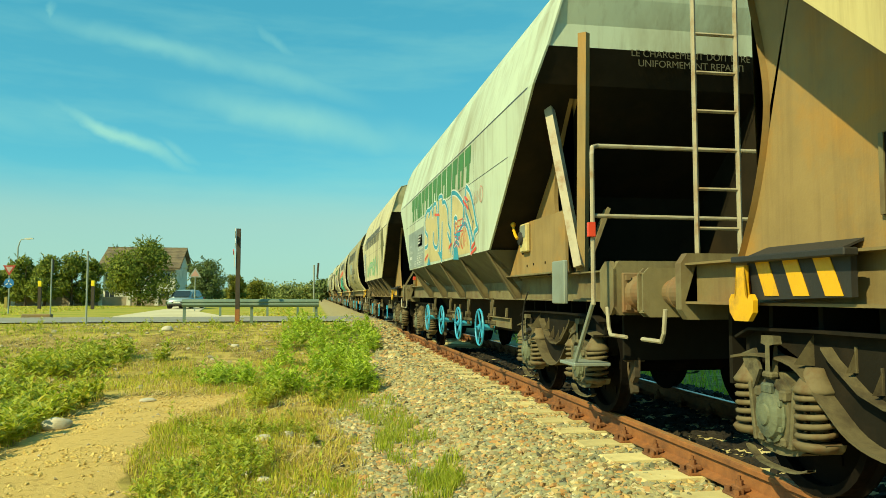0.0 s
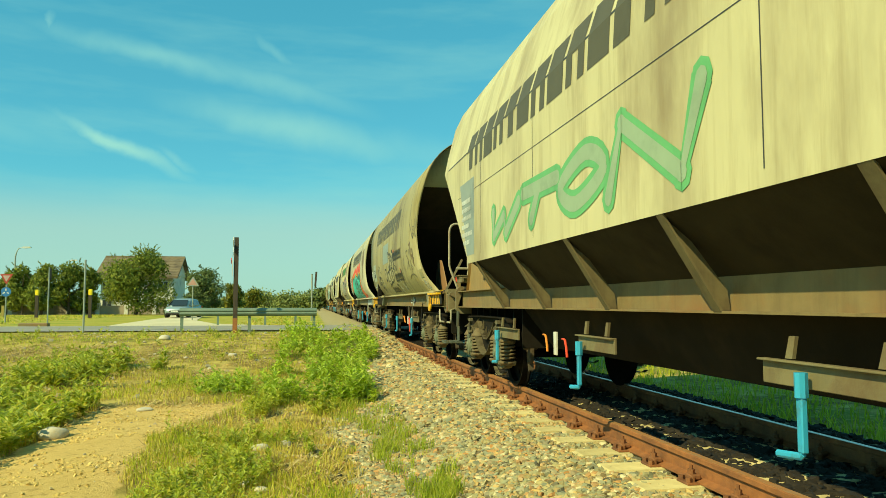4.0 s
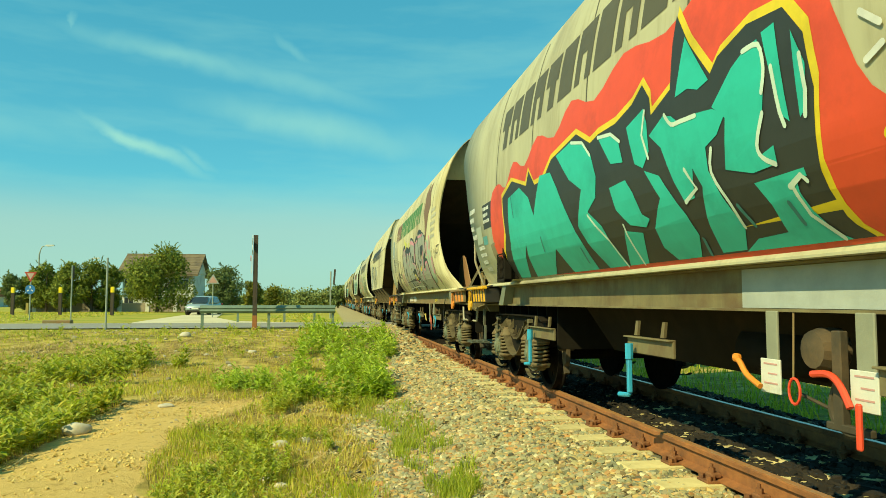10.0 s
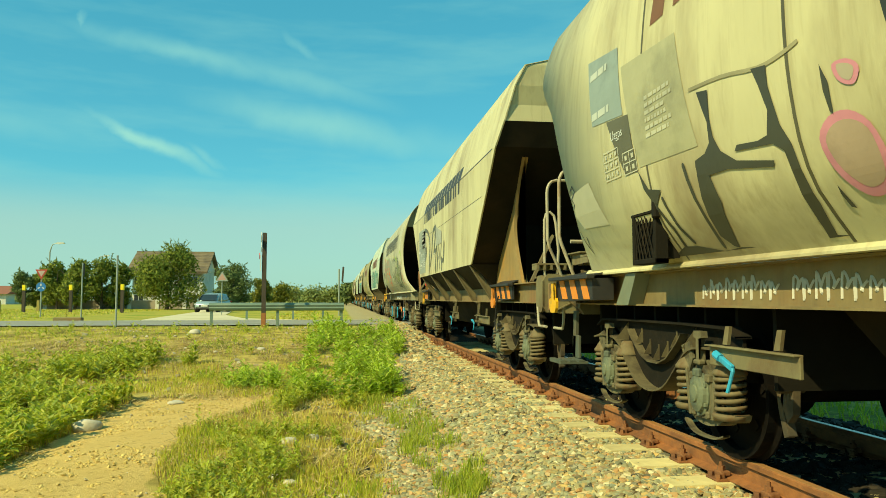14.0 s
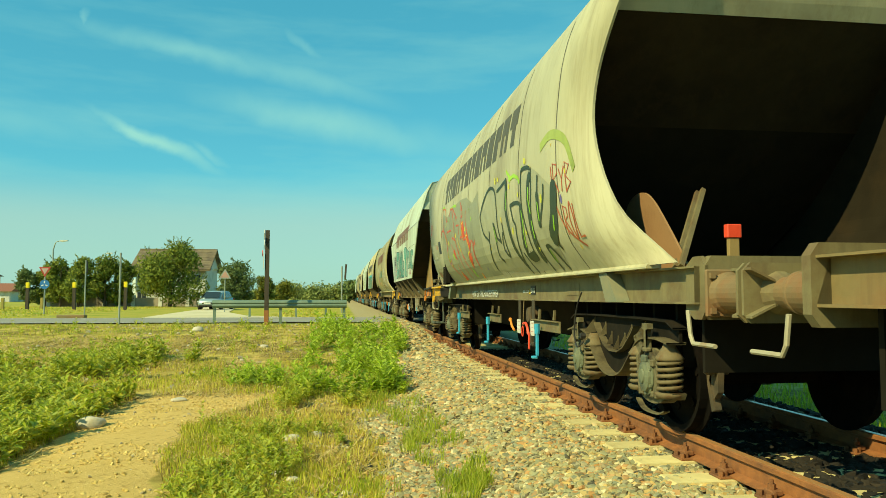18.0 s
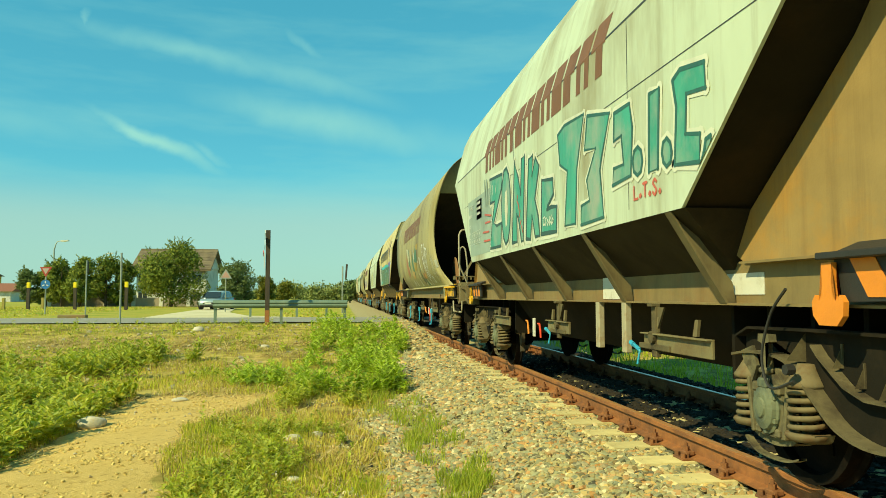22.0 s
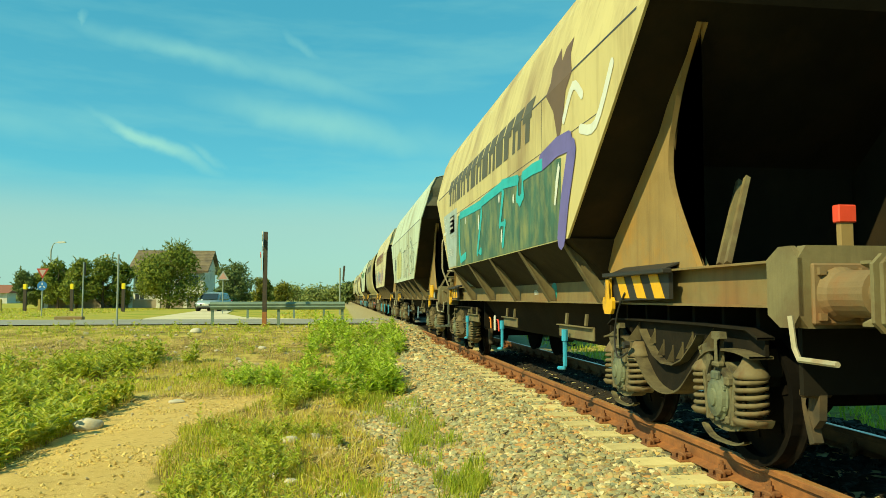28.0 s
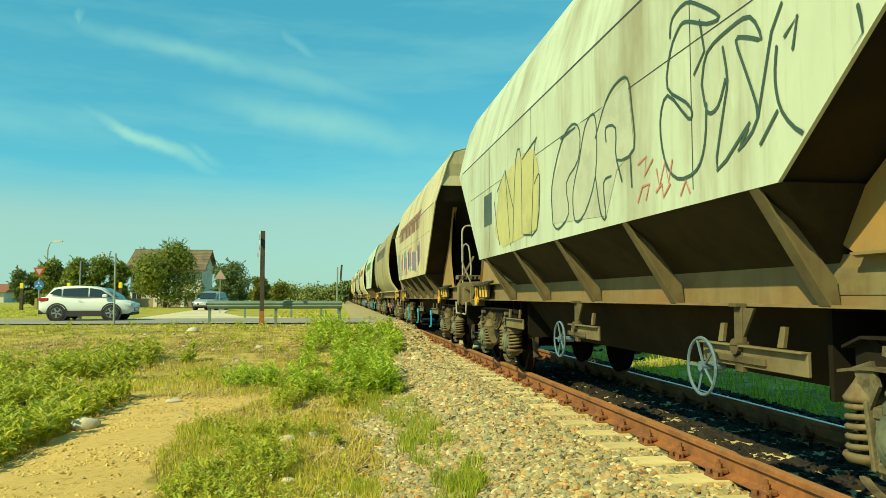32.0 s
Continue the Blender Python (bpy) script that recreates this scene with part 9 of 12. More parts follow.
spray(11, thick([curve_pts([(-1.2, 2.46), (-1.46, 2.71), (-1.7, 2.79), (-1.91, 2.76), (-1.98, 2.53), (-2.01, 2.21), (-1.67, 2.19), (-1.66, 2.44), (-1.45, 2.49), (-1.45, 2.38)], 3), curve_pts([(-1.19, 2.14), (-1.3, 1.82), (-1.42, 1.77), (-1.38, 2.05), (-1.55, 2.08)], 3), [(-1.67, 2.19), (-1.77, 2.01)], [(-1.94, 2.18), (-1.96, 1.94)], [(2.86, 2.43), (2.69, 2.05), (2.53, 1.82)]], 0.022, 1.72), (0.045, 0.085, 0.06), 0.0048)
spray(11, thick([[(2.68, 2.55), (2.19, 2.76), (1.92, 1.78)], curve_pts([(1.78, 1.8), (1.61, 2.8), (1.35, 2.78), (1.32, 1.86)], 3), [(2.19, 2.76), (1.76, 2.23)], curve_pts([(1.3, 2.74), (0.68, 2.85), (0.75, 2.75), (0.89, 1.82)], 3), curve_pts([(1.25, 1.85), (0.67, 1.86), (0.54, 2.43), (0.76, 2.37)], 3)], 0.022, 1.72), (0.045, 0.085, 0.06), 0.0048)
spray(11, thick([curve_pts([(-2.63, 2.82), (-2.67, 2.93), (-2.86, 2.96), (-3.06, 2.86), (-3.26, 2.72), (-3.12, 2.73), (-2.86, 2.84), (-2.75, 2.83), (-2.63, 2.72), (-2.58, 2.5), (-2.83, 2.34), (-2.91, 2.26), (-2.86, 2.23), (-2.58, 2.45), (-2.46, 2.3), (-2.52, 2.03), (-2.7, 1.88), (-2.95, 1.89), (-3.06, 2.03), (-3.09, 2.26)], 3)], 0.022, 1.72), (0.045, 0.085, 0.06), 0.0048)
spray(11, thick([[(-2.95, 2.48), (-3.08, 2.58), (-3.03, 2.78)], curve_pts([(-3.04, 2.39), (-3.11, 2.56), (-3.36, 2.61), (-3.57, 2.6), (-3.67, 2.45), (-3.54, 2.5), (-3.43, 2.52), (-3.53, 2.3), (-3.62, 2.05), (-3.43, 1.92), (-3.54, 2.04), (-3.2, 1.85), (-3.28, 2.17), (-3.33, 2.33), (-3.29, 2.53)], 3), curve_pts([(-3.04, 2.39), (-3.1, 2.21), (-3.22, 2.21), (-3.31, 2.34)], 3)], 0.022, 1.72), (0.045, 0.085, 0.06), 0.0048)
spray(11, thick([[(-3.62, 2.05), (-3.76, 2.45), (-3.85, 2.56)], curve_pts([(-3.8, 2.36), (-3.78, 2.2), (-3.83, 2.03), (-3.99, 1.89), (-4.18, 1.89), (-4.32, 1.98), (-4.41, 2.15), (-4.38, 2.34)], 3), [(-3.64, 1.91), (-3.79, 2.04)], [(-3.87, 2.39), (-3.97, 2.45), (-3.93, 2.31)]], 0.022, 1.72), (0.045, 0.085, 0.06), 0.0048)
spray(11, thick([[(-2.08, 2.08), (-2.22, 2.11), (-2.19, 1.98), (-2.33, 2.07)], [(-2.39, 1.99), (-2.43, 1.87), (-2.52, 2.02), (-2.57, 1.88), (-2.63, 2.01)], [(-2.07, 1.81), (-2.15, 1.91), (-2.27, 1.91), (-2.21, 1.81)], [(-2.38, 1.84), (-2.47, 1.88), (-2.49, 1.79), (-2.59, 1.86)], [(-2.74, 1.77), (-2.81, 1.85), (-2.86, 1.77)]], 0.018), (0.55, 0.2, 0.14), 0.005)
panel(11, 3.6, 3.05, 2.15, 2.6, (0.07, 0.10, 0.08), "black_label")
part("white_plate", boxm(*((-0.998, -0.9925) if KIND[11] == "A" else (-1.021, -1.0165)), -4.95, -4.2, 1.13, 1.29), M["white"], WAGONS[11])
# wagon 12 and the ones far behind
brand_row(12, 4.0, -2.6, 2.95, 3.45, BROWN)
cols = [(0.02, 0.30, 0.30), (0.55, 0.10, 0.06), (0.60, 0.62, 0.55), (0.07, 0.07, 0.12), (0.35, 0.20, 0.30)]
for k in range(20):
    y, z = 2.8 - 0.28 * k, rnd_t.uniform(2.05, 2.3)
    spray(12, [[(y + 0.14, z - 0.26), (y + 0.2, z + 0.28), (y - 0.06, z + 0.3), (y - 0.16, z - 0.24)]], cols[k % 5], 0.004 + 0.0005 * (k % 3), "paint_shard")
for n_, c in ((13, OLIVE), (14, GREEN), (15, BROWN), (16, OLIVE), (17, BROWN), (18, DARK)):
    brand_row(n_, 3.9, -2.6, 2.98, 3.46, c)
for n_ in (12, 13, 14, 15, 16, 17):
    panel(n_, 4.6, 3.6, 1.85, 2.6, GREYBLUE)

# ---- fittings ------------------------------------------------------------
def handwheel_mesh(material):
    bm = bmesh.new()
    tube(bm, [(0, 0.26 * math.cos(2 * math.pi * k / 24), 0.26 * math.sin(2 * math.pi * k / 24)) for k in range(25)], 0.016, 6, False)
    for k in range(5):
        a = 2 * math.pi * k / 5
        tube(bm, [(0.02, 0, 0), (0, 0.25 * math.cos(a), 0.25 * math.sin(a))], 0.013, 5)
    lathe(bm, [(0.045, -0.02), (0.045, 0.22)], 10)
    return mesh_of("handwheel", bm, material)


def crank_mesh():
    bm = bmesh.new()
    lathe(bm, [(0.035, 0.0), (0.035, 0.10)], 8, "z")
    box(bm, -0.018, 0.018, -0.025, 0.025, -0.22, 0.0, 0.006)
    tube(bm, [(0, 0, -0.22), (0, 0.02, -0.235), (-0.02, 0.20, -0.245)], 0.016, 7)
    return mesh_of("crank", bm, M["blue"])


def box_mesh(length):
    bm = bmesh.new()
    box(bm, -0.012, 0.012, -length / 2, length / 2, -0.075, 0.055, 0.004)
    box(bm, -0.05, 0.012, -length / 2, length / 2, 0.050, 0.062, 0.003)
    for y in (-length * 0.28, length * 0.30):
        prism(bm, [(y - 0.03, 0.07), (y + 0.03, 0.07), (y - 0.01, 0.19), (y - 0.06, 0.19)], -0.01, 0.012)
    return mesh_of("brake_box", bm, M["frame_grey"])


def bracket_mesh():
    """Hanging bracket: a bent flat bar with a stiffener and a bearing."""
    bm = bmesh.new()
    box(bm, -0.02, 0.02, -0.045, 0.045, -0.16, 0.27, 0.006)
    box(bm, -0.055, 0.02, -0.045, 0.045, 0.245, 0.27, 0.004)
    prism(bm, [(-0.045, 0.24), (-0.17, 0.24), (-0.045, 0.06)], -0.008, 0.008)
    lathe(bm, [(0.05, -0.05), (0.05, 0.03)], 12)
    box(bm, -0.03, -0.008, -0.30, 0.28, -0.10, -0.055, 0.004)
    return mesh_of("bracket", bm, M["bogie"])


def lever_mesh(material):
    bm = bmesh.new()
    tube(bm, [(0, y, z) for y, z in curve_pts([(0.14, 0.13), (0.02, 0.12), (-0.05, 0.0), (-0.09, -0.16)], 4)], 0.016, 7)
    bmesh.ops.scale(bm, vec=(0.8, 0.6, 0.6), verts=bm.verts)
    return mesh_of("lever", bm, material)




def gear_mesh():
    """Brake gear: a round cylinder, a curved arm and its guide bar."""
    bm = bmesh.new()
    lathe(bm, [(0.02, -1.06), (0.10, -1.05), (0.12, -0.99), (0.12, -0.90), (0.05, -0.86)], 14, "x")
    bmesh.ops.translate(bm, vec=(0, -1.72, 0.87), verts=bm.verts)
    tube(bm, [(-1.04, y, z) for y, z in curve_pts([(-1.92, 0.74), (-1.86, 0.62), (-1.88, 0.52), (-2.0, 0.47), (-2.12, 0.50)], 4)], 0.022, 7)
    box(bm, -1.07, -1.03, -2.16, -1.84, 0.475, 0.515, 0.006)
    box(bm, -1.07, -1.02, -1.97, -1.90, 0.50, 0.98, 0.006)
    tube(bm, [(-1.02, -1.55, 0.62), (-1.02, -1.92, 0.55)], 0.010, 6)
    return mesh_of("brake_gear", bm, GRIME)


FADED_PRINT = mat("faded_print", (0.55, 0.30, 0.27), 0.7)


def lever_set(w, yel, red, stay, plates):
    """Changeover levers of the brake with their plates, hung on two stays."""
    for y, wide in ((-1.42, 0.085), (-2.18, 0.10)):
        part("stay", boxm(-1.095, -1.075, y - wide * 0.65, y + wide * 0.65, 0.60 if plates < 2 else 0.74, 1.075, 0.006), stay, w)
        if plates:
            part("label_plate", boxm(-1.108, -1.096, y - 0.095, y + 0.095, 0.605, 0.80, 0.003), M["white"], w, "white plate with faded red lettering")
            for k in range(3):
                part("printed_bar", boxm(-1.1105, -1.1085, y - 0.07, y + 0.06 - 0.04 * (k % 2), 0.768 - 0.055 * k, 0.777 - 0.055 * k), FADED_PRINT, w)
    bm = bmesh.new()
    tube(bm, [(-1.17, y, z) for y, z in curve_pts([(-1.17, 0.785), (-1.21, 0.765), (-1.28, 0.70), (-1.42, 0.645)], 4)], 0.017, 8)
    lathe(bm, [(0.004, -1.195), (0.024, -1.185), (0.028, -1.17), (0.024, -1.15), (0.004, -1.14)], 10, "x")
    bmesh.ops.translate(bm, vec=(0, -1.17, 0.79), verts=[v_ for v_ in bm.verts if abs(v_.co.y) < 0.1])
    part("lever", bm, yel, w, "yellow lever")
    part("lever", tube(bmesh.new(), [(-1.145, y, z) for y, z in curve_pts([(-1.85, 0.755), (-1.98, 0.765), (-2.06, 0.72), (-2.13, 0.62)], 4)], 0.018, 8), red, w, "red lever")
    part("lever_handle", boxm(-1.165, -1.14, -2.215, -2.18, 0.43, 0.65, 0.008), red, w, "red lever handle")
    part("rod", tube(bmesh.new(), [(-1.07, -1.60, 1.07), (-1.09, -1.61, 0.71)], 0.006, 6), M["frame"], w)
    part("pull_ring", tube(bmesh.new(), [(-1.10, -1.63 + 0.05 * math.sin(a), 0.64 + 0.07 * math.cos(a)) for a in (2 * math.pi * k / 14 for k in range(15))], 0.008, 6), red, w, "red pull ring")
    put("brake_gear", lib("gear", gear_mesh), w)


def plate_mesh():
    return mesh_of("label_plate", boxm(-0.012, 0.012, -0.04, 0.04, -0.12, 0.12, 0.004), M["white"])


def hose_mesh():
    bm = bmesh.new()
    pts = curve_pts([(0, 0.45), (0.16, 0.30), (0.26, 0.05), (0.18, -0.12), (-0.05, -0.06)], 6)
    tube(bm, [(0, y, z) for y, z in pts], 0.009, 6)
    lathe(bm, [(0.03, -0.02), (0.03, 0.03)], 8)
    return mesh_of("brake_hose", bm, M["black"])


def hazard(w, p, length, plate_mat, stripe_mat, hook_mat, flip, out=0.0, bold=False):
    """A striped plate on the sole bar with its tow hook; p: distance of the hook from the headstock."""
    s = -1 if not flip else 1
    y0 = s * (HEAD - p)
    y1 = y0 - s * length if not flip else y0 + s * length
    a, b = min(y0, y1), max(y0, y1)
    pl = part("hazard_plate", prism(bmesh.new(), [(a, 1.12), (b, 1.10), (b, 1.335), (a, 1.32)], -1.125 - out, -1.09), plate_mat, w)
    # sloping deck behind the upper edge, and the edge bar itself
    deck = part("plate_deck", prism(bmesh.new(), [(-1.19 - out, 1.322), (-1.0, 1.40), (-1.0, 1.412), (-1.19 - out, 1.336)], a + 0.04, b - 0.04, "y"), plate_mat, pl)
    part("plate_top", boxm(-1.20 - out, -1.12 - out, a - 0.05, b + 0.05, 1.315, 1.352, 0.006), hook_mat if bold else plate_mat, pl)
    n_stripe = 5 if bold else 3
    for k in range(n_stripe):
        c = a + (b - a) * (0.06 + 0.88 * k / n_stripe)
        h = (b - a) * (0.44 / n_stripe)
        part("stripe", prism(bmesh.new(), [(c, 1.125), (c + h, 1.125), (c + 1.7 * h, 1.315), (c + 0.7 * h, 1.315)], -1.131 - out, -1.126 - out), stripe_mat, pl)
        if bold:
            bm = bmesh.new()
            bm.faces.new([bm.verts.new(p_) for p_ in ((-1.185 - out, c, 1.343), (-1.185 - out, c + h, 1.343), (-1.01, c + 1.6 * h, 1.414), (-1.01, c + 0.6 * h, 1.414))])
            part("deck_stripe", bm, stripe_mat, pl)
    put("tow_hook", with_material("hook" + hook_mat.name, lib("hook", hook_mesh), hook_mat), w, pose(-1.14 - out, y0, 1.30))


def handrail_mesh():
    """Rail and step frame of an end platform, at the front end (turned for the rear)."""
    bm = bmesh.new()
    f = -HEAD
    tube(bm, [(-0.86, f + 0.02, 1.40), (-0.90, f + 0.0, 1.50), (-1.03, f - 0.04, 1.76), (-1.055, f - 0.05, 1.86), (-1.06, f - 0.05, 2.44), (-1.052, f - 0.05, 2.50), (-1.03, f - 0.05, 2.552), (-0.995, f - 0.05, 2.585), (-0.94, f - 0.05, 2.60), (0.92, f - 0.05, 2.60), (0.98, f - 0.05, 2.52), (0.98, f - 0.05, 1.42)], 0.019, 8)
    return mesh_of("handrail", bm, M["rail_pipe"])


def loop_mesh():
    bm = bmesh.new()
    f = -HEAD
    tube(bm, [(-0.98, f + 0.36, 1.36), (-0.98, f + 0.36, 2.14), (-0.96, f + 0.35, 2.22), (-0.91, f + 0.34, 2.25), (-0.86, f + 0.33, 2.20), (-0.84, f + 0.32, 2.10), (-0.80, f + 0.34, 1.75), (-0.82, f + 0.36, 1.42)], 0.018, 8)
    return mesh_of("grab_loop", bm, M["rail_pipe"])


def platform_mesh():
    f = -HEAD
    return mesh_of("platform", boxm(-1.02, 0.92, f + 0.08, f + 0.10, 1.37, 1.44), M["frame_grey"])


def platform(w, rear=False):
    """End platform: an edge bar, seven slats and a raised toothed tread."""
    f = -HEAD
    s = -1 if rear else 1
    o = put("platform", lib("platform_rear", lambda: turned(lib("platform", platform_mesh))) if rear else lib("platform", platform_mesh), w)
    for k in range(7):
        put("slat", lib("slat", lambda: mesh_of("slat", boxm(-1.0, 0.9, -0.03, 0.03, 1.40, 1.425), M["frame_grey"])), o, pose(0, s * (f + 0.15 + 0.10 * k), 0))
    put("tread", lib("tread", lambda: mesh_of("tread", boxm(-1.10, -0.55, -0.125, 0.125, 1.56, 1.585, 0.004), M["frame_grey"])), o, pose(0, s * (f + 0.425), 0))
    for k in range(6):
        put("tread_tooth", lib("tooth", lambda: mesh_of("tread_tooth", boxm(0.0, 0.03, -0.125, 0.125, 1.50, 1.56), M["frame_grey"])), o, pose(-1.10 + 0.09 * k, s * (f + 0.425), 0))


STEP_TEAL = mat("step_paint", (0.085, 0.098, 0.068), 0.7, 0, 0.3, 7, (0.12, 0.085, 0.045), 0.4, 3)


def step_mesh():
    bm = bmesh.new()
    f = -HEAD
    box(bm, -1.36, -1.06, f + 0.02, f + 0.42, 0.46, 0.485, 0.004)
    for k in range(3):
        box(bm, -1.36 + 0.1 * k, -1.30 + 0.1 * k, f + 0.02, f + 0.42, 0.486, 0.50)
    prism(bm, [(f + 0.02, 0.50), (f + 0.10, 0.50), (f + 0.16, 1.0), (f + 0.06, 1.0)], -1.10, -1.07)
    box(bm, -1.10, -1.07, f + 0.02, f + 0.22, 0.50, 0.74, 0.006)
    return mesh_of("step", bm, STEP_TEAL)


def rail_hook_mesh():
    bm = bmesh.new()
    f = -HEAD
    tube(bm, [(-1.18, f - 0.02, 1.03), (-1.18, f - 0.05, 0.86), (-1.18, f - 0.09, 0.80), (-1.18, f - 0.40, 0.80)], 0.016, 7)
    return mesh_of("coupler_handle", bm, M["rail_pipe"])


def lamp_bracket(w, head, post):
    o = part("lamp_bracket", boxm(-0.04, 0.04, -0.02, 0.02, 1.36, 1.56, 0.004), post, w, "", pose(-0.80, -HEAD + 0.03, 0))
    part("bracket_tip", boxm(-0.055, 0.055, -0.03, 0.03, 1.55, 1.65, 0.006), head, o)


def ladder(w, y, flip=1):
    for x in (-0.95, -0.62):
        part("ladder_rail", tube(bmesh.new(), [(x, y, 1.36), (x, y, 3.9)], 0.018, 6), M["rail_pipe"], w)
    for k in range(9):
        part("rung", tube(bmesh.new(), [(-0.95, y, 1.6 + 0.28 * k), (-0.62, y, 1.6 + 0.28 * k)], 0.013, 6), M["rail_pipe"], w)


def rear_rail_mesh(x, h):
    bm = bmesh.new()
    r = HEAD + 0.10
    tube(bm, [(x + 0.16, r, 1.38), (x + 0.02, r, 1.74), (x, r, 1.82), (x, r, h - 0.15), (x + 0.01, r, h - 0.09), (x + 0.035, r, h - 0.04), (x + 0.075, r, h - 0.01), (x + 0.13, r, h), (x + 0.95, r, h), (x + 0.98, r, 1.42)], 0.019, 8)
    return mesh_of("handrail", bm, M["rail_pipe"])


def foot_grid_mesh():
    """Serrated tread on the rear platform: a frame, crosswise slats and teeth."""
    bm = bmesh.new()
    r = HEAD - 0.05
    for z in (1.50, 1.58):
        box(bm, -1.06, -0.50, r - 0.22, r - 0.20, z, z + 0.03)
        box(bm, -1.06, -0.50, r + 0.18, r + 0.20, z, z + 0.03)
    for k in range(8):
        box(bm, -1.05 + 0.075 * k, -1.035 + 0.075 * k, r - 0.21, r + 0.19, 1.50, 1.61)
    box(bm, -1.10, -0.46, r - 0.24, r + 0.22, 1.612, 1.630, 0.004)
    return mesh_of("foot_grid", bm, M["frame_grey"])


def rear_loop_mesh():
    """Narrow grab loop with one sloping leg."""
    bm = bmesh.new()
    r = HEAD + 0.10
    tube(bm, [(-0.86, r, 1.50), (-0.86, r, 2.24), (-0.84, r, 2.31), (-0.78, r, 2.35), (-0.71, r, 2.33), (-0.67, r, 2.26), (-0.60, r, 2.02), (-0.42, r, 1.62), (-0.42, r, 1.44)], 0.018, 8)
    return mesh_of("grab_loop", bm, M["rail_pipe"])


def rear_platform(w):
    put("handrail", lib("handrail_rear", lambda: rear_rail_mesh(-1.20, 2.56)), w)
    put("grab_loop", lib("loop_rear", rear_loop_mesh), w)
    put("guard_rail", lib("guard_rear", lambda: mesh_of("guard_rail", tube(bmesh.new(), [(-1.08, HEAD + 0.08, 1.76), (0.95, HEAD + 0.08, 1.76)], 0.022, 6), M["rail_pipe"])), w)
    put("foot_grid", lib("foot_grid", foot_grid_mesh), w)
    platform(w, True)
    put("step", lib("step_rear", lambda: turned(lib("step", step_mesh))), w)


def front_platform(w):
    for nm, fn in (("handrail", handrail_mesh), ("grab_loop", loop_mesh)):
        put(nm, lib(nm, fn), w)
    platform(w)


for n_, w in WAGONS.items():
    if n_ > 15:
        continue
    kind = KIND[n_]
    hz = {1: None, 2: ("black", "yellow", "yellow"), 5: ("frame", "orange", "orange"), 8: ("black", "orange", "orange"), 6: ("black", "orange", "orange")}.get(n_, ("black", "yellow", "yellow"))
    if hz and n_ not in (4, 7, 11):
        hazard(w, 2.05 if n_ == 8 else 2.80 if kind == "A" else 1.38, -1.2 if kind == "A" else -1.15, M[hz[0]], M[hz[1]], M[hz[2]], False, 0.0, kind == "B" and hz[1] == "yellow")
    if n_ == 11:
        part("yellow_plate", boxm(-1.14, -1.09, -HEAD + 1.35, -HEAD + 1.85, 1.13, 1.47, 0.01), M["yellow"], w)
        put("tow_hook", lib("hook", hook_mesh), w, pose(-1.15, -HEAD + 1.75, 1.2))
    rear = "orange" if n_ in (5, 6, 8, 9) else "yellow"
    if n_ not in (1, 2):
        if kind == "A":
            hazard(w, 0.90, -0.85, M["black"], M[rear], M["yellow"], True)
        else:
            hazard(w, 0.08, -1.15, M["black"], M[rear], M["yellow"], True, 0.17, rear == "yellow")
    if n_ in (2, 3, 4, 5, 7, 10, 12, 14):
        rear_platform(w)
    if n_ in (6, 8, 9, 12, 15):
        front_platform(w)
    put("coupler_handle", lib("coupler_handle", rail_hook_mesh), w)
    put("coupler_handle", lib("coupler_handle_rear", lambda: turned(lib("coupler_handle", rail_hook_mesh))), w)
    if n_ in (2, 3, 7, 10):
        lamp_bracket(w, M["red"], M["gusset"])
    elif n_ in (4, 5):
        lamp_bracket(w, M["gusset"], M["gusset"])
    elif n_ == 11:
        lamp_bracket(w, M["yellow"], M["frame_grey"])
    # brake gear hung below the sole bar
    gx = -1.10
    put("brake_box", lib("box_long", lambda: box_mesh(1.15)), w, pose(gx, -2.86, 0.77))
    put("brake_box", lib("box_mid", lambda: box_mesh(0.85)), w, pose(gx, 0.22, 0.78))
    put("brake_box", lib("box_rear", lambda: box_mesh(1.0)), w, pose(gx, 3.25, 0.76))
    if n_ == 1:
        for y in (2.9, 1.16, -0.48, -2.1):
            put("handwheel", lib("handwheel", lambda: handwheel_mesh(M["blue"])), w, pose(gx - 0.12, y, 0.66), "sky-blue spoked handwheel")
            put("bracket", lib("bracket", bracket_mesh), w, pose(gx, y - 0.28, 0.82))
    elif n_ in (11, 13):
        for y in (-2.43, 0.77):
            put("handwheel", lib("handwheel_old", lambda: handwheel_mesh(mat("worn_blue", (0.10, 0.17, 0.22), 0.7, 0, 0.3, 8))), w, pose(gx - 0.10, y, 0.67) @ Matrix.Diagonal((0.72, 0.72, 0.72, 1.0)), "worn blue handwheel")
        for y in (-2.75, 0.45):
            put("bracket", lib("bracket", bracket_mesh), w, pose(gx, y, 0.82))
    elif n_ in (6, 8):
        for y in (-2.5, 0.2):
            put("bracket", lib("bracket", bracket_mesh), w, pose(gx, y, 0.80))
            put("crank", lib("crank", crank_mesh), w, pose(gx - 0.05, y + 0.35, 0.72, -75) @ Matrix.Diagonal((0.6, 0.6, 0.6, 1.0)), "blue crank handle")
    else:
        for y in (-2.66, 0.50, 3.57):
            if n_ != 5:
                put("crank", lib("crank", crank_mesh), w, pose(gx - 0.08, y - 0.05, 0.66) @ Matrix.Diagonal((1.0, 0.9, 1.25, 1.0)), "blue crank handle")
            else:
                put("crank", lib("crank", crank_mesh), w, pose(gx - 0.03, y, 0.74, -70) @ Matrix.Diagonal((0.8, 0.8, 0.7, 1.0)), "blue crank handle")
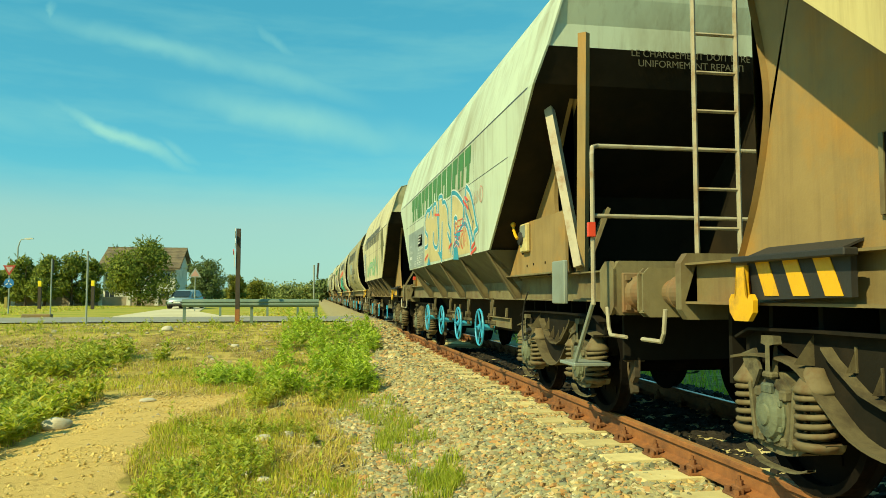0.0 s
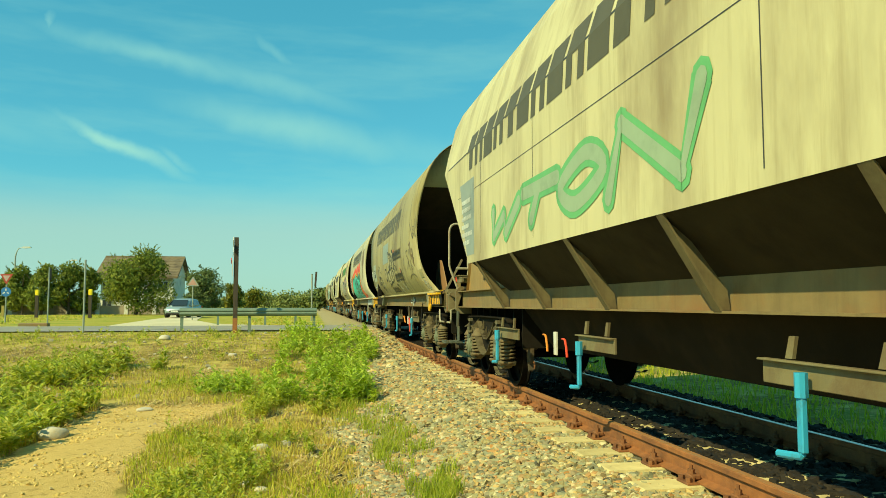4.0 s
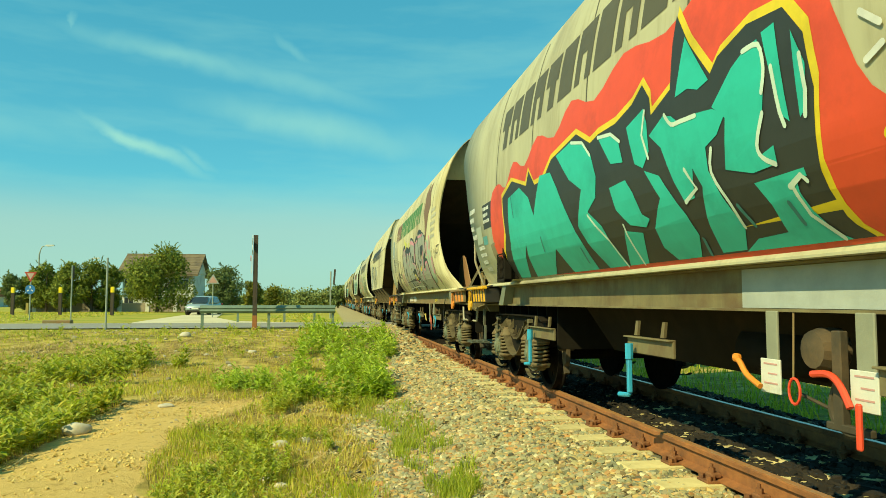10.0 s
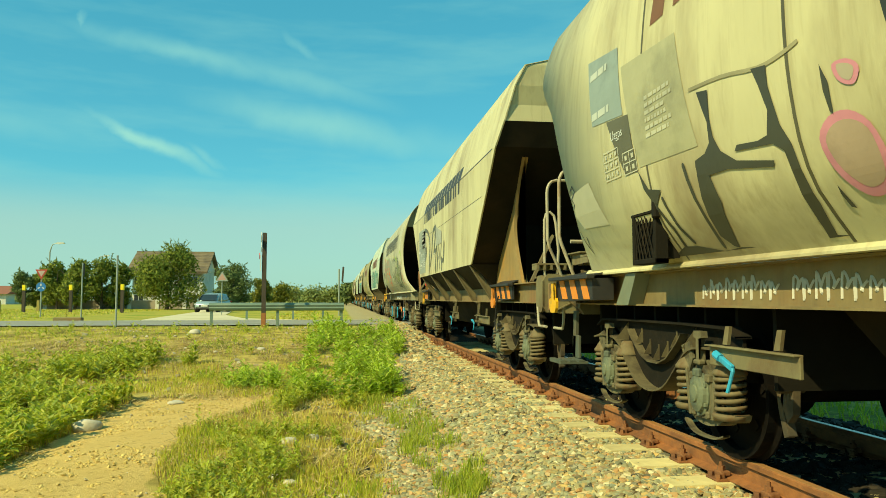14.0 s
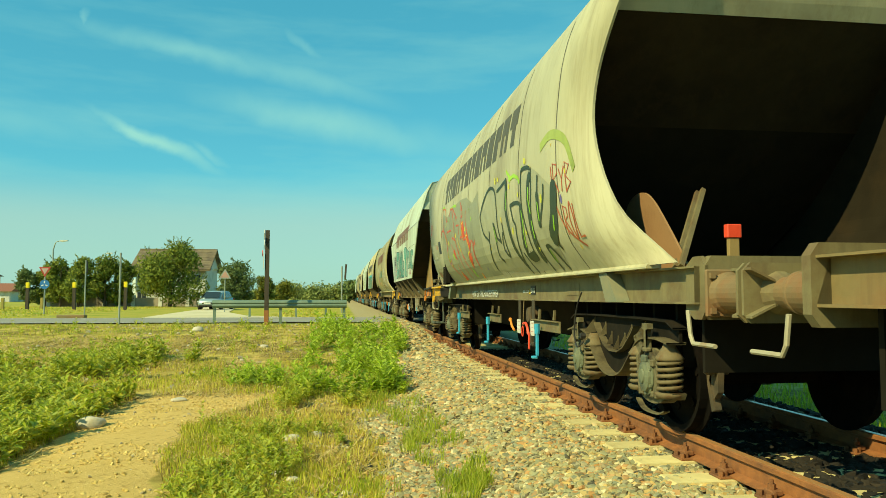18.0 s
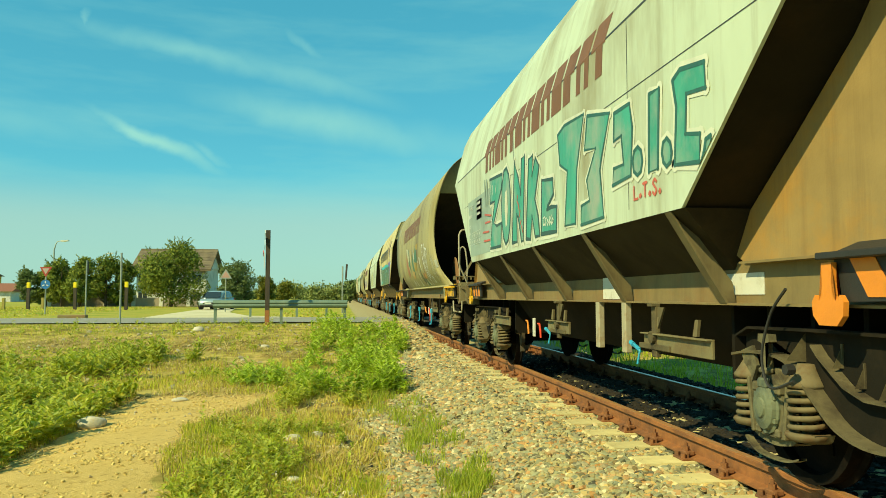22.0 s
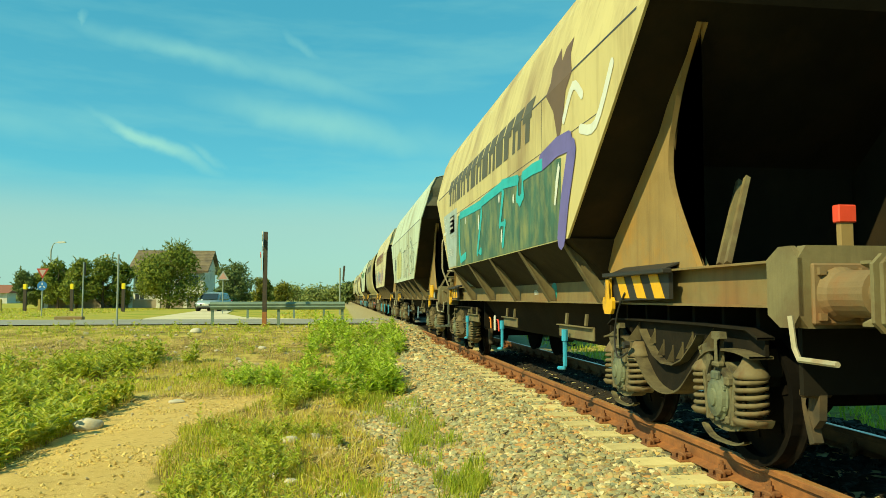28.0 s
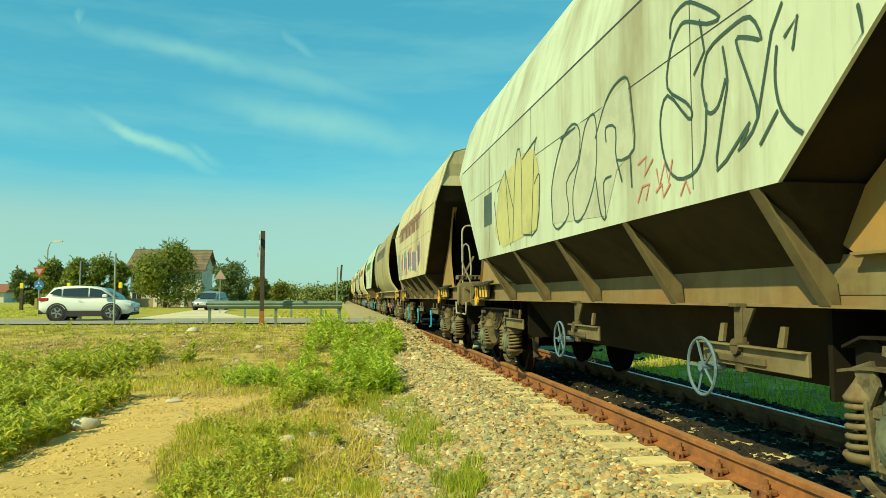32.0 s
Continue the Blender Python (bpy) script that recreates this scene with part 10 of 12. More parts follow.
    if kind == "B":
        worn = n_ == 5
        lever_set(w, mat("worn_yellow", (0.42, 0.33, 0.08), 0.7, 0, 0.3, 9) if worn else M["orange"], mat("worn_red", (0.42, 0.10, 0.06), 0.7, 0, 0.3, 9) if worn else M["red"],
                  mat("pale_stay", (0.25, 0.26, 0.19), 0.7, 0, 0.25, 8) if n_ in (4, 5) else GRIME, 0 if worn else 2 if n_ != 4 else 1)
    if n_ in (2, 8, 10):
        put("lever", lib("lever_red", lambda: lever_mesh(M["red"])), w, pose(gx - 0.02, 1.0, 0.70), "red lever")
        put("lever", lib("lever_yel", lambda: lever_mesh(M["orange"])), w, pose(gx - 0.02, 1.62, 0.72), "orange lever")
        put("label_plate", lib("label_plate", plate_mesh), w, pose(gx, 1.35, 0.72), "white label plate")
    for y in (-1.05, -1.75) if n_ == 8 else ():
        put("stay", lib("stay", lambda: mesh_of("stay", boxm(-0.03, 0.03, -0.05, 0.05, 0.62, 1.08, 0.006), M["rail_pipe"])), w, pose(gx + 0.05, y, 0))
    put("air_tank", lib("tank", lambda: mesh_of("air_tank", lathe(bmesh.new(), [(0.05, -0.45), (0.17, -0.40), (0.17, 0.40), (0.05, 0.45)], 16, "y"), M["dark"], True)), w, pose(-0.45, -0.6, 0.78))
    put("brake_hose", lib("hose", hose_mesh), w, pose(-1.14, -PIVOT + 0.55, 0.72))
    part("label_plate", boxm(*((-0.998, -0.9925) if KIND[n_] == "A" else (-1.021, -1.0165)), -HEAD + 2.9, -HEAD + 3.35, 1.14, 1.28), M["frame_grey"] if n_ % 2 else M["white"], w)

# wagon 1: open machinery end with a ladder frame and its yellow cabinet
w = WAGONS[1]
f = -HEAD
part("corner_post", tube(bmesh.new(), [(-1.10, f + 0.85, 1.40), (-1.25, f + 1.50, 3.50)], 0.06, 4), M["rail_pipe"], w)
part("corner_post", tube(bmesh.new(), [(-1.05, f + 0.90, 1.36), (-1.10, f + 0.66, 3.62)], 0.06, 4), M["gusset"], w, "rusty orange upright")
cab = part("cabinet", prism(bmesh.new(), [(-3.55, 1.352), (-3.62, 1.40), (-4.13, 1.86), (-4.28, 1.98), (-5.70, 1.98), (-5.70, 1.352)], -1.15, -1.12), M["gusset"], w, "rusty yellow side plate with levers")
part("plate_foot", boxm(-1.20, -1.115, -5.72, -3.50, 1.352, 1.372, 0.003), M["frame_grey"], cab)
part("control_box", boxm(-1.21, -1.155, -4.50, -4.25, 1.63, 1.96, 0.012), mat("pale_yellow_paint", (0.60, 0.52, 0.24), 0.65, 0, 0.2, 6, (0.40, 0.27, 0.09), 0.4, 3), cab, "pale yellow control box")
part("box_door", boxm(-1.217, -1.211, -4.48, -4.27, 1.80, 1.94, 0.004), M["galv"], cab)
bm = bmesh.new()
lathe(bm, [(0.01, -1.25), (0.075, -1.24), (0.08, -1.212), (0.03, -1.205)], 16)
bmesh.ops.translate(bm, vec=(0, -4.32, 1.79), verts=bm.verts)
part("lever_boss", bm, M["black"], cab)
part("slot", prism(bmesh.new(), curve_pts([(-4.13, 1.84), (-4.09, 1.72), (-4.14, 1.62), (-4.24, 1.64), (-4.24, 1.87)], 3, True)[:-1], -1.154, -1.151), M["web"], cab)
lev = part("lever", tube(bmesh.new(), [(-1.26, a, b) for a, b in curve_pts([(-4.33, 1.79), (-4.25, 1.83), (-4.17, 1.90), (-4.15, 1.96)], 4)], 0.018, 8), M["yellow"], cab, "yellow lever")
bm = bmesh.new()
bmesh.ops.create_uvsphere(bm, u_segments=10, v_segments=8, radius=0.032)
bmesh.ops.translate(bm, vec=(-1.26, -4.148, 1.97), verts=bm.verts)
part("knob", bm, M["yellow"], w, "", None, True)
for a, b in ((-4.36, 1.47), (-4.62, 1.48), (-5.05, 1.48)):
    part("bolt", boxm(-1.158, -1.15, a - 0.012, a + 0.012, b - 0.014, b + 0.014, 0.003), M["web"], cab)
part("red_mark", boxm(-1.02, -1.0, -3.60, -3.56, 1.46, 1.60, 0.004), M["orange"], w)
part("side_plate", boxm(-1.36, -1.32, f + 0.55, f + 0.90, 1.05, 1.45, 0.008), M["galv"], w)
part("handrail", tube(bmesh.new(), [(-1.30, f - 0.02, 1.05), (-1.30, f - 0.02, 2.32), (-1.28, f + 0.02, 2.39), (-1.20, f + 0.1, 2.42), (1.1, f + 0.1, 2.42)], 0.02, 8), M["rail_pipe"], w)
part("handrail", tube(bmesh.new(), [(-1.30, f, 1.80), (1.1, f + 0.1, 1.80)], 0.018, 8), M["rail_pipe"], w)
part("step_hanger", tube(bmesh.new(), [(-1.30, f - 0.02, 1.08), (-1.30, f + 0.45, 0.52)], 0.022, 6), M["galv"], w)
part("step", boxm(-1.34, -1.0, f + 0.35, f + 0.75, 0.50, 0.53, 0.005), M["galv"], w)
put("lamp_bracket", mesh_of("lamp_bracket", boxm(-0.03, 0.03, -0.02, 0.02, 1.62, 1.74), M["red"]), w, pose(-1.32, f - 0.04, 0))
ladder(WAGONS[0], HEAD - 0.02)
for n_ in (1, 9):
    words(n_, "ATTENTION\nLE CHARGEMENT DOIT ETRE\nUNIFORMEMENT REPARTI", 0.10, -HEAD + (0.93 if n_ == 1 else 0.86), 3.62, OLIVE, 0.15, Matrix.Rotation(radians(90), 4, "X"))

# ---- beside the road -------------------------------------------------
def guardrail(y, x0, x1, z, posts, label):
    g = tagged(new("guardrail"), label, "guardrail", "guardrails at the crossing")
    g.location = (0, y, 0)
    wave = [(0.00, 0.00), (0.05, 0.035), (0.08, 0.10), (0.05, 0.155), (0.08, 0.21), (0.05, 0.275), (0.0, 0.31)]
    out = [(-a, z + b) for a, b in wave] + [(-a + 0.012, z + b) for a, b in reversed(wave)]
    part("beam", prism(bmesh.new(), out, x0, x1, "x"), M["galv_green"], g)
    for x in posts:
        part("post", prism(bmesh.new(), [(x - 0.055, 0.03), (x + 0.055, 0.03), (x + 0.055, 0.055), (x + 0.01, 0.055), (x + 0.01, 0.12), (x - 0.01, 0.12), (x - 0.01, 0.055), (x - 0.055, 0.055)], ground_z(x, y) - 0.2, z + 0.31, "z"), M["galv_green"], g)
        part("spacer", boxm(x - 0.05, x + 0.05, 0.0, 0.05, z + 0.06, z + 0.25, 0.004), M["galv"], g)


guardrail(29.9, -4.98, 0.2, 0.66, (-4.9, -2.38, 0.1), "grey-green steel guardrail before the level crossing")
guardrail(38.6, -6.4, -0.6, 0.62, (-6.3, -4.6, -2.3, -0.8), "weathered steel guardrail across the road")

# level crossing post with its cross seen edge-on
p = tagged(new("crossing_post"), "dark wooden crossing post with an edge-on warning cross", "sign post")
p.location = (-2.85, 29.2, ground_z(-2.85, 29.2))
part("post", prism(bmesh.new(), [(-0.08, -0.07), (0.08, -0.07), (0.08, 0.07), (-0.08, 0.07)], -0.3, 3.62, "z"), M["wood"], p)
part("post_foot", prism(bmesh.new(), [(-0.083, -0.073), (0.083, -0.073), (0.083, 0.073), (-0.083, 0.073)], -0.3, 0.55, "z"), M["rust"], p, "rust-orange stained foot")
for s, nm in ((1, "cross_arm"), (-1, "cross_arm")):
    part(nm, boxm(-0.012, 0.012, -0.6, 0.6, -0.07, 0.07, 0, pose(-0.12, 0, 3.25, 28 * s, 0, 6)), M["white"], p, "white warning board with red ends")
part("board_end", boxm(-0.014, 0.014, -0.09, 0.09, -0.08, 0.08, 0, pose(-0.125, -0.5, 2.7, 28, 0, 6)), M["red"], p)
part("board_end", boxm(-0.014, 0.014, -0.07, 0.07, -0.30, 0.30, 0, pose(-0.13, -0.05, 2.45, 0, 0, 6)), M["white"], p)

# second crossing sign by the track, further off
p = tagged(new("crossing_post"), "thin grey crossing post with a dark board on top", "sign post")
p.location = (0.0, 47.0, 0.04)
part("post", tube(bmesh.new(), [(0, 0, -0.2), (0, 0, 2.95)], 0.05, 8), M["galv"], p)
part("board", boxm(-0.06, 0.06, -0.02, 0.02, 2.2, 3.1, 0.01, pose(0.05, 0, 0, 0, 4, 0)), M["wood"], p)


def pipe_post(x, y, h, r, label, name="sign_post"):
    o = tagged(new(name), label, "post")
    o.location = (x, y, ground_z(x, y))
    part("pole", tube(bmesh.new(), [(0, 0, -0.2), (0, 0, h)], r, 10), M["galv"], o)
    part("cap", lathe(bmesh.new(), [(r * 1.15, h), (r * 1.15, h + 0.03), (r * 0.5, h + 0.05)], 10, "z"), M["galv"], o)
    return o


pipe_post(-8.5, 30.2, 2.72, 0.036, "plain galvanised steel post at the road edge")
o = pipe_post(-13.2, 40.8, 2.9, 0.035, "slim grey post with an edge-on board")
part("board", boxm(-0.02, 0.02, -0.03, 0.3, 2.3, 2.9), M["wood"], o)
o = pipe_post(-17.3, 46.5, 2.75, 0.04, "post with a red triangle and a blue round sign")
part("give_way", prism(bmesh.new(), [(-0.34, 2.80), (0.34, 2.80), (0.0, 2.2)], -0.06, -0.045, "y"), mat("sign_red", (0.40, 0.05, 0.03), 0.6, 0, 0.2, 9), o, "red triangular sign")
part("give_way_face", prism(bmesh.new(), [(-0.2, 2.72), (0.2, 2.72), (0.0, 2.36)], -0.066, -0.061, "y"), mat("faded_white", (0.40, 0.30, 0.27), 0.6), o)
part("round_sign", lathe(bmesh.new(), [(0.27, -0.06), (0.27, -0.045)], 24, "y"), mat("sign_blue", (0.02, 0.16, 0.42), 0.5), o, "blue round sign with pale arrows", pose(0, 0, 1.78))
for k in range(3):
    part("arrow", boxm(-0.03, 0.03, -0.07, -0.062, 0.06, 0.19, 0, pose(0, 0, 1.78) @ pose(0, 0, 0, 0, 120 * k, 0)), M["white"], o)
o = pipe_post(-7.7, 51.0, 2.7, 0.035, "post with a small triangular warning sign")
part("warning_sign", prism(bmesh.new(), [(-0.40, 2.25), (0.40, 2.25), (0.0, 2.9)], -0.06, -0.045, "y"), M["galv"], o)
part("warning_border", prism(bmesh.new(), [(-0.28, 2.32), (0.28, 2.32), (0.0, 2.76)], -0.066, -0.061, "y"), mat("faded_red", (0.45, 0.25, 0.2), 0.6), o)

# yellow-topped marker posts and short stakes
for i, (x, y) in enumerate(((-25.3, 64.5), (-21.2, 63.0), (-16.6, 60.5))):
    o = tagged(new("marker_post"), "dark wooden marker post with a yellow top", "post", "marker posts in the grass")
    o.location = (x, y, ground_z(x, y))
    part("post", prism(bmesh.new(), [(-0.115, -0.1), (0.115, -0.1), (0.115, 0.1), (-0.115, 0.1)], -0.2, 1.75, "z"), M["wood"], o)
    part("top", boxm(-0.13, 0.13, -0.11, 0.11, 1.75, 2.2, 0.03), mat("marker_yellow", (0.85, 0.62, 0.02), 0.6), o, "yellow painted top")
for x, y in ((-27.8, 66.0), (-25.5, 68.0)):
    o = tagged(new("stake"), "short weathered stake in the grass", "post", "stakes in the grass")
    o.location = (x, y, ground_z(x, y))
    part("stake_body", prism(bmesh.new(), [(-0.10, -0.08), (0.10, -0.08), (0.12, 0.08), (-0.10, 0.08)], -0.2, 0.95, "z"), mat("stake_wood", (0.33, 0.26, 0.07), 0.9), o)
o = tagged(new("drain_block"), "dark concrete drain block on the verge", "block")
o.location = (-13.0, 38.4, 0.05)
part("block", boxm(-0.65, 0.65, -0.2, 0.2, -0.05, 0.17, 0.03), M["frame"], o)

for x, y, h in ((-32.7, 90.0, 7.4), (-34.2, 112.0, 7.2)):
    o = tagged(new("street_lamp"), "grey street lamp with one curved arm", "street lamp", "street lamps")
    o.location = (x, y, 0.03)
    part("pole", tube(bmesh.new(), [(0, 0, -0.2), (0, 0, 6.4), (0.15, 0, h - 0.4), (0.3, 0, h - 0.1), (0.7, 0, h)], [0.11, 0.08, 0.06, 0.05, 0.04], 8), M["galv"], o)
    part("lamp_head", prism(bmesh.new(), [(0.6, h - 0.05), (0.9, h - 0.09), (1.6, h), (1.5, h + 0.12), (0.8, h + 0.1)], -0.2, 0.2, "y"), M["white"], o)

# ---- the house -------------------------------------------------------
M["plaster"] = mat("house_plaster", (0.62, 0.62, 0.55), 0.9, 0, 0.1, 3, (0.36, 0.35, 0.30), 0.4, 0.6)
M["roof"] = mat("roof_tiles", (0.20, 0.15, 0.085), 0.9, 0, 0.3, 4, (0.10, 0.075, 0.05), 0.5, 0.8)
M["pane"] = mat("window_glass", (0.04, 0.05, 0.06), 0.1, 0, 0.1, 3, bump=0)
house = tagged(new("house"), "white plastered house with a dark tiled gable roof", "house")
house.location = (0, 0, 0.03)
hx0, hx1, hy0, hy1 = -22.7, -15.2, 86.5, 94.5
wall = part("wall", boxm(hx0, hx1, hy0, hy1, -0.2, 4.3), M["plaster"], house)
for s in (hx0, hx1):
    part("gable", prism(bmesh.new(), [(hy0, 4.3), (hy1, 4.3), ((hy0 + hy1) / 2, 6.35)], s - 0.15, s + 0.15), M["plaster"], house)
for s, y_e in ((-1, hy0 - 0.6), (1, hy1 + 0.6)):
    mid = (hy0 + hy1) / 2
    slope_ = part("roof", prism(bmesh.new(), [(y_e, 4.0), (mid, 6.45), (mid, 6.35), (y_e, 3.9)], hx0 - 0.6, hx1 + 0.6), M["roof"], house)
    rows_ = 12
    for k in range(rows_):
        a, b = k / rows_, (k + 1.08) / rows_
        ya, yb = y_e + (mid - y_e) * a, y_e + (mid - y_e) * min(b, 1)
        za, zb = 4.05 + 2.45 * a, 4.05 + 2.45 * min(b, 1)
        part("tile_course", prism(bmesh.new(), [(ya, za + 0.10), (yb, zb + 0.06), (yb, zb + 0.004), (ya, za + 0.004)], hx0 - 0.6, hx1 + 0.6), M["roof"], slope_)
part("ridge", boxm(hx0 - 0.6, hx1 + 0.6, (hy0 + hy1) / 2 - 0.12, (hy0 + hy1) / 2 + 0.12, 6.48, 6.62), M["roof"], house)
for x, z in ((-22.0, 1.0), (-19.0, 1.0), (-16.2, 1.0), (-22.0, 3.0), (-19.0, 3.0), (-16.2, 3.0)):
    o = part("window", boxm(x - 0.55, x + 0.55, hy0 - 0.06, hy0 + 0.02, z - 0.6, z + 0.6), M["white"], house)
    part("pane", boxm(x - 0.46, x - 0.03, hy0 - 0.075, hy0 - 0.062, z - 0.5, z + 0.5), M["pane"], o)
    part("pane", boxm(x + 0.03, x + 0.46, hy0 - 0.075, hy0 - 0.062, z - 0.5, z + 0.5), M["pane"], o)
for y, z in ((88.5, 1.2), (92.0, 1.2), (90.3, 4.6)):
    o = part("window", boxm(hx1 - 0.02, hx1 + 0.06, y - 0.5, y + 0.5, z - 0.55, z + 0.55), M["white"], house)
    part("pane", boxm(hx1 + 0.062, hx1 + 0.075, y - 0.4, y + 0.4, z - 0.45, z + 0.45), M["pane"], o)
o = tagged(new("garden_wall"), "low plastered garden wall before the house", "wall")
part("wall_body", boxm(-30.0, -13.0, 81.2, 81.5, -0.2, 0.95, 0.02), mat("old_plaster", (0.32, 0.27, 0.20), 0.9, 0, 0.25, 2), o)
for k in range(7):
    part("pillar", boxm(-29.8 + 2.75 * k - 0.2, -29.8 + 2.75 * k + 0.2, 81.12, 81.58, -0.2, 1.25, 0.02), M["plaster"], o)
o = tagged(new("satellite_dish"), "pale satellite dish on the house corner", "dish")
o.location = (-23.6, 85.9, 3.3)
part("dish", lathe(bmesh.new(), [(0.9, 0.0), (0.7, 0.12), (0.35, 0.2), (0.05, 0.23), (0.04, 0.26), (0.35, 0.23), (0.7, 0.15), (0.9, 0.03)], 20, "y"), M["white"], o, "", pose(0, 0, 0.4, -25, 0, 25))
part("arm", tube(bmesh.new(), [(0, 0.2, 0.4), (0.2, 0.6, 0.0)], 0.05, 6), M["galv"], o)

# low farm building and a hill far to the side
o = tagged(new("farm_building"), "long low farm building with a red roof", "building")
part("wall", boxm(-95, -62, 150, 158, -0.2, 2.1), M["plaster"], o)
part("roof", prism(bmesh.new(), [(149.4, 2.0), (158.6, 2.0), (154, 3.6)], -95.5, -61.5), mat("red_roof", (0.26, 0.10, 0.06), 0.85), o)
o = tagged(new("silo_block"), "pale yellow farm block by the field", "building")
part("wall", boxm(-112, -70.5, 160, 166, -0.2, 5.2), mat("yellow_wall", (0.55, 0.42, 0.08), 0.8), o)
part("roof", prism(bmesh.new(), [(159.5, 5.2), (166.5, 5.2), (163, 5.9)], -112.4, -70), M["roof"], o)
hv, hf = [], []
for j in range(9):
    for i in range(41):
        x, y = -420 + 8.5 * i, 330 + 30 * j
        h = 11.5 * math.exp(-((x + 260) / 110) ** 2) * math.sin(math.pi * j / 8) ** 0.7
        hv.append((x, y, h - 0.6))
hf = [(j * 41 + i, j * 41 + i + 1, (j + 1) * 41 + i + 1, (j + 1) * 41 + i) for j in range(8) for i in range(40)]
tagged(new("hill", soup("hill", hv, hf, mat("hill_grass", (0.14, 0.17, 0.055), 0.95, 0, 0.2, 0.2), True)), "low green hill on the horizon", "hill", kind="structure")

# ---- cars ------------------------------------------------------------
M["tyre"] = mat("tyre", (0.022, 0.022, 0.022), 0.85, 0, 0.2, 20)
M["rim"] = mat("alloy_rim", (0.35, 0.36, 0.34), 0.35, 0.8, 0.1, 10, bump=0)
M["car_glass"] = mat("car_glass", (0.025, 0.032, 0.034), 0.08, 0, 0.1, 3, bump=0, spec=0.8)
M["cladding"] = mat("black_cladding", (0.025, 0.025, 0.025), 0.7, 0, 0.15, 10)
M["tail"] = mat("tail_lamp", (0.45, 0.02, 0.03), 0.25, 0, 0.1, 5, bump=0)
M["headlamp"] = mat("headlamp", (0.55, 0.58, 0.58), 0.15, 0.2, 0.1, 5, bump=0)


def loft(stations, cols):
    """Rings of (y, z) at places along x, skinned; cols: the points of each ring."""
    bm = bmesh.new()
    rings = [[bm.verts.new((x, y, z)) for y, z in cols(*s)] for x, *s in stations]
    for a, b in zip(rings, rings[1:]):
        k = len(a)
        for i in range(k):
            bm.faces.new((a[i], b[i], b[(i + 1) % k], a[(i + 1) % k]))
    bm.faces.new(rings[0])
    bm.faces.new(list(reversed(rings[-1])))
    bmesh.ops.recalc_face_normals(bm, faces=bm.faces)
    return bm


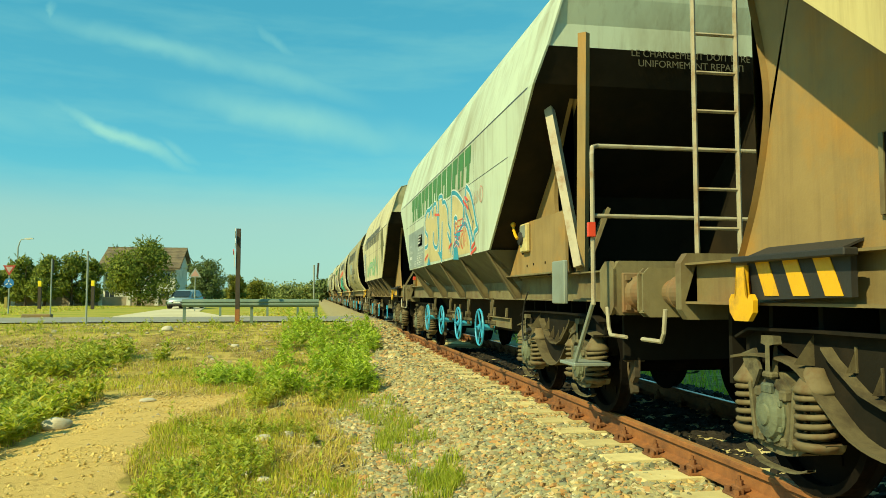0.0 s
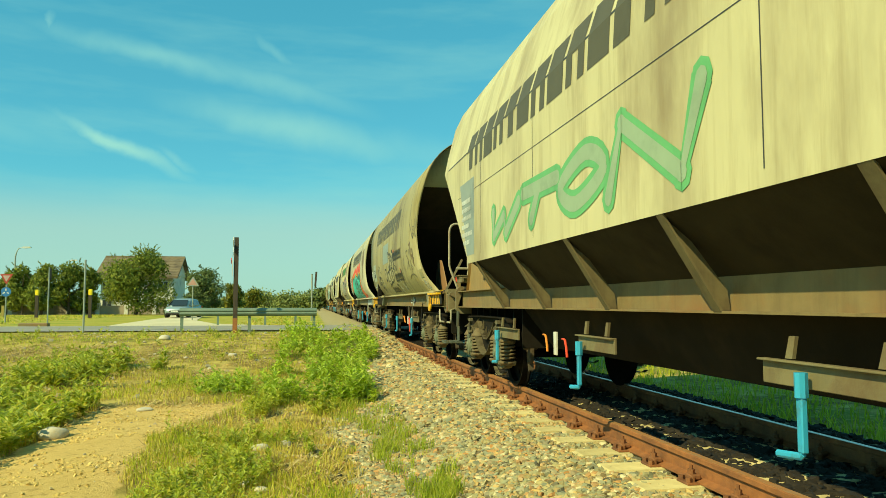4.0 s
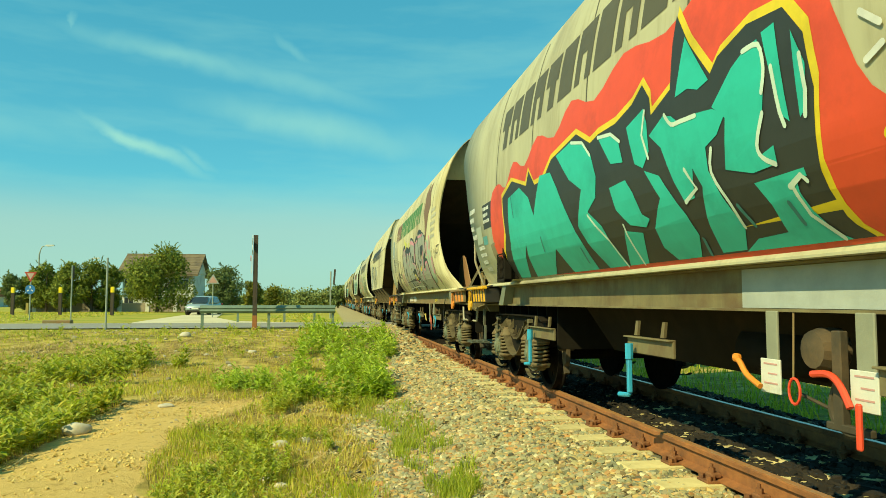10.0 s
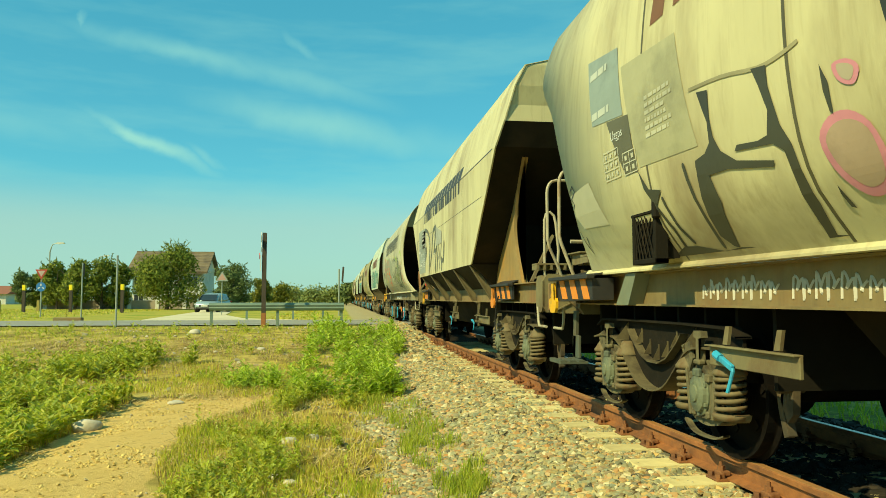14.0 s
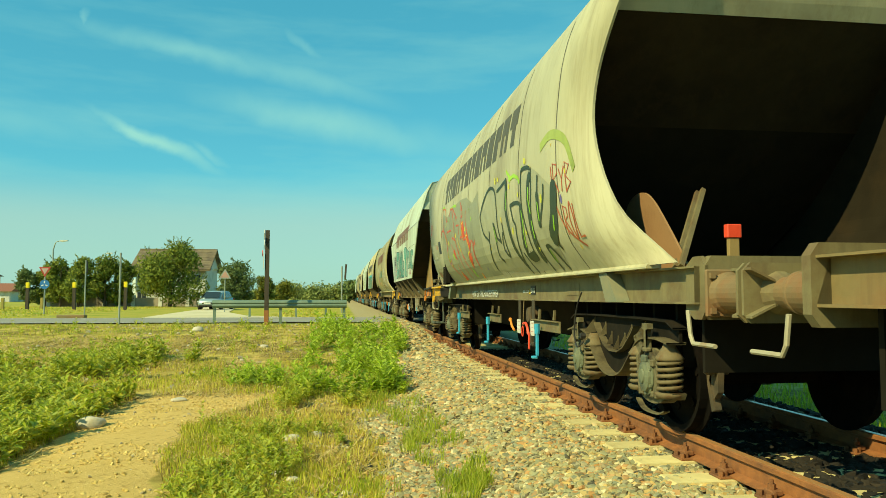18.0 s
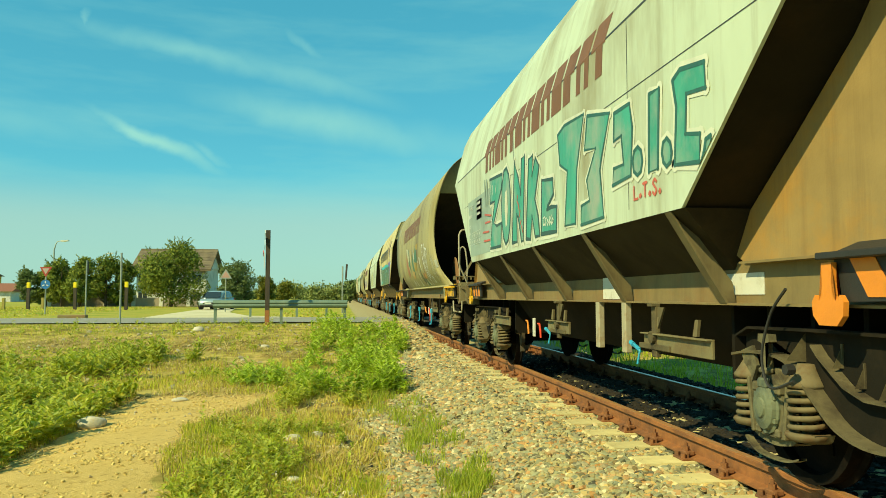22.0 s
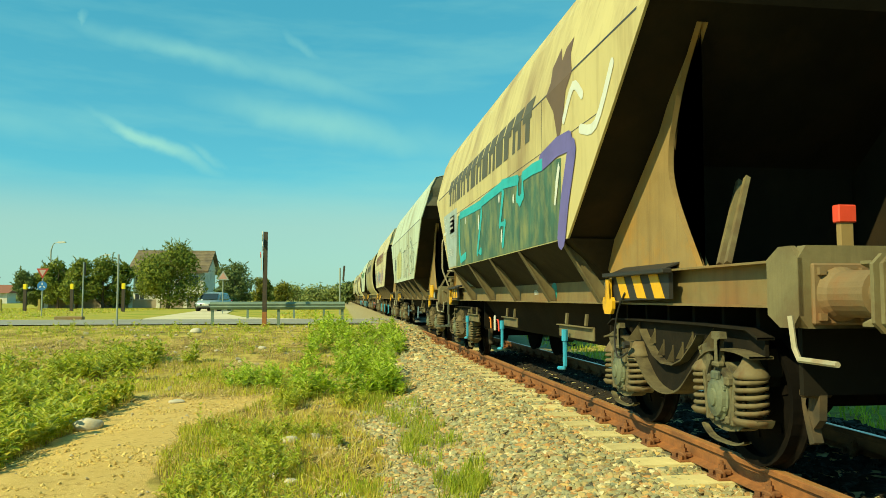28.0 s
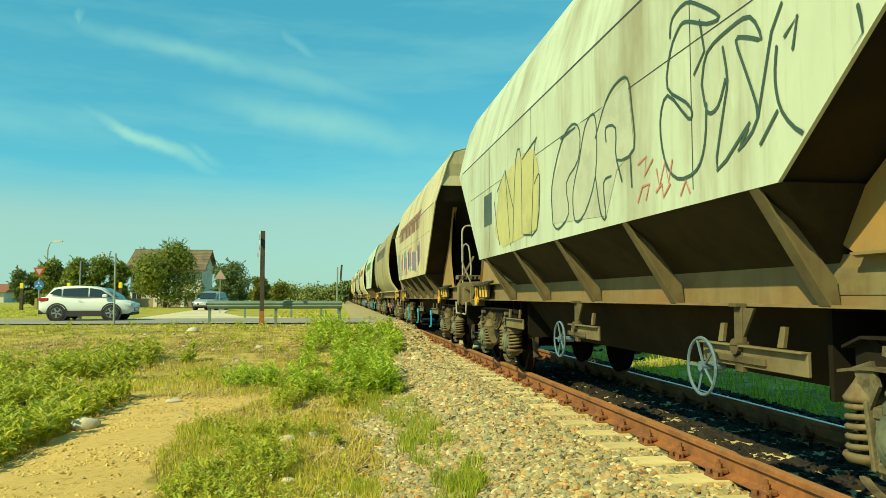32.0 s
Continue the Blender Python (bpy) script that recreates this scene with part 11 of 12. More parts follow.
def car(length, width, height, paint_mat, label, high=True):
    """A car that heads along +x, its base at the ground, nose at x = length / 2."""
    c = tagged(new("car"), label, "car")
    L2, hw = length / 2, width / 2
    belt = height * (0.655 if high else 0.60)
    sill = 0.27 if high else 0.22

    def ring(w, lo, hi):
        w *= hw
        return [(-w * 0.93, lo), (-w, lo + (hi - lo) * 0.35), (-w * 0.985, lo + (hi - lo) * 0.72), (-w * 0.90, hi), (0, hi + 0.02), (w * 0.90, hi), (w * 0.985, lo + (hi - lo) * 0.72), (w, lo + (hi - lo) * 0.35), (w * 0.93, lo)]
    st = [(-L2, 0.80, 0.42, belt * 0.92), (-L2 + 0.10, 0.92, 0.34, belt * 1.02), (-L2 + 0.45, 0.99, sill + 0.05, belt * 1.05), (-L2 + 1.0, 1.0, sill, belt * 1.01), (-0.3, 0.985, sill, belt * 0.985),
          (0.55, 0.985, sill, belt * 0.975), (L2 - 1.05, 1.0, sill, belt * 0.965), (L2 - 0.55, 0.97, sill + 0.02, belt * 0.90), (L2 - 0.18, 0.88, 0.30, belt * 0.80), (L2, 0.74, 0.38, belt * 0.68)]
    body_ = part("body", loft(st, ring), paint_mat, c, "", None, True)
    cab = [(-L2 + 0.22, 0.62, belt * 0.98, belt * 1.06), (-L2 + 0.55, 0.76, belt, height * 0.93), (-L2 + 0.95, 0.80, belt, height * 0.98), (-0.45, 0.82, belt, height), (0.10, 0.82, belt, height * 0.985), (0.55, 0.80, belt, height * 0.925), (1.32 if high else 1.2, 0.76, belt * 0.94, belt * 1.0)]

    def cab_ring(w, lo, hi):
        w *= hw
        return [(-w * 1.13, lo), (-w * 1.02, lo + (hi - lo) * 0.55), (-w * 0.90, hi - 0.03), (-w * 0.70, hi), (w * 0.70, hi), (w * 0.90, hi - 0.03), (w * 1.02, lo + (hi - lo) * 0.55), (w * 1.13, lo)]
    part("cabin", loft(cab, cab_ring), paint_mat, c, "", None, True)
    for s in (-1, 1):
        y = s * hw
        def win(pts, nm="side_window"):
            bm = bmesh.new()
            vs = []
            for x, z in pts:
                k = (z - belt) / (height - belt)
                yy = s * (hw * 0.82 * (1.13 - 0.20 * k) + 0.012)
                vs.append(bm.verts.new((x, yy, z)))
            bm.faces.new(vs if s > 0 else list(reversed(vs)))
            part(nm, bm, M["car_glass"], c)
        win([(0.15, belt + 0.03), (0.15, height * 0.93), (0.60, height * 0.88), (1.10, belt + 0.03)])
        win([(-0.95, belt + 0.05), (-0.95, height * 0.91), (0.08, height * 0.935), (0.08, belt + 0.03)])
        win([(-1.50, belt + 0.16), (-1.25, height * 0.89), (-1.02, height * 0.91), (-1.02, belt + 0.07)])
        part("mirror", boxm(0.72, 0.92, min(y * 1.0, y * 1.12), max(y * 1.0, y * 1.12), belt + 0.0, belt + 0.15, 0.03), paint_mat, c)
        part("sill", boxm(-L2 + 0.9, L2 - 0.95, min(y * 0.985, y * 1.005), max(y * 0.985, y * 1.005), sill - 0.08, sill + (0.15 if high else 0.10), 0.02), M["cladding"], c)
        part("tail_lamp", boxm(-L2 + 0.02, -L2 + 0.42, min(y * 0.86, y * 0.985), max(y * 0.86, y * 0.985), belt * 0.86, belt * 0.99, 0.02), M["tail"], c)
        part("headlamp", prism(bmesh.new(), [(L2 - 0.62, belt * 0.80), (L2 - 0.12, belt * 0.66), (L2 - 0.10, belt * 0.75), (L2 - 0.6, belt * 0.87)], 0, 1, "y") if False else boxm(L2 - 0.42, L2 - 0.02, min(y * 0.62, y * 0.90), max(y * 0.62, y * 0.90), belt * 0.62, belt * 0.76, 0.03), M["headlamp"], c)
        part("door_handle", boxm(-0.28, -0.12, min(y * 0.99, y * 1.01), max(y * 0.99, y * 1.01), belt * 0.84, belt * 0.87, 0.004), M["galv"], c)
    bm = bmesh.new()
    bm.faces.new([bm.verts.new(p) for p in ((1.27, -hw * 0.72, belt + 0.02), (1.27, hw * 0.72, belt + 0.02), (0.66, hw * 0.64, height * 0.925), (0.66, -hw * 0.64, height * 0.925))])
    bmesh.ops.translate(bm, vec=(0.03, 0, 0.02), verts=bm.verts)
    part("windscreen", bm, M["car_glass"], c)
    bm = bmesh.new()
    bm.faces.new([bm.verts.new(p) for p in ((-L2 + 0.17, hw * 0.60, belt * 1.08), (-L2 + 0.17, -hw * 0.60, belt * 1.08), (-L2 + 0.52, -hw * 0.62, height * 0.90), (-L2 + 0.52, hw * 0.62, height * 0.90))])
    bmesh.ops.translate(bm, vec=(-0.03, 0, 0.01), verts=bm.verts)
    part("rear_window", bm, M["car_glass"], c)
    part("rear_bumper", boxm(-L2 - 0.02, -L2 + 0.3, -hw * 0.88, hw * 0.88, 0.30, 0.46, 0.04), M["cladding"], c)
    part("front_bumper", boxm(L2 - 0.3, L2 + 0.0, -hw * 0.74, hw * 0.74, 0.24, 0.40, 0.04), M["cladding"], c)
    part("grille", boxm(L2 - 0.06, L2 + 0.012, -hw * 0.45, hw * 0.45, 0.42, 0.56, 0.01), M["cladding"], c)
    part("number_plate", boxm(-L2 - 0.03, -L2 - 0.02, -0.26, 0.26, 0.60, 0.71), M["white"], c)
    part("number_plate", boxm(L2 + 0.012, L2 + 0.022, -0.26, 0.26, 0.44, 0.54), M["white"], c)
    wheels = []
    r = 0.35 if high else 0.31
    for x in (-L2 + 0.80, L2 - 0.86):
        for s in (-1, 1):
            part("wheel_arch", lathe(bmesh.new(), [(r + 0.075, s * hw * 0.90), (r + 0.075, s * (hw * 1.0 + 0.012)), (r + 0.02, s * (hw * 1.0 + 0.014)), (r + 0.02, s * hw * 0.90)], 28, "y"), M["cladding"], c, "", pose(x, 0, r))
            wh = part("wheel", lathe(bmesh.new(), [(r * 0.62, s * (hw - 0.22)), (r * 0.96, s * (hw - 0.22)), (r, s * (hw - 0.19)), (r, s * (hw - 0.02)), (r * 0.95, s * (hw + 0.015)), (r * 0.66, s * (hw + 0.02))], 28, "y"), M["tyre"], c, "", pose(x, 0, r))
            bm = lathe(bmesh.new(), [(r * 0.66, s * (hw + 0.018)), (r * 0.60, s * (hw + 0.022)), (r * 0.58, s * (hw - 0.02))], 28, "y")
            for k in range(5):
                box(bm, -0.035, 0.035, min(s * (hw - 0.01), s * (hw + 0.024)), max(s * (hw - 0.01), s * (hw + 0.024)), 0.03, r * 0.63, 0, pose(0, 0, 0, 0, 72 * k, 0))
            part("rim", bm, M["rim"], wh)
            wheels.append(wh)
    return c, wheels


M["car_white"] = mat("pearl_white", (0.66, 0.71, 0.65), 0.25, 0.0, 0.04, 4, bump=0)
M["car_silver"] = mat("silver_blue", (0.33, 0.42, 0.43), 0.3, 0.3, 0.04, 4, bump=0)
SUV, SUV_WHEELS = car(3.88, 1.78, 1.54, M["car_white"], "pearl-white crossover car rolling along the road")
parked, _ = car(4.40, 1.80, 1.47, M["car_silver"], "silver-blue hatchback waiting on the side road", False)
parked.matrix_basis = pose(-9.95, 61.5, 0.085, 0, 0, 262)


def suv_x(t):
    """Place of the crossover's middle along the road."""
    tab = [(30.0, -12.3), (30.4, -11.10), (30.8, -10.12), (31.2, -9.36), (31.6, -8.78), (32.0, -8.36)]
    nose = -12.3 - 3.1 * (30.0 - t) if t <= 30 else lerp_table(tab, t)
    return 1.06 * nose - 2.1


def box_truck():
    """White box truck that heads along +x, its base at the ground."""
    c = tagged(new("truck"), "white box truck driving off behind the hedge", "truck")
    part("cargo_box", boxm(-2.3, 0.85, -1.1, 1.1, 0.95, 3.55, 0.04), M["car_white"], c)
    part("chassis", boxm(-2.3, 2.0, -0.5, 0.5, 0.55, 0.95, 0.02), M["cladding"], c)
    part("cab", prism(bmesh.new(), [(0.95, 0.55), (0.95, 2.5), (1.25, 2.6), (1.75, 2.5), (2.15, 1.55), (2.25, 1.45), (2.25, 0.55)], -1.0, 1.0, "y"), M["car_white"], c)
    part("windscreen", prism(bmesh.new(), [(1.79, 2.42), (2.14, 1.60), (2.17, 1.60), (1.82, 2.44)], -0.9, 0.9, "y"), M["car_glass"], c)
    for s in (-1, 1):
        part("side_window", boxm(1.15, 1.75, s * 1.003 - 0.006, s * 1.003 + 0.006, 1.6, 2.3), M["car_glass"], c)
    part("rear_bumper", boxm(-2.36, -2.28, -1.0, 1.0, 0.5, 0.62, 0.01), M["cladding"], c)
    wheels = []
    for x in (-1.35, 1.45):
        for s in (-1, 1):
            wh = part("wheel", lathe(bmesh.new(), [(0.26, s * 0.80), (0.42, s * 0.80), (0.42, s * 1.02), (0.26, s * 1.03)], 22, "y"), M["tyre"], c, "", pose(x, 0, 0.42))
            part("rim", lathe(bmesh.new(), [(0.25, s * 0.98), (0.22, s * 1.035), (0.06, s * 1.0)], 16, "y"), M["rim"], wh)
            wheels.append(wh)
    return c, wheels


TRUCK, TRUCK_WHEELS = box_truck()


def truck_at(t):
    """Place and heading of the truck: along the far road, then off behind the house."""
    tab = [(0.0, -69.6, 48.4), (11.3, -37.1, 86.0), (12.05, -34.9, 88.5), (12.8, -32.8, 91.0), (16.6, -28.5, 104.0), (19.0, -26.9, 116.0), (32.0, -26.9, 116.0)]
    return lerp_table([(a, b) for a, b, _ in tab], t), lerp_table([(a, c) for a, _, c in tab], t), lerp_table([(0.0, 49.0), (12.6, 50.0), (13.6, 71.0), (17.5, 80.0), (32.0, 82.0)], t)

# ---- trees -----------------------------------------------------------
M["bark"] = mat("bark", (0.10, 0.075, 0.05), 0.95, 0, 0.3, 8)
LEAF = {"green": islands("leaves_green", [(0.12, 0.165, 0.026), (0.20, 0.245, 0.038), (0.32, 0.34, 0.055), (0.14, 0.19, 0.028), (0.08, 0.115, 0.02)], 0.8, 0.3),
        # far bushes: distance haze is mixed into the leaf colours
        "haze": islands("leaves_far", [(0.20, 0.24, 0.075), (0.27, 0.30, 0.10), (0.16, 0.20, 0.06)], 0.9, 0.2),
        "yellowish": islands("leaves_yellowish", [(0.16, 0.175, 0.025), (0.25, 0.24, 0.036), (0.12, 0.15, 0.022)], 0.8, 0.3),
        "grey": islands("leaves_greyish", [(0.13, 0.18, 0.06), (0.19, 0.24, 0.08), (0.09, 0.13, 0.045)], 0.8, 0.3)}


def leaf_cloud(rng_np, blobs, count, size):
    """Small leaves near the skin of a few uneven blobs."""
    vs, fs = [], []
    weights = np.array([b[3] ** 2 for b in blobs])
    pick = rng_np.choice(len(blobs), count, p=weights / weights.sum())
    for i in pick:
        cx, cy, cz, r, fl = blobs[i]
        d = rng_np.normal(size=3)
        d /= np.linalg.norm(d)
        k = rng_np.uniform(0.45, 1.08)
        c = np.array((cx, cy, cz)) + d * r * k * np.array((1, 1, fl))
        a = rng_np.normal(size=3)
        a /= np.linalg.norm(a)
        b = np.cross(a, d + 0.3 * rng_np.normal(size=3))
        b /= max(np.linalg.norm(b), 1e-6)
        s = size * rng_np.uniform(0.6, 1.4)
        n0 = len(vs)
        vs += [tuple(c - a * s), tuple(c + b * s * 0.45), tuple(c + a * s), tuple(c - b * s * 0.45)]
        fs.append((n0, n0 + 1, n0 + 2, n0 + 3))
    return vs, fs


def tree(x, y, h, w, leaf, seed, count=2600, size=0.16, trunk=0.28, label="broad leafy tree with a dense uneven crown", name="tree", group="trees round the house"):
    r = np.random.RandomState(seed)
    o = tagged(new(name), label, "tree" if name == "tree" else "bush", group)
    z0 = ground_z(x, y) if y < 60 else 0.03
    o.location = (x, y, z0)
    bm = bmesh.new()
    top = h * 0.62
    tube(bm, [(0, 0, -0.2), (0.05, 0.02, h * trunk), (0.0, 0.1, top)], [0.035 * h, 0.028 * h, 0.010 * h], 7)
    for k in range(6):
        a = 2 * math.pi * k / 6 + r.uniform(-0.3, 0.3)
        zb = h * r.uniform(trunk * 0.7, 0.5)
        tube(bm, [(0, 0, zb), (0.2 * w * math.cos(a), 0.2 * w * math.sin(a), zb + h * 0.12), (0.38 * w * math.cos(a), 0.38 * w * math.sin(a), zb + h * r.uniform(0.2, 0.34))], [0.014 * h, 0.010 * h, 0.004 * h], 5)
    part("trunk", bm, M["bark"], o)
    blobs = []
    for k in range(16):
        a, rr = r.uniform(0, 2 * math.pi), w * 0.5 * math.sqrt(r.uniform(0, 0.62))
        zc = h * (trunk + 0.08 + (0.80 - trunk) * (k + r.uniform(0, 1)) / 16)
        lim = 1.0 - 0.65 * max(0, (zc / h - 0.55) / 0.45)
        blobs.append((rr * lim * math.cos(a), rr * lim * math.sin(a), zc, w * r.uniform(0.17, 0.27), r.uniform(0.7, 1.0)))
    v, fcs = leaf_cloud(r, blobs, count, size)
    # young shoots standing out of the crown, each with a few narrow leaves
    for k in range(int(count * 0.006)):
        cx, cy, cz, rad, fl = blobs[r.randint(len(blobs))]
        d = r.normal(size=3) * (0.6, 0.6, 0.3) + (0, 0, 0.9)
        d /= np.linalg.norm(d)
        for q in range(9):
            c = np.array((cx, cy, cz)) + d * (rad * 0.85 + (0.10 + 0.07 * q) * h * 0.16) + r.normal(size=3) * 0.03 * h * 0.16
            a = d * 0.6 + r.normal(size=3) * 0.5
            a /= np.linalg.norm(a)
            b = np.cross(a, r.normal(size=3))
            b /= max(np.linalg.norm(b), 1e-6)
            n0 = len(v)
            s = size * r.uniform(0.7, 1.2)
            v += [tuple(c - a * s), tuple(c + b * s * 0.3), tuple(c + a * s), tuple(c - b * s * 0.3)]
            fcs.append((n0, n0 + 1, n0 + 2, n0 + 3))
    put("crown", soup("crown", v, fcs, LEAF[leaf]), o)


TREES = [(-16.9, 77, 6.5, 6.6, "green", 8000),
         (-11.6, 84, 4.9, 4.3, "grey", 4600), (-8.9, 88, 3.5, 2.6, "yellowish", 1800), (-24.0, 80, 5.3, 3.6, "green", 3600), (-26.2, 79, 5.3, 3.6, "green", 3600),
         (-28.3, 80, 4.9, 3.2, "green", 3000), (-30.2, 81.5, 4.3, 2.8, "green", 2400), (-31.6, 80.5, 3.9, 2.4, "grey", 1700), (-22.2, 80.5, 5.0, 2.8, "green", 2600),
         (-6.9, 92, 3.0, 2.6, "yellowish", 1600)]
for i, (x, y, h, w_, lf, cnt) in enumerate(TREES):
    tree(x, y, h, w_, lf, 40 + i, int(cnt * 1.5), 0.15, 0.06 if i else 0.12)
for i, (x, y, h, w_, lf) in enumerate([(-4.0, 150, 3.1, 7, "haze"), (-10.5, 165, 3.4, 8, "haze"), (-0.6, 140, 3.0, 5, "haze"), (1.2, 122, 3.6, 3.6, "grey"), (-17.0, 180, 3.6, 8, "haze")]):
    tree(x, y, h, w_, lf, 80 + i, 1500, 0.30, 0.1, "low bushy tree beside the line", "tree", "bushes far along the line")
rnp = np.random.RandomState(9)
v, fcs = [], []
for k in range(46):
    x = -190 + 200 * k / 45 + rnp.uniform(-2, 2)
    if x > -3 or x < -104:
        continue
    a, b = leaf_cloud(rnp, [(x, 270 + rnp.uniform(-15, 15), rnp.uniform(0.6, 1.8), rnp.uniform(2.0, 3.6), 0.8)], 420, 0.6)
    fcs += [tuple(i + len(v) for i in q) for q in b]
    v += a
tagged(new("far_trees", soup("far_trees", v, fcs, LEAF["grey"])), "distant line of hazy green trees", "trees", kind="stuff")

# ---- small plants on the ground ---------------------------------------
GRASS_DRY = islands("grass_dry", [(0.62, 0.49, 0.08), (0.76, 0.64, 0.17), (0.50, 0.47, 0.06), (0.66, 0.57, 0.11), (0.34, 0.26, 0.06), (0.70, 0.50, 0.10)], 0.9, 0.3)
GRASS_GREEN = islands("grass_green", [(0.34, 0.40, 0.03), (0.47, 0.51, 0.04), (0.60, 0.58, 0.06), (0.24, 0.31, 0.025)], 0.9, 0.35)
GRASS_TUFT = islands("grass_tuft", [(0.32, 0.42, 0.035), (0.48, 0.50, 0.06), (0.24, 0.34, 0.025), (0.58, 0.53, 0.12)], 0.9, 0.4)
WEED_TALL = islands("tall_weed_leaves", [(0.28, 0.42, 0.025), (0.44, 0.58, 0.04), (0.62, 0.70, 0.10), (0.17, 0.27, 0.016), (0.54, 0.64, 0.13), (0.36, 0.50, 0.03)], 0.6, 0.4, 0.45)
WEED = islands("weed_leaves", [(0.30, 0.38, 0.022), (0.44, 0.50, 0.035), (0.62, 0.64, 0.11), (0.17, 0.23, 0.014), (0.52, 0.57, 0.13), (0.58, 0.50, 0.06), (0.36, 0.42, 0.03)], 0.6, 0.4, 0.4)


def blades(rng_np, spots, h0, h1, wid):
    """Bent blades of grass at (x, y) spots."""
    vs, fs = [], []
    for x, y in spots:
        z = ground_z(x, y)
        a, h = rng_np.uniform(0, 2 * math.pi), rng_np.uniform(h0, h1)
        dx, dy = math.cos(a), math.sin(a)
        bend = rng_np.uniform(0.15, 0.7) * h
        b = rng_np.uniform(0, 2 * math.pi)
        ex, ey = math.cos(b) * bend, math.sin(b) * bend
        n0 = len(vs)
        vs += [(x - dx * wid, y - dy * wid, z - 0.01), (x + dx * wid, y + dy * wid, z - 0.01),
               (x + dx * wid * 0.7 + ex * 0.35, y + dy * wid * 0.7 + ey * 0.35, z + h * 0.6), (x - dx * wid * 0.7 + ex * 0.35, y - dy * wid * 0.7 + ey * 0.35, z + h * 0.6),
               (x + ex, y + ey, z + h)]
        fs += [(n0, n0 + 1, n0 + 2, n0 + 3), (n0 + 3, n0 + 2, n0 + 4)]
    return vs, fs


def patch_noise(x, y, s, o_=0.0):
    return noise.noise((x * s, y * s, 7.3 + o_))


rg = np.random.RandomState(4)


def spots_in(n_, x0, x1, y0, y1, test):
    out = []
    for x, y in zip(rg.uniform(x0, x1, n_), rg.uniform(y0, y1, n_)):
        if test(x, y):
            out.append((x, y))
    return out


def bare(x, y):
    return sand_at(x, y) > 0.40 + 0.45 * patch_noise(x, y, 1.6) + 0.25 * patch_noise(x, y, 5.0)


def verge(x, y):
    return x > 0.42 + 0.40 * patch_noise(x, y, 0.8) + 0.18 * patch_noise(x, y, 2.6) + 0.75 * smooth_step(10.5, 15.5, y) + 0.03 * max(0, y - 12)


def dry_ok(x, y):
    return not bare(x, y) and not verge(x, y) and patch_noise(x, y, 2.4, 11) + 0.6 * patch_noise(x, y, 6.0, 12) > -0.22


def green_ok(x, y):
    return not bare(x, y) and not verge(x, y) and patch_noise(x, y, 0.5, 4) + 0.5 * patch_noise(x, y, 2.2, 6) > 0.0


v1 = []
for n_, box_, h0, h1, wid in ((64000, (-4.2, 1.2, 4.6, 10), 0.02, 0.12, 0.004), (46000, (-9, 1.6, 10, 18), 0.03, 0.15, 0.006), (22000, (-20, 1.8, 18, 29.5), 0.02, 0.09, 0.011), (14000, (-50, -1, 38, 80), 0.03, 0.10, 0.04)):
    for ok, lst, share in ((dry_ok, "dry", 0.6), (green_ok, "green", 0.4)):
        if box_[2] == 38:
            sp = spots_in(int(n_ * share), *box_, lambda x, y: not (-16 < x < -4))
        else:
            sp = spots_in(int(n_ * share), *box_, ok)
        v, fcs = blades(rg, sp, h0, h1, wid)
        tagged(new("grass", soup("grass", v, fcs, GRASS_DRY if lst == "dry" else GRASS_GREEN)), "dry yellow grass on the verge" if lst == "dry" else "short green grass on the verge", "grass", kind="stuff")
# tufts standing in the ballast shoulder
sp = []
for cx, cy, r_, n_ in ((1.05, 5.95, 0.16, 500), (0.62, 11.0, 0.2, 260), (0.80, 8.0, 0.16, 300), (0.98, 6.25, 0.20, 420), (0.84, 7.1, 0.15, 220), (1.08, 7.7, 0.17, 240), (1.05, 8.7, 0.20, 220), (0.95, 10.6, 0.26, 220), (1.22, 6.5, 0.12, 120), (0.90, 5.75, 0.18, 320), (0.72, 7.6, 0.12, 120), (0.85, 9.4, 0.33, 700), (0.95, 8.4, 0.22, 350), (0.65, 11.4, 0.35, 500), (0.3, 6.1, 0.2, 160), (0.55, 10.2, 0.25, 300), (1.0, 12.8, 0.3, 300)):
    ang, rad = rg.uniform(0, 2 * math.pi, n_), r_ * np.sqrt(rg.uniform(0, 1, n_))
    sp += [(cx + a, cy + b) for a, b in zip(rad * np.cos(ang), 1.5 * rad * np.sin(ang))]
v, fcs = blades(rg, [(x, y) for x, y in sp if patch_noise(x, y, 5.0, 21) + 0.6 * patch_noise(x, y, 14.0, 22) > -0.12], 0.05, 0.19, 0.0042)
tagged(new("grass_tufts", soup("grass_tufts", v, fcs, GRASS_TUFT)), "yellow-green grass tufts in the ballast", "grass", kind="stuff")
# far side of the line
sp = spots_in(9000, 5.7, 12, 2, 30, lambda x, y: True)
v, fcs = blades(rg, sp, 0.06, 0.25, 0.012)
tagged(new("grass", soup("grass", v, fcs, GRASS_GREEN)), "green grass beyond the line", "grass", kind="stuff")


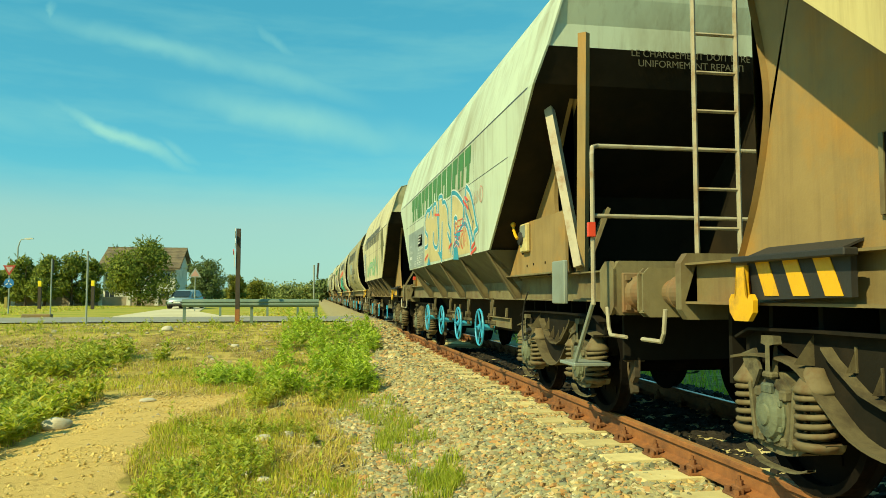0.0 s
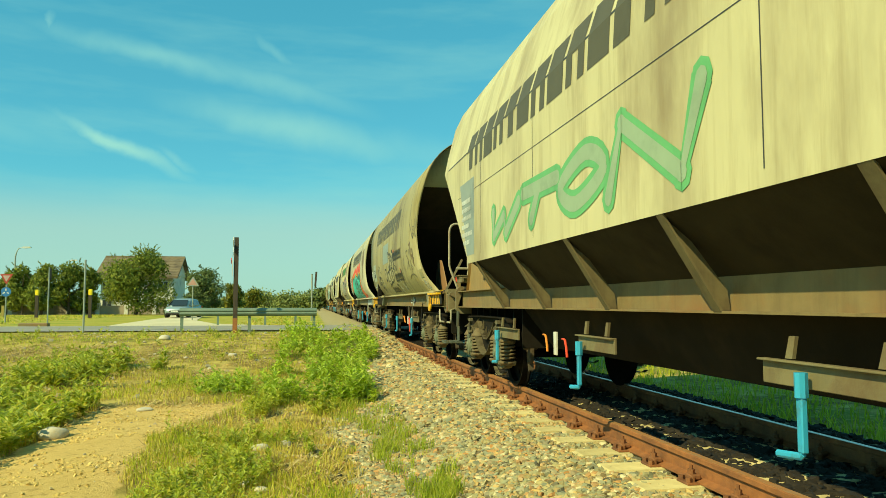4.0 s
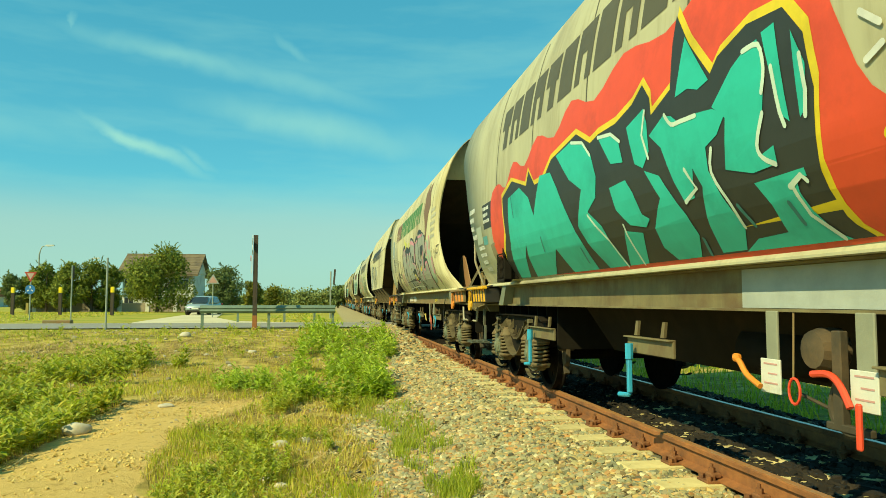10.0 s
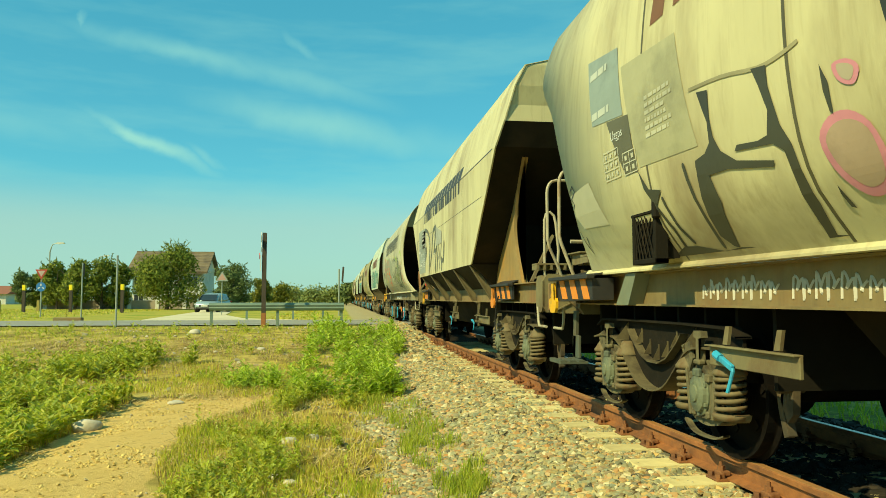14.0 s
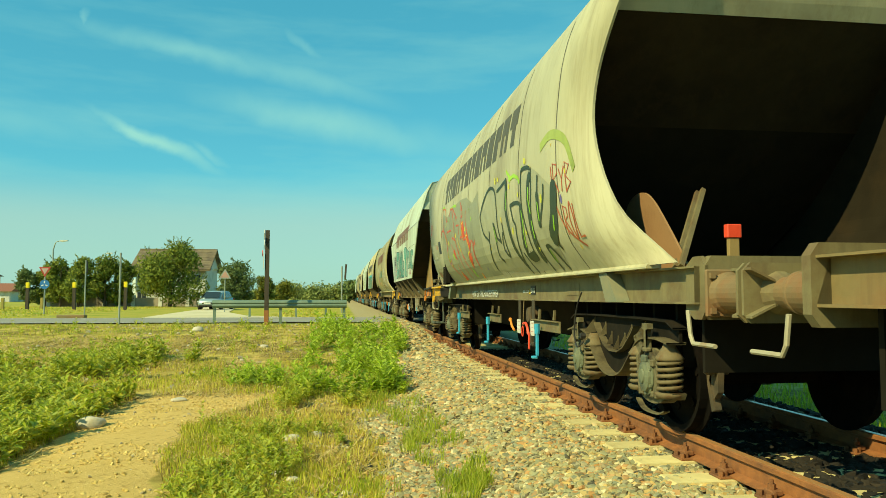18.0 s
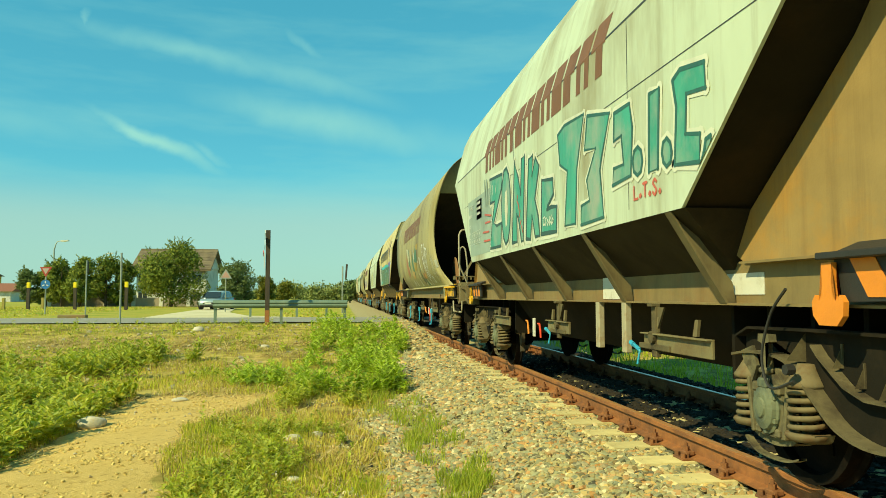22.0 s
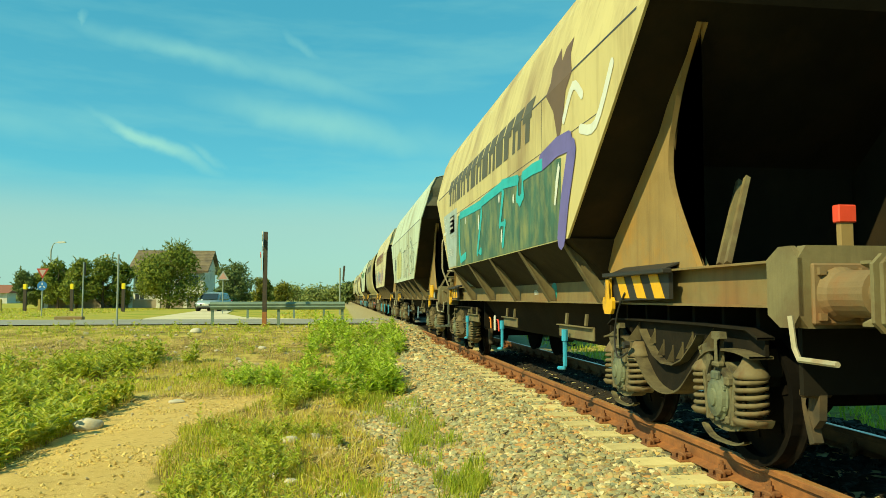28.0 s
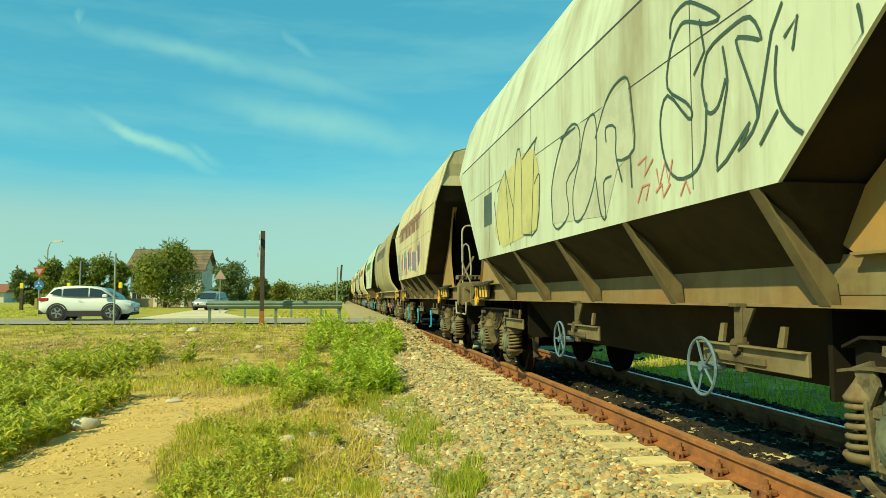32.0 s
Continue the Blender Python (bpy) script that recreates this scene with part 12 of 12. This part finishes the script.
def weeds(rng_np, spots, h0, h1, leaf):
    """Leafy stalks: a thin stem and pairs of drooping leaves."""
    vs, fs = [], []
    for x, y in spots:
        z, h = ground_z(x, y), rng_np.uniform(h0, h1)
        lx, ly = rng_np.uniform(-0.25, 0.25, 2) * h
        n0 = len(vs)
        vs += [(x - 0.005, y, z), (x + 0.005, y, z), (x + lx, y + ly, z + h)]
        fs.append((n0, n0 + 1, n0 + 2))
        for k in range(int(rng_np.randint(11, 20))):
            q = rng_np.uniform(0.15, 1.0)
            a = rng_np.uniform(0, 2 * math.pi)
            s = leaf * rng_np.uniform(0.6, 1.3) * (1.15 - 0.45 * q)
            cx, cy, cz = x + lx * q, y + ly * q, z + h * q
            dx, dy = math.cos(a), math.sin(a)
            up = rng_np.uniform(-0.25, 0.95)
            n0 = len(vs)
            vs += [(cx, cy, cz), (cx + dx * s * 0.5 - dy * s * 0.24, cy + dy * s * 0.5 + dx * s * 0.24, cz + s * (up * 0.6 + 0.08)),
                   (cx + dx * s, cy + dy * s, cz + s * up), (cx + dx * s * 0.5 + dy * s * 0.24, cy + dy * s * 0.5 - dx * s * 0.24, cz + s * (up * 0.6 + 0.08))]
            fs.append((n0, n0 + 1, n0 + 2, n0 + 3))
    return vs, fs


def grown(n_, x0, x1, y0, y1, cut, scale=0.7):
    return spots_in(n_, x0, x1, y0, y1, lambda x, y: not bare(x, y) and patch_noise(x, y, scale, 2) > cut and x < 1.6 + 0.02 * y)


for nm, sp, h0, h1, lf in (("tall weeds beside the ballast", grown(800, -0.75, 1.0, 11.8, 16, -0.1), 0.15, 0.60, 0.12),
                           ("tall weeds beside the ballast", grown(700, -0.8, 1.75, 16, 27, -0.12), 0.20, 0.66, 0.15),
                           ("tall weeds at the end of the path", grown(70, -1.95, -1.0, 12.9, 14.4, -0.6), 0.15, 0.45, 0.11),
                           ("leafy green weeds in the hollow", grown(1200, -6.2, -3.15, 7.0, 12.6, -0.25, 1.1), 0.10, 0.44, 0.125),
                           ("leafy green weeds in the hollow", grown(520, -5.8, -3.3, 15.2, 19.0, -0.25), 0.15, 0.52, 0.14),
                           ("leafy green weeds in the hollow", grown(900, -11, -5.0, 13.0, 19, -0.1), 0.10, 0.40, 0.13),
                           ("low weeds at the path edge", grown(1050, -1.65, 0.05, 4.9, 9.3, 0.0, 1.6), 0.05, 0.28, 0.060),
                           ("low weeds at the path edge", grown(420, -0.85, 0.35, 9.3, 12.0, -0.05, 1.0), 0.08, 0.34, 0.080),
                           ("low weeds at the path edge", grown(160, -2.9, -1.2, 12.8, 15.5, 0.05, 1.0), 0.06, 0.26, 0.08),
                           ("scattered weeds on the field", grown(450, -12, 0.5, 18, 29, 0.10), 0.08, 0.32, 0.11)):
    v, fcs = weeds(rg, sp, h0, h1, lf)
    tagged(new("weeds", soup("weeds", v, fcs, WEED_TALL if nm.startswith("tall") else WEED)), nm, "weeds", kind="stuff")

# matted dead straw lying between the plants
STRAW = islands("dead_straw", [(0.46, 0.30, 0.09), (0.60, 0.44, 0.16), (0.30, 0.19, 0.06), (0.68, 0.54, 0.24), (0.22, 0.14, 0.05)], 0.95, 0.0, 0.1)
v, fcs = [], []
for x, y in spots_in(30000, -9, 1.3, 4.6, 24, lambda x, y: not verge(x, y) and sand_at(x, y) < 0.75 and patch_noise(x, y, 0.9, 14) > -0.05):
    q, ln = rg.uniform(0, math.pi), rg.uniform(0.03, 0.11) * (1 + 0.04 * y)
    dx, dy = math.cos(q) * ln, math.sin(q) * ln
    wx, wy = -math.sin(q) * 0.0035 * (1 + 0.05 * y), math.cos(q) * 0.0035 * (1 + 0.05 * y)
    z, lift = ground_z(x, y) + 0.012, rg.uniform(0.0, 0.05)
    n0 = len(v)
    v += [(x - dx - wx, y - dy - wy, z), (x - dx + wx, y - dy + wy, z), (x + dx + wx, y + dy + wy, z + lift), (x + dx - wx, y + dy - wy, z + lift)]
    fcs.append((n0, n0 + 1, n0 + 2, n0 + 3))
tagged(new("straw", soup("straw", v, fcs, STRAW)), "dead brown straw matted on the verge", "straw", kind="stuff")

# ---- loose stones and the track bed -----------------------------------
PHI = (1 + 5 ** 0.5) / 2
ICO_V = np.array([(-1, PHI, 0), (1, PHI, 0), (-1, -PHI, 0), (1, -PHI, 0), (0, -1, PHI), (0, 1, PHI), (0, -1, -PHI), (0, 1, -PHI), (PHI, 0, -1), (PHI, 0, 1), (-PHI, 0, -1), (-PHI, 0, 1)]) / 1.9
ICO_F = [(0, 11, 5), (0, 5, 1), (0, 1, 7), (0, 7, 10), (0, 10, 11), (1, 5, 9), (5, 11, 4), (11, 10, 2), (10, 7, 6), (7, 1, 8), (3, 9, 4), (3, 4, 2), (3, 2, 6), (3, 6, 8), (3, 8, 9), (4, 9, 5), (2, 4, 11), (6, 2, 10), (8, 6, 7), (9, 8, 1)]
GRAVEL = islands("ballast_stone", [(0.17, 0.17, 0.10), (0.40, 0.33, 0.15), (0.27, 0.265, 0.15), (0.56, 0.38, 0.14), (0.08, 0.075, 0.05), (0.60, 0.53, 0.31), (0.46, 0.23, 0.075), (0.23, 0.245, 0.16), (0.36, 0.33, 0.17)], 0.9)

# stones under the train: oil and the train's shade in one near-black
GRAVEL_SHADED = islands("shaded_oily_stone", [(0.012, 0.010, 0.008), (0.024, 0.019, 0.012), (0.018, 0.015, 0.011), (0.034, 0.025, 0.015)], 0.8)


def stones(spots, s0, s1, lift=0.25):
    vs, fs = [], []
    for x, y in spots:
        s = rg.uniform(s0, s1)
        q = ICO_V * (s * (1 + 0.95 * (rg.uniform(size=(12, 1)) - 0.5))) * np.array((rg.uniform(0.8, 1.4), rg.uniform(0.7, 1.2), rg.uniform(0.55, 0.95)))
        a = rg.uniform(0, math.pi)
        c, sn = math.cos(a), math.sin(a)
        n0 = len(vs)
        z = ground_z(x, y) + s * lift
        vs += [(x + c * p_[0] - sn * p_[1], y + sn * p_[0] + c * p_[1], z + p_[2]) for p_ in q.tolist()]
        fs += [(n0 + i, n0 + j, n0 + k) for i, j, k in ICO_F]
    return vs, fs


SLEEPER_0, SLEEPER_STEP = 4.55, 0.61


def on_sleeper(x, y):
    """True over the bare end of a sleeper."""
    d = (y - SLEEPER_0) / SLEEPER_STEP
    return x > 2.36 + 0.10 * patch_noise(x, y, 4.0) and abs(d - round(d)) < 0.26


def shoulder(x, y):
    return (verge(x, y) or patch_noise(x, y, 1.5, 9) > 0.25) and not (on_sleeper(x, y) and patch_noise(x, y, 9.0, 2) < 0.12)


for n_, box_, s0, s1, ok in ((19000, (0.05, 2.78, 4.0, 8.5), 0.013, 0.036, shoulder), (14000, (0.2, 2.78, 8.5, 16), 0.018, 0.044, shoulder), (5500, (1.2, 2.78, 16, 34), 0.035, 0.075, shoulder),
                             (2600, (-0.5, 1.0, 4.4, 12), 0.010, 0.030, lambda x, y: patch_noise(x, y, 1.1, 3) > 0.05),
                             (9000, (2.95, 4.28, 2.5, 18), 0.03, 0.06, lambda x, y: True), (1500, (4.45, 5.9, 3, 18), 0.03, 0.055, lambda x, y: True)):
    v, fcs = stones(spots_in(n_, *box_, ok), s0, s1)
    tagged(new("ballast", soup("ballast", v, fcs, GRAVEL if box_[0] < 2.9 else GRAVEL_SHADED)), "grey and tan crushed ballast stones", "ballast", kind="stuff")
CLOD = islands("sand_clods", [(0.58, 0.42, 0.14), (0.50, 0.35, 0.11), (0.66, 0.50, 0.19), (0.44, 0.30, 0.10)], 0.95, 0.0, 0.1)
v, fcs = stones(spots_in(13000, -4.4, 0.2, 4.4, 14, lambda x, y: sand_at(x, y) > 0.15 and patch_noise(x, y, 1.3, 5) + patch_noise(x, y, 4.0, 6) > -0.05), 0.003, 0.020, 0.1)
tagged(new("sand_clods", soup("sand_clods", v, fcs, CLOD)), "crumbled clods of sandy soil on the path", "soil", kind="stuff")
PEBBLE = islands("pale_pebbles", [(0.45, 0.38, 0.24), (0.36, 0.29, 0.16), (0.52, 0.47, 0.35), (0.30, 0.24, 0.13)], 0.9)
v, fcs = stones(spots_in(160, -4.2, -0.2, 4.6, 13, lambda x, y: sand_at(x, y) > 0.2), 0.006, 0.022)
a, b = stones(spots_in(260, -9, 0.5, 13, 29, lambda x, y: True), 0.02, 0.07)
fcs += [tuple(i + len(v) for i in q) for q in b]
v += a
tagged(new("pebbles", soup("pebbles", v, fcs, PEBBLE)), "pale pebbles on the sand and grass", "stones", kind="stuff")

M["pale_stone"] = mat("pale_stone", (0.52, 0.47, 0.36), 0.9, 0, 0.15, 8, (0.38, 0.33, 0.22), 0.4, 4, 0.4, 30)
for x, y, s, fl in ((-2.98, 9.55, 0.14, 0.62), (-0.53, 8.4, 0.085, 0.6), (-0.28, 8.75, 0.06, 0.8), (-0.55, 6.75, 0.045, 0.8), (-0.40, 6.60, 0.05, 0.8), (-2.4, 11.7, 0.10, 0.35), (0.95, 13.6, 0.09, 0.6), (1.0, 14.4, 0.07, 0.7), (-4.6, 25.0, 0.16, 0.6), (-2.1, 21.0, 0.10, 0.7)):
    bm = bmesh.new()
    bmesh.ops.create_icosphere(bm, subdivisions=3, radius=1.0)
    sd = x * 13.7
    for vtx in bm.verts:
        k = 1 + 0.22 * noise.noise(vtx.co * 1.3 + Vector((sd, 0, 0))) + 0.08 * noise.noise(vtx.co * 4 + Vector((sd, 3, 0)))
        vtx.co = Vector((vtx.co.x * 1.25, vtx.co.y, vtx.co.z * fl)) * k * s
    o = tagged(new("stone", mesh_of("stone", bm, M["pale_stone"], True)), "rounded pale stone lying on the ground", "stone", "loose stones")
    o.location = (x, y, ground_z(x, y) + s * fl * 0.45)

# sleepers with their fastenings
bed = tagged(new("track_bed"), "concrete sleepers of a single railway line", "track", kind="structure")
sl = bmesh.new()
prism(sl, [(-1.30, -0.38), (1.30, -0.38), (1.30, -0.195), (1.27, -0.178), (-1.27, -0.178), (-1.30, -0.195)], -0.135, 0.135, "y")
sl_me = mesh_of("sleeper", sl, M["concrete"])
cl = bmesh.new()
# ribbed plate, clamps, tall screws with nuts
box(cl, -0.17, 0.17, -0.085, 0.085, -0.177, -0.160, 0.003)
for s in (-1, 1):
    box(cl, s * 0.108 - 0.012, s * 0.108 + 0.012, -0.06, 0.06, -0.162, -0.120, 0.004)
    box(cl, s * 0.085 - 0.040, s * 0.085 + 0.045, -0.045, 0.045, -0.150, -0.112, 0.008)
    tube(cl, [(s * 0.095, 0.0, -0.165), (s * 0.095, 0.0, -0.050)], 0.013, 6)
    tube(cl, [(s * 0.095, 0.0, -0.112), (s * 0.095, 0.0, -0.078)], 0.027, 6)
    for y in (-0.055, 0.055):
        tube(cl, [(s * 0.145, y, -0.165), (s * 0.145, y, -0.128)], 0.022, 6)
cl_me = mesh_of("rail_clip", cl, M["rust"])
for k in range(-2, 150):
    y = SLEEPER_0 + SLEEPER_STEP * k
    s_ = put("sleeper", sl_me, bed, pose(TRACK_X, y, 0.0))
    if k < 70:
        put("rail_clip", cl_me, s_, pose(-0.7535, 0, 0))
        if k < 30:
            put("rail_clip", cl_me, s_, pose(0.7535, 0, 0))


# ---- what moves ------------------------------------------------------
def motions():
    times = [i * 1.0 for i in range(33)]
    for n_, w in WAGONS.items():
        walk(w, [(t, pose(TRACK_X, PITCH * (n_ - 1) + PIVOT - run(t) + SLACK.get(n_, 0.0), 0)) for t in times])
    spin = [i * 0.12 for i in range(267)] + [32.0]
    for n_, sets in WHEELS.items():
        if n_ < 13:
            for ob in sets:
                y = ob.location.y
                walk(ob, [(t, pose(0, y, WHEEL_R, math.degrees((run(t) - run(0)) / WHEEL_R))) for t in spin])
    walk(TRUCK, [(t, pose(truck_at(t)[0], truck_at(t)[1], 0.03, 0, 0, truck_at(t)[2])) for t in [0.5 * i for i in range(65)]])
    for ob in TRUCK_WHEELS:
        x = ob.location.x
        walk(ob, [(t, pose(x, 0, 0.42, 0, math.degrees(5.0 * min(t, 16.6) / 0.42), 0)) for t in spin])
    walk(SUV, [(t, pose(suv_x(t), 35.4, 0.085, 0, 0, 2.0)) for t in [float(i) for i in range(30)] + [30.0 + 0.2 * i for i in range(11)]])
    for ob in SUV_WHEELS:
        x, r = ob.location.x, ob.location.z
        walk(ob, [(t, pose(x, 0, r, 0, math.degrees((suv_x(t) - suv_x(0)) / r), 0)) for t in spin])


motions()
